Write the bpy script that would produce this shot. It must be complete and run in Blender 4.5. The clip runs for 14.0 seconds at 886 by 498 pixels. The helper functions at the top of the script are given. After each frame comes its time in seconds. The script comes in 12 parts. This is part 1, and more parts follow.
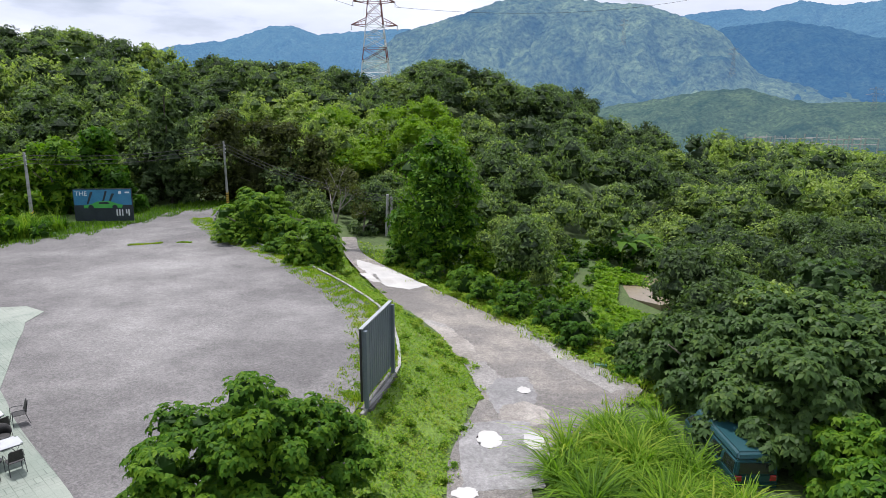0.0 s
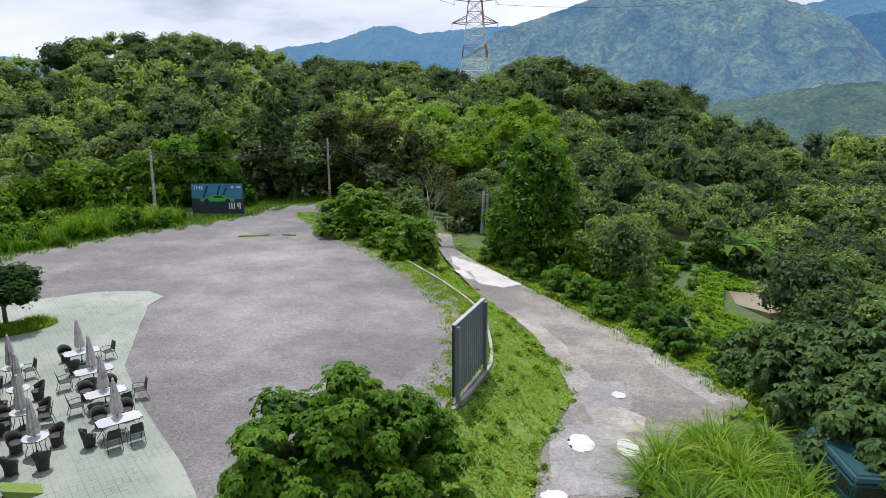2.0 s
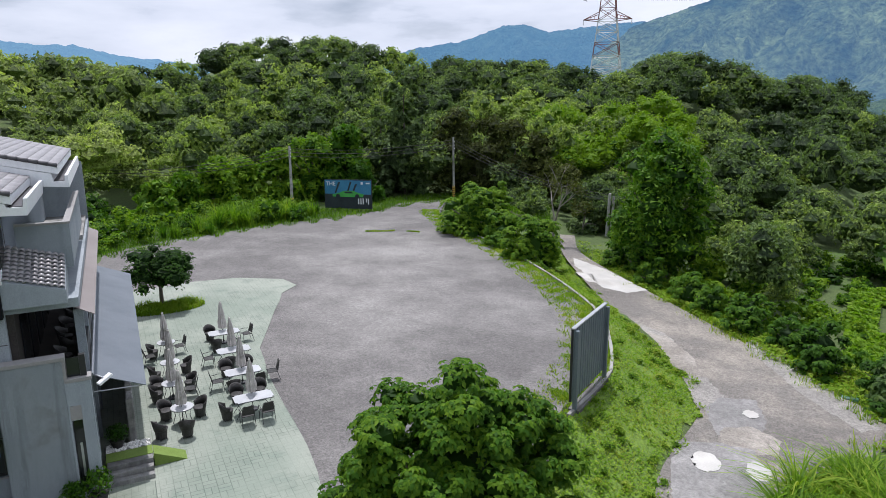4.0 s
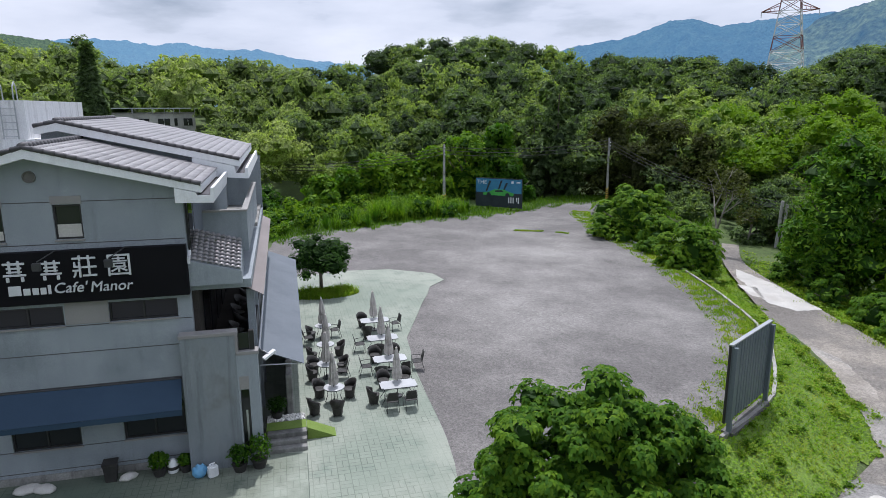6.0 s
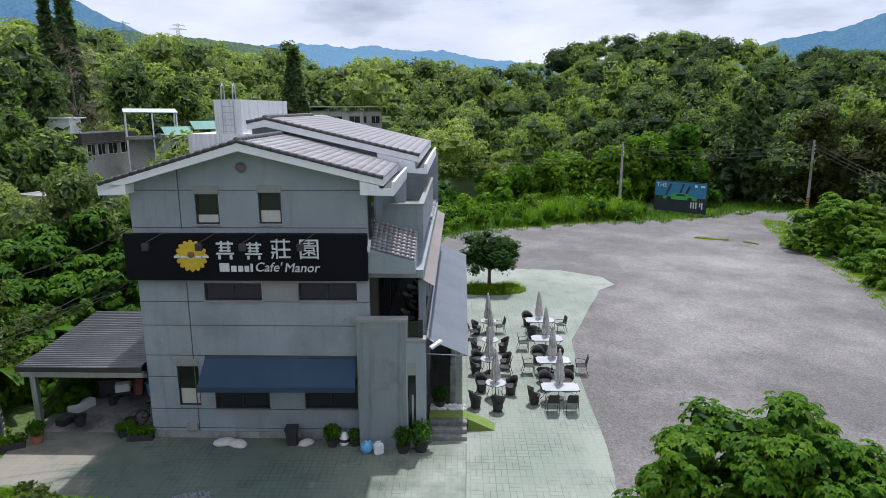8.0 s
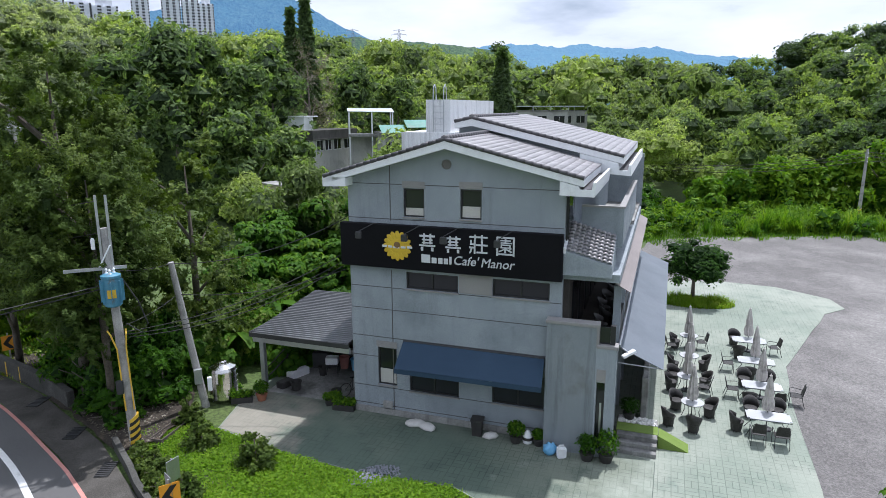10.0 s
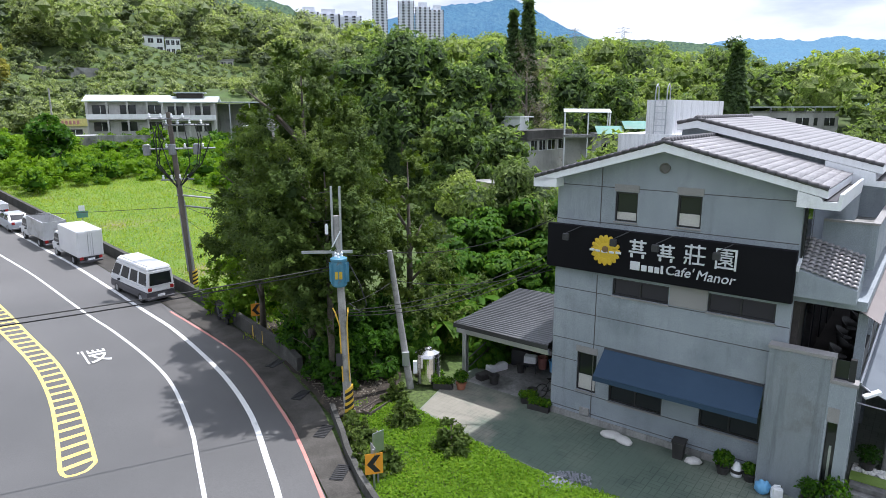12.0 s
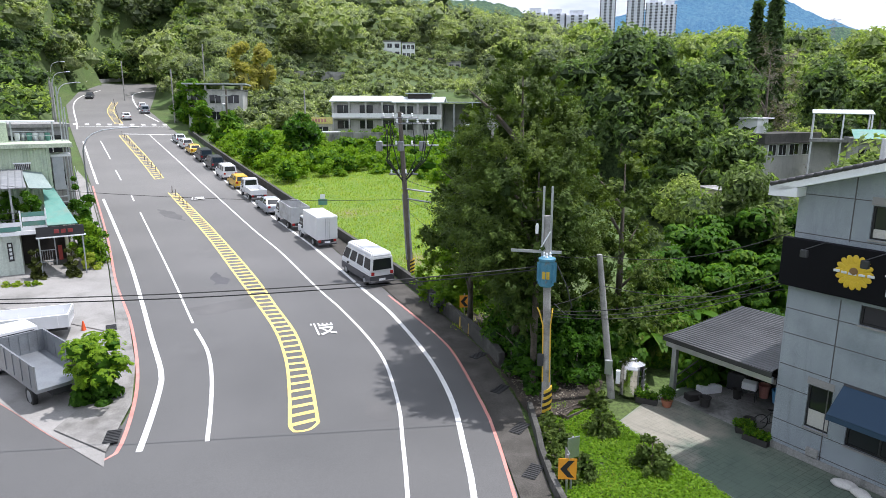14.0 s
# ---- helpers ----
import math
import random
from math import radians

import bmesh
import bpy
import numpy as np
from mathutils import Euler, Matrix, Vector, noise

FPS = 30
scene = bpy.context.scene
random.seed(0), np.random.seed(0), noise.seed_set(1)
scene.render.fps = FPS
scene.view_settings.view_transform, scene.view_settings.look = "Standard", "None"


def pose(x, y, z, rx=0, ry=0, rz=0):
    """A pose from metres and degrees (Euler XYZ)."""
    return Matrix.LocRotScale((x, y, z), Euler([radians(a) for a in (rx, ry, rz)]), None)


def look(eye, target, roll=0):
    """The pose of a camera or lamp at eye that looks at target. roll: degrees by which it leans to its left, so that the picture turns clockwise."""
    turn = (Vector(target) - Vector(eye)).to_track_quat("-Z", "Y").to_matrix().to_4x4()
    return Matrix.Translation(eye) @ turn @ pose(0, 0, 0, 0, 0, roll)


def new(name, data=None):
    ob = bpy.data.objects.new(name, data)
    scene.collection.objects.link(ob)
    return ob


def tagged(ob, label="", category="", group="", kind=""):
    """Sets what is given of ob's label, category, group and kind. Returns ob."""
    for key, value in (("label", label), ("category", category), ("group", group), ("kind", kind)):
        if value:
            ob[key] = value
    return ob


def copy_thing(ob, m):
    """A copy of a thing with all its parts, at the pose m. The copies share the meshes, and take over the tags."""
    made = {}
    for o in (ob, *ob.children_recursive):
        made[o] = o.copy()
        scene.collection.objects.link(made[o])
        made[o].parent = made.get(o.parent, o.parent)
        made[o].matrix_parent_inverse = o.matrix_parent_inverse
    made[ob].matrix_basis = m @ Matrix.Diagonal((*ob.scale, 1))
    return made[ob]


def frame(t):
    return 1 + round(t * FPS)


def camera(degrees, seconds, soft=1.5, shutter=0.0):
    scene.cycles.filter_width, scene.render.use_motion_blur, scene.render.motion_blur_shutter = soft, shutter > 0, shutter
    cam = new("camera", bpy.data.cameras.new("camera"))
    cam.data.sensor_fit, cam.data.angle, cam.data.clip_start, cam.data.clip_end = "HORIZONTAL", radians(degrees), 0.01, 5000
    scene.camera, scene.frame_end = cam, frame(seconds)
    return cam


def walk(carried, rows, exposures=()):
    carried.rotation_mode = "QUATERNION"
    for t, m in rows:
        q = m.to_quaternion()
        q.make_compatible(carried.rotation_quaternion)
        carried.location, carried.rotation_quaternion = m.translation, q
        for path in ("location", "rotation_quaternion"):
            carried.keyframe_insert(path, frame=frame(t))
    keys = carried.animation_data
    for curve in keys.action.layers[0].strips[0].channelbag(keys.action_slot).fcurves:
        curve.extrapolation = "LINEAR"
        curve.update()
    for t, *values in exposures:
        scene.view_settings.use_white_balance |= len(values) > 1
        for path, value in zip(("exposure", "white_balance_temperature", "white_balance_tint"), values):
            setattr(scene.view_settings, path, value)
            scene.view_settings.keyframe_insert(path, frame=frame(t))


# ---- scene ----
# ---------------------------------------------------------------- camera
EYE_Z = 12.6
cam = camera(69.19, 14.0, 0.8)
walk(cam, [
    (0.0, pose(0, 0, EYE_Z, 77.90, -0.20, 0.00)),
    (0.5, pose(0, 0, EYE_Z, 77.85, -0.12, 1.71)),
    (1.0, pose(0, 0, EYE_Z, 77.79, -0.01, 3.80)),
    (1.5, pose(0, 0, EYE_Z, 77.73, 0.09, 6.12)),
    (2.0, pose(0, 0, EYE_Z, 77.69, 0.17, 8.55)),
    (4.5, pose(0, 0, EYE_Z, 77.68, 0.31, 22.72)),
    (5.0, pose(0, 0, EYE_Z, 77.69, 0.26, 26.07)),
    (5.5, pose(0, 0, EYE_Z, 77.69, 0.21, 29.42)),
    (6.0, pose(0, 0, EYE_Z, 77.67, 0.23, 32.96)),
    (6.5, pose(0, 0, EYE_Z, 77.65, 0.19, 36.74)),
    (7.0, pose(0, 0, EYE_Z, 77.65, 0.13, 40.50)),
    (7.5, pose(0, 0, EYE_Z, 77.62, 0.12, 44.30)),
    (8.0, pose(0, 0, EYE_Z, 77.61, 0.13, 48.36)),
    (10.5, pose(0, 0, EYE_Z, 77.63, 0.16, 70.80)),
    (11.0, pose(0, 0, EYE_Z, 77.64, 0.14, 75.55)),
    (11.5, pose(0, 0, EYE_Z, 77.65, 0.13, 80.17)),
    (12.0, pose(0, 0, EYE_Z, 77.69, 0.05, 84.79)),
    (12.5, pose(0, 0, EYE_Z, 77.70, 0.04, 89.43)),
    (13.0, pose(0, 0, EYE_Z, 77.70, -0.01, 94.47)),
    (13.5, pose(0, 0, EYE_Z, 77.70, -0.06, 99.31)),
    (14.0, pose(0, 0, EYE_Z, 77.69, -0.10, 103.74)),
], exposures=[(0.0, 0.10, 5980, 17), (2.0, 0.01, 5980, 17), (4.5, -0.10, 5940, 16), (5.5, -0.14, 5860, 16), (8.0, -0.04, 5860, 16), (10.5, 0.28, 5780, 15), (12.0, 0.40, 5860, 16), (14.0, 0.40, 5950, 16)])

# ---------------------------------------------------------------- world and sun
SUN_AZ, SUN_EL = 124.0, 71.0
world = bpy.data.worlds.new("world")
scene.world = world
world.use_nodes = True
wn, wl = world.node_tree.nodes, world.node_tree.links
wn.clear()
w_out = wn.new("ShaderNodeOutputWorld")
w_bg = wn.new("ShaderNodeBackground")
w_sky = wn.new("ShaderNodeTexSky")
w_sky.sky_type, w_sky.sun_disc = "NISHITA", False
w_sky.sun_elevation, w_sky.sun_rotation = radians(SUN_EL), radians(90 - SUN_AZ)
w_sky.air_density, w_sky.dust_density, w_sky.ozone_density = 1.0, 2.0, 1.0
w_co = wn.new("ShaderNodeTexCoord")
w_map = wn.new("ShaderNodeMapping")
w_map.inputs["Scale"].default_value = (1.0, 1.0, 3.6)
w_noise = wn.new("ShaderNodeTexNoise")
w_noise.inputs["Scale"].default_value, w_noise.inputs["Detail"].default_value = 3.2, 7.0
w_noise.inputs["Roughness"].default_value = 0.52
w_ramp = wn.new("ShaderNodeValToRGB")
w_ramp.color_ramp.elements[0].position, w_ramp.color_ramp.elements[1].position = 0.22, 0.44
w_shade = wn.new("ShaderNodeValToRGB")
w_shade.color_ramp.elements[0].position, w_shade.color_ramp.elements[1].position = 0.42, 0.66
w_shade.color_ramp.elements[0].color = (11.2, 11.9, 12.8, 1)
w_shade.color_ramp.elements[1].color = (14.6, 15.0, 15.5, 1)
w_dot = wn.new("ShaderNodeVectorMath")
w_dot.operation = "DOT_PRODUCT"
w_dot.inputs[1].default_value = (math.cos(radians(SUN_AZ)) * math.cos(radians(SUN_EL)), math.sin(radians(SUN_AZ)) * math.cos(radians(SUN_EL)), math.sin(radians(SUN_EL)))
w_glow = wn.new("ShaderNodeMapRange")
w_glow.interpolation_type = "SMOOTHSTEP"
w_glow.inputs["From Min"].default_value, w_glow.inputs["From Max"].default_value = -0.5, 0.75
w_glow.inputs["To Min"].default_value, w_glow.inputs["To Max"].default_value = 0.58, 1.0
w_lit = wn.new("ShaderNodeMix")
w_lit.data_type, w_lit.blend_type = "RGBA", "MULTIPLY"
w_lit.inputs["Factor"].default_value = 1.0
wl.new(w_co.outputs["Generated"], w_dot.inputs[0])
wl.new(w_dot.outputs["Value"], w_glow.inputs["Value"])
wl.new(w_shade.outputs["Color"], w_lit.inputs["A"])
wl.new(w_glow.outputs["Result"], w_lit.inputs["B"])
w_mix = wn.new("ShaderNodeMix")
w_mix.data_type = "RGBA"
wl.new(w_co.outputs["Generated"], w_map.inputs["Vector"])
wl.new(w_map.outputs["Vector"], w_noise.inputs["Vector"])
wl.new(w_noise.outputs["Fac"], w_ramp.inputs["Fac"])
wl.new(w_noise.outputs["Fac"], w_shade.inputs["Fac"])
wl.new(w_ramp.outputs["Color"], w_mix.inputs["Factor"])
wl.new(w_sky.outputs["Color"], w_mix.inputs["A"])
wl.new(w_lit.outputs["Result"], w_mix.inputs["B"])
wl.new(w_mix.outputs["Result"], w_bg.inputs["Color"])
w_bg.inputs["Strength"].default_value = 0.072
wl.new(w_bg.outputs["Background"], w_out.inputs["Surface"])

sun_data = bpy.data.lights.new("sun", "SUN")
sun_data.energy, sun_data.angle, sun_data.color = 4.1, radians(1.0), (1.0, 0.95, 0.87)
sun = new("sun", sun_data)
sun.matrix_world = look((0, 0, 60), (
    -math.cos(radians(SUN_AZ)) * math.cos(radians(SUN_EL)),
    -math.sin(radians(SUN_AZ)) * math.cos(radians(SUN_EL)),
    60 - math.sin(radians(SUN_EL))))

# ---------------------------------------------------------------- helpers for meshes
def box(bm, x0, x1, y0, y1, z0, z1, m=None):
    r = bmesh.ops.create_cube(bm, size=1.0)["verts"]
    for q in r:
        q.co = Vector((x0 + (q.co.x + .5) * (x1 - x0), y0 + (q.co.y + .5) * (y1 - y0), z0 + (q.co.z + .5) * (z1 - z0)))
    if m is not None:
        bmesh.ops.transform(bm, matrix=m, verts=r)
    return r


def rod(bm, a, b, r0, r1=None, n=10, caps=True):
    """A tapered round bar from a to b."""
    a, b = Vector(a), Vector(b)
    r1 = r0 if r1 is None else r1
    q = (b - a).to_track_quat("Z", "Y")
    rings = []
    for c, r in ((a, r0), (b, r1)):
        rings.append([bm.verts.new(c + q @ Vector((r * math.cos(2 * math.pi * i / n), r * math.sin(2 * math.pi * i / n), 0))) for i in range(n)])
    for i in range(n):
        bm.faces.new((rings[0][i], rings[0][(i + 1) % n], rings[1][(i + 1) % n], rings[1][i]))
    if caps:
        bm.faces.new(rings[0][::-1])
        bm.faces.new(rings[1])


def tube(bm, pts, r, n=6):
    """A round bar along a bent line; r: one radius or one for each point."""
    pts = [Vector(p) for p in pts]
    rr = r if isinstance(r, (list, tuple)) else [r] * len(pts)
    last = None
    for i, p in enumerate(pts):
        d = (pts[min(i + 1, len(pts) - 1)] - pts[max(i - 1, 0)])
        q = d.to_track_quat("Z", "Y")
        ring = [bm.verts.new(p + q @ Vector((rr[i] * math.cos(2 * math.pi * k / n), rr[i] * math.sin(2 * math.pi * k / n), 0))) for k in range(n)]
        if last:
            for k in range(n):
                bm.faces.new((last[k], last[(k + 1) % n], ring[(k + 1) % n], ring[k]))
        else:
            bm.faces.new(ring[::-1])
        last = ring
    bm.faces.new(last)


def prism(bm, poly, z0, z1, m=None):
    """An upright prism over a flat outline (counter-clockwise)."""
    lo = [bm.verts.new((x, y, z0)) for x, y in poly]
    hi = [bm.verts.new((x, y, z1)) for x, y in poly]
    k = len(poly)
    bm.faces.new(lo[::-1])
    bm.faces.new(hi)
    for i in range(k):
        bm.faces.new((lo[i], lo[(i + 1) % k], hi[(i + 1) % k], hi[i]))
    if m is not None:
        bmesh.ops.transform(bm, matrix=m, verts=lo + hi)


def lathe(bm, prof, n=16, centre=(0, 0, 0)):
    """A turned shape from (radius, height) pairs."""
    c = Vector(centre)
    rings = [[bm.verts.new(c + Vector((r * math.cos(2 * math.pi * i / n), r * math.sin(2 * math.pi * i / n), z))) for i in range(n)] for r, z in prof]
    for a, b in zip(rings[:-1], rings[1:]):
        for i in range(n):
            bm.faces.new((a[i], a[(i + 1) % n], b[(i + 1) % n], b[i]))
    bm.faces.new(rings[0][::-1])
    bm.faces.new(rings[-1])


def soften(bm, width, seg=1):
    bmesh.ops.bevel(bm, geom=list(bm.edges), offset=width, segments=seg, affect="EDGES", clamp_overlap=True)


def quad(bm, a, b, c, d):
    bm.faces.new([bm.verts.new(p) for p in (a, b, c, d)])


def mesh_of(name, bm, material, smooth=False):
    bmesh.ops.recalc_face_normals(bm, faces=bm.faces)
    me = bpy.data.meshes.new(name)
    bm.to_mesh(me)
    bm.free()
    if material:
        me.materials.append(material)
    if smooth:
        me.shade_smooth()
    return me


def part(name, bm, material, parent, label="", smooth=False, kind=""):
    """Links a bmesh as one mesh object under a thing or a part."""
    ob = new(name, mesh_of(name, bm, material, smooth))
    ob.parent = parent
    return tagged(ob, label, kind=kind)


def thing(name, m, label, category, group=""):
    ob = new(name)
    ob.empty_display_size = 0.2
    ob.matrix_world = m
    return tagged(ob, label, category, group)


def solo(name, bm, material, m, label, category, group="", kind="", smooth=False):
    ob = new(name, mesh_of(name, bm, material, smooth))
    ob.matrix_world = m
    return tagged(ob, label, category, group, kind)


def piece(name, me, parent, m):
    ob = new(name, me)
    ob.parent = parent
    ob.matrix_local = m
    return ob


def raw_mesh(name, verts, faces, material, attrs=None, smooth=False):
    """A mesh from numpy arrays; all faces have the same number of corners."""
    me = bpy.data.meshes.new(name)
    k = faces.shape[1]
    me.vertices.add(len(verts))
    me.vertices.foreach_set("co", np.ascontiguousarray(verts, dtype=np.float32).ravel())
    me.loops.add(faces.size)
    me.loops.foreach_set("vertex_index", np.ascontiguousarray(faces, dtype=np.int32).ravel())
    me.polygons.add(len(faces))
    me.polygons.foreach_set("loop_start", np.arange(0, faces.size, k, dtype=np.int32))
    me.update(calc_edges=True)
    for key, values in (attrs or {}).items():
        a = me.attributes.new(key, "FLOAT", "POINT")
        a.data.foreach_set("value", np.ascontiguousarray(values, dtype=np.float32))
    me.materials.append(material)
    if smooth:
        me.shade_smooth()
    return me


# ---------------------------------------------------------------- materials
def nodes_of(name):
    m = bpy.data.materials.new(name)
    m.use_nodes = True
    t = m.node_tree
    t.nodes.clear()
    out = t.nodes.new("ShaderNodeOutputMaterial")
    return m, t.nodes, t.links, out


def rgb(c):
    return (*c, 1.0)


def noise_node(n, l, vec, scale, detail=5.0, rough=0.55):
    k = n.new("ShaderNodeTexNoise")
    k.inputs["Scale"].default_value, k.inputs["Detail"].default_value, k.inputs["Roughness"].default_value = scale, detail, rough
    l.new(vec, k.inputs["Vector"])
    return k.outputs["Fac"]


def ramp_node(n, l, fac, a, b, ca=(0, 0, 0), cb=(1, 1, 1)):
    k = n.new("ShaderNodeValToRGB")
    k.color_ramp.elements[0].position, k.color_ramp.elements[1].position = a, b
    k.color_ramp.elements[0].color, k.color_ramp.elements[1].color = rgb(ca), rgb(cb)
    l.new(fac, k.inputs["Fac"])
    return k.outputs["Color"]


def mix_node(n, l, fac, a, b, mode="MIX"):
    k = n.new("ShaderNodeMix")
    k.data_type, k.blend_type = "RGBA", mode
    for sock, val in (("Factor", fac), ("A", a), ("B", b)):
        if isinstance(val, (int, float)):
            k.inputs[sock].default_value = val
        elif isinstance(val, tuple):
            k.inputs[sock].default_value = rgb(val)
        else:
            l.new(val, k.inputs[sock])
    return k.outputs["Result"]


def surf(name, c1, c2, scale=1.0, fine=30.0, rough=0.8, metal=0.0, bump=0.15, stain=None, stain_scale=0.25, stain_at=(0.5, 0.68), spec=0.5, vary=0.0, grain=0.25, streak=0.0):
    """A surface whose colour drifts between c1 and c2, with fine grain, relief and stains of their own shape; sizes in 1/metre."""
    m, n, l, out = nodes_of(name)
    b = n.new("ShaderNodeBsdfPrincipled")
    pos = n.new("ShaderNodeNewGeometry").outputs["Position"]
    big = noise_node(n, l, pos, scale)
    small = noise_node(n, l, pos, fine, 4.0, 0.65)
    col = mix_node(n, l, ramp_node(n, l, big, 0.3, 0.7), c1, c2)
    if stain:
        col = mix_node(n, l, ramp_node(n, l, noise_node(n, l, pos, stain_scale, 7.0, 0.62), *stain_at), col, stain)
    if streak:
        mp = n.new("ShaderNodeMapping")
        mp.inputs["Scale"].default_value = (3.0, 3.0, 0.16)
        l.new(pos, mp.inputs["Vector"])
        dirt = ramp_node(n, l, noise_node(n, l, mp.outputs["Vector"], 1.4, 5.0, 0.6), 0.5, 0.75)
        k = n.new("ShaderNodeMath")
        k.operation = "MULTIPLY"
        k.inputs[1].default_value = streak
        l.new(dirt, k.inputs[0])
        col = mix_node(n, l, k.outputs[0], col, tuple(v * 0.35 for v in c1))
    g = ramp_node(n, l, small, 0.33, 0.67, (1 - grain,) * 3, (1 + grain,) * 3)
    col = mix_node(n, l, 1.0, col, g, "MULTIPLY")
    if vary:
        rnd = n.new("ShaderNodeObjectInfo").outputs["Random"]
        col = mix_node(n, l, 1.0, col, ramp_node(n, l, rnd, 0, 1, (1 - vary,) * 3, (1 + vary,) * 3), "MULTIPLY")
    l.new(col, b.inputs["Base Color"])
    b.inputs["Roughness"].default_value, b.inputs["Metallic"].default_value = rough, metal
    b.inputs["Specular IOR Level"].default_value = spec
    if bump:
        k = n.new("ShaderNodeBump")
        k.inputs["Strength"].default_value, k.inputs["Distance"].default_value = bump, 0.02
        l.new(small, k.inputs["Height"])
        l.new(k.outputs["Normal"], b.inputs["Normal"])
    l.new(b.outputs["BSDF"], out.inputs["Surface"])
    return m


def gravel_of(name, dark, mid, pale, pales=0.05, chip=(0.62, 1.4)):
    """Compacted grey stone chips: pebbles of several sizes, dusty worn patches."""
    m, n, l, out = nodes_of(name)
    b = n.new("ShaderNodeBsdfPrincipled")
    pos = n.new("ShaderNodeNewGeometry").outputs["Position"]
    col = mix_node(n, l, ramp_node(n, l, noise_node(n, l, pos, 0.16, 10.0, 0.74), 0.36, 0.66), dark, mid)
    col = mix_node(n, l, ramp_node(n, l, noise_node(n, l, pos, pales, 8.0, 0.68), 0.45, 0.66), col, pale)
    chips = n.new("ShaderNodeTexVoronoi")
    chips.inputs["Scale"].default_value = 18.0
    l.new(pos, chips.inputs["Vector"])
    grey = n.new("ShaderNodeRGBToBW")
    l.new(chips.outputs["Color"], grey.inputs["Color"])
    col = mix_node(n, l, 1.0, col, ramp_node(n, l, grey.outputs["Val"], 0.2, 0.8, (chip[0],) * 3, (chip[1],) * 3), "MULTIPLY")
    col = mix_node(n, l, 1.0, col, ramp_node(n, l, noise_node(n, l, pos, 5.0, 5.0, 0.7), 0.36, 0.64, (0.84, 0.84, 0.84), (1.16, 1.16, 1.16)), "MULTIPLY")
    l.new(col, b.inputs["Base Color"])
    b.inputs["Roughness"].default_value = 0.95
    k = n.new("ShaderNodeBump")
    k.inputs["Strength"].default_value, k.inputs["Distance"].default_value = 0.8, 0.03
    l.new(chips.outputs["Distance"], k.inputs["Height"])
    l.new(k.outputs["Normal"], b.inputs["Normal"])
    l.new(b.outputs["BSDF"], out.inputs["Surface"])
    return m


def leafy(name, dark, light, yellow, through_light=0.35, rough=0.5, mottle=0.0, glow=(1.4, 1.6, 0.5)):
    """Leaves: colour by the tint that each tree and leaf carries; light shines through."""
    m, n, l, out = nodes_of(name)
    b = n.new("ShaderNodeBsdfPrincipled")
    t = n.new("ShaderNodeBsdfTranslucent")
    at = n.new("ShaderNodeAttribute")
    at.attribute_name = "tint"
    k = n.new("ShaderNodeValToRGB")
    e = k.color_ramp.elements
    e[0].position, e[0].color = 0.0, rgb(dark)
    e[1].position, e[1].color = 1.0, rgb(yellow)
    mid = e.new(0.55)
    mid.color = rgb(light)
    l.new(at.outputs["Fac"], k.inputs["Fac"])
    col = k.outputs["Color"]
    if mottle:
        pos = n.new("ShaderNodeNewGeometry").outputs["Position"]
        f = noise_node(n, l, pos, mottle, 5.0, 0.7)
        col = mix_node(n, l, 1.0, col, ramp_node(n, l, f, 0.34, 0.66, (0.35, 0.38, 0.35), (1.75, 1.7, 1.5)), "MULTIPLY")
        bp = n.new("ShaderNodeBump")
        bp.inputs["Strength"].default_value, bp.inputs["Distance"].default_value = 1.0, 0.5 / mottle
        l.new(f, bp.inputs["Height"])
        l.new(bp.outputs["Normal"], b.inputs["Normal"])
    l.new(col, b.inputs["Base Color"])
    bright = mix_node(n, l, 1.0, col, glow, "MULTIPLY")
    l.new(bright, t.inputs["Color"])
    b.inputs["Roughness"].default_value = rough
    b.inputs["Specular IOR Level"].default_value = 0.16
    s = n.new("ShaderNodeMixShader")
    s.inputs["Fac"].default_value = through_light
    l.new(b.outputs["BSDF"], s.inputs[1])
    l.new(t.outputs["BSDF"], s.inputs[2])
    l.new(s.outputs["Shader"], out.inputs["Surface"])
    return m


def glass_dark(name, c=(0.02, 0.022, 0.025), rough=0.06):
    m, n, l, out = nodes_of(name)
    b = n.new("ShaderNodeBsdfPrincipled")
    b.inputs["Base Color"].default_value = rgb(c)
    b.inputs["Roughness"].default_value = rough
    b.inputs["Specular IOR Level"].default_value = 0.6
    l.new(b.outputs["BSDF"], out.inputs["Surface"])
    return m


GRAVEL = gravel_of("gravel", (0.118, 0.112, 0.107), (0.160, 0.152, 0.146), (0.275, 0.264, 0.25), 0.07, (0.80, 1.22))
SOIL = surf("soil", (0.05, 0.085, 0.02), (0.085, 0.115, 0.032), 0.3, 6.0, 0.95, bump=0.4, stain=(0.07, 0.13, 0.025), stain_scale=0.15, grain=0.5)
MEADOW = surf("meadow_turf", (0.100, 0.178, 0.020), (0.155, 0.235, 0.032), 0.35, 7.0, 0.9, bump=0.6, stain=(0.22, 0.185, 0.095), stain_scale=0.10, stain_at=(0.56, 0.66), grain=0.4)
TURF = surf("turf", (0.082, 0.138, 0.02), (0.125, 0.178, 0.028), 0.5, 9.0, 0.9, bump=0.5, stain=(0.16, 0.135, 0.065), stain_scale=0.22, stain_at=(0.58, 0.72), grain=0.4)
PATH_M = gravel_of("lane_surface", (0.142, 0.131, 0.119), (0.196, 0.181, 0.164), (0.30, 0.272, 0.232), 0.22, (0.8, 1.22))
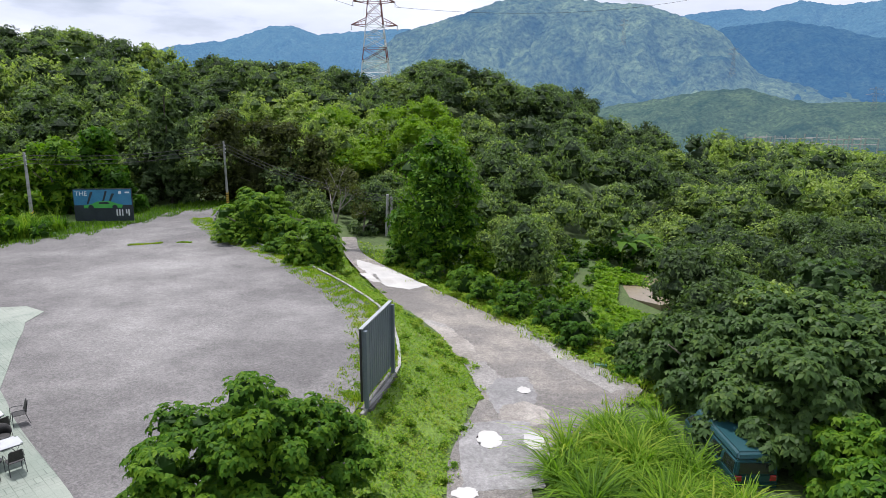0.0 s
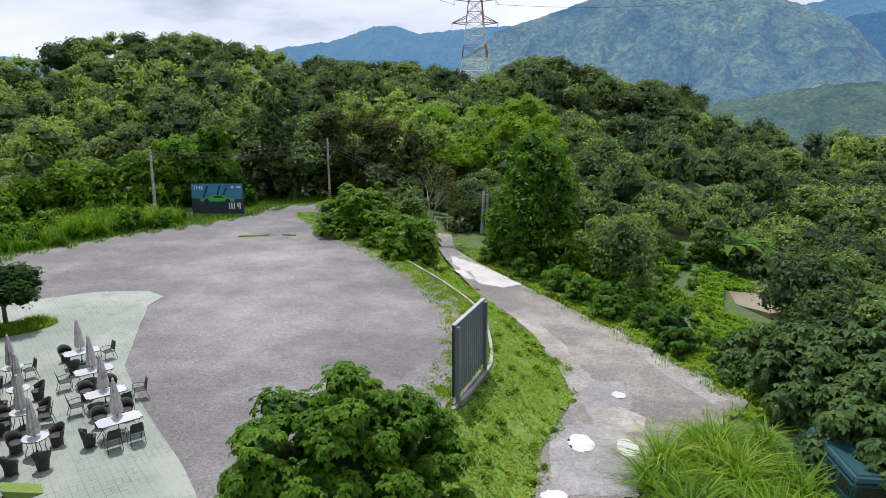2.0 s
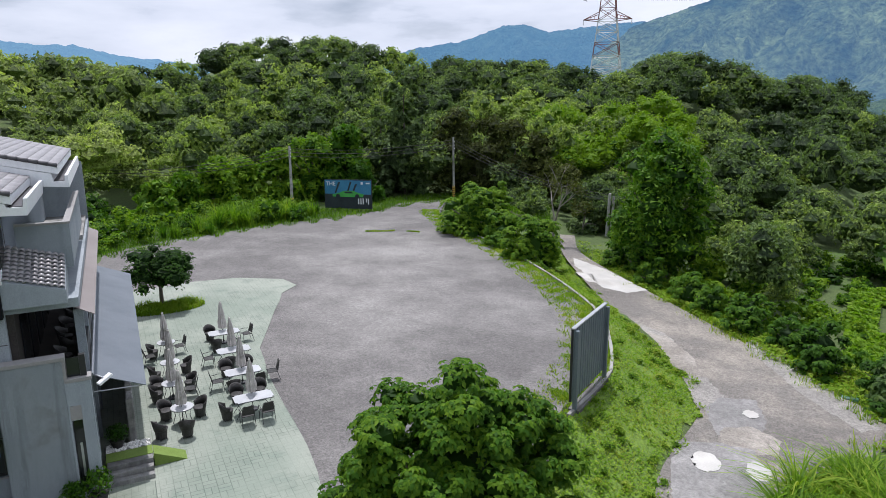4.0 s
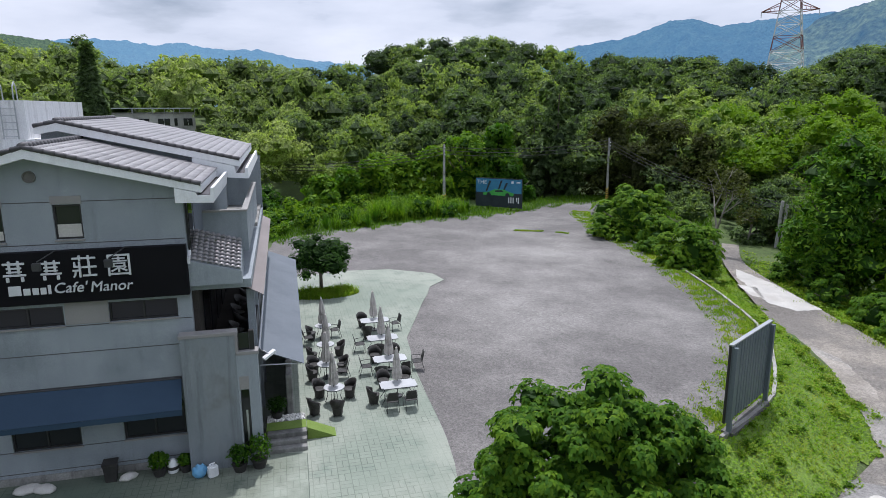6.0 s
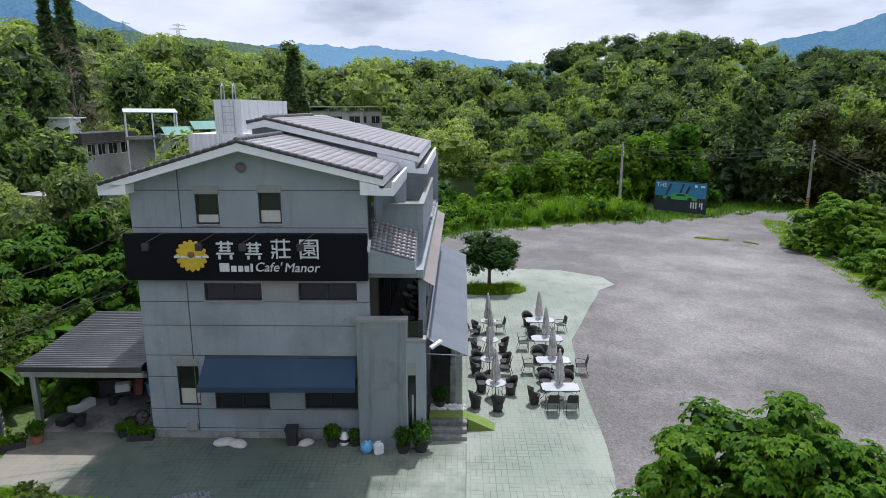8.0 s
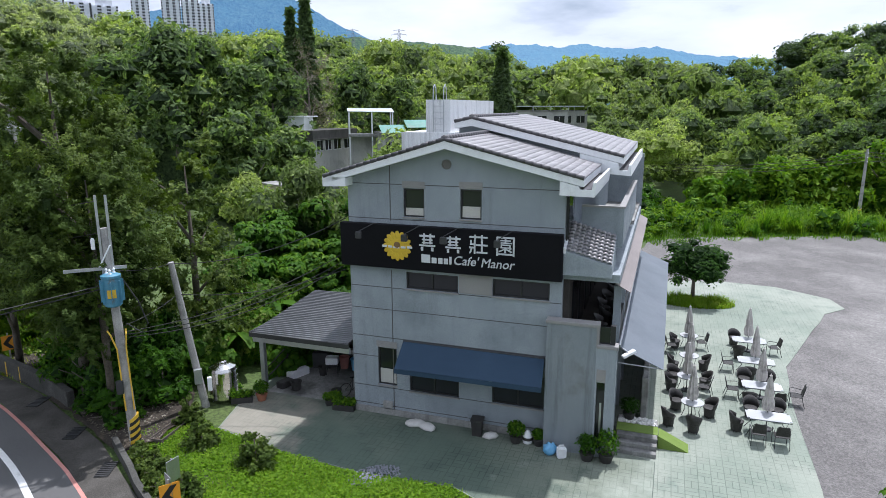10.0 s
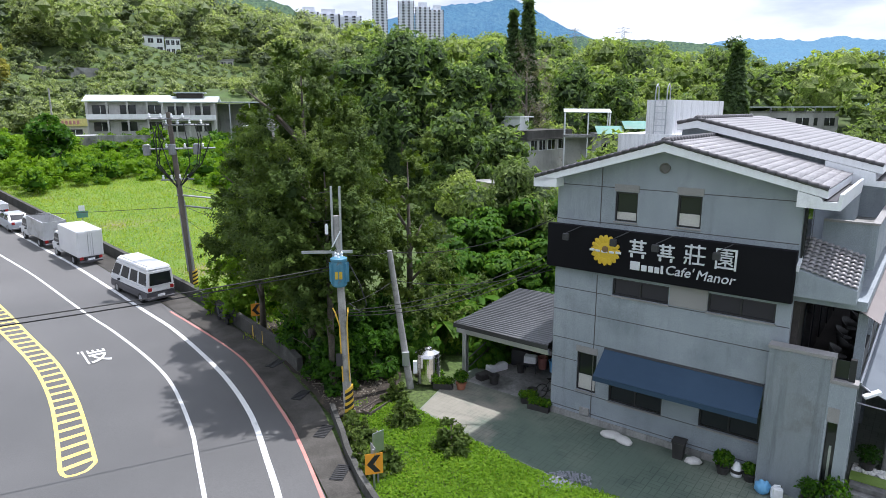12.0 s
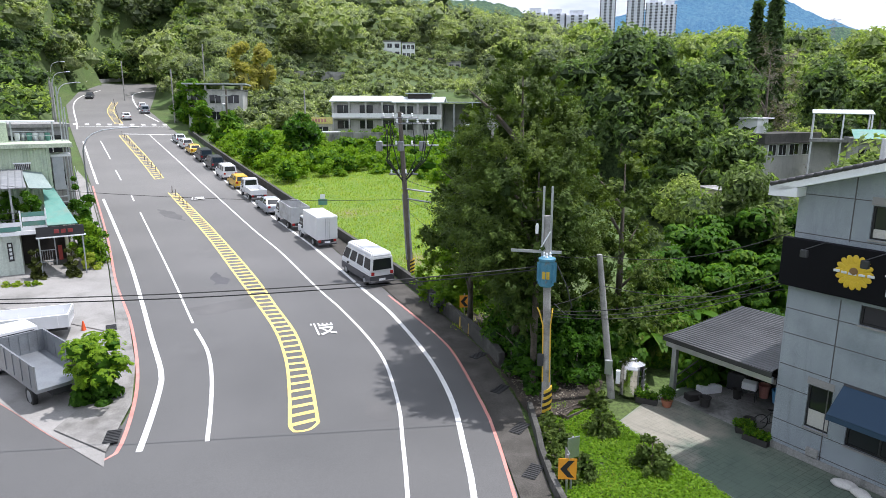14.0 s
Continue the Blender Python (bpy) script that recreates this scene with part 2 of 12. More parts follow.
CEMENT = surf("pale_cement", (0.42, 0.41, 0.39), (0.55, 0.535, 0.50), 0.7, 18.0, 0.9, bump=0.2, stain=(0.42, 0.40, 0.37), stain_scale=0.5, grain=0.1)
ASPHALT = surf("asphalt", (0.086, 0.086, 0.085), (0.115, 0.114, 0.112), 0.12, 30.0, 0.72, bump=0.3, stain=(0.094, 0.093, 0.092), stain_scale=0.09, stain_at=(0.55, 0.62), grain=0.22)
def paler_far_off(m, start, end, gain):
    """Pales the road away from the bend: older surface, plus grazing sheen put into the colour."""
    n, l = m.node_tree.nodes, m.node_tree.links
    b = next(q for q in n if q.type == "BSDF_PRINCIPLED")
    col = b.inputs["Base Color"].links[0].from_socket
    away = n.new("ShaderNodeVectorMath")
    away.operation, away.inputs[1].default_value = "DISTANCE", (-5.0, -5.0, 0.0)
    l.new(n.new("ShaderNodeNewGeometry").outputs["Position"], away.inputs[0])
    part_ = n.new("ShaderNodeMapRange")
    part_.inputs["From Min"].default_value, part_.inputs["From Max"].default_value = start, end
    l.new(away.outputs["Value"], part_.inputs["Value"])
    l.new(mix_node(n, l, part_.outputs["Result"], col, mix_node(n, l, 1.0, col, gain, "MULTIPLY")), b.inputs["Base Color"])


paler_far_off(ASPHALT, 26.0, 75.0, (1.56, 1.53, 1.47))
ASPHALT_OLD = surf("asphalt_older", (0.096, 0.095, 0.094), (0.128, 0.126, 0.123), 0.5, 30.0, 0.9, bump=0.3, grain=0.22)
ASPHALT_PATCH = surf("asphalt_repair", (0.078, 0.078, 0.082), (0.095, 0.095, 0.10), 0.6, 30.0, 0.9, bump=0.3, grain=0.22)
YARD_CONCRETE = surf("yard_concrete", (0.235, 0.228, 0.215), (0.31, 0.30, 0.285), 0.5, 18.0, 0.9, bump=0.25, stain=(0.18, 0.175, 0.163), stain_scale=0.35, grain=0.18)
WHITE_LINE = surf("road_paint_white", (0.72, 0.72, 0.70), (0.80, 0.80, 0.78), 2.0, 30.0, 0.75, bump=0.1, stain=(0.45, 0.45, 0.44), stain_scale=1.6, stain_at=(0.6, 0.8), grain=0.1)
YELLOW_LINE = surf("road_paint_yellow", (0.66, 0.50, 0.14), (0.74, 0.58, 0.20), 2.0, 30.0, 0.75, bump=0.1, stain=(0.40, 0.33, 0.16), stain_scale=1.6, stain_at=(0.6, 0.8), grain=0.1)
RED_LINE = surf("road_paint_red", (0.48, 0.20, 0.17), (0.55, 0.27, 0.23), 2.0, 30.0, 0.8, bump=0.1, stain=(0.35, 0.25, 0.22), stain_scale=1.6, stain_at=(0.55, 0.8), grain=0.15)
KERB = surf("kerb_concrete", (0.115, 0.112, 0.105), (0.175, 0.168, 0.157), 0.8, 22.0, 0.9, bump=0.25, stain=(0.07, 0.066, 0.055), stain_scale=0.7, grain=0.25)
PAVEMENT = surf("pavement_concrete", (0.20, 0.195, 0.185), (0.27, 0.262, 0.245), 0.8, 22.0, 0.9, bump=0.25, stain=(0.13, 0.125, 0.115), stain_scale=0.7, grain=0.25)
GUTTER_M = surf("dirty_gutter_concrete", (0.048, 0.044, 0.037), (0.088, 0.082, 0.072), 0.8, 22.0, 0.9, bump=0.3, stain=(0.035, 0.032, 0.026), stain_scale=0.9, stain_at=(0.45, 0.7), grain=0.35)
KERB_PALE = surf("pale_kerb_concrete", (0.24, 0.235, 0.22), (0.36, 0.35, 0.33), 0.8, 22.0, 0.9, bump=0.25, stain=(0.16, 0.15, 0.13), stain_scale=0.7, grain=0.2)
DIRTY_CONCRETE = surf("weathered_concrete", (0.20, 0.20, 0.19), (0.36, 0.355, 0.34), 0.6, 16.0, 0.9, bump=0.25, stain=(0.08, 0.08, 0.075), stain_scale=0.5, grain=0.2, streak=0.6)
MOSSY_CONCRETE = surf("mould_black_concrete", (0.045, 0.045, 0.04), (0.085, 0.083, 0.075), 0.9, 16.0, 0.9, bump=0.3, stain=(0.15, 0.148, 0.138), stain_scale=0.6, stain_at=(0.58, 0.74), grain=0.3, streak=0.5)
GALV = surf("weathered_galvanised_steel", (0.20, 0.21, 0.22), (0.30, 0.31, 0.32), 1.5, 30.0, 0.6, 0.3, bump=0.05, grain=0.15)
RENDER = surf("facade_render", (0.265, 0.300, 0.328), (0.325, 0.360, 0.388), 0.5, 45.0, 0.88, bump=0.3, stain=(0.225, 0.258, 0.282), stain_scale=0.4, grain=0.34, streak=0.22)
RENDER_PIER = surf("stained_pier_render", (0.205, 0.232, 0.25), (0.265, 0.292, 0.31), 0.7, 45.0, 0.9, bump=0.3, stain=(0.15, 0.155, 0.15), stain_scale=0.7, grain=0.34, streak=0.6)
RENDER_TAN = surf("facade_granite_trim", (0.25, 0.245, 0.24), (0.31, 0.30, 0.29), 1.0, 60.0, 0.85, bump=0.2, grain=0.35)
WHITE_PAINT = surf("white_paint", (0.80, 0.82, 0.84), (0.86, 0.87, 0.88), 0.6, 20.0, 0.6, bump=0.05, stain=(0.62, 0.62, 0.61), stain_scale=0.9, stain_at=(0.58, 0.8), grain=0.05, streak=0.12)
STREAKED = surf("white_paint_with_black_mould", (0.70, 0.71, 0.72), (0.80, 0.80, 0.80), 0.6, 20.0, 0.8, bump=0.1, stain=(0.30, 0.30, 0.30), stain_scale=0.8, stain_at=(0.6, 0.8), grain=0.1, streak=0.7)
TILE = surf("roof_tile_grey", (0.25, 0.24, 0.243), (0.34, 0.325, 0.328), 0.8, 30.0, 0.34, bump=0.1, grain=0.15, vary=0.18, spec=0.6)
TILE_JOIN = surf("roof_tile_dark", (0.06, 0.058, 0.062), (0.085, 0.082, 0.086), 0.8, 30.0, 0.55, bump=0.1, grain=0.15)
BLACK_SIGN = surf("black_signboard", (0.006, 0.006, 0.008), (0.010, 0.010, 0.012), 0.5, 30.0, 0.7, bump=0.03, grain=0.1, spec=0.12)
BLUE_CLOTH = surf("navy_awning_cloth", (0.018, 0.045, 0.085), (0.028, 0.060, 0.105), 0.7, 40.0, 0.75, bump=0.15, grain=0.15)
GREY_CLOTH = surf("grey_awning_cloth", (0.11, 0.132, 0.155), (0.148, 0.17, 0.195), 0.5, 40.0, 0.75, bump=0.1, stain=(0.11, 0.13, 0.155), stain_scale=0.6, grain=0.12)
BROWN_SHEET = surf("brown_awning_sheet", (0.20, 0.175, 0.165), (0.25, 0.22, 0.21), 0.4, 30.0, 0.6, bump=0.08, grain=0.1)
DARK_FRAME = surf("dark_window_frame", (0.018, 0.018, 0.02), (0.03, 0.03, 0.032), 1.0, 30.0, 0.45, bump=0.02, grain=0.1)
GLASS = glass_dark("window_glass")
BLIND = surf("pale_blind", (0.45, 0.44, 0.41), (0.55, 0.54, 0.50), 1.0, 20.0, 0.8, bump=0.05, grain=0.1)
# Near-black stand-in for unlit rooms and recesses: shade put into the colour.
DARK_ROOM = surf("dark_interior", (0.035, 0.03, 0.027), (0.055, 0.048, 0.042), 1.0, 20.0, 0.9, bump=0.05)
STEEL = surf("galvanised_steel", (0.42, 0.44, 0.46), (0.55, 0.56, 0.58), 1.5, 30.0, 0.42, 0.85, bump=0.05, grain=0.1)
CHROME = surf("polished_steel", (0.62, 0.61, 0.58), (0.75, 0.74, 0.70), 2.0, 30.0, 0.14, 1.0, bump=0.02, grain=0.05)
DARK_METAL = surf("dark_painted_metal", (0.035, 0.036, 0.038), (0.055, 0.056, 0.058), 1.5, 30.0, 0.5, 0.2, bump=0.05, grain=0.15)
SLATE_PANEL = surf("slate_blue_sheet_metal", (0.13, 0.16, 0.185), (0.17, 0.20, 0.225), 0.8, 25.0, 0.5, 0.25, bump=0.05, grain=0.1, streak=0.15)
POLE_CONC = surf("pole_concrete", (0.30, 0.29, 0.28), (0.42, 0.41, 0.39), 1.2, 25.0, 0.85, bump=0.2, stain=(0.2, 0.2, 0.19), stain_scale=1.5, grain=0.15)
POLE_DARK = surf("pole_creosote", (0.09, 0.075, 0.065), (0.14, 0.12, 0.10), 1.2, 25.0, 0.85, bump=0.3, grain=0.2)
BLACK = surf("black_rubber", (0.012, 0.012, 0.012), (0.022, 0.022, 0.022), 2.0, 30.0, 0.7, bump=0.05)
WICKER = surf("black_wicker", (0.018, 0.017, 0.016), (0.035, 0.033, 0.031), 4.0, 60.0, 0.55, bump=0.6, grain=0.4)
TABLE_TOP = surf("pale_tabletop", (0.40, 0.41, 0.42), (0.50, 0.51, 0.52), 1.5, 40.0, 0.3, bump=0.03, grain=0.06)
CANVAS = surf("beige_umbrella_canvas", (0.52, 0.49, 0.46), (0.62, 0.59, 0.55), 2.0, 40.0, 0.85, bump=0.15, stain=(0.30, 0.28, 0.26), stain_scale=2.0, grain=0.12)
BARK = surf("bark", (0.09, 0.075, 0.06), (0.17, 0.15, 0.12), 2.0, 20.0, 0.9, bump=0.6, grain=0.35)
YELLOW_PAINT = surf("yellow_paint", (0.62, 0.40, 0.03), (0.70, 0.47, 0.05), 2.0, 30.0, 0.55, bump=0.05, grain=0.1)
ORANGE_PAINT = surf("orange_sign_face", (0.75, 0.30, 0.02), (0.80, 0.36, 0.03), 2.0, 30.0, 0.5, bump=0.03, grain=0.05)
TURQUOISE = surf("turquoise_awning", (0.085, 0.24, 0.20), (0.13, 0.29, 0.24), 1.5, 30.0, 0.65, bump=0.1, stain=(0.16, 0.24, 0.20), stain_scale=0.9, grain=0.15)
LEAF = leafy("leaves_far", (0.042, 0.068, 0.036), (0.120, 0.182, 0.072), (0.258, 0.335, 0.092), 0.40, 0.6, 3.4, (1.3, 1.5, 0.6))
LEAF_OLIVE = leafy("leaves_olive", (0.030, 0.040, 0.012), (0.066, 0.082, 0.022), (0.14, 0.16, 0.04), 0.30, 0.65, 3.4, (1.3, 1.4, 0.6))
# Hill leaves are paler and greyer: distance haze put into their colour.
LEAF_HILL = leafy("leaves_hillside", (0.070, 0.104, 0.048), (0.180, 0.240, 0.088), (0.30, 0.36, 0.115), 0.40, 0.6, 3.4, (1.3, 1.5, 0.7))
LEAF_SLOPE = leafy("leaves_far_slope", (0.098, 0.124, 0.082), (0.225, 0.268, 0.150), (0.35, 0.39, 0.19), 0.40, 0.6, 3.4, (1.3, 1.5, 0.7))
LEAF_NEAR = leafy("leaves_broad", (0.014, 0.042, 0.006), (0.052, 0.138, 0.008), (0.165, 0.275, 0.012), 0.36, 0.6)
LEAF_AIRY = leafy("leaves_small", (0.020, 0.042, 0.011), (0.078, 0.122, 0.024), (0.205, 0.262, 0.040), 0.28, 0.6)
LEAF_BROAD = leafy("leaves_drooping", (0.022, 0.048, 0.014), (0.070, 0.128, 0.034), (0.17, 0.25, 0.04), 0.34, 0.5)
LEAF_GOLD = leafy("leaves_in_bloom", (0.13, 0.135, 0.04), (0.30, 0.285, 0.075), (0.46, 0.40, 0.10), 0.40, 0.65)
LEAF_DRY = leafy("dry_twigs", (0.07, 0.06, 0.05), (0.19, 0.17, 0.145), (0.28, 0.26, 0.22), 0.2, 0.8)
LEAF_GRASS = leafy("grass_blades", (0.058, 0.128, 0.010), (0.162, 0.290, 0.012), (0.33, 0.36, 0.055), 0.4, 0.6)

# ---------------------------------------------------------------- the lie of the land
def road_z(d):
    """Height of the road by its distance from the bend: level, then a long climb."""
    return 0.0425 * ((d - 42) + np.sqrt((d - 42) ** 2 + 100)) + 0.0003 * np.maximum(d - 110, 0) ** 2


# bearing, height at 50 m, height at 100 m, distance of the crest, its angle above the eye
LAND_EAST = [(0, -3, -6, 260, -3.0), (40, -3, -8, 260, -3.4), (58, -4, -10, 260, -5.1), (66, -4, -9, 240, -4.4),
             (70, -4, -7, 200, -2.9), (73, -3.5, -5.5, 190, -1.6), (76.2, -3, -4, 180, -0.8), (78, -3, -4, 185, 1.2), (84, -2, -2, 190, 2.2), (91, -1.5, -1, 190, 4.1), (93.6, -1.2, -1, 190, 3.0), (96, -1, -1, 190, 1.9), (98, -1, -1, 190, 3.0),
             (100.5, -0.5, -0.5, 190, 4.2), (108, 0, 0, 190, 4.5), (114, 0, 0, 200, 4.3), (120, 0, 0, 210, 5.9), (126, 0, -1, 210, 5.4), (132, 0, -2, 220, 3.7)]
LAND_WEST = [(140, -1, -3, 240, 3.6), (150, -1, -2, 260, 3.6), (160, -1, 0, 300, 4.6), (168, -1, 1, 320, 5.2), (176, 0, 2, 340, 5.0),
             (186, 0.9, 5.0, 420, 6.4), (196, 0.9, 5.0, 420, 8.2), (206, 0.9, 5.0, 420, 10.2), (216, 0.9, 5.0, 360, 12.5),
             (228, 0.9, 5.0, 300, 15.0), (250, 0.9, 5.0, 280, 15.0), (300, 0, 0, 280, 4.0), (360, -3, -6, 260, -3.0)]
LAND = np.array(LAND_EAST + LAND_WEST, dtype=float)
ROAD_R = [(24, 1.0), (4, 1.5), (-10, 0.3), (-19.1, -2.1), (-25.3, -4.3), (-31.2, -7.1), (-35.6, -10.2), (-41.5, -14.9), (-50.2, -22.6), (-63.0, -35.1), (-87.0, -58.0), (-109, -79), (-134, -104), (-160, -122), (-183, -138)]
ROAD_L = [(24, -14), (4, -14.5), (-12, -15.6), (-17.7, -17.1), (-21.6, -18.9), (-25.2, -21.6), (-30.6, -26.4), (-36.5, -32.3), (-45.9, -41.2), (-62.9, -57.6), (-82.5, -77), (-104, -98.5), (-131, -124.5), (-152, -140), (-172, -149)]
ROAD_MID = np.array([((a[0] + b[0]) / 2, (a[1] + b[1]) / 2, math.hypot(a[0] - b[0], a[1] - b[1]) / 2) for a, b in zip(ROAD_L, ROAD_R)])
KERB_LINE = np.array([(-9, 10), (-6.0, 16), (-3.4, 25), (-2.35, 29), (-2.25, 32), (-3.5, 38.8), (-6.4, 44.7), (-9.8, 50.1), (-15, 57.5), (-20.1, 63.1), (-27, 74), (-31, 88)])


# bearing and angle above the eye of the treetops along the hill's crest
TREETOPS = np.array([(48, -3.4), (55.6, -3.0), (61.9, -2.2), (65.9, -2.0), (68, -1.2), (70.3, -0.3), (72.5, -0.1), (75.7, 0.2), (76.7, 1.5), (79.6, 2.3), (84.4, 2.4), (85.8, 3.6), (87.8, 4.3), (90.5, 4.35),
                     (92.5, 4.0), (94, 3.2), (97, 3.5), (99.6, 3.8), (102.4, 4.3), (105.7, 4.1), (109.5, 4.5), (112, 4.75), (114.6, 5.35), (117, 5.7), (119.6, 6.1), (121.5, 5.75), (124.2, 6.1), (127, 5.4),
                     (129.8, 4.4), (131.4, 3.8), (132.9, 4.0), (135.9, 3.1), (138, 4.0), (141.6, 4.0), (142.9, 4.7), (145, 4.05), (146.5, 3.4), (150, 3.2)])


def land(x, y):
    """Height of the ground at x, y (arrays)."""
    x, y = np.asarray(x, float), np.asarray(y, float)
    r, az = np.hypot(x, y), np.degrees(np.arctan2(y, x)) % 360
    z50, z100, rc, el = (np.interp(az, LAND[:, 0], LAND[:, k]) for k in (1, 2, 3, 4))
    zc = EYE_Z + rc * np.tan(np.radians(el)) - np.interp(az, [76, 80, 128, 140], [8.0, 7.0, 7.0, 15.0])
    a = np.clip(r / 50, 0, 1) ** 2 * z50
    b = z50 + (z100 - z50) * np.clip((r - 50) / 50, 0, 1)
    s = np.clip((r - 100) / (rc - 100), 0, 1)
    c = z100 + (zc - z100) * (s * 0.75 + 0.25 * s * s * (3 - 2 * s))
    e = np.clip((r - rc) / (rc * 0.8), 0, 1)
    z = np.where(r < 50, a, np.where(r < 100, b, c)) * (1 - e) + e * np.where(zc < 0, -26.0, np.minimum(zc * 0.35, 20))
    z = z * np.clip((5000 - r) / 3000, 0, 1)
    z = z + np.clip((r - 110) / 60, 0, 1) * (2.2 * np.sin(x * 0.055 + 1.3) * np.sin(y * 0.048) + 1.2 * np.sin(x * 0.13) * np.sin(y * 0.11 + 2))
    # the car park and the forecourt are level, the verge beside the lane falls away
    ky = np.clip(y, 10, 88)
    kx = np.interp(ky, KERB_LINE[:, 1], KERB_LINE[:, 0])
    out = x - kx
    bank = -1.5 * np.clip((out - 0.3) / 3.6, 0, 1)
    flat = np.where(out < 0.3, 0.0, np.minimum(bank, np.where(out > 9, z, bank)))
    w_lot = np.clip((105 - r) / 15, 0, 1) * np.clip((170 - az) / 12, 0, 1) * np.clip((az - 40) / 12, 0, 1)
    w_lot = w_lot * np.where(out > 9, np.clip((16 - out) / 7, 0, 1), 1.0)
    z = z * (1 - w_lot) + flat * w_lot
    # the road's hillside
    w_road = np.clip((az - 172) / 8, 0, 1) * np.clip((300 - az) / 30, 0, 1) * np.clip((150 - r) / 30, 0, 1)
    dist = np.full_like(x, 1e9)
    for a_, b_ in zip(ROAD_MID[:-1], ROAD_MID[1:]):
        d_ = b_[:2] - a_[:2]
        s_ = np.clip(((x - a_[0]) * d_[0] + (y - a_[1]) * d_[1]) / (d_ @ d_), 0, 1)
        dist = np.minimum(dist, np.hypot(x - a_[0] - s_ * d_[0], y - a_[1] - s_ * d_[1]) - a_[2] - s_ * (b_[2] - a_[2]))
    w_road = np.maximum(w_road, np.clip((12 - dist) / 9, 0, 1))
    w_road = np.maximum(w_road, np.clip((az - 172) / 8, 0, 1) * np.clip((26 - r) / 4, 0, 1))
    z = z * (1 - w_road) + road_z(r) * w_road
    return z - 0.07


def land_z(x, y):
    return float(land(x, y))


# one sheet of ground that reaches the horizon
n_az, n_r = 360, 150
rr = np.concatenate([[0.0], np.geomspace(3.0, 4800.0, n_r)])
aa = np.linspace(0, 2 * np.pi, n_az, endpoint=False)
gx, gy = np.outer(rr, np.cos(aa)), np.outer(rr, np.sin(aa))
gz = land(gx, gy)
gv = np.stack([gx, gy, gz], -1).reshape(-1, 3)
i0, j0 = np.meshgrid(np.arange(n_r), np.arange(n_az), indexing="ij")
j1 = (j0 + 1) % n_az
gf = np.stack([i0 * n_az + j0, (i0 + 1) * n_az + j0, (i0 + 1) * n_az + j1, i0 * n_az + j1], -1).reshape(-1, 4)
ground = new("ground", raw_mesh("ground", gv, gf, SOIL, smooth=True))
tagged(ground, "undulating green ground of soil and low growth", "ground", kind="structure")


def slab(name, poly, top, material, label, category, thick=0.06):
    bm = bmesh.new()
    prism(bm, poly, top - thick, top)
    return solo(name, bm, material, Matrix.Identity(4), label, category, kind="structure")


def wavy(poly, step, amp, seed):
    """An outline with short uneven steps, as worn edges have."""
    rng, out = random.Random(seed), []
    for (x0, y0), (x1, y1) in zip(poly, poly[1:] + poly[:1]):
        k = max(1, int(math.hypot(x1 - x0, y1 - y0) / step))
        out += [(x0 + (x1 - x0) * i / k + rng.uniform(-amp, amp), y0 + (y1 - y0) * i / k + rng.uniform(-amp, amp)) for i in range(k)]
    return out


LOT = [(-9, 13), (-5.2, 18), (-3.7, 25.5), (-2.7, 30.5), (-2.9, 34.7), (-3.9, 38.8), (-6.8, 44.7), (-10.2, 50.1), (-15.4, 57.5), (-20.6, 63.1), (-26.5, 73.0), (-30.0, 86.0),
       (-34.7, 80.0), (-34.6, 73.0), (-38.3, 66.4), (-42.2, 60.3), (-44.6, 53.2), (-47.0, 48.6), (-47.4, 42.8), (-38, 30), (-30, 24), (-20, 18)]
slab("car_park", wavy(LOT, 0.8, 0.18, 3), 0.0, GRAVEL, "wide car park of compacted grey gravel with pale tyre-worn patches", "car park")
PATIO = [(-8.5, 14.0), (-11.1, 17.9), (-13.9, 20.8), (-16.8, 23.6), (-20.4, 27.6), (-22.6, 32.0), (-25.2, 37.0), (-25.4, 39.2), (-27.2, 40.3), (-30.9, 39.6), (-33.3, 37.5),
         (-36, 33), (-38, 26), (-34, 12), (-29.6, 4.2), (-27.9, 2.6), (-25.4, 1.3), (-22.4, 3.4), (-20.0, 5.5), (-17.8, 8.2), (-14.5, 9.5), (-11, 11)]

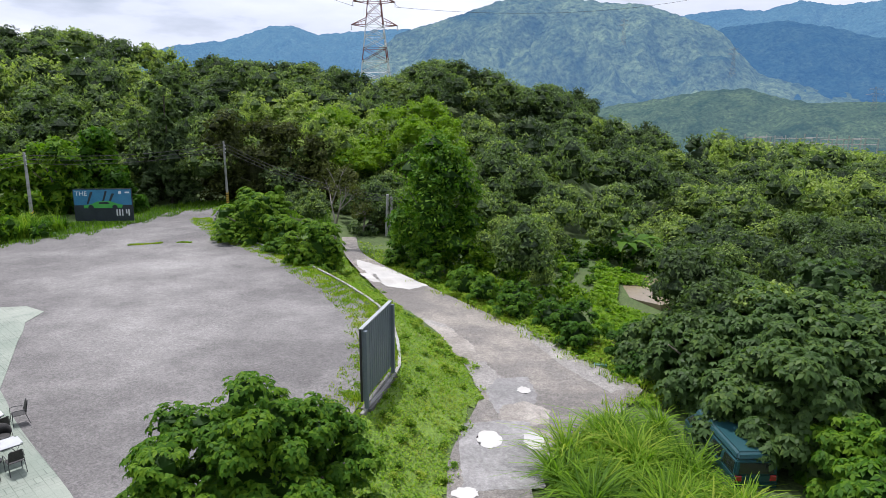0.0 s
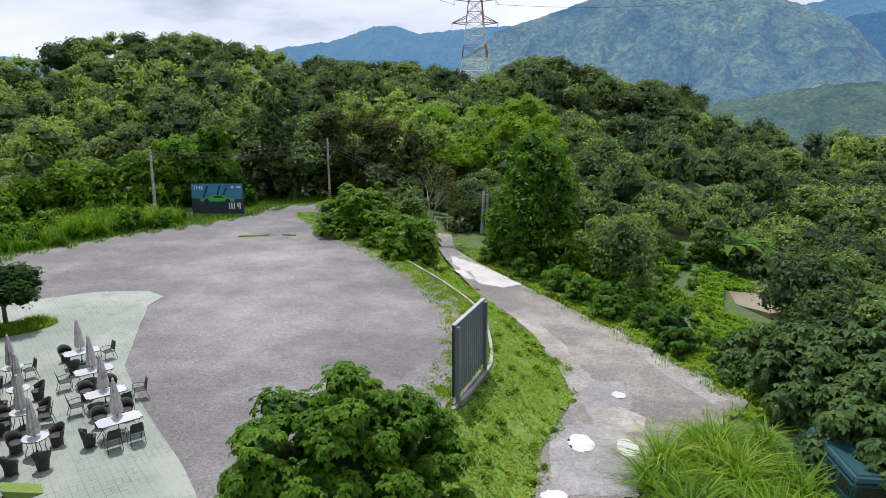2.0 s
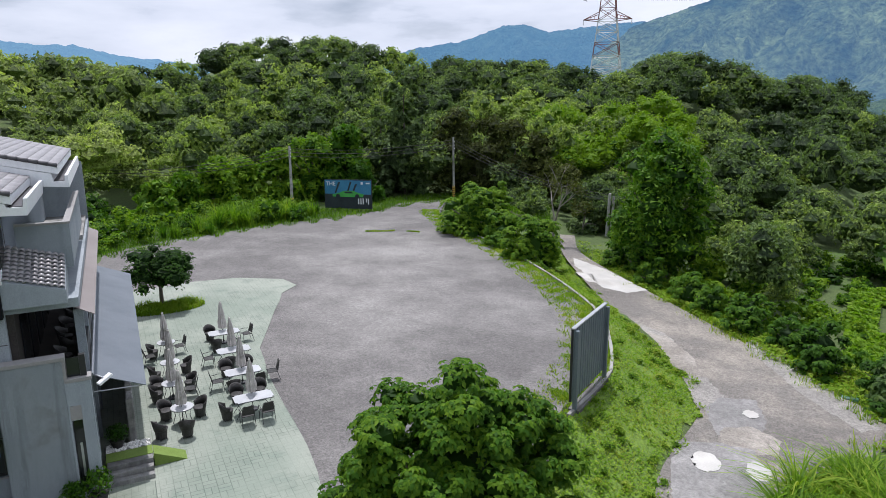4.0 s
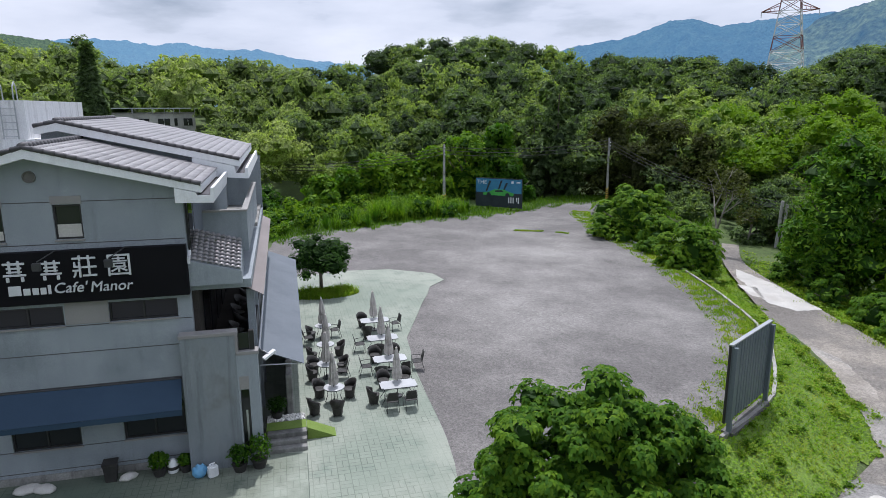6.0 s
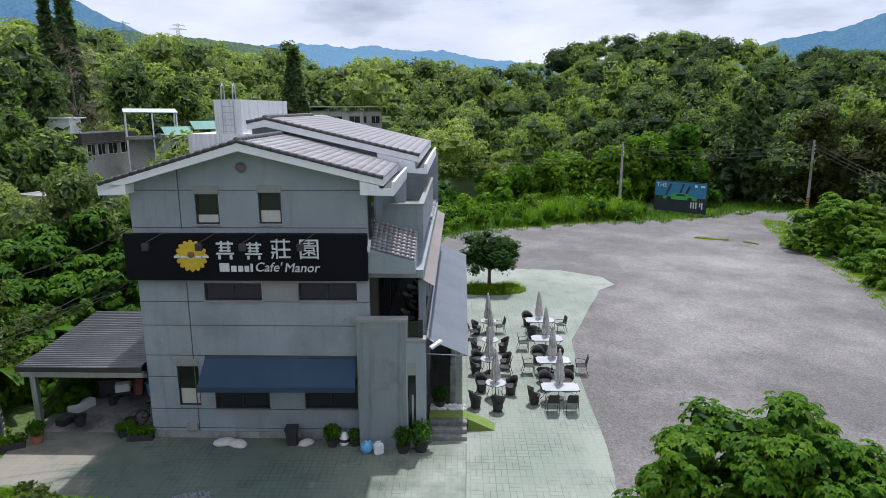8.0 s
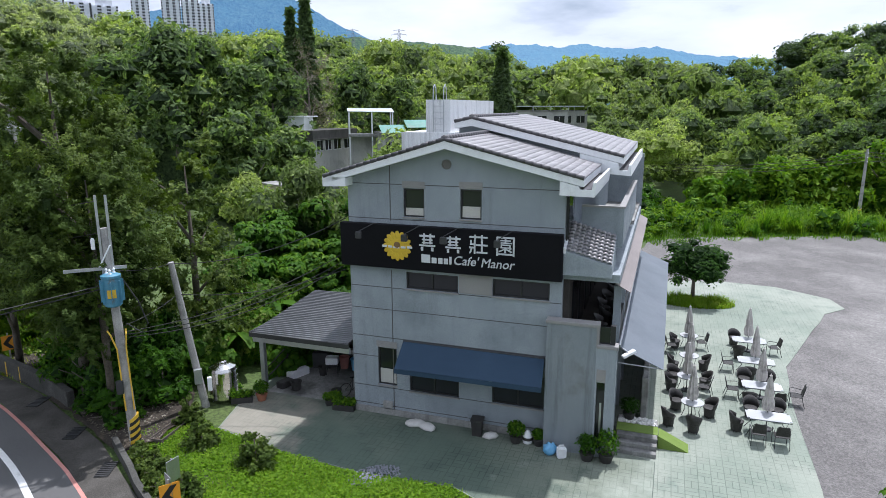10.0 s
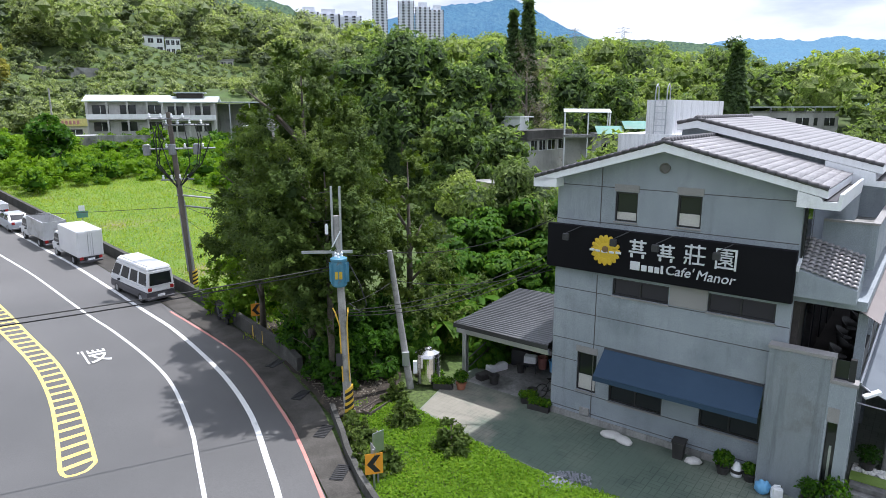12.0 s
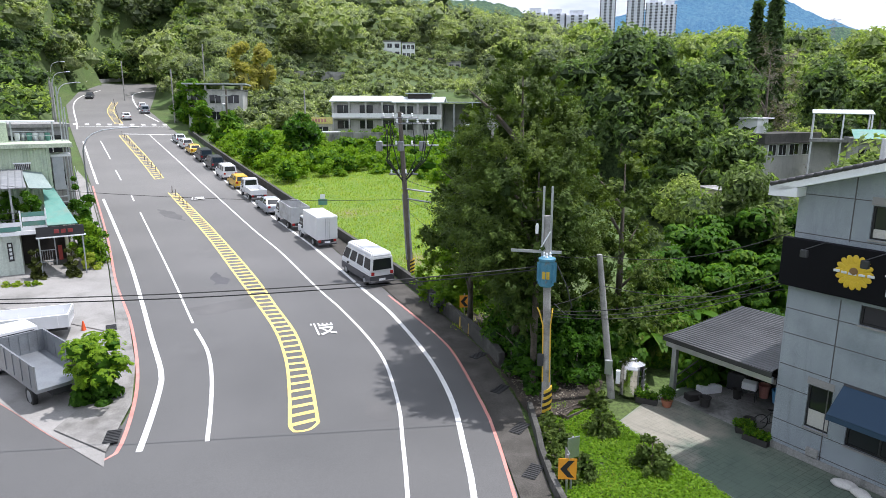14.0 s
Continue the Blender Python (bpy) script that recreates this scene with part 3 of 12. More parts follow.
def stamped(name, dark=(0.225, 0.265, 0.215), pale=(0.335, 0.355, 0.30), wet=(0.175, 0.22, 0.18), bare=()):
    """Pale green concrete, pressed with a brick pattern and worn by feet and rain."""
    m, n, l, out = nodes_of(name)
    b = n.new("ShaderNodeBsdfPrincipled")
    pos = n.new("ShaderNodeNewGeometry").outputs["Position"]
    mp = n.new("ShaderNodeMapping")
    mp.inputs["Rotation"].default_value = (0, 0, radians(-47))
    l.new(pos, mp.inputs["Vector"])
    turned = n.new("ShaderNodeMapping")
    turned.inputs["Rotation"].default_value = (0, 0, radians(90))
    l.new(mp.outputs["Vector"], turned.inputs["Vector"])
    rows = []
    for vec in (mp.outputs["Vector"], turned.outputs["Vector"]):
        br = n.new("ShaderNodeTexBrick")
        br.inputs["Scale"].default_value = 1.0
        br.offset = 0.0
        br.inputs["Brick Width"].default_value, br.inputs["Row Height"].default_value = 0.44, 0.22
        br.inputs["Mortar Size"].default_value, br.inputs["Mortar Smooth"].default_value = 0.016, 0.3
        br.inputs["Color1"].default_value, br.inputs["Color2"].default_value = rgb((1.0, 1.0, 1.0)), rgb((0.90, 0.90, 0.90))
        br.inputs["Mortar"].default_value = rgb((0.55, 0.58, 0.55))
        l.new(vec, br.inputs["Vector"])
        rows.append(br.outputs["Color"])
    weave = n.new("ShaderNodeTexChecker")
    weave.inputs["Scale"].default_value = 1 / 0.44
    l.new(mp.outputs["Vector"], weave.inputs["Vector"])
    stamp = mix_node(n, l, weave.outputs["Fac"], rows[0], rows[1])
    fade = ramp_node(n, l, noise_node(n, l, pos, 0.45, 5.0), 0.35, 0.6, (0.15, 0.15, 0.15), (0.95, 0.95, 0.95))
    worn = ramp_node(n, l, noise_node(n, l, pos, 0.13, 5.0), 0.42, 0.62)
    col = mix_node(n, l, worn, dark, pale)
    col = mix_node(n, l, ramp_node(n, l, noise_node(n, l, pos, 0.9, 6.0, 0.65), 0.52, 0.75), col, wet)
    col = mix_node(n, l, fade, col, mix_node(n, l, 1.0, col, stamp, "MULTIPLY"))
    # Soft-edged paler areas; the second on FRONT_STONE paints the edge of the shade.
    for at, reach, c1, c2 in bare:
        away = n.new("ShaderNodeVectorMath")
        away.operation, away.inputs[1].default_value = "DISTANCE", at
        l.new(pos, away.inputs[0])
        uneven = n.new("ShaderNodeMath")
        uneven.operation, uneven.inputs[1].default_value = "MULTIPLY_ADD", 0.5 / reach
        l.new(away.outputs["Value"], uneven.inputs[0])
        l.new(noise_node(n, l, pos, 0.7, 5.0), uneven.inputs[2])
        other = mix_node(n, l, noise_node(n, l, pos, 1.6, 6.0), c1, c2)
        other = mix_node(n, l, fade, other, mix_node(n, l, 0.7, other, stamp, "MULTIPLY"))
        col = mix_node(n, l, ramp_node(n, l, uneven.outputs["Value"], 0.72, 0.98), other, col)
    col = mix_node(n, l, 1.0, col, ramp_node(n, l, noise_node(n, l, pos, 25.0, 4.0), 0.2, 0.8, (0.85, 0.85, 0.85), (1.12, 1.12, 1.12)), "MULTIPLY")
    l.new(col, b.inputs["Base Color"])
    b.inputs["Roughness"].default_value = 0.8
    k = n.new("ShaderNodeBump")
    k.inputs["Strength"].default_value, k.inputs["Distance"].default_value = 0.5, 0.01
    l.new(stamp, k.inputs["Height"])
    l.new(k.outputs["Normal"], b.inputs["Normal"])
    l.new(b.outputs["BSDF"], out.inputs["Surface"])
    return m


PATIO_STONE = stamped("stamped_green_concrete")
# Moss-green slab, darkened further: the building's shade is put into its colour.
FRONT_STONE = stamped("stamped_green_concrete_shaded", (0.092, 0.128, 0.098), (0.175, 0.20, 0.155), (0.068, 0.098, 0.077), (((-25.6, 2.4, 0.0), 3.4, (0.215, 0.205, 0.165), (0.30, 0.285, 0.235)), ((-10.6, 16.9, 0.0), 8.2, (0.235, 0.275, 0.222), (0.335, 0.355, 0.30))))
slab("patio", wavy(PATIO, 1.5, 0.05, 5), 0.03, PATIO_STONE, "pale green stamped concrete forecourt with a faint brick pattern", "patio", 0.08)
FRONT = [(-16.2, 15.55), (-22.0, 11.5), (-34, 12), (-29.6, 4.25), (-27.9, 2.65), (-25.4, 1.35), (-22.4, 3.45), (-20.0, 5.55), (-17.8, 8.25), (-14.5, 9.55), (-11.6, 11.1), (-13.7, 13.15), (-14.94, 14.35)]
slab("front_patio", FRONT, 0.036, FRONT_STONE, "moss-green stamped concrete in front, darkened for the shade of the building", "patio", 0.05)


# ---------------------------------------------------------------- roads
def strip(left, right, cols, lift, zfun, far=3.0):
    """A sheet between two lines of the plan, laid on the land."""
    def refine(p):
        p, out = np.array(p, float), []
        for a, b in zip(p[:-1], p[1:]):
            k = max(1, int(far and 24 / far))
            out += [a + (b - a) * i / k for i in range(k)]
        return np.array(out + [p[-1]])
    a, b = refine(left), refine(right)
    s = np.linspace(0, 1, cols + 1)[None, :, None]
    g = a[:, None] * (1 - s) + b[:, None] * s
    z = zfun(g[..., 0], g[..., 1]) + lift
    v = np.concatenate([g, z[..., None]], -1)
    nr, nc = v.shape[:2]
    i, j = np.meshgrid(np.arange(nr - 1), np.arange(nc - 1), indexing="ij")
    f = np.stack([i * nc + j, i * nc + j + 1, (i + 1) * nc + j + 1, (i + 1) * nc + j], -1).reshape(-1, 4)
    return v.reshape(-1, 3), f


def on_road(x, y):
    return road_z(np.hypot(x, y))


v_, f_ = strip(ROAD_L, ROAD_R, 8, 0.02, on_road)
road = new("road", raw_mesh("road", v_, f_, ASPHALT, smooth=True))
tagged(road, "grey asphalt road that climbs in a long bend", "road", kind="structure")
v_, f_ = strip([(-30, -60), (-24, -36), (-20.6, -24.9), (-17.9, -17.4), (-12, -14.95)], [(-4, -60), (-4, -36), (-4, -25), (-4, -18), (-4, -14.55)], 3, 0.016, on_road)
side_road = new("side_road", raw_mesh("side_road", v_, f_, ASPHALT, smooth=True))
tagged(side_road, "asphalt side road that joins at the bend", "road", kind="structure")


def bend(pts, step=1.0):
    """A smooth line through the points of a plan (Catmull-Rom)."""
    p = [Vector((*q, 0)) for q in pts]
    p = [2 * p[0] - p[1]] + p + [2 * p[-1] - p[-2]]
    out = []
    for a, b, c, d in zip(p, p[1:], p[2:], p[3:]):
        k = max(2, int((c - b).length / step))
        for i in range(k):
            t = i / k
            out.append(0.5 * ((2 * b) + (c - a) * t + (2 * a - 5 * b + 4 * c - d) * t * t + (3 * b - a - 3 * c + d) * t ** 3))
    return [(q.x, q.y) for q in out + [p[-2]]]


def painted(name, pts, width, material, label, lift=0.027, smooth_line=True, zfun=on_road):
    line = np.array(bend(pts) if smooth_line else pts, float)
    d = np.gradient(line, axis=0)
    d /= np.linalg.norm(d, axis=1)[:, None]
    nrm = np.stack([-d[:, 1], d[:, 0]], 1) * width / 2
    a, b = line + nrm, line - nrm
    v = np.concatenate([np.stack([p[:, 0], p[:, 1], zfun(p[:, 0], p[:, 1]) + lift], 1) for p in (a, b)])
    k = len(line)
    f = np.array([(i, i + 1, k + i + 1, k + i) for i in range(k - 1)])
    return tagged(new(name, raw_mesh(name, v, f, material)), label, "road marking", "road markings", "structure")


LINE = "worn white painted road line"
painted("edge_line", [(-18.4, -16.1), (-20.4, -17.2), (-23.3, -18.9), (-25.1, -20.2), (-28.6, -23.4), (-34.2, -28.5), (-40.5, -34.4), (-48.5, -42.3), (-57.8, -51.6)], 0.24, WHITE_LINE, LINE)
painted("edge_line", [(-64, -57.7), (-75.2, -68.6), (-91.7, -84.6)], 0.22, WHITE_LINE, LINE)
painted("edge_line", [(-103, -96), (-110, -102.5), (-132.8, -124), (-146.8, -134), (-160, -139.5)], 0.25, WHITE_LINE, LINE)
painted("lane_line", [(-19.7, -14.1), (-22.4, -15.7), (-25.5, -17.7), (-28, -19.6), (-30.5, -22)], 0.17, WHITE_LINE, LINE)
painted("lane_line", [(-31.3, -22.7), (-39.8, -30.5), (-54.3, -44.3)], 0.13, WHITE_LINE, LINE)
for a_, b_ in (((-58.2, -48.1), (-60.4, -50.2)), ((-67.1, -57), (-72.4, -62.2)), ((-79.5, -69), (-93.7, -82.9))):
    painted("lane_line", [a_, b_], 0.14, WHITE_LINE, LINE, smooth_line=False)
painted("verge_line", [(-14.0, -4.3), (-18.1, -5.6), (-21.7, -6.9), (-24.6, -8), (-28.9, -10.1), (-32.4, -12.5), (-36.2, -15.6), (-38.6, -17.8), (-46.3, -24.7), (-52.2, -30.6), (-60.2, -38.4), (-71.4, -49.3), (-87.8, -65.2), (-103.5, -80.7)], 0.15, WHITE_LINE, LINE)
painted("parking_line", [(-14, -2.4), (-18.7, -3.5), (-21.8, -4.5), (-25.2, -5.7), (-28.9, -7.5), (-32.5, -9.7), (-36.4, -12.4), (-39.4, -14.9), (-44.2, -19), (-49.3, -23.6), (-54.9, -29.1), (-62.1, -36.2), (-71.5, -45.4), (-85.9, -59.2), (-101, -74.5)], 0.22, WHITE_LINE, LINE)
painted("parking_line", [(-120, -91), (-134, -106.6), (-156, -126), (-166, -130)], 0.3, WHITE_LINE, LINE)
painted("stop_line", [(-102.5, -85.7), (-106, -77.5)], 0.5, WHITE_LINE, LINE, smooth_line=False)
for i in range(9):
    s_ = i / 8.5
    cx, cy = -107.5 - 9.5 * s_, -100.5 + 14.5 * s_
    painted("crossing_bar", [(cx, cy), (cx - 1.6, cy - 1.5)], 0.75, WHITE_LINE, "white zebra crossing bar", smooth_line=False)
painted("crossing_line", [(-106.0, -99.0), (-115, -85)], 0.25, WHITE_LINE, LINE, smooth_line=False)
HATCH_L = bend([(-21.6, -11.6), (-24.7, -13.2), (-27.7, -14.9), (-31.2, -17.3), (-34.9, -20.4), (-40.2, -25.2), (-48.2, -32.6), (-55.7, -40), (-63.2, -47.6)])
HATCH_R = bend([(-22.1, -10.6), (-25, -12.2), (-27.9, -13.9), (-31.5, -16.3), (-35.1, -19.3), (-40.6, -24), (-48.5, -31.5), (-56.1, -39.1), (-63.5, -46.8)])


def island(left, right, every):
    """A painted island: two yellow edge lines and slanting bars between them."""
    label = "worn yellow painted island hatching"
    painted("island_line", left, 0.15, YELLOW_LINE, label, smooth_line=False)
    painted("island_line", right, 0.15, YELLOW_LINE, label, smooth_line=False)
    k, s = min(len(left), len(right)), 0.0
    la, ra = np.array(left), np.array(right)
    run = np.concatenate([[0], np.cumsum(np.linalg.norm(np.diff(la, axis=0), axis=1))])
    while s < run[-1] - 0.4:
        a = [np.interp(s, run, la[:, c]) for c in (0, 1)]
        rs = np.interp(s + 0.35, run, np.linspace(0, len(ra) - 1, len(la)))
        b = [np.interp(rs, np.arange(len(ra)), ra[:, c]) for c in (0, 1)]
        painted("island_bar", [a, b], 0.26, YELLOW_LINE, label, lift=0.031, smooth_line=False)
        s += every


island(HATCH_L, HATCH_R, 0.80)
island(bend([(-69.3, -53.9), (-82.1, -66.4), (-100.6, -84.9)]), bend([(-70.3, -53.4), (-83.5, -66.0), (-101.5, -84)]), 1.5)
island(bend([(-113, -96), (-128, -110.5), (-142, -121)]), bend([(-114.3, -95.3), (-129.5, -110), (-143.5, -120.4)]), 2.0)
HATCH_END = bend([(-21.6, -11.6), (-21.2, -11.2), (-21.5, -10.7), (-22.1, -10.6)], 0.2)
painted("island_line", HATCH_END, 0.15, YELLOW_LINE, "worn yellow painted island hatching", smooth_line=False)
painted("red_kerb_line", [(-14, -0.7), (-19.2, -2.25), (-23.0, -3.5), (-25.4, -4.45), (-31.3, -7.25), (-35.6, -10.35), (-39.2, -13.3)], 0.13, RED_LINE, "faded red no-stopping line along the kerb")
painted("red_kerb_line", [(-22.5, -31), (-20.3, -24.4), (-18.7, -20.4), (-17.75, -17.6), (-18.1, -16.85), (-21.6, -18.9), (-25.2, -21.6), (-30.6, -26.4), (-36.5, -32.3), (-45.9, -41), (-62.9, -57.4)], 0.16, RED_LINE, "faded red no-stopping line along the kerb")

# gutter strip and low wall on the building's side of the road, pavement on the other
v_, f_ = strip([(-10, 0.35), (-19.1, -2.05), (-25.3, -4.25), (-31.2, -7.05), (-35.6, -10.15), (-41.5, -14.85), (-50.2, -22.55), (-63, -35.05), (-87, -57.95)],
               [(-10, 1.2), (-19.7, -1.1), (-25.8, -2.9), (-31.7, -5.7), (-36.3, -8.8), (-42.2, -13.3), (-50.9, -21.2), (-64, -33.6), (-88, -56.5)], 2, 0.03, on_road)
tagged(new("gutter", raw_mesh("gutter", v_, f_, GUTTER_M, smooth=True)), "stained concrete gutter strip with leaf litter", "gutter", kind="structure")
v_, f_ = strip([(-62.9, -57.7), (-45.9, -41.3), (-36.5, -32.4), (-30.6, -26.5), (-25.2, -21.7), (-21.6, -19.0), (-18.0, -17.2)],
               [(-64.5, -59.5), (-48, -43.5), (-38.6, -34.6), (-32.4, -29.0), (-27.0, -24.2), (-23.0, -21.4), (-18.9, -20.4)], 2, 0.10, on_road)
tagged(new("pavement", raw_mesh("pavement", v_, f_, PAVEMENT, smooth=True)), "stained concrete pavement beside the road", "pavement", kind="structure")


def low_wall(name, pts, thick, height, material, label, zfun, category="wall"):
    line = np.array(bend(pts, 2.0), float)
    d = np.gradient(line, axis=0)
    d /= np.linalg.norm(d, axis=1)[:, None]
    nrm = np.stack([-d[:, 1], d[:, 0]], 1) * thick / 2
    bm = bmesh.new()
    rows = []
    for p, q in zip(line, nrm):
        z = float(zfun(p[0], p[1]))
        rows.append([bm.verts.new((*(p + q), z - 0.3)), bm.verts.new((*(p + q), z + height)), bm.verts.new((*(p - q), z + height)), bm.verts.new((*(p - q), z - 0.3))])
    for a, b in zip(rows[:-1], rows[1:]):
        for i in range(3):
            bm.faces.new((a[i], b[i], b[i + 1], a[i + 1]))
    bm.faces.new(rows[0])
    bm.faces.new(rows[-1][::-1])
    return solo(name, bm, material, Matrix.Identity(4), label, category, kind="structure")


low_wall("parapet_wall", [(-29.6, -4.25), (-31.8, -5.4), (-36.4, -8.5), (-42.4, -13.0), (-51, -20.9), (-64, -33.2), (-88, -56.2), (-110, -77)], 0.3, 0.75, MOSSY_CONCRETE, "low mould-blackened concrete parapet beside the road", on_road)
low_wall("planter_kerb", [(-12, 2.2), (-19.9, -1.0), (-23.0, -1.8), (-25.4, -2.4)], 0.2, 0.35, MOSSY_CONCRETE, "low concrete edge of the roadside lawn", on_road)
low_wall("lot_kerb", KERB_LINE[2:10].tolist(), 0.16, 0.13, KERB_PALE, "thin pale concrete kerb round the car park", lambda x, y: 0.0, "kerb")
low_wall("bend_barrier", [(-146, -142), (-163, -149.5), (-180, -149.5), (-196, -143)], 0.4, 1.1, CEMENT, "pale concrete barrier round the upper bend", on_road)

# the lane below the car park
LANE_L = [(0.5, 8), (0.1, 16), (0.2, 21.9), (0.4, 24.8), (2.1, 31.0), (1.5, 34.9), (-0.8, 38.6), (-3.4, 45.2), (-7.0, 54.2), (-9.7, 62), (-11.2, 70)]
LANE_R = [(6, 8), (4.2, 16), (3.4, 21.9), (5.0, 24.8), (10.4, 31.0), (8.2, 34.9), (6.2, 38.6), (2.8, 44.6), (-2.0, 52.0), (-7.7, 61.6), (-9.6, 70)]


def on_land(x, y):
    return np.minimum(land(x, y), -1.2) * 0 - 1.5 + np.clip((np.asarray(y) - 45) / 20, 0, 1) * 0.4


def even(pts, k):
    """k evenly spaced points along a smooth line."""
    p = np.array(bend(pts, 0.5))
    run = np.concatenate([[0], np.cumsum(np.linalg.norm(np.diff(p, axis=0), axis=1))])
    s = np.linspace(0, run[-1], k)
    return np.stack([np.interp(s, run, p[:, c]) for c in (0, 1)], 1)


v_, f_ = strip(even(LANE_L, 50), even(LANE_R, 50), 6, 0.03, on_land, far=0)
lane = new("lane", raw_mesh("lane", v_, f_, PATH_M, smooth=True))
tagged(lane, "worn concrete lane with pale repair patches", "lane", kind="structure")


PALE_PATH = gravel_of("worn_lane_cement", (0.215, 0.195, 0.17), (0.285, 0.262, 0.23), (0.36, 0.33, 0.29), 0.5, (0.85, 1.15))


def patch(poly, label="pale cement repair patch on the lane", seed=1, lift=0.045, material=None):
    pts = wavy(poly, 0.25, 0.07, seed)
    bm = bmesh.new()
    bm.faces.new([bm.verts.new((x, y, float(on_land(x, y)) + lift)) for x, y in pts])
    bmesh.ops.triangulate(bm, faces=bm.faces)
    return solo("lane_patch", bm, material or CEMENT, Matrix.Identity(4), label, "repair patch", "lane repair patches", "structure")


def spot(x, y, rx, ry, seed):
    patch([(x + rx * math.cos(a), y + ry * math.sin(a)) for a in [i * math.pi / 12 for i in range(24)]], seed=seed, lift=0.056)


patch([(-8.2, 59.5), (-5.2, 56.5), (-1.2, 50.8), (-2.6, 49.6), (-4.6, 50.6), (-6.2, 54.0), (-7.6, 56.5)], seed=2)
patch([(-7.3, 54.6), (-6.0, 52.0), (-5.0, 51.6), (-5.8, 54.2)], seed=3)
patch([(-1.5, 41.5), (0.4, 40.6), (2.0, 37.2), (2.0, 35.0), (0.9, 35.6), (-0.6, 38.6)], seed=4, material=PALE_PATH)
spot(4.22, 30.9, 0.32, 0.42, 11)
spot(2.1, 25.8, 0.55, 0.75, 12)
spot(4.02, 25.7, 0.48, 0.75, 13)
spot(0.9, 21.7, 0.5, 0.4, 14)
patch([(2.9, 29.2), (4.2, 29.6), (5.2, 28.6), (4.9, 27.2), (3.4, 26.9), (2.6, 27.8)], seed=15, lift=0.038, material=PALE_PATH)

# the joint between the terrace and the forecourt
JOINT = surf("joint_filler", (0.10, 0.12, 0.10), (0.13, 0.15, 0.12), 1.0, 30.0, 0.9, bump=0.1)
painted("patio_joint", [(-16.2, 15.55), (-14.94, 14.35), (-13.7, 13.15), (-11.6, 11.1)], 0.03, JOINT, "narrow joint across the stamped concrete", 0.042, False, lambda x, y: x * 0)

# repairs and seams of the carriageway, and the paved corner across the road
for poly_, seed_ in (([(-40.7, -27.1), (-39.7, -26.1), (-39.6, -25.4), (-38.4, -24.8), (-38.1, -25.6), (-39.0, -26.6)], 61), ([(-33.4, -24.6), (-36.2, -22.2), (-36.9, -21.4), (-34.8, -20.6), (-32.5, -23.0)], 62),
                     ([(-24.6, -9.6), (-23.2, -9.1), (-22.9, -7.9), (-24.3, -8.3)], 64), ([(-56.0, -43.6), (-53.5, -41.0), (-53.0, -38.4), (-55.5, -41.0)], 65)):
    bm = bmesh.new()
    bm.faces.new([bm.verts.new((x, y, float(on_road(x, y)) + 0.024)) for x, y in wavy(poly_, 0.4, 0.16, seed_)])
    bmesh.ops.triangulate(bm, faces=bm.faces)
    solo("road_patch", bm, ASPHALT_PATCH if seed_ == 61 else ASPHALT_OLD, Matrix.Identity(4), "darker asphalt repair in the carriageway", "repair patch", "road repair patches", "structure")
v_, f_ = strip([(-17.2, -16.6), (-18.6, -20.3), (-20.3, -24.5), (-23.2, -33), (-28, -42)], [(-23.4, -21.4), (-25.4, -23.2), (-28.2, -25.6), (-34, -31), (-42, -40)], 3, 0.04, on_road)
tagged(new("corner_paving", raw_mesh("corner_paving", v_, f_, YARD_CONCRETE, smooth=True)), "worn concrete corner between the road and the side road", "pavement", kind="structure")

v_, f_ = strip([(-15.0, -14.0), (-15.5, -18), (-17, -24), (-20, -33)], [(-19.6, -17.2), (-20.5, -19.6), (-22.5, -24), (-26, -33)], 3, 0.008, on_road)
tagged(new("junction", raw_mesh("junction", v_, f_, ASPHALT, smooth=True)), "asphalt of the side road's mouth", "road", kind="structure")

PALE_LANE = gravel_of("dusty_lane_edge", (0.20, 0.19, 0.175), (0.27, 0.255, 0.235), (0.35, 0.33, 0.30), 0.5, (0.8, 1.2))
OLD_CEMENT = gravel_of("old_cement_skim", (0.185, 0.180, 0.173), (0.24, 0.234, 0.225), (0.30, 0.29, 0.28), 0.4, (0.9, 1.1))
patch([(-3.43, 45.1), (-1.9, 43.1), (0.28, 41.3), (1.72, 37.4), (1.1, 36.4), (-0.81, 38.55), (-3.08, 43.1)], "pale dusty edge of the lane", 31, 0.036, PALE_LANE)
patch([(1.2, 34.6), (2.4, 34.8), (3.4, 32.0), (2.9, 30.2), (1.9, 30.9)], "pale dusty edge of the lane", 32, 0.036, PALE_LANE)
patch([(2.2, 31.0), (3.0, 32.4), (4.6, 32.6), (4.9, 30.4), (4.4, 28.6), (2.6, 28.4)], "thin worn cement skim over the lane", 33, 0.037, OLD_CEMENT)
patch([(0.9, 27.2), (2.6, 27.6), (4.0, 27.4), (4.4, 25.0), (3.9, 22.0), (0.8, 21.9), (0.7, 24.6)], "thin worn cement skim over the lane", 34, 0.040, OLD_CEMENT)
patch([(4.7, 43.2), (7.0, 38.6), (8.8, 34.0), (9.6, 31.2), (8.6, 30.6), (6.9, 34.0), (5.1, 39.6)], "pale dusty edge of the lane", 35, 0.036, PALE_LANE)
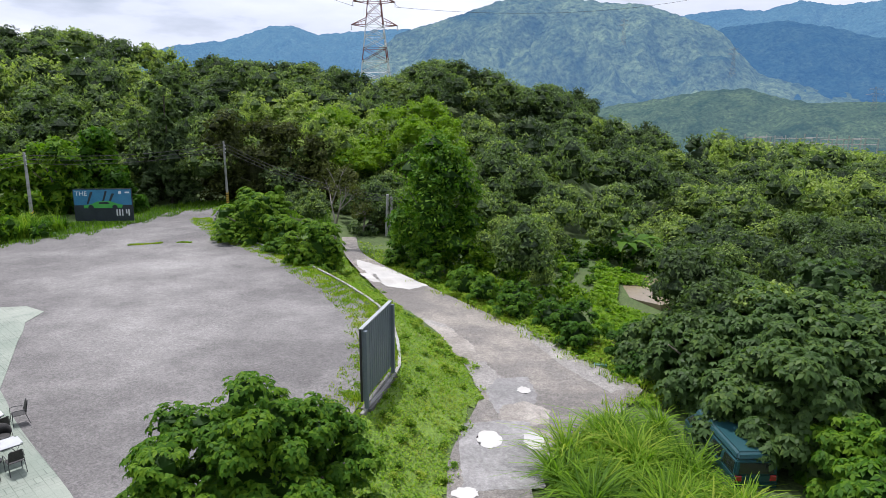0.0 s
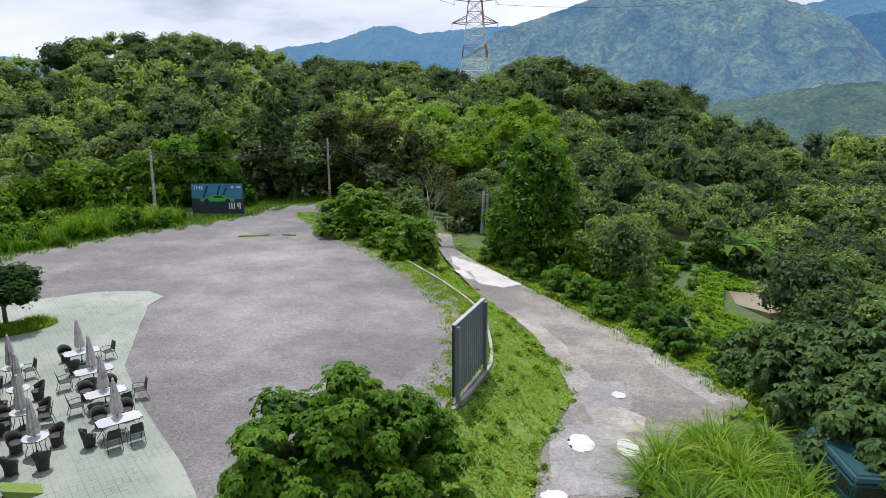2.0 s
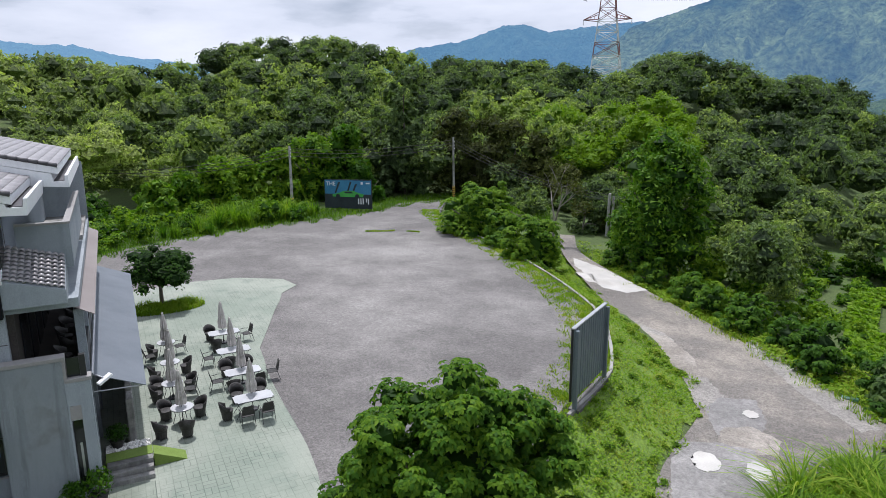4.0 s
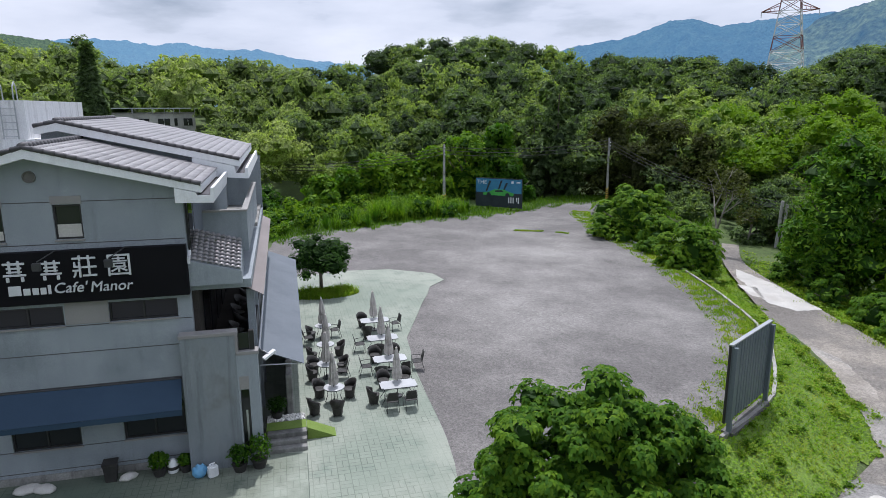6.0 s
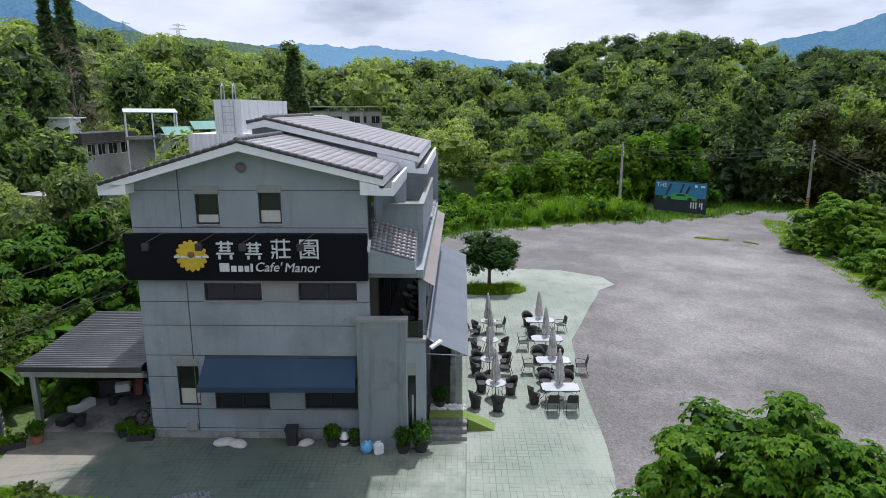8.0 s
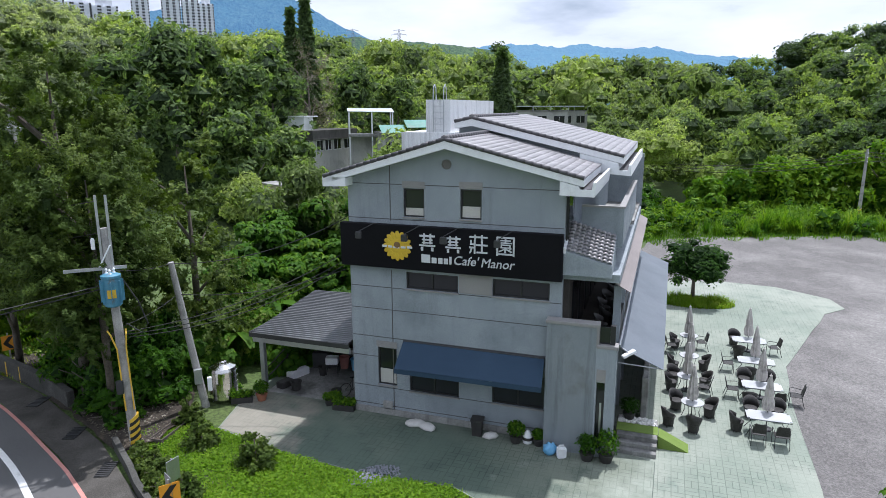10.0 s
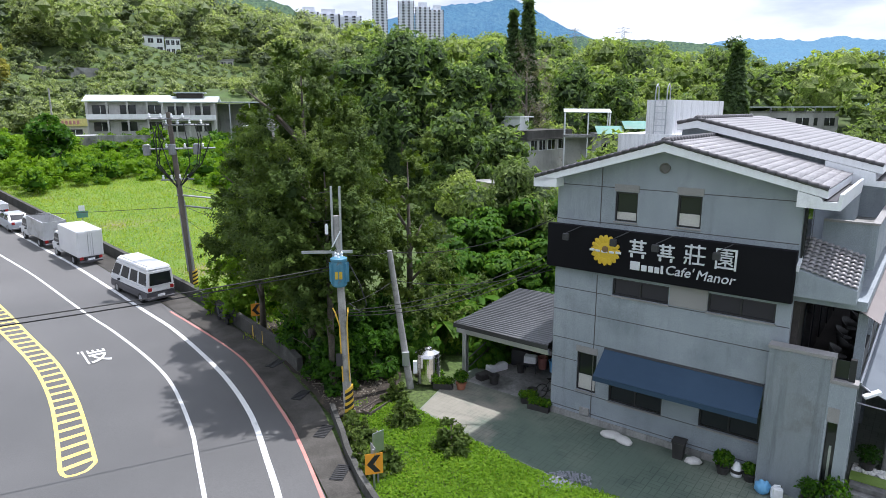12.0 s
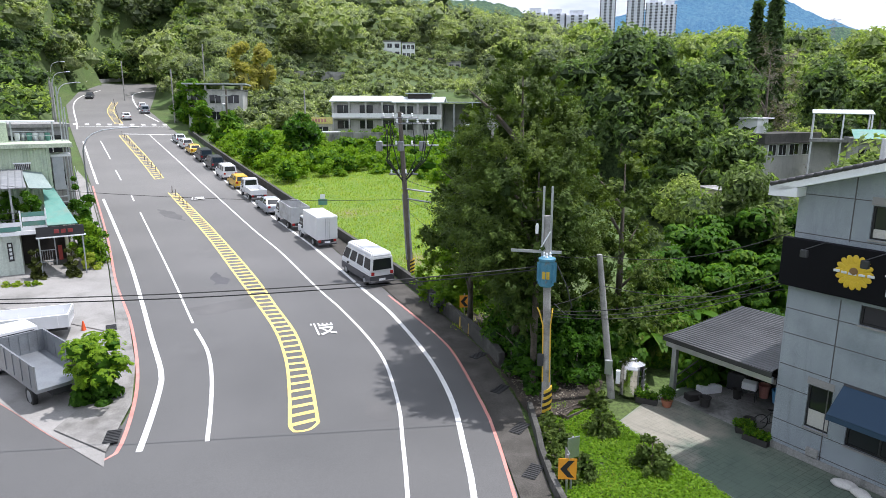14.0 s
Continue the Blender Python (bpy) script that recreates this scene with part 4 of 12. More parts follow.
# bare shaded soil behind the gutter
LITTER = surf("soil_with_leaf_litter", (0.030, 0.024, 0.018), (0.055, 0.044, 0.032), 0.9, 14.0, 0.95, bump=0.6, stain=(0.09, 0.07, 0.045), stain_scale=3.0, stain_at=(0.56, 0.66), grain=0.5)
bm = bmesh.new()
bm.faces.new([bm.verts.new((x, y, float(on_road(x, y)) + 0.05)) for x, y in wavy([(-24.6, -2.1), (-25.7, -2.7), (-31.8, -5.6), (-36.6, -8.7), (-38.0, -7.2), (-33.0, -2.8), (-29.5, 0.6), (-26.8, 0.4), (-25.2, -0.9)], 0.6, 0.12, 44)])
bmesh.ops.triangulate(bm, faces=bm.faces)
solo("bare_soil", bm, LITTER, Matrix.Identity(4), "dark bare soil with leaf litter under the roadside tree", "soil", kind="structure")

# ---------------------------------------------------------------- the cafe building
B_POSE = pose(-24.75, 6.83, 0, 0, 0, 47.0)
cafe = thing("cafe_building", B_POSE, "three-storey grey rendered building with tiled gable roofs and a black signboard", "building")


def wall_with_holes(bm, x0, x1, z0, z1, holes, y0, y1):
    """A wall in the local x-z plane from y0 to y1 thick, with real openings."""
    xs = sorted({x0, x1, *[h[0] for h in holes], *[h[1] for h in holes]})
    zs = sorted({z0, z1, *[h[2] for h in holes], *[h[3] for h in holes]})
    for a, b in zip(xs[:-1], xs[1:]):
        for c, d in zip(zs[:-1], zs[1:]):
            if any(h[0] - 1e-6 <= a and b <= h[1] + 1e-6 and h[2] - 1e-6 <= c and d <= h[3] + 1e-6 for h in holes):
                continue
            box(bm, a, b, y0, y1, c, d)
    bmesh.ops.remove_doubles(bm, verts=bm.verts, dist=1e-5)
    bm.verts.index_update()
    seen = {}
    for f in bm.faces:
        seen.setdefault(tuple(sorted(v.index for v in f.verts)), []).append(f)
    dead = [f for fs in seen.values() if len(fs) > 1 for f in fs]
    bmesh.ops.delete(bm, geom=dead, context="FACES")


F_HOLES = [(2.38, 3.24, 8.49, 9.59), (4.68, 5.51, 8.51, 9.64), (2.45, 4.60, 5.60, 6.28), (5.97, 8.14, 5.62, 6.30),
           (1.13, 1.97, 1.36, 2.99), (2.53, 4.65, 1.24, 2.52), (6.01, 8.05, 1.26, 2.52)]
GABLE = [(0.0, 9.75), (8.6, 9.75), (8.6, 10.12), (4.25, 11.24), (0.0, 10.02)]
bm = bmesh.new()
wall_with_holes(bm, 0, 8.6, 0, 9.75, F_HOLES, 0.0, 0.25)
front = part("front_wall", bm, RENDER, cafe, "grey speckled render with scored joints")
bm = bmesh.new()
prism(bm, [(x, z) for x, z in GABLE], -0.25, 0.0, Matrix.Rotation(radians(90), 4, "X"))
part("gable_wall", bm, RENDER, cafe)
bm = bmesh.new()
box(bm, 0, 0.25, 0.25, 18, 0, 9.9)
part("side_wall", bm, RENDER, cafe)
bm = bmesh.new()
box(bm, 0.25, 10.6, 17.75, 18, 0, 9.9)
part("rear_wall", bm, RENDER, cafe)
for z in (3.25, 6.45):
    bm = bmesh.new()
    box(bm, 0.25, 10.6, 0.25, 17.75, z, z + 0.3)
    part("floor_slab", bm, RENDER, cafe)
# Dark sheet behind the front windows, for the shade of the rooms.
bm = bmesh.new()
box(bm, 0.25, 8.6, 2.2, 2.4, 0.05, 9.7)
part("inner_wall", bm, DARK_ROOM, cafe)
# scored joints: thin dark strips set into the face
bm = bmesh.new()
for z in (0.42, 1.22, 2.55, 3.42, 4.62, 5.55, 8.35, 9.72):
    segs = [(0.02, 8.58)]
    for h in F_HOLES:
        if h[2] < z < h[3]:
            segs = [s for a, b in segs for s in ((a, min(b, h[0])), (max(a, h[1]), b)) if s[1] - s[0] > 0.05]
    for a, b in segs:
        box(bm, a, b, -0.004, 0.004, z, z + 0.03)
for x, z0, z1 in ((1.80, 0.3, 6.3), (1.80, 8.3, 10.45)):
    box(bm, x, x + 0.04, -0.004, 0.004, z0, z1)
part("scored_joint", bm, TILE_JOIN, cafe)
bm = bmesh.new()
box(bm, -0.02, 8.2, -0.05, -0.002, 0, 0.30)
part("plinth", bm, DIRTY_CONCRETE, cafe, "stained concrete plinth")
for h in F_HOLES[:2] + F_HOLES[4:5]:
    bm = bmesh.new()
    box(bm, h[0] - 0.04, h[1] + 0.04, -0.03, -0.004, h[3] + 0.02, h[3] + 0.28)
    part("lintel", bm, RENDER_TAN, cafe, "pinkish granite lintel panel")
bm = bmesh.new()
box(bm, 4.65, 5.97, -0.02, -0.004, 5.62, 6.44)
part("spandrel", bm, RENDER_TAN, cafe)


def window(parent, h, sashes, blind=0.0, depth=0.12):
    """A dark aluminium window in an opening: frame with sash bars, panes, sill."""
    x0, x1, z0, z1 = h
    bm = bmesh.new()
    t = 0.06
    for a in ((x0, x1, z0, z0 + t), (x0, x1, z1 - t, z1)):
        box(bm, a[0], a[1], depth - 0.05, depth + 0.05, a[2], a[3])
    for x in [x0, x1 - t] + [x0 + (x1 - x0) * k / sashes - t / 2 for k in range(1, sashes)]:
        box(bm, x, x + t, depth - 0.05, depth + 0.05, z0 + t, z1 - t)
    fr = part("window", bm, DARK_FRAME, parent)
    for k in range(sashes):
        a, b = x0 + (x1 - x0) * k / sashes, x0 + (x1 - x0) * (k + 1) / sashes
        bm = bmesh.new()
        box(bm, a + t / 2, b - t / 2, depth, depth + 0.012, z0 + t, z1 - t)
        part("pane", bm, GLASS, fr)
    if blind:
        bm = bmesh.new()
        box(bm, x0 + t, x1 - t, depth - 0.022, depth - 0.008, z0 + t, z0 + t + blind)
        part("blind", bm, BLIND, fr, "pale frosted lower panel")
    bm = bmesh.new()
    box(bm, x0 - 0.03, x1 + 0.03, -0.05, 0.02, z0 - 0.06, z0 - 0.003)
    part("sill", bm, RENDER_TAN, fr)


window(cafe, F_HOLES[0], 1, 0.28)
window(cafe, F_HOLES[1], 1, 0.42)
window(cafe, F_HOLES[2], 2)
window(cafe, F_HOLES[3], 2)
window(cafe, F_HOLES[4], 1, 0.62)
window(cafe, F_HOLES[5], 2)
window(cafe, F_HOLES[6], 2)
bm = bmesh.new()
lathe(bm, [(0.19, 0), (0.19, 0.05), (0.15, 0.06), (0.13, 0.02), (0.02, 0.02)], 20)
bmesh.ops.transform(bm, matrix=Matrix.Translation((4.15, -0.004, 10.55)) @ Matrix.Rotation(radians(90), 4, "X"), verts=bm.verts)
part("wall_vent", bm, KERB, cafe, "round vent in the gable")
bm = bmesh.new()
box(bm, 1.36, 1.78, -0.12, -0.004, 0.36, 0.66)
soften(bm, 0.015)
part("vent_box", bm, DIRTY_CONCRETE, cafe)

# side facing the car park: set-back terrace walls and floor, coloured dark for shade
bm = bmesh.new()
box(bm, 8.35, 8.6, 0.25, 17.75, 6.75, 9.75)
part("upper_side_wall", bm, RENDER, cafe)
bm = bmesh.new()
box(bm, 8.62, 8.68, 0.25, 1.35, 7.6, 9.6)
side_window = part("side_window", bm, DARK_FRAME, cafe)
bm = bmesh.new()
box(bm, 8.685, 8.70, 0.32, 1.28, 7.7, 9.5)
part("pane", bm, GLASS, side_window)
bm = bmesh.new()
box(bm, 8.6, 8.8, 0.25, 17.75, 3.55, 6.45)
part("terrace_wall", bm, DARK_ROOM, cafe, "near-black terrace wall standing for the shaded interior")
for y in np.arange(1.2, 17, 2.1):
    bm = bmesh.new()
    box(bm, 8.82, 8.86, y, y + 1.5, 3.7, 6.1)
    part("terrace_glazing", bm, GLASS, cafe)
bm = bmesh.new()
box(bm, 8.6, 10.62, 0.25, 17.75, 3.56, 3.75)
part("terrace_floor", bm, DARK_ROOM, cafe)
for y in np.arange(1.2, 17.8, 2.75):
    bm = bmesh.new()
    box(bm, 10.35, 10.62, y, y + 0.3, 0.05, 6.1)
    part("terrace_post", bm, RENDER, cafe)
bm = bmesh.new()
box(bm, 10.45, 10.6, 1.52, 17.7, 3.75, 4.65)
part("terrace_parapet", bm, DARK_FRAME, cafe, "dark panelled terrace parapet")
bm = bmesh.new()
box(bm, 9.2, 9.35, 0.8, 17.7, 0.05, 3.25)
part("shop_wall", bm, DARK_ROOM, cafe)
for y in np.arange(1.4, 17, 1.6):
    bm = bmesh.new()
    box(bm, 9.36, 9.40, y, y + 1.35, 0.3, 2.9)
    part("shop_glazing", bm, GLASS, cafe)
# skirt roof over the terrace and the balcony above it
def skirt_z(x, y):
    """Height of the skirt roof, which falls to the front and to the outer side."""
    return 7.62 - 0.27 * (x - 8.59) + 0.5 * (y + 0.1)


SKIRT_TILT = Matrix(((1, 0, 0, 0), (0, 1, 0, 0), (-0.27, 0.5, 1, 0), (0, 0, 0, 1)))
bm = bmesh.new()
foot = [(8.61, -0.12), (10.32, -0.12), (10.32, 1.48), (8.61, 1.48)]
lo_ = [bm.verts.new((x, y, 6.70)) for x, y in foot]
hi_ = [bm.verts.new((x, y, skirt_z(x, y) - 0.01)) for x, y in foot]
bm.faces.new(lo_[::-1])
bm.faces.new(hi_)
for i in range(4):
    bm.faces.new((lo_[i], lo_[(i + 1) % 4], hi_[(i + 1) % 4], hi_[i]))
skirt = part("skirt_roof", bm, RENDER, cafe, "small tiled skirt roof over the terrace")
bm = bmesh.new()
for x_ in (8.60,):
    a_ = [bm.verts.new((x_ + dx, y, skirt_z(8.61, y) + dz)) for dx, y, dz in ((0, -0.14, -0.1), (0.09, -0.14, -0.1), (0.09, -0.14, 0.10), (0, -0.14, 0.10))]
    b_ = [bm.verts.new((x_ + dx, y, skirt_z(8.61, y) + dz)) for dx, y, dz in ((0, 1.48, -0.1), (0.09, 1.48, -0.1), (0.09, 1.48, 0.10), (0, 1.48, 0.10))]
    for i in range(4):
        bm.faces.new((a_[i], a_[(i + 1) % 4], b_[(i + 1) % 4], b_[i]))
    bm.faces.new(a_[::-1])
    bm.faces.new(b_)
part("rake_trim", bm, WHITE_PAINT, skirt, "pale rake trim against the wall")
bm = bmesh.new()
prism(bm, [(9.0, 1.5), (10.54, 1.5), (10.54, 10.9), (10.38, 10.9), (10.38, 1.66), (9.0, 1.66)], 7.6, 8.97)
part("balcony_parapet", bm, RENDER, cafe, "rendered balcony parapet with a row of notches")
bm = bmesh.new()
prism(bm, [(8.62, 1.49), (10.53, 1.49), (10.53, 10.95), (8.62, 10.95)], 7.5, 7.59)
part("balcony_floor", bm, RENDER, cafe)
bm = bmesh.new()
prism(bm, [(9.0, 1.47), (10.57, 1.47), (10.57, 10.93), (10.35, 10.93), (10.35, 1.69), (9.0, 1.69)], 8.97, 9.04)
part("coping", bm, RENDER_TAN, cafe)
bm = bmesh.new()
box(bm, 8.62, 10.5, 11.0, 17.75, 6.75, 6.95)
part("lower_deck", bm, DIRTY_CONCRETE, cafe)

# entrance pier and its lower wing
bm = bmesh.new()
box(bm, 8.18, 9.96, -0.64, -0.24, 0, 5.0)
pier = part("entrance_pier", bm, RENDER_PIER, cafe, "broad rendered entrance pier with water stains")
bm = bmesh.new()
box(bm, 8.14, 10.05, -0.67, -0.21, 5.0, 5.12)
soften(bm, 0.01)
part("coping", bm, RENDER_TAN, pier, "speckled granite coping")
bm = bmesh.new()
box(bm, 9.965, 10.05, -0.665, -0.215, 4.38, 4.997)
part("edge_band", bm, RENDER_TAN, pier)
bm = bmesh.new()
wall_with_holes(bm, 9.965, 10.68, 0, 4.25, [(10.03, 10.33, 0.35, 2.96)], -0.64, -0.24)
wing = part("entrance_wing", bm, RENDER, cafe)
bm = bmesh.new()
box(bm, 9.97, 10.72, -0.67, -0.21, 4.25, 4.375)
soften(bm, 0.01)
part("coping", bm, RENDER_TAN, wing, "speckled granite coping")
bm = bmesh.new()
box(bm, 10.035, 10.325, -0.42, -0.36, 0.36, 2.95)
slot = part("slot_window", bm, DARK_FRAME, wing, "tall narrow dark glazed slot")
bm = bmesh.new()
box(bm, 10.06, 10.30, -0.44, -0.424, 0.42, 2.9)
part("pane", bm, GLASS, slot)
bm = bmesh.new()
box(bm, 10.16, 10.23, -0.47, -0.445, 0.9, 2.1)
part("door_bar", bm, STEEL, slot, "pale upright bar")
bm = bmesh.new()
box(bm, 10.02, 10.34, -0.66, -0.643, 2.98, 3.46)
part("lintel", bm, RENDER_TAN, wing)
bm = bmesh.new()
box(bm, 10.06, 10.42, -0.46, -0.42, 4.38, 5.0)
part("terrace_screen", bm, GLASS, wing)
bm = bmesh.new()
box(bm, 10.43, 10.60, -0.52, -0.34, 4.38, 5.08)
part("corner_post", bm, DARK_FRAME, wing)
bm = bmesh.new()
box(bm, 8.62, 10.6, -0.235, 0.24, 3.3, 3.74)
box(bm, 8.62, 10.6, -0.235, -0.10, 0.0, 3.3)
part("porch_wall", bm, RENDER, cafe)


def cove(name, prof, y0, y1, material, label=""):
    """A long shape with a profile in the local x-z plane, from y0 to y1."""
    bm = bmesh.new()
    prism(bm, prof, -y1, -y0, Matrix.Rotation(radians(90), 4, "X"))
    return part(name, bm, material, cafe, label)


def gable_roof(y0, y1, ridge, left, right, thick, name):
    """Two white-edged slabs that meet at the ridge; the tiles lie on them."""
    (rx, rz), (lx, lz), (ex, ez) = ridge, left, right
    prof = [(lx, lz - thick), (rx, rz - thick - 0.05), (ex, ez - thick), (ex, ez), (rx, rz), (lx, lz)]
    return cove(name, prof, y0, y1, WHITE_PAINT, "white-painted roof slab with deep fascias")


LOW_RIDGE, LOW_LEFT, LOW_RIGHT = (4.25, 11.46), (-0.74, 9.98), (9.28, 10.20)
TOP_RIDGE, TOP_LEFT, TOP_RIGHT = (3.55, 12.14), (2.75, 11.97), (10.2, 10.56)
low_roof = gable_roof(-0.6, 5.55, LOW_RIDGE, LOW_LEFT, LOW_RIGHT, 0.25, "front_roof")
top_roof = gable_roof(5.2, 17.2, TOP_RIDGE, TOP_LEFT, TOP_RIGHT, 0.27, "upper_roof")
cove("eave_box", [(-0.78, 9.62), (0.22, 9.66), (0.22, 9.98), (-0.5, 10.02), (-0.78, 10.02)], -0.6, 5.55, WHITE_PAINT)
cove("eave_box", [(8.46, 9.64), (9.64, 9.61), (9.68, 10.11), (9.58, 10.11), (9.55, 9.86), (9.16, 9.86), (9.10, 9.97), (8.46, 10.13)], -0.6, 5.15, WHITE_PAINT, "deep white eave gutter box")
cove("eave_box", [(8.36, 9.95), (10.52, 9.79), (10.50, 10.24), (10.40, 10.24), (10.38, 10.02), (10.02, 10.02), (9.98, 10.32), (8.36, 10.70)], 5.2, 17.0, WHITE_PAINT, "deep white eave gutter box")
cove("gutter_liner", [(9.17, 9.866), (9.54, 9.866), (9.57, 10.08), (9.565, 10.09), (9.53, 9.885), (9.17, 9.885)], -0.52, 5.1, TILE_JOIN, "dark lining of the gutter trough")
cove("gutter_liner", [(10.03, 10.026), (10.375, 10.026), (10.39, 10.21), (10.385, 10.22), (10.365, 10.045), (10.03, 10.045)], 5.3, 16.9, TILE_JOIN, "dark lining of the gutter trough")
bm = bmesh.new()
box(bm, 0.3, 8.6, 5.6, 17.0, 9.75, 10.66)
prism(bm, [(2.85, 10.66), (8.3, 10.66), (3.55, 11.84), (2.85, 11.7)], -16.9, -5.62, Matrix.Rotation(radians(90), 4, "X"))
part("upper_attic", bm, RENDER, cafe)
bm = bmesh.new()
box(bm, -0.03, 1.3, 9.0, 17.6, 9.75, 13.02)
tank_room = part("water_tank_room", bm, STREAKED, cafe, "white rooftop tank room streaked with black mould")
bm = bmesh.new()
box(bm, -1.3, 1.6, 8.7, 17.4, 9.75, 11.38)
part("roof_parapet", bm, STREAKED, cafe)
for lx in (0.42, 0.98):
    bm = bmesh.new()
    tube(bm, [(lx, 8.85, 11.38), (lx, 8.85, 13.3), (lx, 8.9, 13.62), (lx, 9.08, 13.78), (lx, 9.26, 13.6), (lx, 9.3, 13.02)], 0.03, 6)
    part("ladder_rail", bm, STEEL, cafe)
for z in np.arange(11.5, 13.1, 0.3):
    bm = bmesh.new()
    rod(bm, (0.42, 8.85, z), (0.98, 8.85, z), 0.018, n=6)
    part("ladder_rung", bm, STEEL, cafe)


# ---- roof tiles
def tile_mesh(w, l):
    """One curved pan tile, lapped over its neighbour."""
    bm = bmesh.new()
    prof = [(0, 0.0), (0.22, 0.045), (0.5, 0.062), (0.78, 0.045), (1.0, 0.0)]
    a = [bm.verts.new((x * w, 0, z + 0.03)) for x, z in prof]
    b = [bm.verts.new((x * w, l * 1.12, z)) for x, z in prof]
    c = [bm.verts.new((x * w, 0, z)) for x, z in prof]
    for i in range(4):
        bm.faces.new((a[i], a[i + 1], b[i + 1], b[i]))
        bm.faces.new((c[i], c[i + 1], a[i + 1], a[i]))
    return bm


def slope_pose(ridge, eave, y):
    """Axes on a roof slope: x along the eave, y up the slope."""
    (rx, rz), (ex, ez) = ridge, eave
    up = Vector((rx - ex, 0, rz - ez)).normalized()
    along = Vector((0, 1, 0)) if rx < ex else Vector((0, -1, 0))
    nrm = along.cross(up)
    m = Matrix((along, up, nrm)).transposed().to_4x4()
    m.translation = (ex, y, ez)
    return m, math.hypot(rx - ex, rz - ez)


def tiles_on(parent, ridge, eave, y0, y1, w, l, joined):
    m, run = slope_pose(ridge, eave, y0 if ridge[0] < eave[0] else y1)
    nu, nv = int((y1 - y0) / w), int(run / l)
    w, l = (y1 - y0) / nu, run / nv
    rng = random.Random(int(y0 * 10) + nu)
    spots = [m @ Matrix.Translation((i * w, j * l, 0.006 + rng.uniform(0, 0.006))) @ pose(0, 0, 0, 0, 0, rng.uniform(-0.6, 0.6)) for j in range(nv) for i in range(nu)]
    if not joined:
        me = mesh_of("roof_tile", tile_mesh(w * 0.985, l), TILE, True)
        for q in spots:
            piece("roof_tile", me, parent, q)
        return
    bm = tile_mesh(w * 0.985, l)
    base = np.array([v.co[:] for v in bm.verts])
    bm.verts.index_update()
    fc = np.array([[v.index for v in f.verts] for f in bm.faces])
    bm.free()
    vs, fs = [], []
    for k, q in enumerate(spots):
        q = np.array(q)
        vs.append(base @ q[:3, :3].T + q[:3, 3])
        fs.append(fc + k * len(base))
    ob = new("roof_tiles", raw_mesh("roof_tiles", np.concatenate(vs), np.concatenate(fs), TILE, smooth=True))
    ob.parent = parent
    tagged(ob, kind="stuff")


def ridge_caps(parent, ridge, y0, y1):
    me = None
    for y in np.arange(y0, y1, 0.34):
        if me is None:
            bm = bmesh.new()
            tube(bm, [(0, 0, 0), (0, 0.4, 0.02)], [0.13, 0.115], 8)
            me = mesh_of("ridge_tile", bm, TILE_JOIN, True)
        piece("ridge_tile", me, parent, Matrix.Translation((ridge[0], y, ridge[1] + 0.06)))


tiles_on(low_roof, LOW_RIDGE, LOW_RIGHT, -0.6, 5.5, 0.30, 0.30, False)
tiles_on(low_roof, LOW_RIDGE, LOW_LEFT, -0.6, 5.5, 0.30, 0.30, True)
tiles_on(top_roof, TOP_RIDGE, TOP_RIGHT, 5.2, 17.2, 0.36, 0.34, True)
tiles_on(top_roof, TOP_RIDGE, TOP_LEFT, 5.2, 17.2, 0.36, 0.34, True)
ridge_caps(low_roof, LOW_RIDGE, -0.6, 5.2)
ridge_caps(top_roof, TOP_RIDGE, 5.2, 14.2)
for i in range(9):
    for j in range(9):
        x_, y_ = 8.68 + 0.18 * i, -0.10 + 0.175 * j
        if i == j == 0:
            me_ = mesh_of("skirt_tile", tile_mesh(0.178, 0.185), TILE, True)
        piece("skirt_tile", me_, skirt, Matrix.Translation((x_, y_, skirt_z(x_, y_) + 0.012)) @ SKIRT_TILT)
# verge tiles along the front edge of the roofs
for roof_, r_, e_, y_ in ((low_roof, LOW_RIDGE, LOW_LEFT, -0.6), (low_roof, LOW_RIDGE, LOW_RIGHT, -0.6), (top_roof, TOP_RIDGE, TOP_RIGHT, 5.2), (top_roof, TOP_RIDGE, TOP_LEFT, 5.2)):
    k_ = int(math.hypot(r_[0] - e_[0], r_[1] - e_[1]) / 0.3)
    for i in range(k_):
        a_, b_ = i / k_, (i + 1.1) / k_
        if i == 0:
            bm = bmesh.new()
            d_ = Vector(((r_[0] - e_[0]) * 1.1 / k_, 0, (r_[1] - e_[1]) * 1.1 / k_))
            tube(bm, [(0, 0, 0), d_], [0.085, 0.07], 7)
            me_ = mesh_of("verge_tile", bm, TILE_JOIN, True)
        piece("verge_tile", me_, roof_, Matrix.Translation((e_[0] + (r_[0] - e_[0]) * a_, y_ + 0.02, e_[1] + (r_[1] - e_[1]) * a_ + 0.05)))

# ---- signboard
bm = bmesh.new()
box(bm, -0.25, 8.60, -0.28, -0.006, 6.45, 8.18)
soften(bm, 0.012)
board = part("signboard", bm, BLACK_SIGN, cafe, "long black signboard with raised white lettering")
LETTER = surf("white_sign_letters", (0.62, 0.64, 0.66), (0.72, 0.74, 0.76), 2.0, 30.0, 0.4, bump=0.02, grain=0.05)
SUN_YELLOW = surf("sign_flower_yellow", (0.60, 0.40, 0.02), (0.68, 0.47, 0.03), 3.0, 30.0, 0.4, bump=0.02, grain=0.1)
BROWN = surf("sign_flower_brown", (0.16, 0.09, 0.03), (0.22, 0.13, 0.05), 3.0, 30.0, 0.5, bump=0.02, grain=0.1)


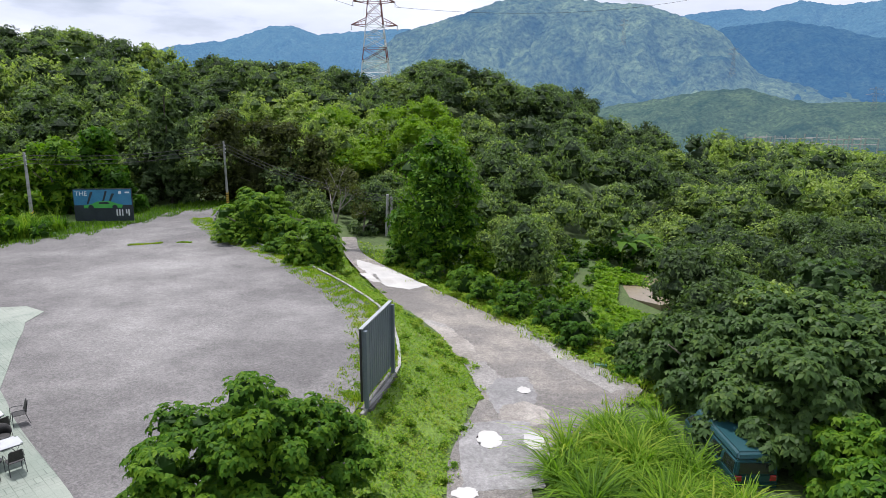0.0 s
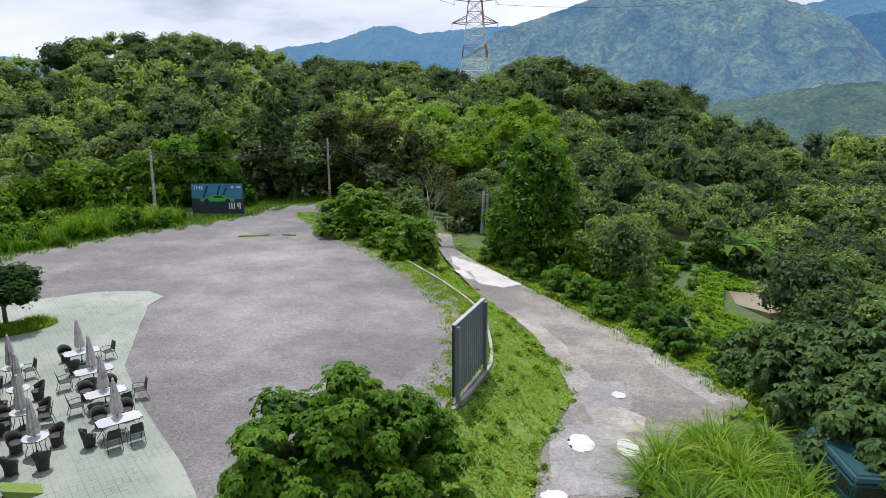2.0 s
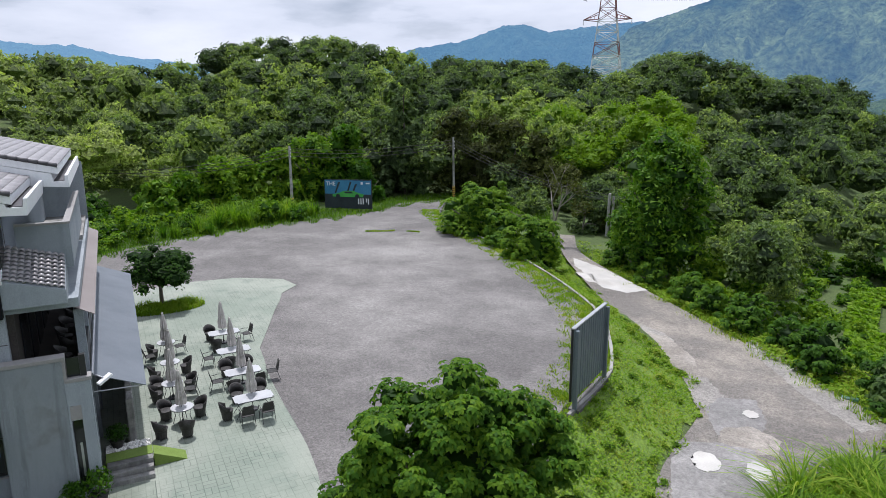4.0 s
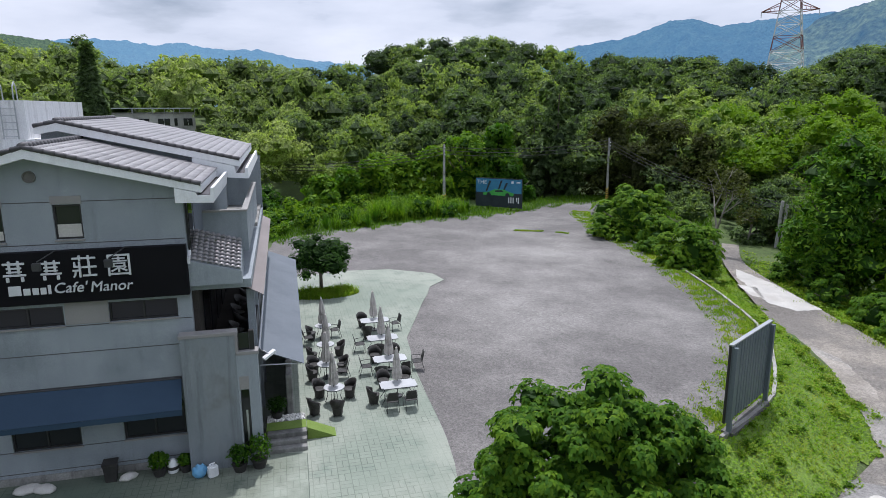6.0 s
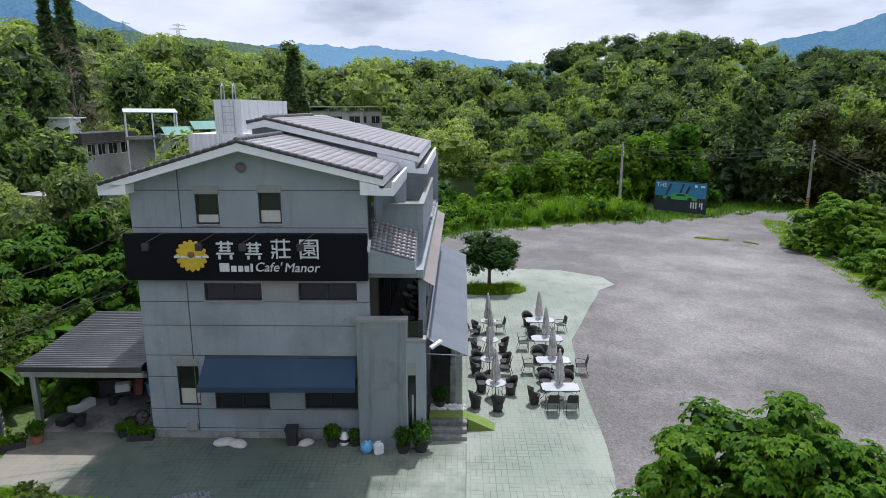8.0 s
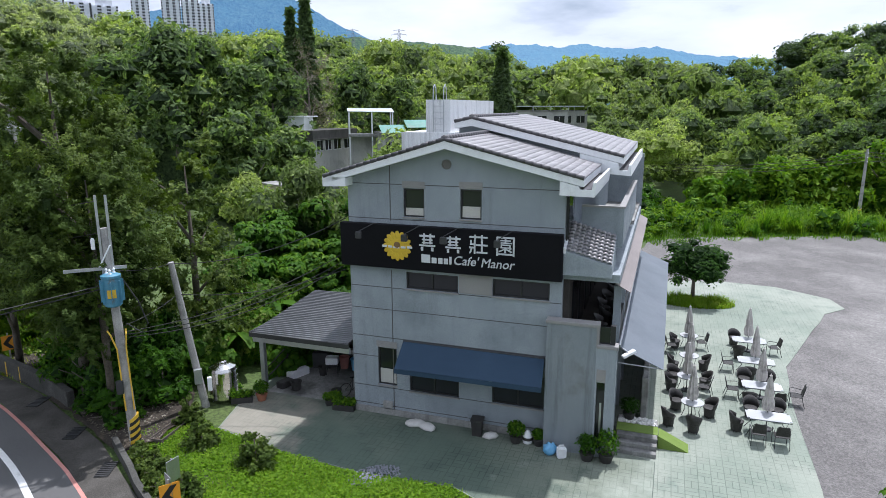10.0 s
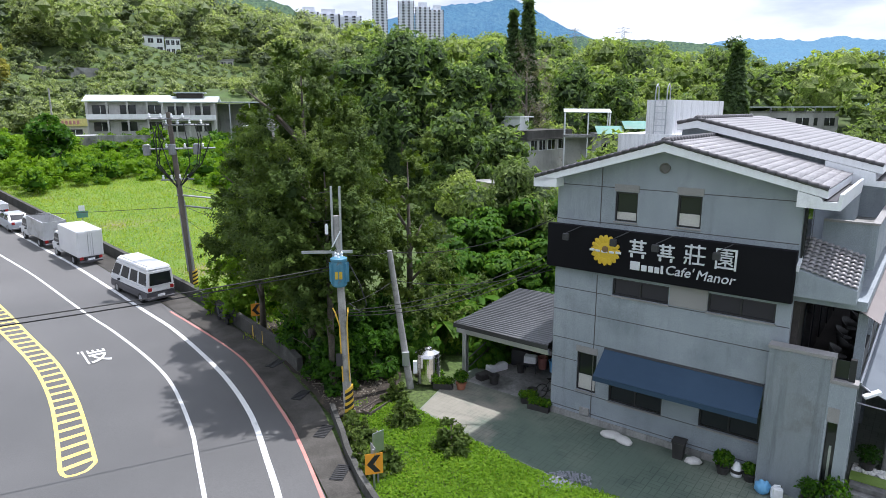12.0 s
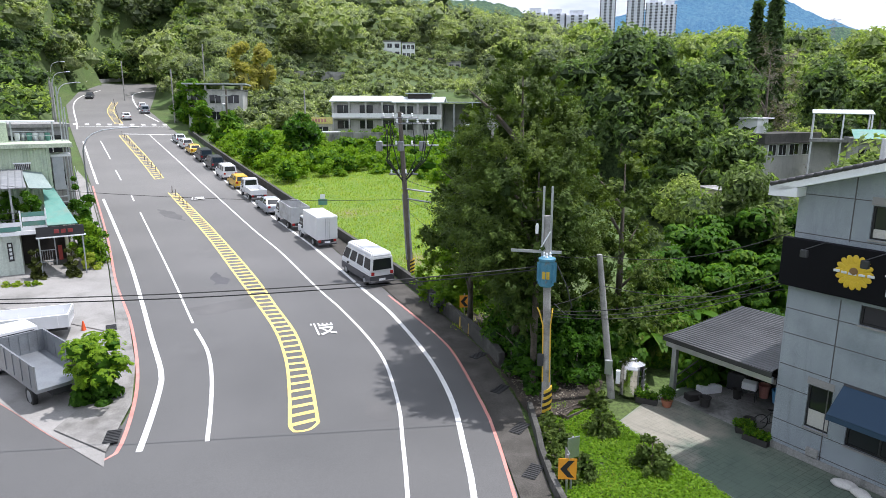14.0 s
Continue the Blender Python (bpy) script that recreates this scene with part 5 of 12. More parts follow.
def lettering(text, parent, m, size, material, depth=0.03, label="", shear=0.0, width=None):
    cu = bpy.data.curves.new("lettering", "FONT")
    cu.body, cu.size, cu.extrude, cu.align_x, cu.align_y, cu.shear = text, size, depth, "CENTER", "CENTER", shear
    cu.resolution_u = 3
    tmp = bpy.data.objects.new("lettering", cu)
    scene.collection.objects.link(tmp)
    bpy.context.view_layer.update()
    me = bpy.data.meshes.new_from_object(tmp.evaluated_get(bpy.context.evaluated_depsgraph_get()))
    bpy.data.objects.remove(tmp)
    me.materials.clear()
    me.materials.append(material)
    if width and len(me.vertices):
        xs = [v.co.x for v in me.vertices]
        me.transform(Matrix.Scale(width / max(1e-6, max(xs) - min(xs)), 4))
    ob = new("lettering", me)
    ob.parent = parent
    ob.matrix_local = m
    return tagged(ob, label)


def face(x, z, y=-0.31):
    return pose(x, y, z, 90, 0, 0)

# the lettering: plain bars for the name, words for the rest
def bars(parent, rects, y0, y1, material, name="letter_bar"):
    for x0, x1, z0, z1 in rects:
        bm = bmesh.new()
        box(bm, x0, x1, y0, y1, z0, z1)
        soften(bm, 0.01)
        part(name, bm, material, parent)


def glyph_block(x, z, s):
    """A character-sized block of plain bars, lying and upright."""
    lying = [(0.04, 0.96, 0.80, 0.91), (0.18, 0.82, 0.60, 0.69), (0.18, 0.82, 0.43, 0.51), (0.02, 0.98, 0.26, 0.36)]
    upright = [(0.26, 0.37, 0.40, 1.0), (0.64, 0.75, 0.40, 1.0), (0.12, 0.26, 0.0, 0.22), (0.74, 0.88, 0.0, 0.22)]
    bars(board, [(x + s * a, x + s * b, z + s * c, z + s * d) for a, b, c, d in lying], -0.33, -0.29, LETTER)
    bars(board, [(x + s * a, x + s * b, z + s * c, z + s * d) for a, b, c, d in upright], -0.334, -0.29, LETTER)


glyph_block(3.12, 7.26, 0.68)
glyph_block(4.18, 7.26, 0.64)
lettering("\u838a", board, face(5.49, 7.59), 0.78, LETTER, label="raised white character", width=0.72)
lettering("\u5712", board, face(6.52, 7.59), 0.78, LETTER, label="raised white character", width=0.68)
bars(board, [(3.22, 3.58, 6.80, 7.12), (3.64, 3.84, 6.80, 7.02), (3.90, 4.08, 6.80, 7.02), (4.13, 4.30, 6.80, 7.02), (4.35, 4.44, 6.80, 7.10)], -0.33, -0.29, LETTER)
lettering("Cafe'", board, face(4.99, 6.96), 0.42, LETTER, label="raised white lettering", shear=0.2, width=0.98)
lettering("Manor", board, face(6.21, 6.94), 0.42, LETTER, label="raised white lettering", shear=0.2, width=1.28)
for k in range(16):
    a = 2 * math.pi * k / 16
    bm = bmesh.new()
    lathe(bm, [(0.02, 0), (0.105, 0.01), (0.105, 0.03), (0.06, 0.045)], 10)
    bmesh.ops.transform(bm, matrix=Matrix.Translation((2.22 + 0.42 * math.cos(a), -0.285, 7.38 + 0.42 * math.sin(a))) @ Matrix.Rotation(radians(90), 4, "X") @ Matrix.Rotation(a, 4, "Z") @ Matrix.Scale(1.7, 4, (1, 0, 0)), verts=bm.verts)
    part("petal", bm, SUN_YELLOW, board)
bm = bmesh.new()
lathe(bm, [(0.33, 0.0), (0.33, 0.035), (0.2, 0.05)], 24)
bmesh.ops.transform(bm, matrix=Matrix.Translation((2.22, -0.285, 7.38)) @ Matrix.Rotation(radians(90), 4, "X"), verts=bm.verts)
part("flower_disc", bm, SUN_YELLOW, board)
bm = bmesh.new()
lathe(bm, [(0.13, 0.0), (0.13, 0.03), (0.05, 0.05)], 20)
bmesh.ops.transform(bm, matrix=Matrix.Translation((2.22, -0.325, 7.42)) @ Matrix.Rotation(radians(90), 4, "X"), verts=bm.verts)
part("flower_centre", bm, BROWN, board)
bars(board, [(1.60, 1.80, 7.31, 7.40), (1.84, 2.02, 7.30, 7.38), (2.06, 2.32, 7.29, 7.37), (2.38, 2.58, 7.30, 7.38), (2.64, 2.86, 7.31, 7.40)], -0.36, -0.335, LETTER, "banner_bar")
for x in (0.85, 2.75, 4.30, 6.35):
    bm = bmesh.new()
    tube(bm, [(x + 0.55, -0.1, 8.16), (x + 0.4, -0.35, 8.22), (x, -0.85, 7.98)], 0.018, 5)
    arm = part("sign_lamp", bm, DARK_METAL, cafe, "small floodlight on a bent arm over the signboard")
    bm = bmesh.new()
    box(bm, x - 0.12, x + 0.12, -0.95, -0.80, 7.70, 7.96)
    soften(bm, 0.02)
    part("lamp_head", bm, DARK_METAL, arm)

# ---- awnings
def sheet(bm, a, b, c, d, t=0.02, sag=0.0, nu=6, nv=4):
    """A thin cloth between four corners (a-b near edge, d-c far edge)."""
    a, b, c, d = map(Vector, (a, b, c, d))
    nrm = (b - a).cross(d - a).normalized() * t
    grid = []
    for s in (0, 1):
        grid.append([[bm.verts.new(a.lerp(b, i / nu).lerp(d.lerp(c, i / nu), j / nv) + nrm * s - Vector((0, 0, sag * math.sin(math.pi * i / nu) * math.sin(math.pi * j / nv)))) for i in range(nu + 1)] for j in range(nv + 1)])
    for s, g in enumerate(grid):
        for j in range(nv):
            for i in range(nu):
                q = (g[j][i], g[j][i + 1], g[j + 1][i + 1], g[j + 1][i])
                bm.faces.new(q if s else q[::-1])
    lo, hi = grid
    for i in range(nu):
        bm.faces.new((lo[0][i], lo[0][i + 1], hi[0][i + 1], hi[0][i]))
        bm.faces.new((lo[nv][i + 1], lo[nv][i], hi[nv][i], hi[nv][i + 1]))
    for j in range(nv):
        bm.faces.new((lo[j + 1][0], lo[j][0], hi[j][0], hi[j + 1][0]))
        bm.faces.new((lo[j][nu], lo[j + 1][nu], hi[j + 1][nu], hi[j][nu]))


bm = bmesh.new()
sheet(bm, (2.34, -1.12, 2.62), (8.14, -1.12, 2.66), (8.04, -0.05, 3.36), (2.30, -0.05, 3.38), 0.02, 0.05, 12, 4)
awning = part("window_awning", bm, BLUE_CLOTH, cafe, "navy blue cloth awning over the ground-floor windows")
bm = bmesh.new()
sheet(bm, (2.34, -1.13, 2.44), (8.14, -1.13, 2.48), (8.14, -1.125, 2.66), (2.34, -1.125, 2.62), 0.012, 0.0, 12, 1)
part("valance", bm, BLUE_CLOTH, awning)
bm = bmesh.new()
rod(bm, (2.30, -0.04, 3.40), (8.04, -0.04, 3.38), 0.05, n=8)
part("roller", bm, DARK_METAL, awning)
for x in (2.5, 8.0):
    bm = bmesh.new()
    tube(bm, [(x, -0.02, 2.5), (x, -0.5, 2.45), (x, -1.08, 2.58)], 0.02, 5)
    part("awning_arm", bm, DARK_METAL, awning)
bm = bmesh.new()
sheet(bm, (10.70, 0.75, 3.86), (12.28, 0.75, 3.16), (12.40, 18.5, 3.14), (10.70, 18.5, 3.84), 0.02, 0.05, 4, 18)
aw2 = part("terrace_awning", bm, GREY_CLOTH, cafe, "long pale grey sloping awning along the terrace")
for y in np.arange(0.9, 18.5, 2.9):
    bm = bmesh.new()
    rod(bm, (10.66, y, 3.2), (12.2, y, 3.14), 0.025, n=6)
    part("awning_arm", bm, STEEL, aw2)
bm = bmesh.new()
rod(bm, (10.68, 0.7, 3.92), (10.68, 18.5, 3.90), 0.06, n=8)
part("roller", bm, STEEL, aw2)
bm = bmesh.new()
sheet(bm, (10.28, 0.6, 6.42), (10.98, 0.6, 6.02), (11.02, 17.5, 6.02), (10.28, 17.5, 6.42), 0.02, 0.02, 3, 12)
part("upper_awning", bm, BROWN_SHEET, cafe, "brownish sheet awning over the terrace")
bm = bmesh.new()
tube(bm, [(10.72, 0.45, 4.0), (10.9, 0.30, 3.95), (11.05, 0.2, 3.88)], 0.03, 6)
flood = part("flood_lamp", bm, STEEL, cafe, "white floodlight on the terrace corner")
bm = bmesh.new()
box(bm, -0.10, 0.10, -0.26, 0.26, -0.05, 0.05, pose(11.05, 0.2, 3.86, 25, 0, -60))
soften(bm, 0.015)
part("lamp_head", bm, WHITE_PAINT, flood)

# ---- entrance steps, ramp and gravel bed
steps = thing("entrance_steps", B_POSE, "three stained concrete entrance steps beside the pier", "steps")
for i in range(3):
    bm = bmesh.new()
    box(bm, 10.78, 12.24, -0.10 + 0.28 * i, 0.80, 0.03 + 0.165 * i, 0.03 + 0.165 * (i + 1) - 0.004)
    soften(bm, 0.012)
    part("step", bm, DIRTY_CONCRETE, steps)
GREEN_MAT = surf("green_mat", (0.13, 0.20, 0.03), (0.17, 0.25, 0.05), 1.5, 50.0, 0.9, bump=0.4, grain=0.25)
bm = bmesh.new()
box(bm, 10.74, 12.26, 0.80, 1.45, 0.03, 0.535)
landing = solo("entrance_landing", bm, GREEN_MAT, B_POSE, "raised landing covered with a green mat", "landing", kind="structure")
bm = bmesh.new()
prism(bm, [(12.28, 0.03), (13.38, 0.03), (12.28, 0.535)], -1.42, -0.72, Matrix.Rotation(radians(90), 4, "X"))
solo("entrance_ramp", bm, GREEN_MAT, B_POSE, "short green-matted wooden ramp down to the forecourt", "ramp", kind="structure")
PEBBLE = surf("white_pebble", (0.62, 0.61, 0.58), (0.75, 0.74, 0.71), 3.0, 30.0, 0.7, bump=0.1, grain=0.12, vary=0.15)
bm = bmesh.new()
box(bm, 10.7, 12.24, 1.45, 2.05, 0.03, 0.50)
bed = solo("gravel_bed", bm, DIRTY_CONCRETE, B_POSE, "raised planting bed topped with white pebbles", "planting bed", kind="structure")
bm = bmesh.new()
bmesh.ops.create_icosphere(bm, subdivisions=1, radius=0.055)
me_ = mesh_of("pebble", bm, PEBBLE)
rng_ = random.Random(8)
for k in range(200):
    piece("pebble", me_, bed, pose(rng_.uniform(10.75, 12.2), rng_.uniform(1.48, 2.02), 0.50 + rng_.uniform(0, 0.05), rng_.uniform(0, 90), rng_.uniform(0, 90), 0) @ Matrix.Diagonal((1, 0.8, 0.6, 1)))
bm = bmesh.new()
for y in np.arange(2.3, 17.5, 0.62):
    box(bm, 11.55, 11.80, y, y + 0.5, 0.03, 1.9 + 0.3 * math.sin(y * 3.1))
soften(bm, 0.03)
solo("stone_screen", bm, DIRTY_CONCRETE, B_POSE, "row of upright rough stone slabs along the terrace", "stone screen", kind="structure")

# ---- lean-to carport with a corrugated roof
CORR = surf("corrugated_grey_steel", (0.12, 0.125, 0.13), (0.17, 0.175, 0.18), 0.8, 25.0, 0.45, 0.4, bump=0.05, grain=0.1)
carport = thing("carport", B_POSE, "grey corrugated lean-to carport against the building", "carport")
bm = bmesh.new()
y_, rows = -0.35, []
x_ = -4.78
while y_ < 5.0:
    for dy, dz in ((0, 0), (0.10, 0.0), (0.125, 0.05), (0.165, 0.05)):
        yy = y_ + dy
        rise = 0.075 * (yy + 0.35)
        rows.append([bm.verts.new((x_ + 0.06 * (yy + 0.35) * 0, yy, 3.02 + dz + rise)), bm.verts.new((-0.05, yy, 3.10 + dz + rise))])
    y_ += 0.19
for a, b in zip(rows[:-1], rows[1:]):
    bm.faces.new((a[0], a[1], b[1], b[0]))
part("roof_sheet", bm, CORR, carport, "grey ribbed steel roof sheets")
bm = bmesh.new()
box(bm, -4.85, -0.02, -0.42, -0.36, 2.88, 3.08)
part("fascia", bm, DARK_METAL, carport)
bm = bmesh.new()
box(bm, -4.85, -4.78, -0.36, 5.0, 2.88, 3.10)
part("fascia", bm, DARK_METAL, carport)
bm = bmesh.new()
box(bm, -4.75, -0.05, -0.30, -0.18, 2.62, 2.86)
part("beam", bm, STEEL, carport)
for px, py in ((-4.72, 0.35), (-4.72, 4.8)):
    bm = bmesh.new()
    box(bm, px - 0.11, px + 0.11, py - 0.11, py + 0.11, 0.0, 2.88)
    soften(bm, 0.012)
    part("post", bm, STEEL, carport)
# Added dark sheet: shade at the back of the carport, as colour.
bm = bmesh.new()
box(bm, -4.7, -0.02, 4.9, 5.0, 0.0, 3.0)
part("back_wall", bm, DARK_ROOM, carport)
bm = bmesh.new()
box(bm, -4.6, -0.02, 0.3, 4.9, 0.02, 0.045)
part("carport_floor", bm, DIRTY_CONCRETE, carport)

# ---------------------------------------------------------------- forecourt furniture
def tub_chair():
    """A black woven tub chair with a wrapped back."""
    t = thing("wicker_chair", Matrix.Identity(4), "black woven wicker tub chair on the forecourt", "chair", "forecourt chairs")
    bm = bmesh.new()
    lathe(bm, [(0.20, 0.40), (0.26, 0.41), (0.27, 0.45), (0.22, 0.47)], 14)
    part("seat", bm, WICKER, t)
    bm = bmesh.new()
    n, rows = 14, []
    for i in range(n + 1):
        a = radians(-10 + 200 * i / n)
        top = 0.62 + 0.23 * math.sin(radians(180 * i / n)) ** 1.3
        for r, z in ((0.25, 0.38), (0.33, top), (0.30, top), (0.225, 0.38)):
            rows.append(bm.verts.new((r * math.cos(a), r * math.sin(a), z)))
    for i in range(n):
        for k in range(4):
            bm.faces.new((rows[4 * i + k], rows[4 * i + 4 + k], rows[4 * i + 4 + (k + 1) % 4], rows[4 * i + (k + 1) % 4]))
    bm.faces.new(rows[:4])
    bm.faces.new(rows[-4:][::-1])
    part("backrest", bm, WICKER, t, smooth=True)
    bm = bmesh.new()
    lathe(bm, [(0.19, 0.05), (0.21, 0.12), (0.235, 0.40)], 14)
    part("skirt", bm, WICKER, t)
    for x, y in ((-0.15, -0.12), (0.15, -0.12), (-0.15, 0.14), (0.15, 0.14)):
        bm = bmesh.new()
        rod(bm, (x, y, 0), (x * 0.95, y * 0.95, 0.2), 0.02, n=6)
        part("leg", bm, DARK_METAL, t)
    return t


def arm_chair():
    """A dark mesh chair on a bent tube frame with arms."""
    t = thing("garden_chair", Matrix.Identity(4), "dark mesh garden chair with a bent metal frame", "chair", "forecourt chairs")
    bm = bmesh.new()
    box(bm, -0.25, 0.25, -0.24, 0.22, 0.42, 0.445)
    soften(bm, 0.01)
    part("seat", bm, WICKER, t)
    bm = bmesh.new()
    sheet(bm, (-0.24, 0.22, 0.50), (0.24, 0.22, 0.50), (0.19, 0.34, 0.92), (-0.19, 0.34, 0.92), 0.018, -0.03, 6, 5)
    part("backrest", bm, WICKER, t)
    for s in (-1, 1):
        bm = bmesh.new()
        tube(bm, [(s * 0.26, -0.26, 0.0), (s * 0.27, -0.25, 0.42), (s * 0.28, -0.24, 0.63), (s * 0.28, -0.1, 0.66), (s * 0.27, 0.22, 0.62)], 0.014, 6)
        part("armrest", bm, DARK_METAL, t)
        bm = bmesh.new()
        tube(bm, [(s * 0.26, 0.34, 0.0), (s * 0.25, 0.22, 0.42), (s * 0.22, 0.32, 0.88), (s * 0.12, 0.35, 0.95)], 0.014, 6)
        part("rear_leg", bm, DARK_METAL, t)
    return t


def cafe_table(round_top, label):
    t = thing("cafe_table", Matrix.Identity(4), label, "table", "forecourt tables")
    bm = bmesh.new()
    if round_top:
        lathe(bm, [(0.43, 0.715), (0.45, 0.725), (0.45, 0.74), (0.43, 0.75)], 28)
    else:
        box(bm, -0.80, 0.80, -0.42, 0.42, 0.72, 0.745)
        bmesh.ops.bevel(bm, geom=[e for e in bm.edges if abs(e.verts[0].co.z - e.verts[1].co.z) > 0.01], offset=0.10, segments=4, affect="EDGES")
    part("tabletop", bm, TABLE_TOP, t)
    bm = bmesh.new()
    if round_top:
        pts = [(0.44 * math.cos(a), 0.44 * math.sin(a), 0.712) for a in [i * math.pi / 12 for i in range(25)]]
    else:
        pts = [(-0.78, -0.4, 0.708), (0.78, -0.4, 0.708), (0.78, 0.4, 0.708), (-0.78, 0.4, 0.708), (-0.78, -0.4, 0.708)]
    tube(bm, pts, 0.014, 6)
    part("rim", bm, DARK_METAL, t)
    for sx, sy in ((-1, -1), (1, -1), (1, 1), (-1, 1)):
        ex, ey = (0.26, 0.26) if round_top else (0.70, 0.32)
        bm = bmesh.new()
        tube(bm, [(sx * ex * 1.12, sy * ey * 1.12, 0), (sx * ex * 0.8, sy * ey * 0.8, 0.36), (sx * ex, sy * ey, 0.705)], 0.015, 6)
        part("leg", bm, DARK_METAL, t)
    return t


def umbrella():
    """A closed parasol: pole, folded canopy with pleats, cap and foot."""
    t = thing("parasol", Matrix.Identity(4), "closed beige canvas parasol standing through a table", "parasol", "forecourt parasols")
    bm = bmesh.new()
    rod(bm, (0, 0, 0.05), (0, 0, 2.36), 0.02, n=8)
    part("pole", bm, DARK_METAL, t)
    bm = bmesh.new()
    lathe(bm, [(0.22, 0.0), (0.22, 0.05), (0.06, 0.09), (0.03, 0.20)], 16)
    part("foot", bm, DARK_METAL, t)
    bm = bmesh.new()
    n, rings = 24, []
    for z, r, pl in ((0.86, 0.15, 0.05), (0.98, 0.185, 0.055), (1.25, 0.175, 0.05), (1.45, 0.13, 0.03), (1.60, 0.14, 0.035), (1.95, 0.10, 0.02), (2.18, 0.065, 0.012), (2.30, 0.03, 0.004)):
        rings.append([bm.verts.new(((r + pl * (1 if i % 3 == 0 else -0.6 if i % 3 == 1 else 0)) * math.cos(2 * math.pi * i / n), (r + pl * (1 if i % 3 == 0 else -0.6 if i % 3 == 1 else 0)) * math.sin(2 * math.pi * i / n), z)) for i in range(n)])
    for a, b in zip(rings[:-1], rings[1:]):
        for i in range(n):
            bm.faces.new((a[i], a[(i + 1) % n], b[(i + 1) % n], b[i]))
    bm.faces.new(rings[0][::-1])
    bm.faces.new(rings[-1])
    canopy = part("canopy", bm, CANVAS, t)
    bm = bmesh.new()
    lathe(bm, [(0.05, 2.29), (0.06, 2.31), (0.025, 2.35), (0.01, 2.40)], 10)
    part("cap", bm, CANVAS, t)
    bm = bmesh.new()
    tube(bm, [(0.15 * math.cos(a), 0.15 * math.sin(a), 1.46) for a in [i * math.pi / 8 for i in range(17)]], 0.012, 5)
    part("strap", bm, CANVAS, canopy)
    return t


def put(ob, first, m):
    """Sets the first of a kind in its place, then copies it."""
    if first[0]:
        first[0] = False
        ob.matrix_world = m
        return ob
    return copy_thing(ob, m)


FLOOR = 0.032


def on_patio(x, y, turn=0.0):
    return B_POSE @ pose(x, y, FLOOR, 0, 0, turn)


round_t, rect_t = cafe_table(True, "round pale-topped cafe table with a dark metal frame"), cafe_table(False, "rectangular pale-topped cafe table with a dark metal frame")
tub, armc, para = tub_chair(), arm_chair(), umbrella()
f1, f2, f3, f4, f5 = [True], [True], [True], [True], [True]
for x, y in ((13.55, 3.7), (13.42, 6.45), (13.55, 9.1), (13.62, 12.1)):
    put(round_t, f1, on_patio(x, y, 20))
    put(para, f5, on_patio(x, y + 0.02, y * 40) @ pose(0, 0, 0, 1.2 * math.sin(y), 1.5 * math.cos(y * 2)))
for x, y in ((16.32, 3.3), (16.45, 6.35), (16.55, 9.35), (16.55, 12.3)):
    put(rect_t, f2, on_patio(x, y, 0.8))
    put(para, f5, on_patio(x + 0.02, y + 0.35, y * 50) @ pose(0, 0, 0, 1.5 * math.cos(y), 1.2 * math.sin(y * 2)))
# chairs: x, y, turn (0: the back is away from the camera side)
for x, y, a in ((12.65, 2.75, 120), (13.58, 2.45, 175), (12.95, 4.35, 40), (14.25, 4.05, -60), (12.75, 6.3, 85), (12.85, 7.2, 40), (14.2, 6.95, -70), (12.85, 8.7, 95), (14.25, 9.15, -80), (12.95, 11.9, 80),
                (15.20, 3.15, 100), (15.85, 4.6, 5), (16.85, 4.7, -8), (15.9, 5.55, 178), (15.9, 7.75, 5), (16.9, 7.85, -5), (16.2, 8.5, 175), (16.0, 11.35, 180), (15.95, 13.4, 10)):
    put(tub, f3, on_patio(x, y, a))
for x, y, a in ((15.88, 2.38, 180), (16.68, 2.40, 182), (17.82, 6.45, -95), (15.35, 9.5, 90), (17.75, 12.4, -80), (14.25, 12.1, -80), (12.75, 11.2, 100), (14.15, 6.2, -100), (15.3, 6.4, 88), (17.0, 5.6, 190)):
    put(armc, f4, on_patio(x, y, a))

for k, y in enumerate((2.3, 3.5, 4.6, 5.9, 7.2, 8.6)):
    copy_thing(tub, B_POSE @ pose(9.85 + 0.12 * math.sin(k * 2.0), y, 3.752, 0, 0, 90 + 30 * math.sin(k * 1.7)))
for k, y in enumerate((3.0, 4.4, 5.8, 7.4, 9.0)):
    copy_thing(tub, B_POSE @ pose(9.92, y, FLOOR, 0, 0, 80 + 40 * math.sin(k * 2.3)))

# ---------------------------------------------------------------- pots, bags and bins along the front wall
TERRACOTTA = surf("terracotta", (0.30, 0.11, 0.06), (0.38, 0.16, 0.09), 3.0, 30.0, 0.8, bump=0.15, grain=0.15)
DARK_POT = surf("dark_plastic_pot", (0.025, 0.024, 0.023), (0.045, 0.042, 0.04), 3.0, 30.0, 0.6, bump=0.05, grain=0.15)
SACK = surf("pale_sack", (0.50, 0.49, 0.46), (0.60, 0.59, 0.56), 3.0, 30.0, 0.85, bump=0.3, grain=0.12)
BLUE_BAG = surf("light_blue_bag", (0.12, 0.36, 0.62), (0.20, 0.45, 0.70), 3.0, 30.0, 0.5, bump=0.2, grain=0.12)


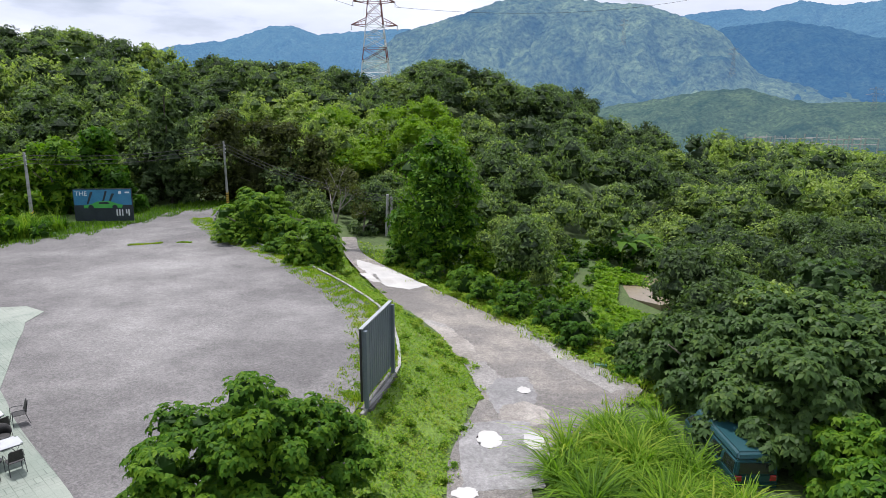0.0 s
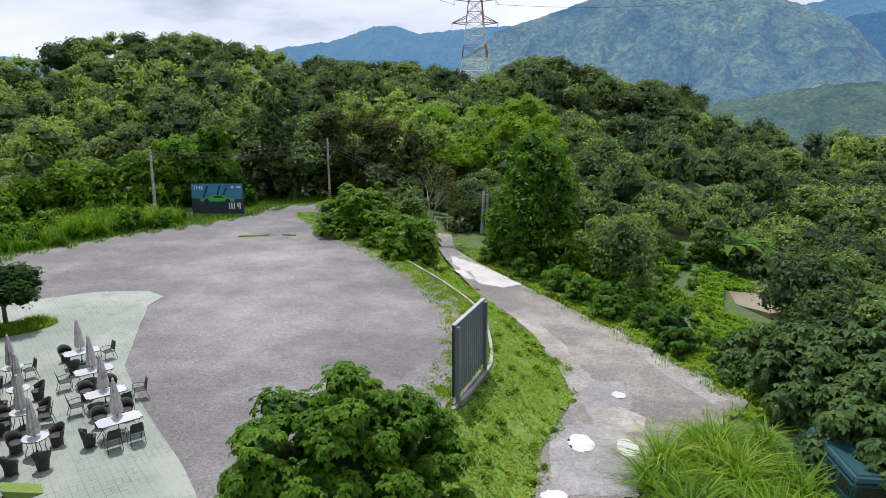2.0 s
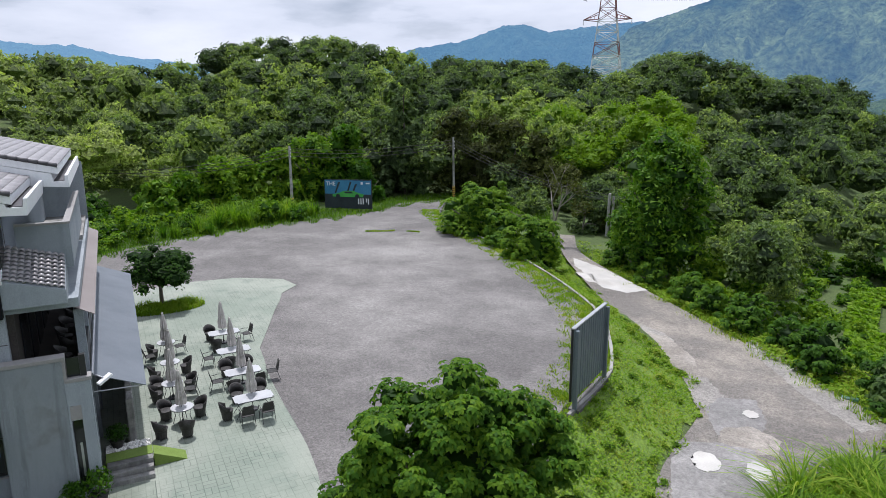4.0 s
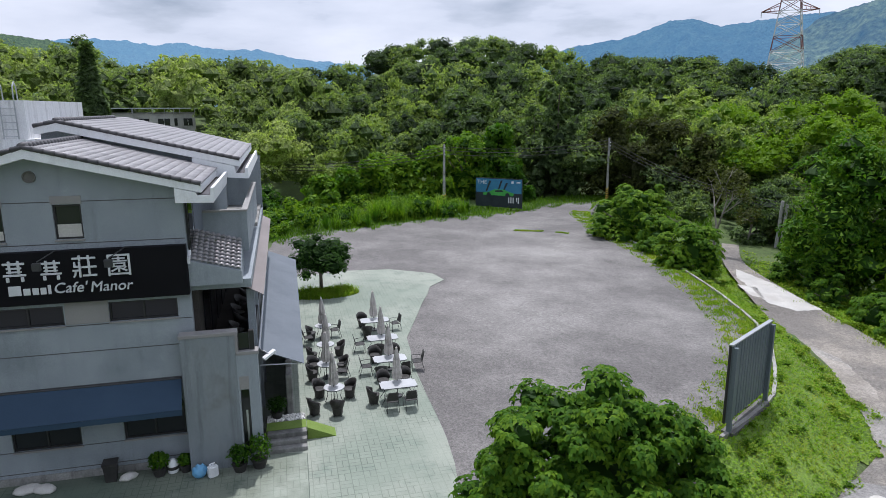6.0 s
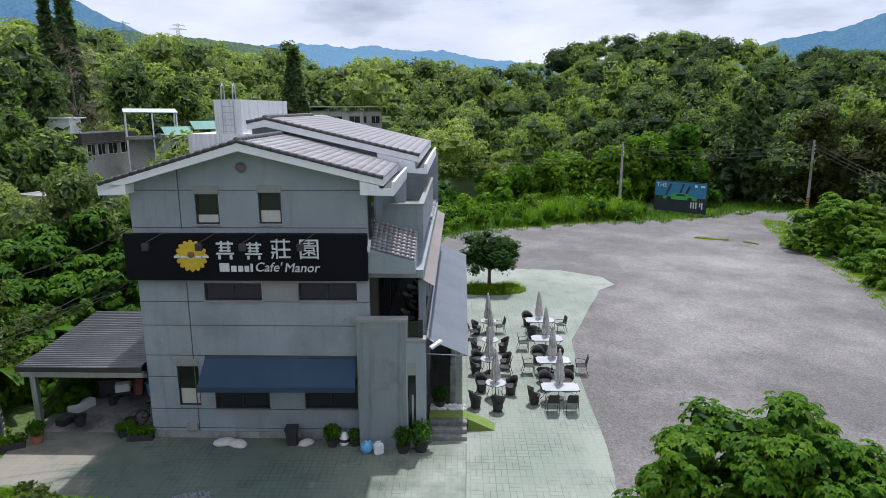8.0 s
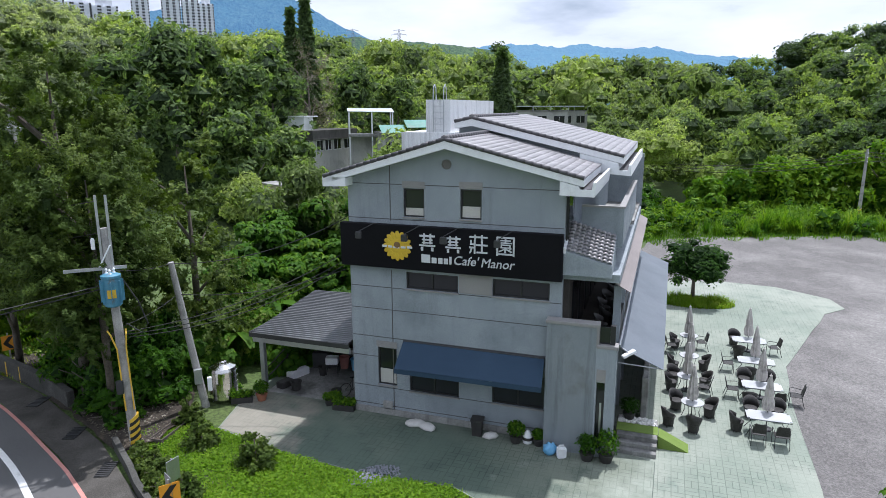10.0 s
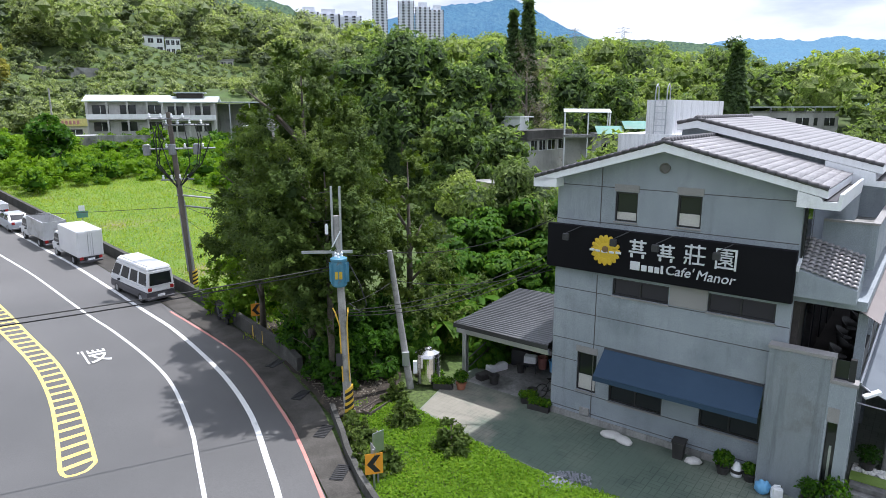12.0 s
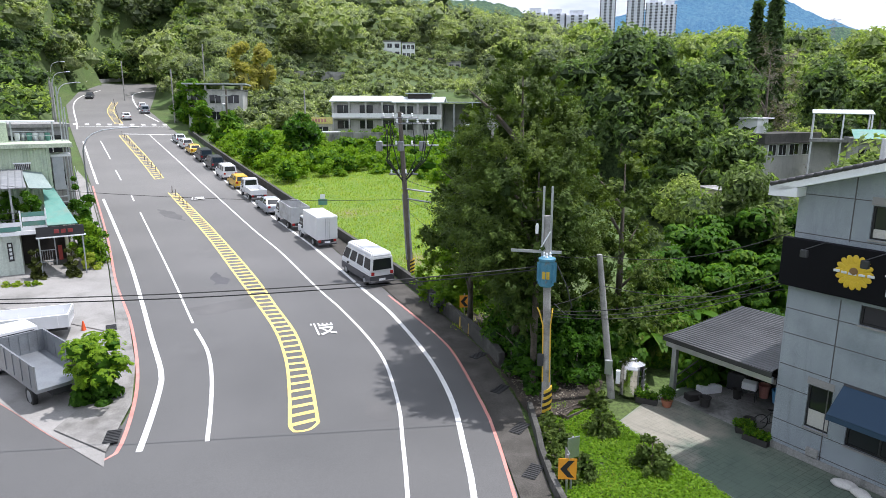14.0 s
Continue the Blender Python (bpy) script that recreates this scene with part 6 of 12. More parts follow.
def small_leaves(seed, n, r, h, leaf, z0, material, tint=0.5, long=2.0):
    rng = np.random.RandomState(seed)
    d = unit(rng.normal(0, 1, (n, 3)) + np.array([0, 0, 0.3]))
    p = d * np.array([r, r, h]) * rng.uniform(0.35, 1.0, (n, 1)) + np.array([0, 0, z0 + h * 0.8])
    q = leaf_quads(p, d, np.full(n, leaf), rng, long, 0.8)
    t = np.repeat(np.clip(tint + rng.uniform(-0.3, 0.3, n), 0, 1), 4)
    return leaf_mesh("foliage", q.reshape(-1, 3), t, material)


def potted_plant(m, r, h, pot_r, pot_h, seed, pot_mat, label, leaf=0.07, tint=0.5):
    t = thing("potted_plant", m, label, "potted plant", "potted plants")
    bm = bmesh.new()
    lathe(bm, [(pot_r * 0.72, 0), (pot_r, pot_h * 0.9), (pot_r * 1.08, pot_h * 0.92), (pot_r * 1.08, pot_h), (pot_r * 0.9, pot_h)], 16)
    part("pot", bm, pot_mat, t)
    ob = new("foliage", small_leaves(seed, 420, r, h, leaf, pot_h, LEAF_NEAR, tint))
    ob.parent = t
    bm = bmesh.new()
    for k in range(5):
        a = k * 1.3
        tube(bm, [(0, 0, pot_h * 0.8), (r * 0.2 * math.cos(a), r * 0.2 * math.sin(a), pot_h + h * 0.5), (r * 0.5 * math.cos(a), r * 0.5 * math.sin(a), pot_h + h)], [0.012, 0.01, 0.006], 5)
    part("stem", bm, BARK, t)
    return t


def trough(m, w, seed):
    """A long planter box, thick-walled, full of low leafy plants."""
    t = thing("planter_trough", m, "dark plastic trough full of low green plants", "planter", "planter troughs")
    bm = bmesh.new()
    for x0, x1, y0, y1, z0, z1 in ((-w / 2, w / 2, -0.17, -0.145, 0.0, 0.26), (-w / 2, w / 2, 0.145, 0.17, 0.0, 0.26), (-w / 2, -w / 2 + 0.025, -0.145, 0.145, 0.0, 0.26), (w / 2 - 0.025, w / 2, -0.145, 0.145, 0.0, 0.26), (-w / 2, w / 2, -0.145, 0.145, 0.0, 0.2)):
        box(bm, x0, x1, y0, y1, z0, z1)
    part("box", bm, DARK_POT, t)
    for k in range(3):
        ob = new("foliage", small_leaves(seed * 10 + k, 260, 0.26, 0.2, 0.055, 0.22, LEAF_NEAR, 0.62))
        ob.location.x = (k - 1) * w * 0.33
        ob.parent = t
    return t


def later_plants():
    potted_plant(on_patio(7.12, -0.55), 0.38, 0.32, 0.24, 0.30, 1, DARK_POT, "bushy green plant in a dark pot by the wall")
    potted_plant(on_patio(7.98, -0.5), 0.25, 0.22, 0.2, 0.28, 2, DARK_POT, "small green plant in a dark pot by the wall")
    potted_plant(on_patio(9.85, -0.95), 0.42, 0.42, 0.26, 0.30, 3, DARK_POT, "flowering shrub in a dark pot beside the entrance pier", tint=0.34)
    potted_plant(on_patio(10.52, -0.85), 0.50, 0.52, 0.28, 0.34, 4, DARK_POT, "yellowish leafy shrub in a dark pot beside the steps", tint=0.5)
    potted_plant(B_POSE @ pose(11.15, 1.85, 0.53), 0.42, 0.34, 0.24, 0.28, 5, DARK_POT, "feathery dark green plant in a pot on the pebble bed", leaf=0.06, tint=0.12)
    potted_plant(on_patio(-4.3, -0.55), 0.35, 0.35, 0.24, 0.32, 6, TERRACOTTA, "leafy plant in a terracotta pot by the carport post")
    for x, y, turn, w, k in ((-0.42, -0.22, 6, 0.95, 7), (-1.15, 0.12, 40, 0.6, 8), (-5.0, -1.0, 30, 0.9, 9), (-5.9, -0.55, 25, 0.9, 10)):
        trough(on_patio(x, y, turn), w, k)



bm = bmesh.new()
lathe(bm, [(0.24, 0.0), (0.30, 0.62), (0.34, 0.64), (0.34, 0.70), (0.28, 0.70)], 4)
bmesh.ops.rotate(bm, verts=bm.verts, matrix=Matrix.Rotation(radians(45), 3, "Z"))
solo("waste_bin", bm, DARK_POT, on_patio(5.55, -0.45, 4), "open black square plastic bin against the wall", "bin")
for x, y, s, a in ((2.95, -0.5, 0.42, 10), (3.5, -0.62, 0.38, -20), (6.1, -0.5, 0.3, 30)):
    bm = bmesh.new()
    bmesh.ops.create_icosphere(bm, subdivisions=3, radius=1.0)
    for q in bm.verts:
        k = 1 + 0.18 * noise.noise(q.co * 2.3 + Vector((x, y, 0)))
        q.co = Vector((q.co.x * s * k, q.co.y * s * 0.65 * k, max(0, (q.co.z + 0.5) * 0.14 * k)))
    solo("sack", bm, SACK, on_patio(x, y, a), "slumped pale sack lying at the foot of the wall", "sack", "sacks", smooth=True)
bm = bmesh.new()
bmesh.ops.create_icosphere(bm, subdivisions=3, radius=1.0)
for q in bm.verts:
    k = 1 + 0.3 * noise.noise(q.co * 2.0)
    q.co = Vector((q.co.x * 0.24 * k, q.co.y * 0.2 * k, max(0, (q.co.z + 0.8) * 0.26 * k)))
solo("plastic_bag", bm, BLUE_BAG, on_patio(8.5, -1.0), "crumpled light blue plastic bag beside the pier", "bag", smooth=True)
canister = thing("water_canister", on_patio(8.95, -1.1, 25), "white plastic canister with a handle beside the pier", "canister")
bm = bmesh.new()
box(bm, -0.17, 0.17, -0.12, 0.12, 0, 0.42)
soften(bm, 0.04, 2)
part("body", bm, WHITE_PAINT, canister)
bm = bmesh.new()
tube(bm, [(-0.12, 0, 0.40), (-0.1, 0, 0.50), (0.08, 0, 0.50), (0.1, 0, 0.40)], 0.02, 6)
part("handle", bm, WHITE_PAINT, canister)
bm = bmesh.new()
rod(bm, (0.12, 0.05, 0.40), (0.12, 0.05, 0.47), 0.035, n=10)
part("cap", bm, DARK_METAL, canister)
jug = thing("white_jug", on_patio(7.55, -0.42), "white plastic jug with a dark band against the wall", "jug")
bm = bmesh.new()
lathe(bm, [(0.17, 0), (0.19, 0.06), (0.19, 0.36), (0.10, 0.46), (0.07, 0.50)], 14)
part("body", bm, WHITE_PAINT, jug, smooth=True)
bm = bmesh.new()
lathe(bm, [(0.194, 0.14), (0.194, 0.26)], 14)
part("band", bm, DARK_POT, jug)
# a stainless water tank on the edge of the forecourt
tank = thing("water_tank", B_POSE @ pose(-5.95, -0.95, 0.0), "tall polished stainless steel water tank", "water tank")
bm = bmesh.new()
prof_ = [(0.60, 0.16)]
for k in range(5):
    z_ = 0.20 + k * 0.25
    prof_ += [(0.62, z_), (0.62, z_ + 0.22), (0.608, z_ + 0.228), (0.608, z_ + 0.242)]
prof_ += [(0.62, 1.46), (0.57, 1.58), (0.30, 1.70), (0.05, 1.73)]
lathe(bm, prof_, 40)
part("drum", bm, CHROME, tank)
bm = bmesh.new()
lathe(bm, [(0.20, 1.70), (0.20, 1.79), (0.10, 1.83)], 16)
part("lid", bm, CHROME, tank)
for k in range(3):
    a = k * 2.1
    bm = bmesh.new()
    rod(bm, (0.52 * math.cos(a), 0.52 * math.sin(a), 0.0), (0.52 * math.cos(a), 0.52 * math.sin(a), 0.25), 0.025, n=6)
    part("leg", bm, STEEL, tank)

# clutter under the carport
rng_ = random.Random(5)
for k, (x, y, w, h, mat_, nm, lab, cat) in enumerate((
        (-3.42, 0.85, 0.5, 0.42, DARK_POT, "bucket", "black plastic bucket under the carport", "bucket"),
        (-3.1, 2.7, 0.4, 0.45, DARK_POT, "bucket", "black plastic bucket under the carport", "bucket"),
        (-1.85, 3.75, 0.5, 0.6, BLUE_BAG, "blue_bucket", "blue plastic bucket under the carport", "bucket"),
        (-2.5, 3.8, 0.5, 0.6, RED_LINE, "red_bucket", "red plastic bucket under the carport", "bucket"),
        (-1.3, 0.75, 0.45, 0.36, DARK_POT, "bucket", "black plastic bucket under the carport", "bucket"))):
    bm = bmesh.new()
    lathe(bm, [(w * 0.36, 0), (w * 0.5, h), (w * 0.54, h), (w * 0.54, h - 0.04), (w * 0.47, h - 0.04), (w * 0.34, 0.04)], 14)
    solo(nm, bm, mat_, B_POSE @ pose(x, y, 0.047), lab, cat, "carport clutter")
for x, y, w, d, h, a, mat_ in ((-3.6, 3.6, 0.9, 0.5, 0.8, 15, DARK_METAL), (-0.7, 3.75, 0.9, 0.5, 1.1, 0, DARK_METAL), (-4.15, 2.2, 1.1, 0.4, 0.35, 70, WHITE_PAINT), (-4.1, 1.0, 0.7, 0.45, 0.3, 75, DARK_POT)):
    bm = bmesh.new()
    box(bm, -w / 2, w / 2, -d / 2, d / 2, 0, h)
    soften(bm, 0.03, 2)
    solo("storage_box", bm, mat_, B_POSE @ pose(x, y, 0.047, 0, 0, a), "boxy stored item in the shade of the carport", "box", "carport clutter")
shelf = thing("storage_rack", B_POSE @ pose(-2.2, 4.5, 0.047), "dark metal rack crowded with stored household goods", "rack")
for x in (-2.0, 0.0, 2.0):
    bm = bmesh.new()
    box(bm, x - 0.03, x + 0.03, -0.3, 0.3, 0, 2.2)
    part("upright", bm, DARK_METAL, shelf)
for z in (0.5, 1.1, 1.7):
    bm = bmesh.new()
    box(bm, -2.05, 2.05, -0.32, 0.32, z, z + 0.03)
    part("shelf", bm, DARK_METAL, shelf)
for k in range(14):
    w, h, d = rng_.uniform(0.25, 0.5), rng_.uniform(0.2, 0.48), rng_.uniform(0.3, 0.5)
    bm = bmesh.new()
    box(bm, -w / 2, w / 2, -d / 2, d / 2, 0, h)
    soften(bm, 0.02)
    solo("stored_carton", bm, (DARK_POT, SACK, DARK_METAL, TERRACOTTA, BROWN_SHEET)[k % 5], B_POSE @ pose(-4.0 + 0.28 * k, 4.45, 0.047 + (0.53, 1.13, 1.73)[k % 3], 0, 0, rng_.uniform(-12, 12)), "small stored carton on the carport rack", "carton", "stored cartons")
rail = thing("pipe_rail", B_POSE @ pose(-4.75, 2.2, 0.047), "dark pipe railing with a slanting bar at the carport's open side", "railing")
for a_, b_ in (((0, -1.7, 0), (0, -1.7, 1.0)), ((0, 1.9, 0), (0, 1.9, 1.9)), ((0, -1.7, 0.95), (0, 1.9, 1.85)), ((0, -1.7, 0.5), (0, 1.9, 1.3)), ((0, 0.1, 0), (0, 0.1, 1.4))):
    bm = bmesh.new()
    rod(bm, a_, b_, 0.03, n=8)
    part("pipe", bm, DARK_METAL, rail)
cooler = thing("cool_box", B_POSE @ pose(-2.75, 3.05, 0.047, 0, 0, 20), "white cool box on a dark trolley", "cool box")
bm = bmesh.new()
box(bm, -0.3, 0.3, -0.22, 0.22, 0.5, 0.85)
soften(bm, 0.03)
part("box", bm, WHITE_PAINT, cooler)
bm = bmesh.new()
box(bm, -0.33, 0.33, -0.25, 0.25, 0.42, 0.49)
part("tray", bm, DARK_METAL, cooler)
for x, y in ((-0.28, -0.2), (0.28, -0.2), (0.28, 0.2), (-0.28, 0.2)):
    bm = bmesh.new()
    rod(bm, (x, y, 0), (x, y, 0.43), 0.02, n=6)
    part("leg", bm, DARK_METAL, cooler)
post_ = thing("side_post", B_POSE @ pose(-0.1, 0.42, 0.047), "yellow-green weathered board standing against the wall corner", "board")
bm = bmesh.new()
box(bm, -0.06, 0.06, -0.03, 0.03, 0.0, 2.55)
soften(bm, 0.008)
part("board", bm, surf("mossy_yellow_board", (0.22, 0.21, 0.05), (0.33, 0.30, 0.09), 3.0, 30.0, 0.8, bump=0.2, grain=0.25), post_)
bike = thing("bicycle", B_POSE @ pose(-0.62, 1.05, 0.047, 0, 12, 62), "dark bicycle leaning by the wall in the carport", "bicycle")
for x in (-0.5, 0.5):
    bm = bmesh.new()
    tube(bm, [(x + 0.31 * math.cos(a), 0, 0.33 + 0.31 * math.sin(a)) for a in [i * math.pi / 10 for i in range(21)]], 0.022, 6)
    part("wheel", bm, BLACK, bike)
bm = bmesh.new()
for a_, b_ in (((-0.5, 0, 0.33), (-0.12, 0, 0.30)), ((-0.12, 0, 0.30), (-0.2, 0, 0.85)), ((-0.5, 0, 0.33), (-0.18, 0, 0.75)), ((-0.18, 0, 0.75), (0.36, 0, 0.78)), ((-0.12, 0, 0.30), (0.36, 0, 0.72)), ((0.5, 0, 0.33), (0.33, 0, 0.95))):
    rod(bm, a_, b_, 0.016, n=6)
part("bike_frame", bm, DARK_METAL, bike)
bm = bmesh.new()
rod(bm, (0.33, -0.26, 0.97), (0.33, 0.26, 0.97), 0.014, n=6)
part("handlebar", bm, DARK_METAL, bike)
bm = bmesh.new()
box(bm, -0.32, -0.1, -0.07, 0.07, 0.85, 0.90)
soften(bm, 0.02)
part("saddle", bm, BLACK, bike)

# ---------------------------------------------------------------- hoarding, poster and poles round the car park
hoard = thing("hoarding_panel", pose(-2.92, 27.5, 0, 0, 0, 77.5), "slate-blue sheet metal hoarding on posts at the car park kerb", "hoarding")
for x in (-1.95, 1.95):
    bm = bmesh.new()
    box(bm, x - 0.09, x + 0.09, -0.20, -0.04, -0.25, 3.6)
    soften(bm, 0.01)
    part("post", bm, SLATE_PANEL, hoard)
bm = bmesh.new()
box(bm, -2.1, 2.1, 0.0, 0.10, 0.45, 3.68)
part("board", bm, DARK_FRAME, hoard, "dark printed face of the hoarding")
for k in range(14):
    bm = bmesh.new()
    x = -2.05 + k * 0.293
    prism(bm, [(x, -0.004), (x + 0.03, -0.045), (x + 0.13, -0.045), (x + 0.16, -0.004)], 0.48, 3.65)
    part("rib", bm, SLATE_PANEL, hoard)
bm = bmesh.new()
box(bm, -2.08, 2.08, -0.012, -0.001, 0.47, 3.66)
part("back_sheet", bm, SLATE_PANEL, hoard)
bm = bmesh.new()
box(bm, -2.12, 2.12, -0.05, 0.12, 3.68, 3.73)
part("cap_strip", bm, STEEL, hoard)
bm = bmesh.new()
box(bm, -2.0, 2.0, -0.35, 0.15, -0.5, 0.10)
part("footing", bm, KERB, hoard)

SKY_BLUE = surf("poster_blue", (0.03, 0.16, 0.30), (0.05, 0.22, 0.38), 0.6, 12.0, 0.5, bump=0.02, grain=0.15)
INK = surf("poster_dark", (0.012, 0.02, 0.03), (0.03, 0.04, 0.05), 0.8, 12.0, 0.5, bump=0.02, grain=0.15)
CAR_GREEN = surf("poster_green", (0.05, 0.33, 0.06), (0.09, 0.42, 0.09), 1.0, 12.0, 0.4, bump=0.02, grain=0.1)
poster = thing("poster_board", pose(-38.6, 72.5, -0.05, 0, 0, 5.8), "large weathered advertising board with a green car on dark blue", "billboard")
bm = bmesh.new()
box(bm, -3.2, 3.2, 0.0, 0.12, 0.25, 3.95)
pboard = part("panel", bm, INK, poster)
bm = bmesh.new()
box(bm, -3.12, 3.12, -0.012, -0.002, 2.1, 3.85)
part("sky_print", bm, SKY_BLUE, pboard)
bm = bmesh.new()
for x0, x1, z0, z1, mt in ((-1.3, -1.0, 2.2, 3.6, 0), (0.3, 0.55, 2.2, 3.7, 0), (1.0, 1.3, 2.2, 3.4, 0)):
    prism(bm, [(x0 - 0.5, z0), (x0 - 0.3, z0), (x1, z1), (x0, z1)], 0.014, 0.018, Matrix.Rotation(radians(90), 4, "X"))
part("bridge_print", bm, INK, pboard)
bm = bmesh.new()
prism(bm, [(-2.1, 1.75), (2.0, 1.75), (2.15, 2.1), (1.5, 2.25), (0.7, 2.55), (-0.6, 2.5), (-1.3, 2.2), (-2.1, 2.05)], 0.02, 0.03, Matrix.Rotation(radians(90), 4, "X"))
part("car_print", bm, CAR_GREEN, pboard)
bm = bmesh.new()
for x in (-1.35, 1.25):
    lathe(bm, [(0.3, 0), (0.3, 0.01)], 16, (x, 1.82, 0.032))
prism(bm, [(-0.5, 2.2), (0.75, 2.2), (0.5, 2.45), (-0.4, 2.42)], 0.032, 0.036)
bmesh.ops.transform(bm, matrix=Matrix.Rotation(radians(90), 4, "X"), verts=bm.verts)
part("wheel_print", bm, INK, pboard)
lettering("THE", pboard, pose(-2.3, -0.03, 3.38, 90, 0, 0), 0.6, LETTER, 0.004, "white printed word", width=1.3)
bars(pboard, [(1.35, 1.5, 0.85, 1.6), (1.65, 1.8, 0.85, 1.6), (1.95, 2.1, 0.85, 1.6), (2.4, 2.55, 1.1, 1.6), (2.65, 2.8, 0.85, 1.6)], -0.03, -0.01, LETTER, "print_bar")
bars(pboard, [(1.75, 2.05, 3.35, 3.65), (2.45, 2.95, 3.42, 3.60)], -0.03, -0.014, LETTER, "logo_block")
for x in (-2.6, 0, 2.6):
    bm = bmesh.new()
    box(bm, x - 0.06, x + 0.06, 0.13, 0.25, 0.0, 3.9)
    part("post", bm, STEEL, poster)


def stripes(parent, r0, r1, z0, z1, n=5):
    """Yellow and black warning bands round a pole's foot."""
    for k in range(n * 2):
        bm = bmesh.new()
        a, b = z0 + (z1 - z0) * k / (2 * n), z0 + (z1 - z0) * (k + 1) / (2 * n)
        ra, rb = r0 + 0.012, r0 + 0.012
        lathe(bm, [(ra, a), (rb, b)], 14)
        for q in bm.verts:
            q.co.z += 0.12 * math.sin(math.atan2(q.co.y, q.co.x))
        part("warning_band", bm, (YELLOW_PAINT if k % 2 else BLACK), parent)


def power_pole(name, base, top, r0, r1, material, label, bands=None):
    t = thing(name, Matrix.Translation(base), label, "utility pole", "utility poles")
    d = Vector(top) - Vector(base)
    bm = bmesh.new()
    rod(bm, Vector((0, 0, -0.3)), d, r0, r1, 14)
    part("shaft", bm, material, t, smooth=False)
    if bands:
        stripes(t, r0, r1, *bands)
    return t


pa = power_pole("concrete_pole", (-44.5, 68.8, -0.05), (-44.5, 68.85, 8.2), 0.20, 0.13, POLE_CONC, "slim concrete power pole with warning bands at the car park edge", (0.25, 1.9))
pb = power_pole("concrete_pole", (-29.5, 87.6, -0.1), (-29.55, 87.6, 8.6), 0.19, 0.12, POLE_CONC, "slim concrete power pole at the far end of the car park", (0.25, 1.8))
pr = power_pole("concrete_pole", (-6.3, 70.75, -1.6), (-6.1, 70.7, 3.6), 0.19, 0.15, POLE_CONC, "paired concrete pole beside the lane")
bm = bmesh.new()
rod(bm, (0.45, 0.1, 0), (0.62, 0.05, 4.9), 0.18, 0.14, 12)
part("brace_pole", bm, POLE_CONC, pr)
for p_, h_ in ((pa, 8.0), (pb, 8.2)):
    for k in range(3):
        bm = bmesh.new()
        lathe(bm, [(0.03, 0), (0.06, 0.05), (0.03, 0.1), (0.05, 0.14)], 8, (0.15, 0, h_ - 0.2 - 0.45 * k))
        part("insulator", bm, WHITE_PAINT, p_)


def wire(a, b, sag, r=0.022, label="black overhead power line between poles"):
    a, b = Vector(a), Vector(b)
    n = 14
    pts = [a.lerp(b, i / n) - Vector((0, 0, sag * 4 * (i / n) * (1 - i / n))) for i in range(n + 1)]
    bm = bmesh.new()
    tube(bm, pts, r, 4)
    return solo("power_line", bm, BLACK, Matrix.Identity(4), label, "power line", "power lines")


for k in range(3):
    z_ = 7.9 - 0.45 * k
    wire((-44.4, 68.85, z_), (-29.5, 87.6, z_ + 0.4), 0.7, 0.028)
    wire((-29.5, 87.6, z_ + 0.4), (-6.2, 70.8, 3.4 - 0.3 * k), 1.0, 0.028)
    wire((-44.4, 68.85, z_), (-66, 60, 5.5 - 0.4 * k), 0.8, 0.028)

# ---------------------------------------------------------------- poles, signs and wires beside the road
main = power_pole("transformer_pole", (-24.9, -1.66, -0.05), (-24.93, -1.9, 8.55), 0.19, 0.13, POLE_CONC, "concrete utility pole with a blue transformer and warning bands", (0.05, 1.45))
for s in (-0.16, 0.16):
    bm = bmesh.new()
    box(bm, -0.05, 0.05, s - 0.24 - 0.04, s - 0.24 + 0.04, 6.9, 9.75)
    part("top_rail", bm, STEEL, main)
bm = bmesh.new()
box(bm, -0.06, 0.06, -1.62, 0.35, 7.12, 7.22)
part("crossarm", bm, STEEL, main)
TRAFO = surf("transformer_blue", (0.06, 0.20, 0.30), (0.09, 0.26, 0.36), 2.0, 30.0, 0.55, bump=0.05, stain=(0.18, 0.12, 0.07), stain_scale=3.0, stain_at=(0.6, 0.75), grain=0.12)
bm = bmesh.new()
lathe(bm, [(0.24, 5.85), (0.29, 5.9), (0.30, 6.85), (0.33, 6.9), (0.33, 6.98), (0.2, 7.04)], 20, (0.28, -0.18, 0))
can = part("transformer", bm, TRAFO, main, "weathered blue pole transformer")
for k in range(7):
    a = k * 0.9
    bm = bmesh.new()
    box(bm, 0.0, 0.10, -0.012, 0.012, 6.0, 6.8, Matrix.Translation((0.28 + 0.29 * math.cos(a), -0.18 + 0.29 * math.sin(a), 0)) @ Matrix.Rotation(a, 4, "Z"))
    part("cooling_fin", bm, TRAFO, can)
bm = bmesh.new()
box(bm, 0.575, 0.585, -0.32, -0.04, 6.2, 6.5)
part("warning_plate", bm, YELLOW_PAINT, can)
for k in range(3):
    bm = bmesh.new()
    lathe(bm, [(0.03, 6.98), (0.06, 7.04), (0.03, 7.10), (0.05, 7.16), (0.02, 7.22)], 8, (0.28 + 0.14 * math.cos(k * 2.1), -0.18 + 0.14 * math.sin(k * 2.1), 0))
    part("bushing", bm, WHITE_PAINT, can)
for s in (-1, 1):
    bm = bmesh.new()
    tube(bm, [(0.20, s * 0.14 - 0.05, 1.8), (0.20, s * 0.15 - 0.1, 4.2), (0.22, s * 0.25 - 0.15, 4.75), (0.1, s * 0.3 - 0.2, 4.9)], 0.03, 6)
    part("conduit", bm, YELLOW_PAINT, main)
bm = bmesh.new()
box(bm, 0.14, 0.32, -0.42, -0.18, 2.5, 3.0)
soften(bm, 0.02)
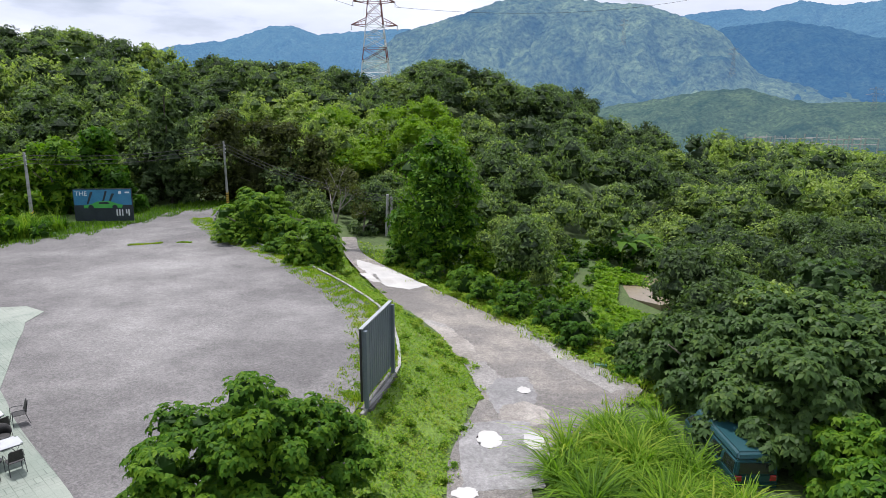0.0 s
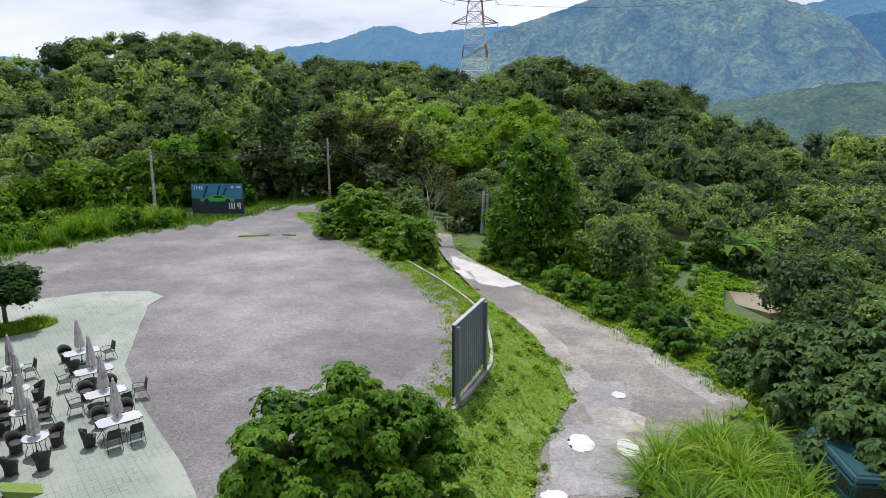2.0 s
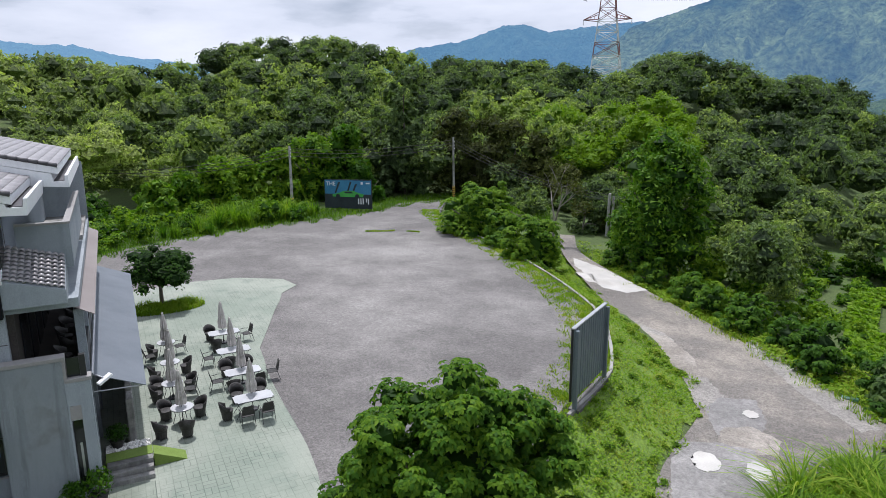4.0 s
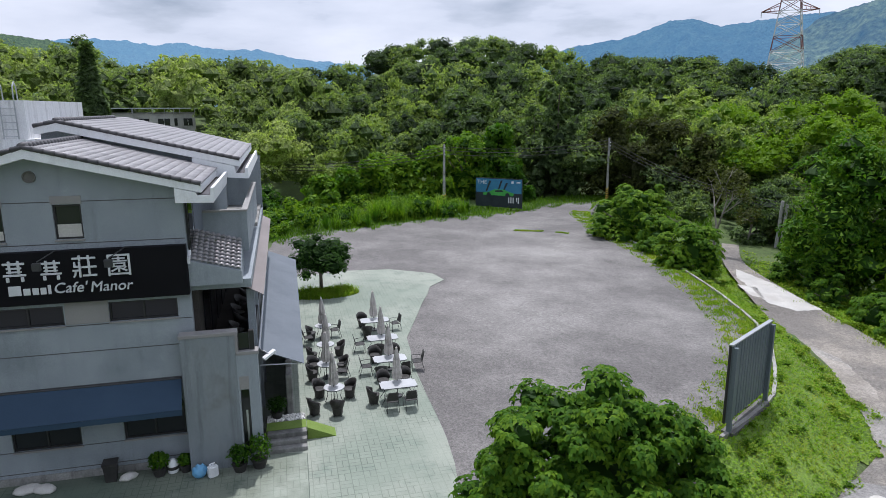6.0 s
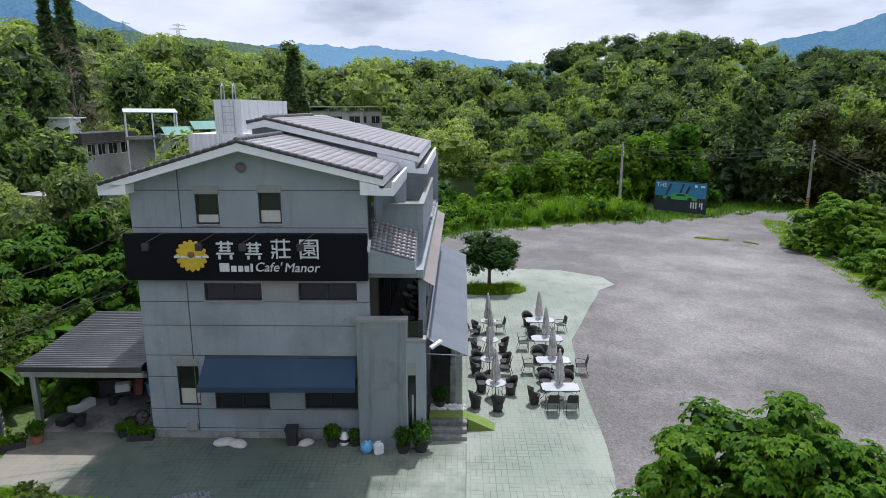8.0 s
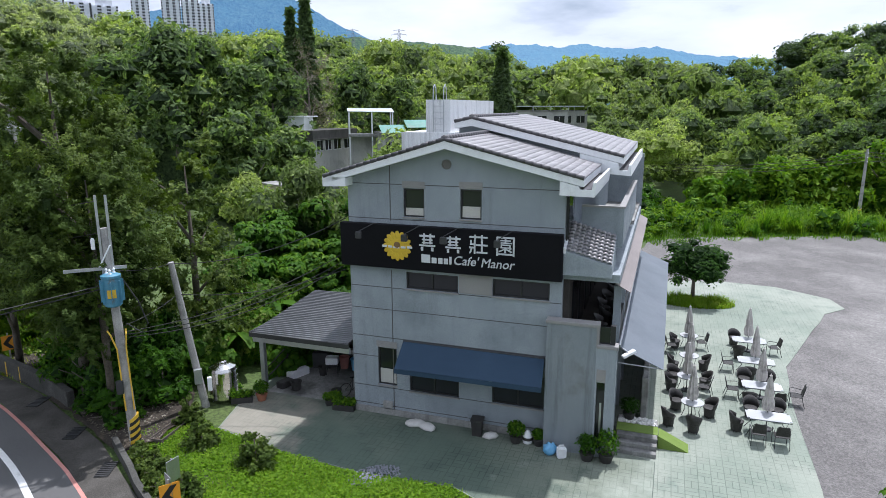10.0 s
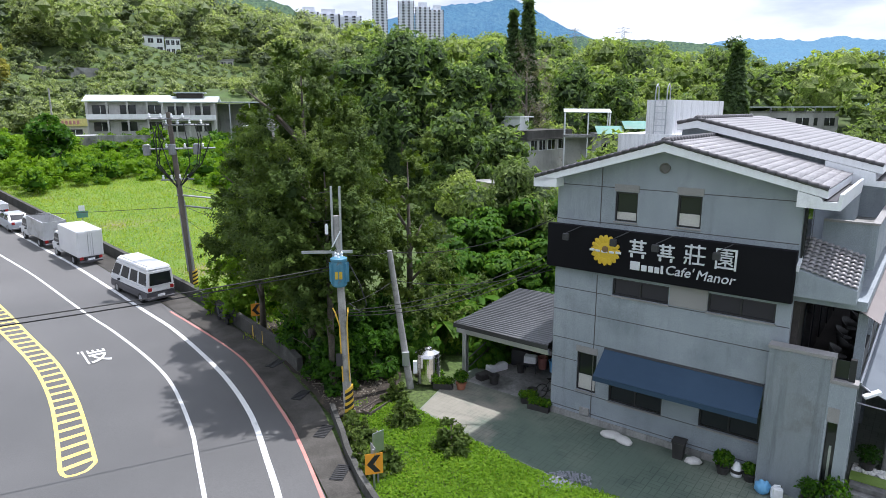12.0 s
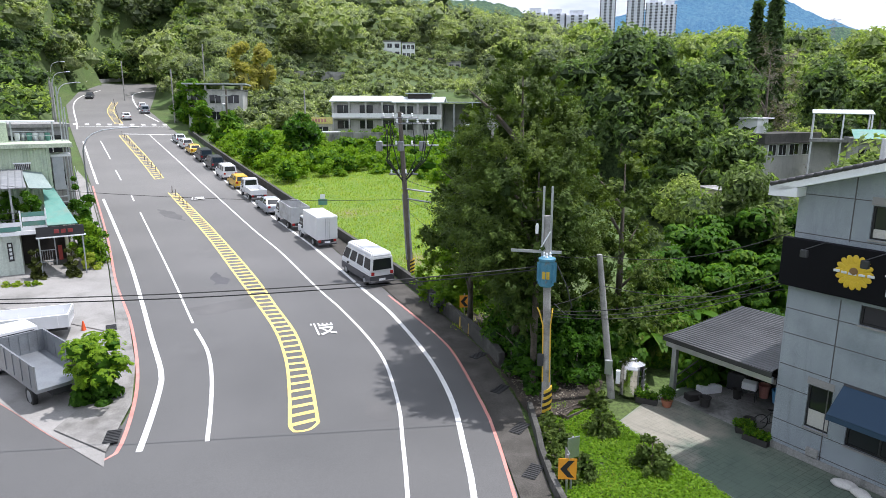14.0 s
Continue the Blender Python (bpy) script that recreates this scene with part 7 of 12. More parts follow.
part("meter_box", bm, DARK_METAL, main)
bm = bmesh.new()
tube(bm, [(0.1, 0.1, 6.9), (0.15, 0.6, 5.9), (0.1, 0.85, 5.0), (0.1, 0.6, 4.7), (0.1, 0.15, 5.1)], 0.022, 5)
part("drop_cable", bm, DARK_METAL, main)
bm = bmesh.new()
rod(bm, (0.1, -0.5, 7.25), (0.1, -0.1, 8.0), 0.03, n=6)
lathe(bm, [(0.06, 7.9), (0.07, 8.2), (0.04, 8.3)], 8, (0.1, -0.62, 0))
part("cutout_fuse", bm, WHITE_PAINT, main)
lean = power_pole("leaning_pole", (-27.6, 1.05, -0.05), (-27.5, 0.15, 6.55), 0.17, 0.12, POLE_CONC, "leaning bare concrete pole with a meter box")
bm = bmesh.new()
box(bm, 0.18, 0.34, -0.42, -0.10, 1.3, 1.95)
soften(bm, 0.015)
part("meter_box", bm, STEEL, lean)
bm = bmesh.new()
box(bm, 0.15, 0.32, 0.08, 0.26, 0.9, 1.5)
soften(bm, 0.015)
part("meter_box", bm, WHITE_PAINT, lean)

tall = power_pole("timber_pole", (-43.7, -13.05, 0.5), (-43.4, -13.7, 12.4), 0.24, 0.14, POLE_DARK, "tall dark utility pole crowded with crossarms and cables", (0.1, 1.4))
AL = (Vector((-44.25, -10.57, 0)) - Vector((-42.73, -15.63, 0))).normalized()
for z, l0, l1, x in ((11.5, -1.3, 1.3, 0.1), (11.1, -0.4, 2.4, 0.1), (9.6, -1.8, 2.6, 0.1), (7.6, -1.0, 1.0, 0.1), (5.9, -0.1, 1.9, 0.2), (6.6, -0.2, 2.2, 0.2)):
    bm = bmesh.new()
    c = Vector((0.10 + 0.025 * z, -0.055 * z, z))
    a, b = c + AL * l0, c + AL * l1
    rod(bm, a, b + Vector((0, 0, -0.35 if z < 7 else 0)), 0.06, n=4)
    part("crossarm", bm, GALV, tall)
    if z < 7:
        continue
    for k in range(4):
        p = a.lerp(b, (k + 0.3) / 4)
        bm = bmesh.new()
        lathe(bm, [(0.05, 0), (0.09, 0.08), (0.05, 0.16), (0.08, 0.22), (0.03, 0.28)], 8, p + Vector((0, 0, 0.05)))
        part("insulator", bm, WHITE_PAINT, tall)
for k in range(3):
    bm = bmesh.new()
    c = Vector((0.25, -0.5, 9.9)) + AL * (-1.6 + k * 1.5)
    lathe(bm, [(0.2, -0.7), (0.24, -0.65), (0.24, -0.05), (0.15, 0.0)], 12, c)
    part("transformer", bm, GALV, tall)
for k in range(9):
    rng_ = random.Random(k)
    y_ = rng_.uniform(-1.7, 2.2)
    c = Vector((0.35, -0.5, 0)) + AL * y_
    bm = bmesh.new()
    tube(bm, [c + Vector((0, 0, 11.2)), c + Vector((0.2, rng_.uniform(-0.4, 0.4), 10.2)), c + Vector((0.1, rng_.uniform(-0.4, 0.4), 8.6)), Vector((0.3, -0.4, 7.0))], 0.035, 5)
    part("cable", bm, BLACK, tall)
for dx in (-0.16, 0.16):
    bm = bmesh.new()
    rod(bm, (0.2, dx - 0.1, 1.4), (0.15, dx - 0.35, 6.2), 0.08, n=8)
    part("conduit", bm, GALV, tall)
second = power_pole("concrete_pole", (-57.5, -9.5, 0.4), (-57.6, -9.6, 13.2), 0.24, 0.16, POLE_CONC, "tall concrete utility pole beyond the field")
bm = bmesh.new()
rod(bm, (0.2, -2.5, 10.8), (-0.2, 2.0, 10.9), 0.07, n=4)
part("crossarm", bm, STEEL, second)

for a_, b_, s_ in (((-24.9, -2.1, 9.5), (-43.3, -13.9, 8.0), 0.6), ((-24.9, -2.0, 8.4), (-43.3, -13.6, 6.6), 0.7), ((-24.9, -1.9, 6.3), (-43.3, -13.6, 5.9), 0.8),
                   ((-24.9, -1.7, 7.0), (-27.5, 0.15, 6.5), 0.1), ((-27.5, 0.15, 6.5), (-24.9, 6.75, 8.3), 0.5), ((-24.9, -1.8, 4.9), (-27.5, 0.3, 5.2), 0.15),
                   ((-27.5, 0.3, 5.2), (-24.9, 6.75, 6.2), 0.4), ((-24.9, -1.8, 4.7), (-24.95, 6.75, 6.9), 0.5), ((-24.9, -1.8, 4.6), (-24.95, 6.75, 6.6), 0.55), ((-24.9, -1.8, 4.5), (-24.95, 6.75, 6.4), 0.6)):
    wire(a_, b_, s_, 0.016)
for z_, s_ in ((0.0, 0.42), (0.12, 0.36)):
    wire((-24.9, -2.1, 6.4 + z_), (-15.9, -25.44, 5.9 + z_), s_, 0.022)
wire((-35.0, -40.0, 7.5), (-43.3, -13.6, 6.3), 0.4, 0.016)


def chevron(m, label):
    t = thing("chevron_sign", m, label, "road sign", "chevron signs")
    bm = bmesh.new()
    rod(bm, (0, 0, -0.3), (0, 0, 1.42), 0.04, n=10)
    part("post", bm, STEEL, t)
    bm = bmesh.new()
    box(bm, -0.30, 0.30, -0.06, -0.045, 0.55, 1.30)
    plate = part("plate", bm, ORANGE_PAINT, t)
    bm = bmesh.new()
    prism(bm, [(0.22, 0.62), (0.02, 0.62), (-0.24, 0.92), (0.02, 1.23), (0.22, 1.23), (-0.02, 0.92)], 0.062, 0.068, Matrix.Rotation(radians(90), 4, "X"))
    part("arrow", bm, BLACK, plate)
    bm = bmesh.new()
    box(bm, -0.28, 0.28, -0.044, -0.03, 0.57, 1.28)
    part("backing", bm, STEEL, plate)
    return t


chevron(pose(-19.6, -0.55, 0.1, 0, 0, 100), "orange and black chevron road sign at the lawn edge")
chevron(pose(-36.4, -7.55, 0.35, 0, 0, 110), "orange and black chevron road sign behind the parapet")
bm = bmesh.new()
box(bm, -0.24, 0.24, 0.05, 0.07, 0.75, 1.45)
solo("sign_back", bm, STEEL, pose(-19.75, -0.62, 0.12, 0, 0, 20), "plain grey back of a second road sign", "road sign", "chevron signs")
for x, y in ((-33.6, -6.7), (-34.6, -7.4)):
    bm = bmesh.new()
    lathe(bm, [(0.06, 0), (0.05, 0.75), (0.02, 0.8)], 10)
    solo("delineator_post", bm, YELLOW_PAINT, pose(x, y, 0.15), "short yellow and black delineator post", "delineator", "delineator posts")
back_sign = thing("sign_back", pose(-19.95, -0.42, 0.05, 0, 0, 128), "plain grey back of a road sign on a post", "road sign")
bm = bmesh.new()
rod(bm, (0, 0, 0), (0, 0, 1.95), 0.035, n=8)
part("post", bm, GALV, back_sign)
bm = bmesh.new()
box(bm, -0.24, 0.24, -0.06, -0.04, 1.2, 1.95)
soften(bm, 0.008)
part("plate", bm, STEEL, back_sign)
# drain grates in the gutter
for x, y, a in ((-20.6, -1.75, -15), (-27.0, -3.9, -22), (-30.7, -5.6, -28), (-23.6, -2.6, -18)):
    t_ = thing("drain_grate", pose(x, y, float(on_road(x, y)) + 0.034, 0, 0, a), "dark iron drain grate in the gutter", "drain grate", "drain grates")
    # Flat black plate stands for the darkness under the bars.
    bm = bmesh.new()
    box(bm, -0.5, 0.5, -0.24, 0.24, 0, 0.012)
    part("pit", bm, BLACK, t_)
    for k in range(8):
        bm = bmesh.new()
        box(bm, -0.48 + k * 0.125, -0.42 + k * 0.125, -0.24, 0.24, 0.012, 0.03)
        part("bar", bm, DARK_METAL, t_)
for x, y, a in ((-19.0, -17.75, 30), (-25.3, -22.6, 42), (-29.2, -26.5, 42)):
    bm = bmesh.new()
    for k in range(8):
        box(bm, -0.5 + k * 0.13, -0.44 + k * 0.13, -0.26, 0.26, 0, 0.03)
    box(bm, -0.52, 0.52, -0.28, 0.28, -0.01, 0.008)
    solo("drain_grate", bm, DARK_METAL, pose(x, y, float(on_road(x, y)) + 0.11, 0, 0, a), "dark iron drain grate in the pavement", "drain grate", "drain grates")
# the word on the carriageway
for x, y, w_ in ((-32.8, -15.2, 1.3), (-62.4, -43.3, 1.6)):
    m_ = pose(x, y, float(on_road(x, y)) + 0.03, 0, 0, 123)
    tagged(lettering("\u6162", road, m_ @ Matrix.Diagonal((1, 2.85, 1, 1)), 1.5, WHITE_LINE, 0.002, width=w_), "white painted road word")

# ---------------------------------------------------------------- vehicles
def paint(name, c, rough=0.28):
    return surf(name, tuple(v * 0.92 for v in c), c, 1.0, 40.0, rough, bump=0.01, grain=0.04, spec=0.6)


P_WHITE, P_SILVER, P_DARK, P_YELLOW, P_TEAL = paint("car_white", (0.72, 0.73, 0.74)), paint("car_silver", (0.38, 0.41, 0.45)), paint("car_dark", (0.03, 0.033, 0.04)), paint("car_yellow", (0.66, 0.42, 0.03)), paint("car_teal", (0.013, 0.062, 0.072), 0.4)
P_GREY = paint("car_lower_grey", (0.07, 0.07, 0.08))
TAIL = surf("tail_lamp", (0.30, 0.02, 0.02), (0.38, 0.03, 0.03), 4.0, 40.0, 0.2, bump=0.0, grain=0.05)
HEAD = surf("head_lamp", (0.6, 0.6, 0.58), (0.7, 0.7, 0.68), 4.0, 40.0, 0.1, bump=0.0, grain=0.05)
CAR_GLASS = glass_dark("car_glass", (0.015, 0.018, 0.02), 0.04)


def wheels(t, xs, w, r):
    for x in xs:
        for s in (-1, 1):
            m = Matrix.Translation((x, s * (w / 2 - 0.10), r)) @ Matrix.Rotation(radians(90), 4, "X")
            bm = bmesh.new()
            lathe(bm, [(r * 0.6, -0.1), (r * 0.96, -0.1), (r, -0.06), (r, 0.06), (r * 0.96, 0.1), (r * 0.6, 0.1)], 18)
            bmesh.ops.transform(bm, matrix=m, verts=bm.verts)
            wheel = part("wheel", bm, BLACK, t)
            bm = bmesh.new()
            lathe(bm, [(r * 0.62, -0.105), (r * 0.5, -0.085), (r * 0.15, -0.11), (r * 0.15, 0.11), (r * 0.5, 0.085), (r * 0.62, 0.105)], 12)
            bmesh.ops.transform(bm, matrix=m, verts=bm.verts)
            part("rim", bm, STEEL, wheel)


def cabin(t, b0, b1, z0, t0, t1, z1, w0, w1, body, posts=1, name="cabin"):
    """The upper body between belt and roof, with its panes set on the four sides."""
    lo = [(b0, -w0), (b1, -w0), (b1, w0), (b0, w0)]
    hi = [(t0, -w1), (t1, -w1), (t1, w1), (t0, w1)]
    bm = bmesh.new()
    a = [bm.verts.new((x, y, z0)) for x, y in lo]
    b = [bm.verts.new((x, y, z1)) for x, y in hi]
    bm.faces.new(a[::-1])
    bm.faces.new(b)
    for i in range(4):
        bm.faces.new((a[i], a[(i + 1) % 4], b[(i + 1) % 4], b[i]))
    soften(bm, 0.05, 2)
    ob = part(name, bm, body, t)
    P = [Vector((x, y, z0)) for x, y in lo] + [Vector((x, y, z1)) for x, y in hi]
    for i in range(4):
        c0, c1, c2, c3 = P[i], P[(i + 1) % 4], P[4 + (i + 1) % 4], P[4 + i]
        nrm = (c1 - c0).cross(c3 - c0).normalized()
        k = posts + 1 if i in (0, 2) else 1
        for j in range(k):
            s0, s1 = (j + 0.10) / k, (j + 0.90) / k
            q = []
            for s, h in ((s0, 0.12), (s1, 0.12), (s1, 0.84), (s0, 0.84)):
                q.append(c0.lerp(c1, s).lerp(c3.lerp(c2, s), h))
            bm = bmesh.new()
            f = [bm.verts.new(p + nrm * 0.012) for p in q]
            g = [bm.verts.new(p - nrm * 0.02) for p in q]
            bm.faces.new(f)
            bm.faces.new(g[::-1])
            for n_ in range(4):
                bm.faces.new((f[n_], g[n_], g[(n_ + 1) % 4], f[(n_ + 1) % 4]))
            part("car_window", bm, CAR_GLASS, ob)
    return ob


def lower_body(t, prof, w, body, name="body"):
    bm = bmesh.new()
    prism(bm, prof, -w / 2, w / 2, Matrix.Rotation(radians(90), 4, "X"))
    soften(bm, 0.05, 2)
    return part(name, bm, body, t)


def fittings(t, length, w, z_tail, z_head):
    for s in (-1, 1):
        for x, z, mt, nm, h in ((-length / 2 + 0.01, z_tail, TAIL, "tail_light", 0.22), (length / 2 - 0.03, z_head, HEAD, "headlight", 0.16)):
            bm = bmesh.new()
            box(bm, x - 0.03, x + 0.03, s * (w / 2 - 0.20) - 0.12, s * (w / 2 - 0.20) + 0.12, z - h / 2, z + h / 2)
            soften(bm, 0.012)
            part(nm, bm, mt, t)
    bm = bmesh.new()
    box(bm, -length / 2 - 0.02, -length / 2 + 0.02, -0.24, 0.24, 0.45, 0.60)
    part("number_plate", bm, WHITE_PAINT, t)
    bm = bmesh.new()
    box(bm, -length / 2 - 0.06, -length / 2 + 0.12, -w / 2 + 0.05, w / 2 - 0.05, 0.28, 0.44)
    soften(bm, 0.03)
    part("bumper", bm, P_GREY, t)
    for s in (-1, 1):
        bm = bmesh.new()
        box(bm, length * 0.22, length * 0.22 + 0.12, s * (w / 2 + 0.06) - 0.07, s * (w / 2 + 0.06) + 0.07, z_head + 0.25, z_head + 0.40)
        soften(bm, 0.02)
        part("wing_mirror", bm, P_DARK, t)


def car(m, body, label, kind="sedan", cat="car"):
    t = thing("parked_car", m, label, cat, "vehicles on the road")
    if kind == "sedan":
        l, w = 4.5, 1.74
        lower_body(t, [(-l / 2, 0.26), (l / 2 - 0.05, 0.24), (l / 2, 0.62), (l / 2 - 0.25, 0.76), (l * 0.20, 0.94), (-l * 0.33, 0.97), (-l / 2 + 0.03, 0.90)], w, body)
        cabin(t, -l * 0.38, l * 0.24, 0.92, -l * 0.24, l * 0.06, 1.44, w * 0.47, w * 0.38, body)
    elif kind == "hatch":
        l, w = 4.1, 1.70
        lower_body(t, [(-l / 2, 0.26), (l / 2 - 0.05, 0.24), (l / 2, 0.62), (l / 2 - 0.2, 0.80), (l * 0.24, 0.98), (-l / 2 + 0.02, 1.0)], w, body)
        cabin(t, -l * 0.49, l * 0.27, 0.95, -l * 0.42, l * 0.06, 1.55, w * 0.47, w * 0.39, body)
    else:
        l, w = 4.5, 1.76
        lower_body(t, [(-l / 2, 0.30), (l / 2 - 0.05, 0.28), (l / 2, 0.75), (l / 2 - 0.15, 0.95), (l * 0.27, 1.06), (-l / 2 + 0.02, 1.08)], w, body)
        cabin(t, -l * 0.49, l * 0.30, 1.03, -l * 0.46, l * 0.12, 1.80, w * 0.48, w * 0.42, body, 2)
    wheels(t, (-l * 0.30, l * 0.31), w, 0.31)
    fittings(t, l, w, 0.85, 0.66)
    return t


def minivan(m, upper, lower, label, length=4.5, high=2.05, w=1.70):
    t = thing("parked_van", m, label, "van", "vehicles on the road")
    l = length
    lower_body(t, [(-l / 2, 0.28), (l / 2, 0.28), (l / 2 + 0.02, 0.70), (l / 2 - 0.02, 0.78), (-l / 2, 0.78)], w, lower)
    lower_body(t, [(-l / 2, 0.782), (l / 2 - 0.02, 0.782), (l / 2 - 0.06, 1.12), (-l / 2, 1.12)], w - 0.01, upper, "belt_panel")
    cabin(t, -l / 2, l / 2 - 0.06, 1.10, -l / 2 + 0.06, l * 0.34, high - 0.28, w * 0.49, w * 0.44, upper, 3)
    bm = bmesh.new()
    lo = [(-l / 2 + 0.05, -w * 0.445), (l * 0.35, -w * 0.445), (l * 0.35, w * 0.445), (-l / 2 + 0.05, w * 0.445)]
    a = [bm.verts.new((x, y, high - 0.29)) for x, y in lo]
    b = [bm.verts.new((x * 0.94, y * 0.86, high)) for x, y in lo]
    bm.faces.new(a[::-1])
    bm.faces.new(b)
    for i in range(4):
        bm.faces.new((a[i], a[(i + 1) % 4], b[(i + 1) % 4], b[i]))
    soften(bm, 0.09, 3)
    part("high_roof", bm, upper, t)
    wheels(t, (-l * 0.31, l * 0.33), w, 0.31)
    fittings(t, l, w, 0.98, 0.66)
    return t


def truck(m, label, load, cab_paint, load_paint, length=4.9, high=2.7):
    t = thing("parked_truck", m, label, "truck", "vehicles on the road")
    l, w = length, 1.75
    c = l / 2 - 1.45
    lower_body(t, [(c, 0.45), (l / 2, 0.45), (l / 2, 1.05), (c, 1.05)], w, cab_paint, "cab_base")
    cabin(t, c, l / 2 - 0.02, 1.03, c + 0.08, l / 2 - 0.4, 1.95, w * 0.48, w * 0.43, cab_paint, 0, "cab")
    bm = bmesh.new()
    box(bm, -l / 2, c, -0.35, 0.35, 0.45, 0.72)
    part("chassis", bm, P_GREY, t)
    if load == "box":
        bm = bmesh.new()
        box(bm, -l / 2, c - 0.06, -w / 2 - 0.04, w / 2 + 0.04, 0.72, high)
        soften(bm, 0.03)
        bx = part("cargo_box", bm, load_paint, t)
        for s in (-1, 1):
            bm = bmesh.new()
            box(bm, -l / 2 - 0.03, -l / 2 - 0.004, min(0, s * 0.84) + 0.02, max(0, s * 0.84) - 0.02, 0.80, high - 0.10)
            door = part("door", bm, load_paint, bx)
            bm = bmesh.new()
            rod(bm, (-l / 2 - 0.05, s * 0.16, 0.85), (-l / 2 - 0.05, s * 0.16, high - 0.2), 0.015, n=6)
            part("lock_bar", bm, STEEL, door)
    else:
        bm = bmesh.new()
        box(bm, -l / 2, c - 0.06, -w / 2, w / 2, 0.72, 0.80)
        part("bed", bm, load_paint, t)
        top = high
        for a in ((-l / 2, c - 0.06, -w / 2, -w / 2 + 0.05), (-l / 2, c - 0.06, w / 2 - 0.05, w / 2), (-l / 2, -l / 2 + 0.05, -w / 2 + 0.05, w / 2 - 0.05), (c - 0.11, c - 0.06, -w / 2 + 0.05, w / 2 - 0.05)):
            bm = bmesh.new()
            box(bm, a[0], a[1], a[2], a[3], 0.80, top)
            side = part("bed_side", bm, load_paint, t)
    wheels(t, (-l * 0.27, l * 0.36), w, 0.34)
    fittings(t, l, w, 0.62, 0.75)
    return t


def parked(x, y, heading, length):
    """A pose on the road from where the rear stands."""
    a = radians(heading)
    cx, cy = x + math.cos(a) * length / 2, y + math.sin(a) * length / 2
    d0, d1 = math.hypot(x, y), math.hypot(2 * cx - x, 2 * cy - y)
    slope = math.degrees(math.atan2(float(road_z(d1) - road_z(d0)), length))
    return pose(cx, cy, float(on_road(cx, cy)) + 0.02, 0, -slope, heading)


PALE_BED = surf("pale_painted_steel", (0.42, 0.43, 0.44), (0.52, 0.53, 0.53), 1.0, 20.0, 0.5, bump=0.05, stain=(0.30, 0.29, 0.28), stain_scale=1.2, grain=0.12)
minivan(parked(-40.95, -14.35, 226, 4.9), P_WHITE, P_GREY, "white high-roofed van with a dark grey lower half by the parapet", 4.9, 2.45, 1.85)
truck(parked(-48.9, -21.9, 225, 5.0), "small white box truck parked by the parapet", "box", P_WHITE, P_WHITE)
truck(parked(-53.4, -26.5, 225, 5.0), "small truck with high pale metal bed sides parked by the parapet", "bed", P_WHITE, PALE_BED, 5.0, 2.2)
car(parked(-58.0, -31.4, 225, 4.5), P_SILVER, "silver saloon car parked by the parapet")
truck(parked(-62.9, -36.0, 225, 4.6), "small white pickup truck with a low bed parked by the parapet", "bed", P_WHITE, P_WHITE, 4.6, 1.25)
car(parked(-67.9, -40.9, 225, 4.2), P_YELLOW, "yellow hatchback taxi parked by the parapet", "hatch")
car(parked(-72.5, -45.4, 225, 4.2), P_WHITE, "white compact van-like car parked by the parapet", "suv")
car(parked(-77.6, -50.3, 225, 4.5), P_DARK, "dark blue estate car parked by the parapet", "suv")
car(parked(-82.8, -55.4, 225, 4.5), P_DARK, "black people carrier parked by the parapet", "suv")
car(parked(-88.0, -60.6, 225, 4.2), P_YELLOW, "yellow taxi parked by the parapet", "sedan")
car(parked(-92.6, -65.2, 225, 4.2), P_WHITE, "white hatchback parked by the parapet", "hatch")
car(parked(-97.4, -69.8, 225, 4.2), P_SILVER, "pale silver car parked by the parapet", "sedan")
car(parked(-118.5, -97.6, 222, 4.5), P_WHITE, "white saloon car on the uphill lane")
car(parked(-129.5, -101.5, 222, 4.5), P_SILVER, "silver estate car parked beyond the crossing", "suv")
car(parked(-135.0, -106.5, 222, 4.5), P_WHITE, "white car parked beyond the crossing", "hatch")
car(parked(-147.0, -131.5, 35, 4.5), P_DARK, "dark car on the upper bend")
# the dark van under the trees beside the lane
v_van = minivan(pose(11.55, 23.75, -1.62, 0, 0, 91.5), P_TEAL, P_TEAL, "dark teal van half hidden under overhanging trees", 4.6, 1.95)
# trucks on the forecourt across the road
ALU = surf("scratched_aluminium", (0.26, 0.28, 0.30), (0.36, 0.38, 0.40), 0.8, 18.0, 0.42, 0.7, bump=0.1, stain=(0.28, 0.29, 0.3), stain_scale=0.9, grain=0.12)


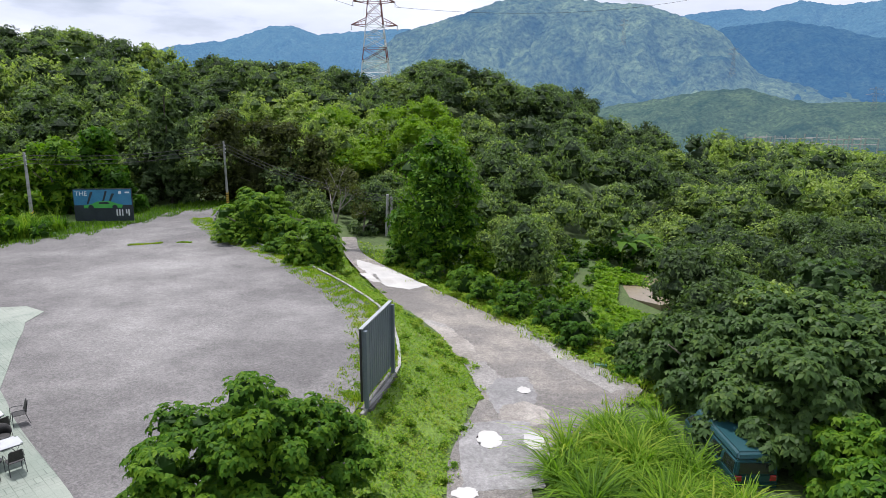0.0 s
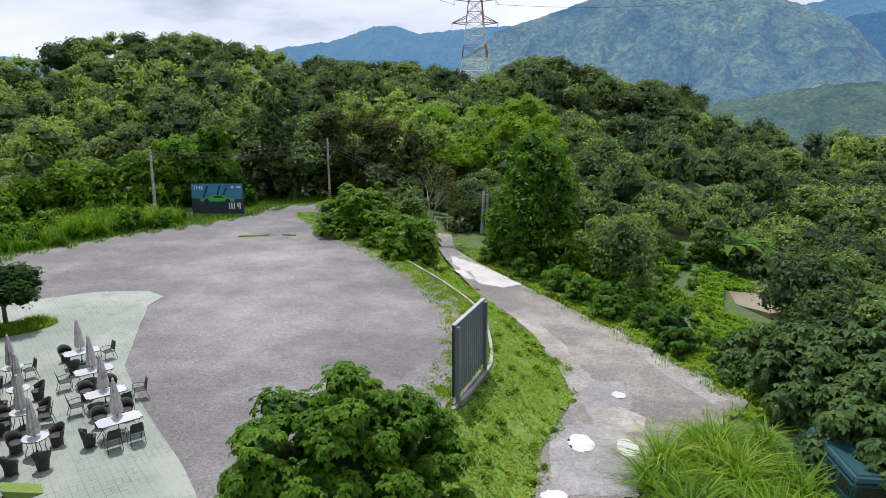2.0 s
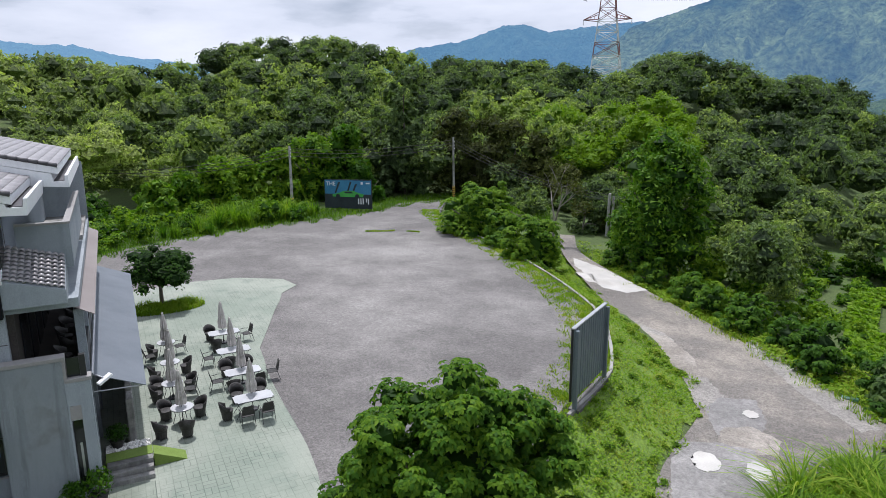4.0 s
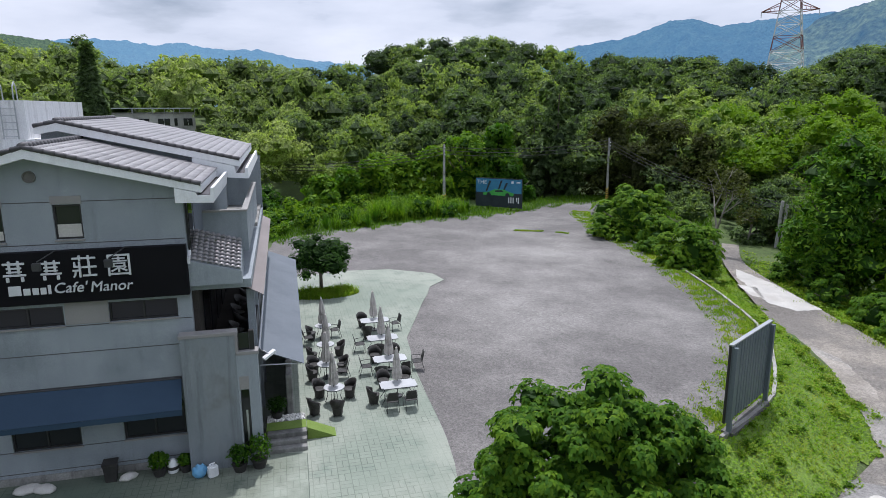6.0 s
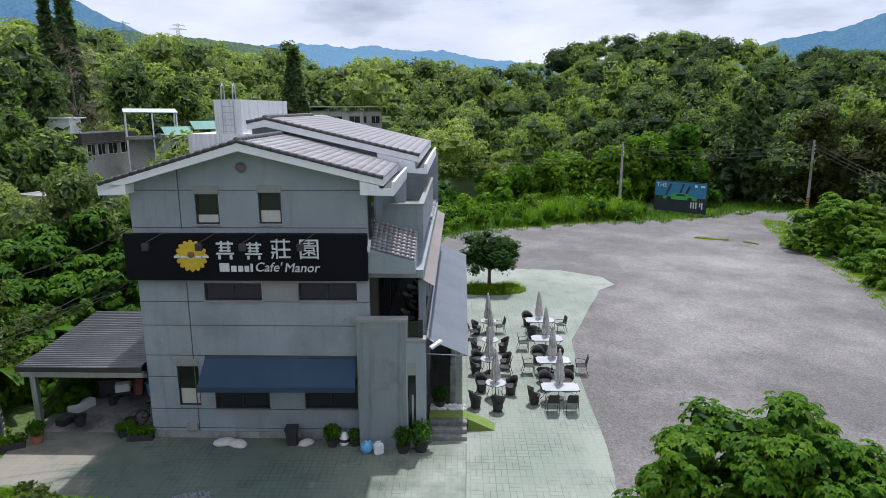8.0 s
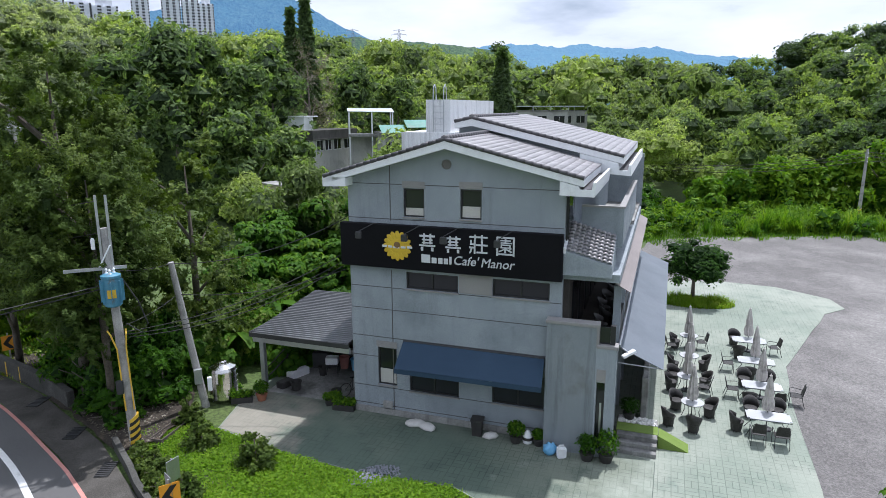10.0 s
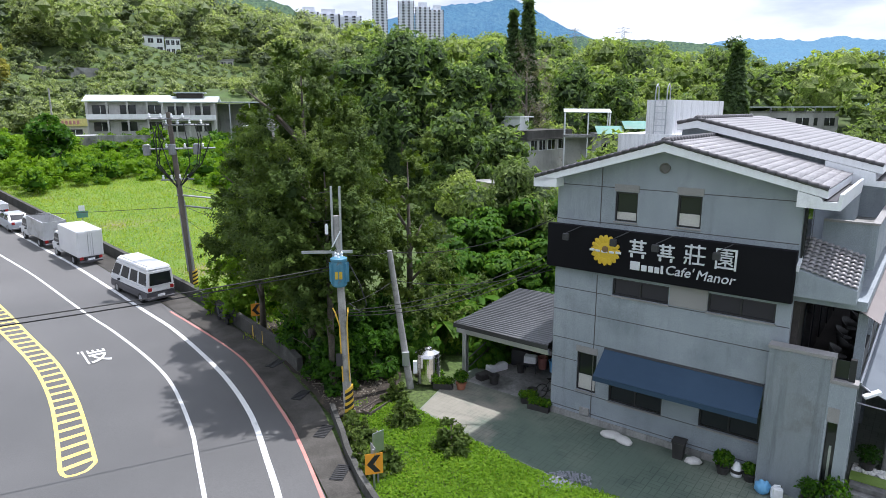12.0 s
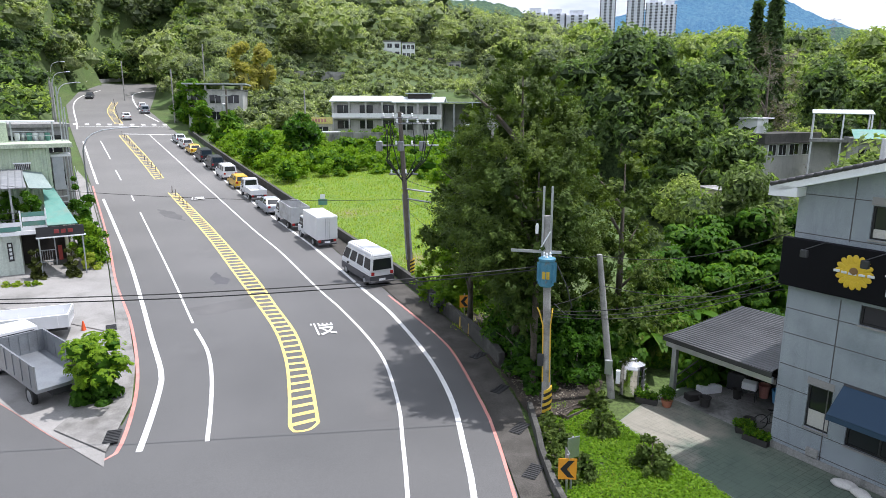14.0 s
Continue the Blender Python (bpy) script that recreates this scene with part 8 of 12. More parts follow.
def big_truck(m, length, w, side, label, body, tailgate=True):
    t = thing("lorry", m, label, "lorry", "lorries")
    bm = bmesh.new()
    box(bm, -length / 2, length / 2, -w / 2, w / 2, 0.95, 1.10)
    part("bed", bm, body, t)
    for a in ((-length / 2, length / 2, -w / 2, -w / 2 + 0.07), (-length / 2, length / 2, w / 2 - 0.07, w / 2), (-length / 2, -length / 2 + 0.07, -w / 2 + 0.07, w / 2 - 0.07), (length / 2 - 0.07, length / 2, -w / 2 + 0.07, w / 2 - 0.07)):
        if not tailgate and a[1] < 0:
            continue
        bm = bmesh.new()
        box(bm, a[0], a[1], a[2], a[3], 1.10, 1.10 + side)
        wall = part("bed_side", bm, body, t)
        long_x = a[1] - a[0] > 1
        for k in range(5):
            f = (k + 0.5) / 5
            bm = bmesh.new()
            if long_x:
                x = a[0] + (a[1] - a[0]) * f
                box(bm, x - 0.04, x + 0.04, a[2] - 0.03, a[3] + 0.03, 1.12, 1.08 + side)
            else:
                y = a[2] + (a[3] - a[2]) * f
                box(bm, a[0] - 0.03, a[1] + 0.03, y - 0.04, y + 0.04, 1.12, 1.08 + side)
            part("rib", bm, body, wall)
    bm = bmesh.new()
    box(bm, -length / 2 + 0.2, length / 2 + 1.6, -0.4, 0.4, 0.6, 0.94)
    part("chassis", bm, DARK_METAL, t)
    lower_body(t, [(length / 2 + 0.15, 0.5), (length / 2 + 1.9, 0.5), (length / 2 + 1.9, 1.3), (length / 2 + 0.15, 1.3)], w * 0.95, P_WHITE, "cab_base")
    cabin(t, length / 2 + 0.15, length / 2 + 1.88, 1.28, length / 2 + 0.2, length / 2 + 1.7, 2.3, w * 0.46, w * 0.43, P_WHITE, 0, "cab")
    wheels(t, (-length * 0.25, length / 2 + 1.0), w * 0.92, 0.45)
    return t


big_truck(pose(-22.05, -24.0, 0.06, 0, 0, 244), 5.0, 2.1, 1.05, "lorry with an open scratched aluminium load bed", ALU, False)
big_truck(pose(-26.4, -30.1, 0.16, 0, 0, 307), 5.4, 2.2, 0.55, "white flatbed lorry parked on the forecourt", P_WHITE)
cone_t = thing("traffic_cone", pose(-28.6, -27.8, 0.22), "orange traffic cone on the concrete forecourt", "traffic cone")
CONE = surf("cone_orange", (0.72, 0.10, 0.03), (0.80, 0.14, 0.04), 4.0, 40.0, 0.5, bump=0.02, grain=0.06)
bm = bmesh.new()
lathe(bm, [(0.16, 0.03), (0.035, 0.70), (0.02, 0.71)], 16)
part("body", bm, CONE, cone_t)
bm = bmesh.new()
box(bm, -0.2, 0.2, -0.2, 0.2, 0, 0.03)
part("base", bm, CONE, cone_t)
moped = thing("moped", pose(-37.0, -9.6, 0.36, 0, 0, 215), "dark motor scooter parked against the parapet", "scooter")
for x in (-0.55, 0.6):
    bm = bmesh.new()
    lathe(bm, [(0.12, -0.05), (0.24, -0.05), (0.25, 0), (0.24, 0.05), (0.12, 0.05)], 14)
    bmesh.ops.transform(bm, matrix=Matrix.Translation((x, 0, 0.25)) @ Matrix.Rotation(radians(90), 4, "X"), verts=bm.verts)
    part("wheel", bm, BLACK, moped)
bm = bmesh.new()
prism(bm, [(-0.8, 0.45), (-0.2, 0.30), (0.35, 0.30), (0.55, 0.95), (0.40, 0.95), (0.22, 0.45), (-0.1, 0.62), (-0.75, 0.70)], -0.16, 0.16, Matrix.Rotation(radians(90), 4, "X"))
soften(bm, 0.04)
part("body", bm, P_DARK, moped)
bm = bmesh.new()
box(bm, -0.72, 0.02, -0.14, 0.14, 0.66, 0.78)
soften(bm, 0.04)
part("seat", bm, BLACK, moped)
bm = bmesh.new()
rod(bm, (0.46, -0.34, 1.02), (0.46, 0.34, 1.02), 0.018, n=6)
part("handlebar", bm, DARK_METAL, moped)

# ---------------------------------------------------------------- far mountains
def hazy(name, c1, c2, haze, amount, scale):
    """Wooded slopes, with the haze of a long way of air added as a glow."""
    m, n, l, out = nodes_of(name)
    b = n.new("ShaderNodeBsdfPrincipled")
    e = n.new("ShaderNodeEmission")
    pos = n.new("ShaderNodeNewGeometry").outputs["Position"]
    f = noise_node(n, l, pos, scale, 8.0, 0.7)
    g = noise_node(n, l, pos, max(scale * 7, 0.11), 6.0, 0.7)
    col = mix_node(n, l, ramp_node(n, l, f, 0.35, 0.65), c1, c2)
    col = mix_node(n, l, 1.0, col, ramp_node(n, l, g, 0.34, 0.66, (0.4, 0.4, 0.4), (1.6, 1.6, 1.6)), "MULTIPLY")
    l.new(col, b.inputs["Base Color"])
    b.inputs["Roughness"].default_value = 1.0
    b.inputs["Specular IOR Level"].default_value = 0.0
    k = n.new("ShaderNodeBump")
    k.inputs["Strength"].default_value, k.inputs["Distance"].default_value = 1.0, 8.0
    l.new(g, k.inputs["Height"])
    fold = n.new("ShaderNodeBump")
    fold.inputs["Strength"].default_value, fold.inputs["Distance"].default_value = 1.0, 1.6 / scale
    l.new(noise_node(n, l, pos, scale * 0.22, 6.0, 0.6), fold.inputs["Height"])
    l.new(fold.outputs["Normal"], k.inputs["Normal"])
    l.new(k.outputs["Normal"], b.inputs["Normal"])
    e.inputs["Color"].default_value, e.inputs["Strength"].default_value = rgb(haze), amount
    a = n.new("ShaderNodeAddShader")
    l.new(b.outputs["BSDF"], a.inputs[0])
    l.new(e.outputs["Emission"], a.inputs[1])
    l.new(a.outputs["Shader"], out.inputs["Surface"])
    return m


def mountain(name, r, profile, material, label, rough=0.35, seed=0):
    """A range that rises from the plain to a crest given by (bearing, degrees above the eye)."""
    pr = np.array(sorted(profile), float)
    az = np.arange(pr[0, 0], pr[-1, 0] + 0.01, 0.12)
    el = np.interp(az, pr[:, 0], pr[:, 1])
    ker = np.hanning(9)
    el = np.convolve(np.pad(el, 4, mode="edge"), ker / ker.sum(), "valid")
    rows, verts = 34, []
    for j in range(rows):
        f = j / (rows - 1)
        ring_ = []
        for a, e in zip(az, el):
            d = r * (0.55 + 0.45 * f)
            x, y = d * math.cos(radians(a)), d * math.sin(radians(a))
            k = 9.0 / r
            ridge = 1 - 0.9 * abs(noise.fractal((x * k * 0.5 + seed * 7.0, y * k * 0.5, seed), 0.9, 2.1, 3)) - 0.7 * abs(noise.fractal((x * k * 1.3 + seed * 3.0, y * k * 1.3, seed), 0.9, 2.1, 4))
            fine = noise.fractal((x * k * 9, y * k * 9, seed + 5.0), 0.8, 2.0, 4)
            crest = EYE_Z + r * math.tan(radians(e + rough * 0.35 * fine))
            z = -40 + (crest + 40) * f ** 0.9 * (1 - 0.8 * (1 - ridge) * (1 - f ** 4)) + 0.010 * r * fine * f * (1 - f)
            ring_.append((x, y, z))
        verts.append(ring_)
    v = np.array(verts)
    nr, nc = v.shape[:2]
    i, j = np.meshgrid(np.arange(nr - 1), np.arange(nc - 1), indexing="ij")
    fc = np.stack([i * nc + j, i * nc + j + 1, (i + 1) * nc + j + 1, (i + 1) * nc + j], -1).reshape(-1, 4)
    return tagged(new(name, raw_mesh(name, v.reshape(-1, 3), fc, material, smooth=True)), label, "mountain", kind="structure")


# BLUE1 runs dark to light: lit and shaded relief put into its colour.
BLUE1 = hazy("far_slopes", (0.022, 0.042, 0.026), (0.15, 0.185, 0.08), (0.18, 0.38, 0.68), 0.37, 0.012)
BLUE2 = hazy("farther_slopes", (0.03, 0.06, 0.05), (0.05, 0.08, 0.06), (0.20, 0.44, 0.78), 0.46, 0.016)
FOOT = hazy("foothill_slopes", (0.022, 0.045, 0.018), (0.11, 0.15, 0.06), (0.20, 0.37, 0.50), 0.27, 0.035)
# Cloud shade is put into this darker slope colour.
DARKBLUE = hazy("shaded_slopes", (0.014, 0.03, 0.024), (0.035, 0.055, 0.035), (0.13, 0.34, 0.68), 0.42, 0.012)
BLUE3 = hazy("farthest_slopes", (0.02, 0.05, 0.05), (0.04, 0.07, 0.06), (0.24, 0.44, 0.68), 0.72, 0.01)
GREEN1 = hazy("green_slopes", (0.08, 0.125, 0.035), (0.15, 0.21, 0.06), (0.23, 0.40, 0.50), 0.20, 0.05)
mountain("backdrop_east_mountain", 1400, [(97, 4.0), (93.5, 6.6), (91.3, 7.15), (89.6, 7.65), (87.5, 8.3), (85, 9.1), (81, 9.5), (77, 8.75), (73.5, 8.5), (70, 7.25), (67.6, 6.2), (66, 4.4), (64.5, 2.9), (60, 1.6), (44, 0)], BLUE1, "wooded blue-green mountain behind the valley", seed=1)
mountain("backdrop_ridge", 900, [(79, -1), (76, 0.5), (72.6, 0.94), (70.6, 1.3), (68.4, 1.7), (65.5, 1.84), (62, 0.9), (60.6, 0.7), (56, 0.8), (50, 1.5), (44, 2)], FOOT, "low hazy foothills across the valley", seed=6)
mountain("backdrop_dark_ridge", 1900, [(73, 3.5), (69.5, 6.1), (67, 6.5), (63.3, 6.8), (60.3, 6.2), (56.6, 5.1), (50, 4.5), (44, 4)], DARKBLUE, "dark blue wooded ridge, cloud shade put into its colour", seed=8)
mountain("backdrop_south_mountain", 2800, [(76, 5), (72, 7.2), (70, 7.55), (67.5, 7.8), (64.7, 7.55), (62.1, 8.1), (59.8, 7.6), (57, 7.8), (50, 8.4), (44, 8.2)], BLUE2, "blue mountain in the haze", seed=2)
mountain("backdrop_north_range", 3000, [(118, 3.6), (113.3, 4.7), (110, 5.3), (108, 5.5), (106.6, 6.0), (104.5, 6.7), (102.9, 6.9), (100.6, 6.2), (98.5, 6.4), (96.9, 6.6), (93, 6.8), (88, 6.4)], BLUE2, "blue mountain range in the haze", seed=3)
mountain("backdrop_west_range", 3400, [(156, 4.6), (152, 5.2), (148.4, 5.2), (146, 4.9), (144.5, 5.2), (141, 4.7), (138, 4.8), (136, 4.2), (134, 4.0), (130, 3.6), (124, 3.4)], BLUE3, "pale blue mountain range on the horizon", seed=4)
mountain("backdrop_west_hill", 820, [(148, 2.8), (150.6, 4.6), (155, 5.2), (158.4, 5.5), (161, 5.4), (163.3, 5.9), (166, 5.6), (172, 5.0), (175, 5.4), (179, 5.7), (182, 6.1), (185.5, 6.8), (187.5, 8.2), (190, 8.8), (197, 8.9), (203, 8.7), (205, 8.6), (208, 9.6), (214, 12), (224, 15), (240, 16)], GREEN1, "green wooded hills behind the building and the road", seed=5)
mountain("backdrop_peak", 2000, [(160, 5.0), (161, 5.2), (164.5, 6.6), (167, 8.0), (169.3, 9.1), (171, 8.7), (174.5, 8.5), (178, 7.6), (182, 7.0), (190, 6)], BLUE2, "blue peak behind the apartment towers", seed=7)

# ---------------------------------------------------------------- far buildings
GREY_WALL = surf("pale_house_wall", (0.42, 0.42, 0.40), (0.52, 0.51, 0.49), 0.4, 8.0, 0.85, bump=0.1, stain=(0.30, 0.30, 0.28), stain_scale=0.5, grain=0.12, streak=0.3)
CREAM_WALL = surf("cream_house_wall", (0.52, 0.49, 0.40), (0.60, 0.57, 0.48), 0.4, 8.0, 0.85, bump=0.1, grain=0.12, streak=0.2)
ROOF_PALE = surf("pale_sheet_roof", (0.42, 0.47, 0.46), (0.52, 0.56, 0.55), 0.5, 8.0, 0.5, 0.2, bump=0.1, grain=0.12)
MINT = surf("mint_corrugated_wall", (0.44, 0.52, 0.38), (0.52, 0.60, 0.45), 0.4, 8.0, 0.6, 0.1, bump=0.1, stain=(0.34, 0.40, 0.33), stain_scale=0.8, grain=0.1, streak=0.25)
# Distance haze is put into this pale bluish wall colour.
TOWER = surf("tower_wall", (0.66, 0.68, 0.74), (0.78, 0.79, 0.84), 0.05, 0.6, 0.8, bump=0.0, grain=0.1)


def house_window(parent, x, y, z, w, h, depth=0.06, wall_turn=0, frame_mat=None):
    bm = bmesh.new()
    m = pose(x, y, z, 0, 0, wall_turn)
    box(bm, -w / 2 - 0.08, w / 2 + 0.08, -depth, 0.0, -0.08, h + 0.08, m)
    win = part("window", bm, frame_mat or DARK_FRAME, parent)
    bm = bmesh.new()
    box(bm, -w / 2, w / 2, -depth - 0.02, -depth - 0.004, 0, h, m)
    part("pane", bm, GLASS, win)
    bm = bmesh.new()
    box(bm, -0.03, 0.03, -depth - 0.04, -depth - 0.022, 0, h, m)
    part("sash_bar", bm, WHITE_PAINT, win)
    return win


def facing(az, r, z, turn=0):
    """A pose at a bearing, whose -y side faces the eye."""
    x, y = polar_xy(az, r)
    return pose(x, y, z, 0, 0, az - 90 + turn)


def polar_xy(az, r):
    return r * math.cos(radians(az)), r * math.sin(radians(az))


def flat_house(name, m, w, d, storeys, wall, label, bays, roof=None, parapet=0.5, windows=True, h=3.0):
    t = thing(name, m, label, "house", "houses")
    top = storeys * h
    bm = bmesh.new()
    box(bm, -w / 2, w / 2, 0, d, -3.0, top)
    part("wall", bm, wall, t)
    if roof:
        bm = bmesh.new()
        prism(bm, [(-0.9, top + 0.05), (d / 2, top + 1.1), (d + 0.9, top + 0.05), (d + 0.9, top + 0.22), (d / 2, top + 1.3), (-0.9, top + 0.22)], -w / 2 - 0.5, w / 2 + 0.5, Matrix(((0, 0, 1, 0), (1, 0, 0, 0), (0, 1, 0, 0), (0, 0, 0, 1))))
        part("roof", bm, roof, t)
    else:
        bm = bmesh.new()
        box(bm, -w / 2 - 0.15, w / 2 + 0.15, -0.15, d + 0.15, top, top + parapet)
        part("roof_parapet", bm, DIRTY_CONCRETE, t)
    if windows:
        for s in range(storeys):
            for k in range(bays):
                x = -w / 2 + w * (k + 0.5) / bays
                house_window(t, x, -0.002, s * h + 0.9, w / bays * 0.55, 1.4)
    return t


# row of houses with balconies beyond the scrub
row = flat_house("row_house", facing(200.4, 128, 8.0, -6), 13.0, 8, 2, GREY_WALL, "two-storey pale house with a long balcony and a sheet roof", 3, ROOF_PALE, h=2.9)
row2 = flat_house("row_house", facing(195.9, 126, 7.8, -6), 9.0, 8, 2, GREY_WALL, "two-storey house with a small raised attic and dark balcony", 2, ROOF_PALE, h=2.9)
for t_, w_ in ((row, 13.0), (row2, 9.0)):
    bm = bmesh.new()
    box(bm, -w_ / 2, w_ / 2, -1.3, 0.0, 2.75, 2.95)
    bal = part("balcony", bm, GREY_WALL, t_)
    bm = bmesh.new()
    box(bm, -w_ / 2, w_ / 2, -1.3, -1.18, 2.95, 3.75)
    part("railing", bm, WHITE_PAINT, bal)
    for k in range(5):
        bm = bmesh.new()
        x_ = -w_ / 2 + 0.15 + (w_ - 0.3) * k / 4
        box(bm, x_ - 0.14, x_ + 0.14, -1.25, -1.0, -3.0, 5.8)
        part("pillar", bm, GREY_WALL, t_)
bm = bmesh.new()
box(bm, -2.2, 2.2, 2.2, 5.4, 6.6, 7.6)
part("attic", bm, DARK_ROOM, row2)
bm = bmesh.new()
box(bm, -2.7, 2.7, 1.8, 5.8, 7.6, 7.8)
part("attic_roof", bm, ROOF_PALE, row2)
shed = thing("market_shed", facing(191.2, 126, 7.0, -4), "long open shed with a pale flat roof on thin posts", "shed", "houses")
bm = bmesh.new()
box(bm, -7.2, 7.2, 0, 7, 6.7, 6.9)
soften(bm, 0.04)
part("roof", bm, ROOF_PALE, shed)
bm = bmesh.new()
box(bm, -7.2, 7.2, 6.9, 7.0, -2, 6.6)
part("back_wall", bm, GREY_WALL, shed)
for x_ in (-7.0, -3.5, 0, 3.5, 7.0):
    bm = bmesh.new()
    box(bm, x_ - 0.1, x_ + 0.1, 0.1, 0.3, -2, 6.7)
    part("post", bm, STEEL, shed)
yard = flat_house("yard_wall_house", facing(205.0, 122, 7.0), 7.0, 4, 1, CREAM_WALL, "low cream building with a yellow sign band", 2, h=3.0, parapet=0.2)
bm = bmesh.new()
box(bm, -4.0, 3.6, -0.3, -0.18, 2.9, 4.1)
band = part("sign_band", bm, surf("sign_yellow", (0.60, 0.52, 0.16), (0.68, 0.60, 0.22), 1.0, 8.0, 0.6, bump=0.02), yard, "yellow sign band")
bars(band, [(-3.4 + k * 0.55, -3.05 + k * 0.55, 3.2, 3.8) for k in range(11)], -0.34, -0.31, RED_LINE, "sign_bar")
low_wall("yard_wall", [polar_xy(206.5, 112), polar_xy(203, 113), polar_xy(199, 112.5)], 0.4, 2.6, DIRTY_CONCRETE, "grey concrete retaining wall below the houses", on_road)
mv = minivan(facing(203.4, 117.5, 6.6, 0), P_WHITE, P_WHITE, "white van parked in front of the houses")
frame_house = flat_house("unfinished_house", facing(212.8, 138, 9.6, -10), 10.5, 8, 2, GREY_WALL, "grey unfinished concrete building with open upper floors", 3, h=3.2, parapet=0.3)
bm = bmesh.new()
box(bm, -6.0, 6.0, -0.6, 8.5, 7.6, 7.85)
part("flat_roof", bm, ROOF_PALE, frame_house)
for x_ in (-5.2, -1.7, 1.7, 5.2):
    bm = bmesh.new()
    box(bm, x_ - 0.18, x_ + 0.18, -0.2, 0.15, 6.6, 7.6)
    part("column", bm, GREY_WALL, frame_house)
# the flat-roofed house behind the cafe
# seen by its corner: x runs along the long side, y along the short side
hx_, hy_ = polar_xy(167.44, 84)
back = thing("flat_roof_house", pose(hx_, hy_, 3.4, 0, 0, 132.4), "mould-stained flat-roofed concrete house among trees", "house", "houses")
bm = bmesh.new()
box(bm, 0, 10.4, 0, 5.4, -3, 5.6)
part("wall", bm, GREY_WALL, back)
bm = bmesh.new()
box(bm, -0.25, 10.5, -0.25, 5.6, 5.4, 6.45)
box(bm, -0.45, 10.6, -0.45, 5.7, 5.25, 5.4)
part("roof_parapet", bm, MOSSY_CONCRETE, back, "parapet black with mould")
for x_, y_, turn_, w_ in ((1.5, -0.002, 0, 1.3), (3.4, -0.002, 0, 1.3), (5.6, -0.002, 0, 1.6), (8.2, -0.002, 0, 1.8), (-0.002, 1.1, -90, 1.2), (-0.002, 2.7, -90, 1.3), (-0.002, 4.3, -90, 1.2)):
    house_window(back, x_, y_, 3.9, w_, 1.25, wall_turn=turn_, frame_mat=WHITE_PAINT)
bm = bmesh.new()
box(bm, 0.6, 2.6, 1.6, 4.6, 6.3, 8.1)
box(bm, 0.4, 3.4, 1.4, 4.8, 8.1, 8.25)
part("stair_head", bm, WHITE_PAINT, back, "white stair head with a flat slab")
canopy = thing("roof_canopy", pose(*polar_xy(162.4, 87), 3.4, 0, 0, 75), "light sheet canopy on thin white posts", "canopy", "houses")
bm = bmesh.new()
sheet(bm, (-3.0, -1.6, 8.75), (3.0, -1.6, 8.65), (3.0, 2.4, 9.1), (-3.0, 2.4, 9.15), 0.08, 0.0, 4, 2)
part("roof", bm, ROOF_PALE, canopy)
for x_, y_ in ((-2.8, -1.4), (0.1, -1.4), (2.8, -1.4), (-2.8, 2.2), (2.8, 2.2)):
    bm = bmesh.new()
    rod(bm, (x_, y_, -3.0), (x_, y_, 8.75), 0.09, n=8)
    part("post", bm, WHITE_PAINT, canopy)
bm = bmesh.new()
box(bm, -3.0, 3.1, -1.5, 2.3, 5.6, 5.9)
part("deck", bm, DIRTY_CONCRETE, canopy)
bm = bmesh.new()
box(bm, -2.9, 3.0, 0.4, 2.2, -3.0, 5.6)
part("wall", bm, GREY_WALL, canopy)
annex = flat_house("annex_house", facing(159.4, 82, 3.2, 12), 5.6, 6, 2, GREY_WALL, "narrow white annex with rooftop clutter", 3, h=2.9, parapet=0.6)
for k, (x_, z_) in enumerate(((-1.6, 6.4), (1.6, 7.0))):
    bm = bmesh.new()
    sheet(bm, (x_ - 1.6, -1.2, z_), (x_ + 1.6, -1.2, z_), (x_ + 1.6, 1.0, z_ + 0.9), (x_ - 1.6, 1.0, z_ + 0.9), 0.05, -0.2, 6, 4)
    part("turquoise_awning", bm, TURQUOISE, annex, "turquoise sheet awning")
shed2 = flat_house("garden_shed", facing(169.5, 62, 2.6, 35), 2.6, 3, 1, CREAM_WALL, "small cream shed with a metal door", 0, h=3.0, parapet=0.1)
for az_, r_, w_ in ((150.0, 148, 9.0), (146.8, 150, 8.0), (144.8, 152, 6.0)):
    t_ = flat_house("far_house", facing(az_, r_, 8.4), w_, 7, 1, GREY_WALL, "grey flat-roofed house half hidden by trees", 2, h=3.4, parapet=0.25)
    bm = bmesh.new()
    box(bm, -w_ / 2 - 0.6, w_ / 2 + 0.6, -0.8, 6.8, 4.4, 4.6)
    part("roof_sheet", bm, ROOF_PALE, t_)
    for x_ in (-w_ / 2, 0, w_ / 2):
        bm = bmesh.new()
        rod(bm, (x_, -0.4, 3.4), (x_, -0.4, 4.4), 0.08, n=6)
        part("post", bm, STEEL, t_)
for az_, r_, z_, w_, s_ in ((198.3, 262, 32.0, 8.7, 3), (196.7, 262, 31.5, 5.0, 3), (197.4, 254, 28.0, 9.0, 1), (195.3, 262, 30.0, 6.5, 1), (194.2, 262, 28.5, 7.0, 2), (193.0, 258, 27.0, 7.0, 2), (191.8, 258, 25.5, 6.0, 1), (202.7, 300, 45.0, 8.0, 2)):
    flat_house("hillside_house", facing(az_, r_, z_ - 3), w_, 10, s_, WHITE_PAINT if s_ == 3 else GREY_WALL, "pale house stacked on the distant hillside", 3, h=3.0, parapet=0.5)
low_wall("hill_retaining_wall", [polar_xy(208.6, 190), polar_xy(205.4, 187), polar_xy(202.2, 190)], 1.0, 2.8, DIRTY_CONCRETE, "long concrete retaining wall on the hillside", lambda x, y: 19.9)


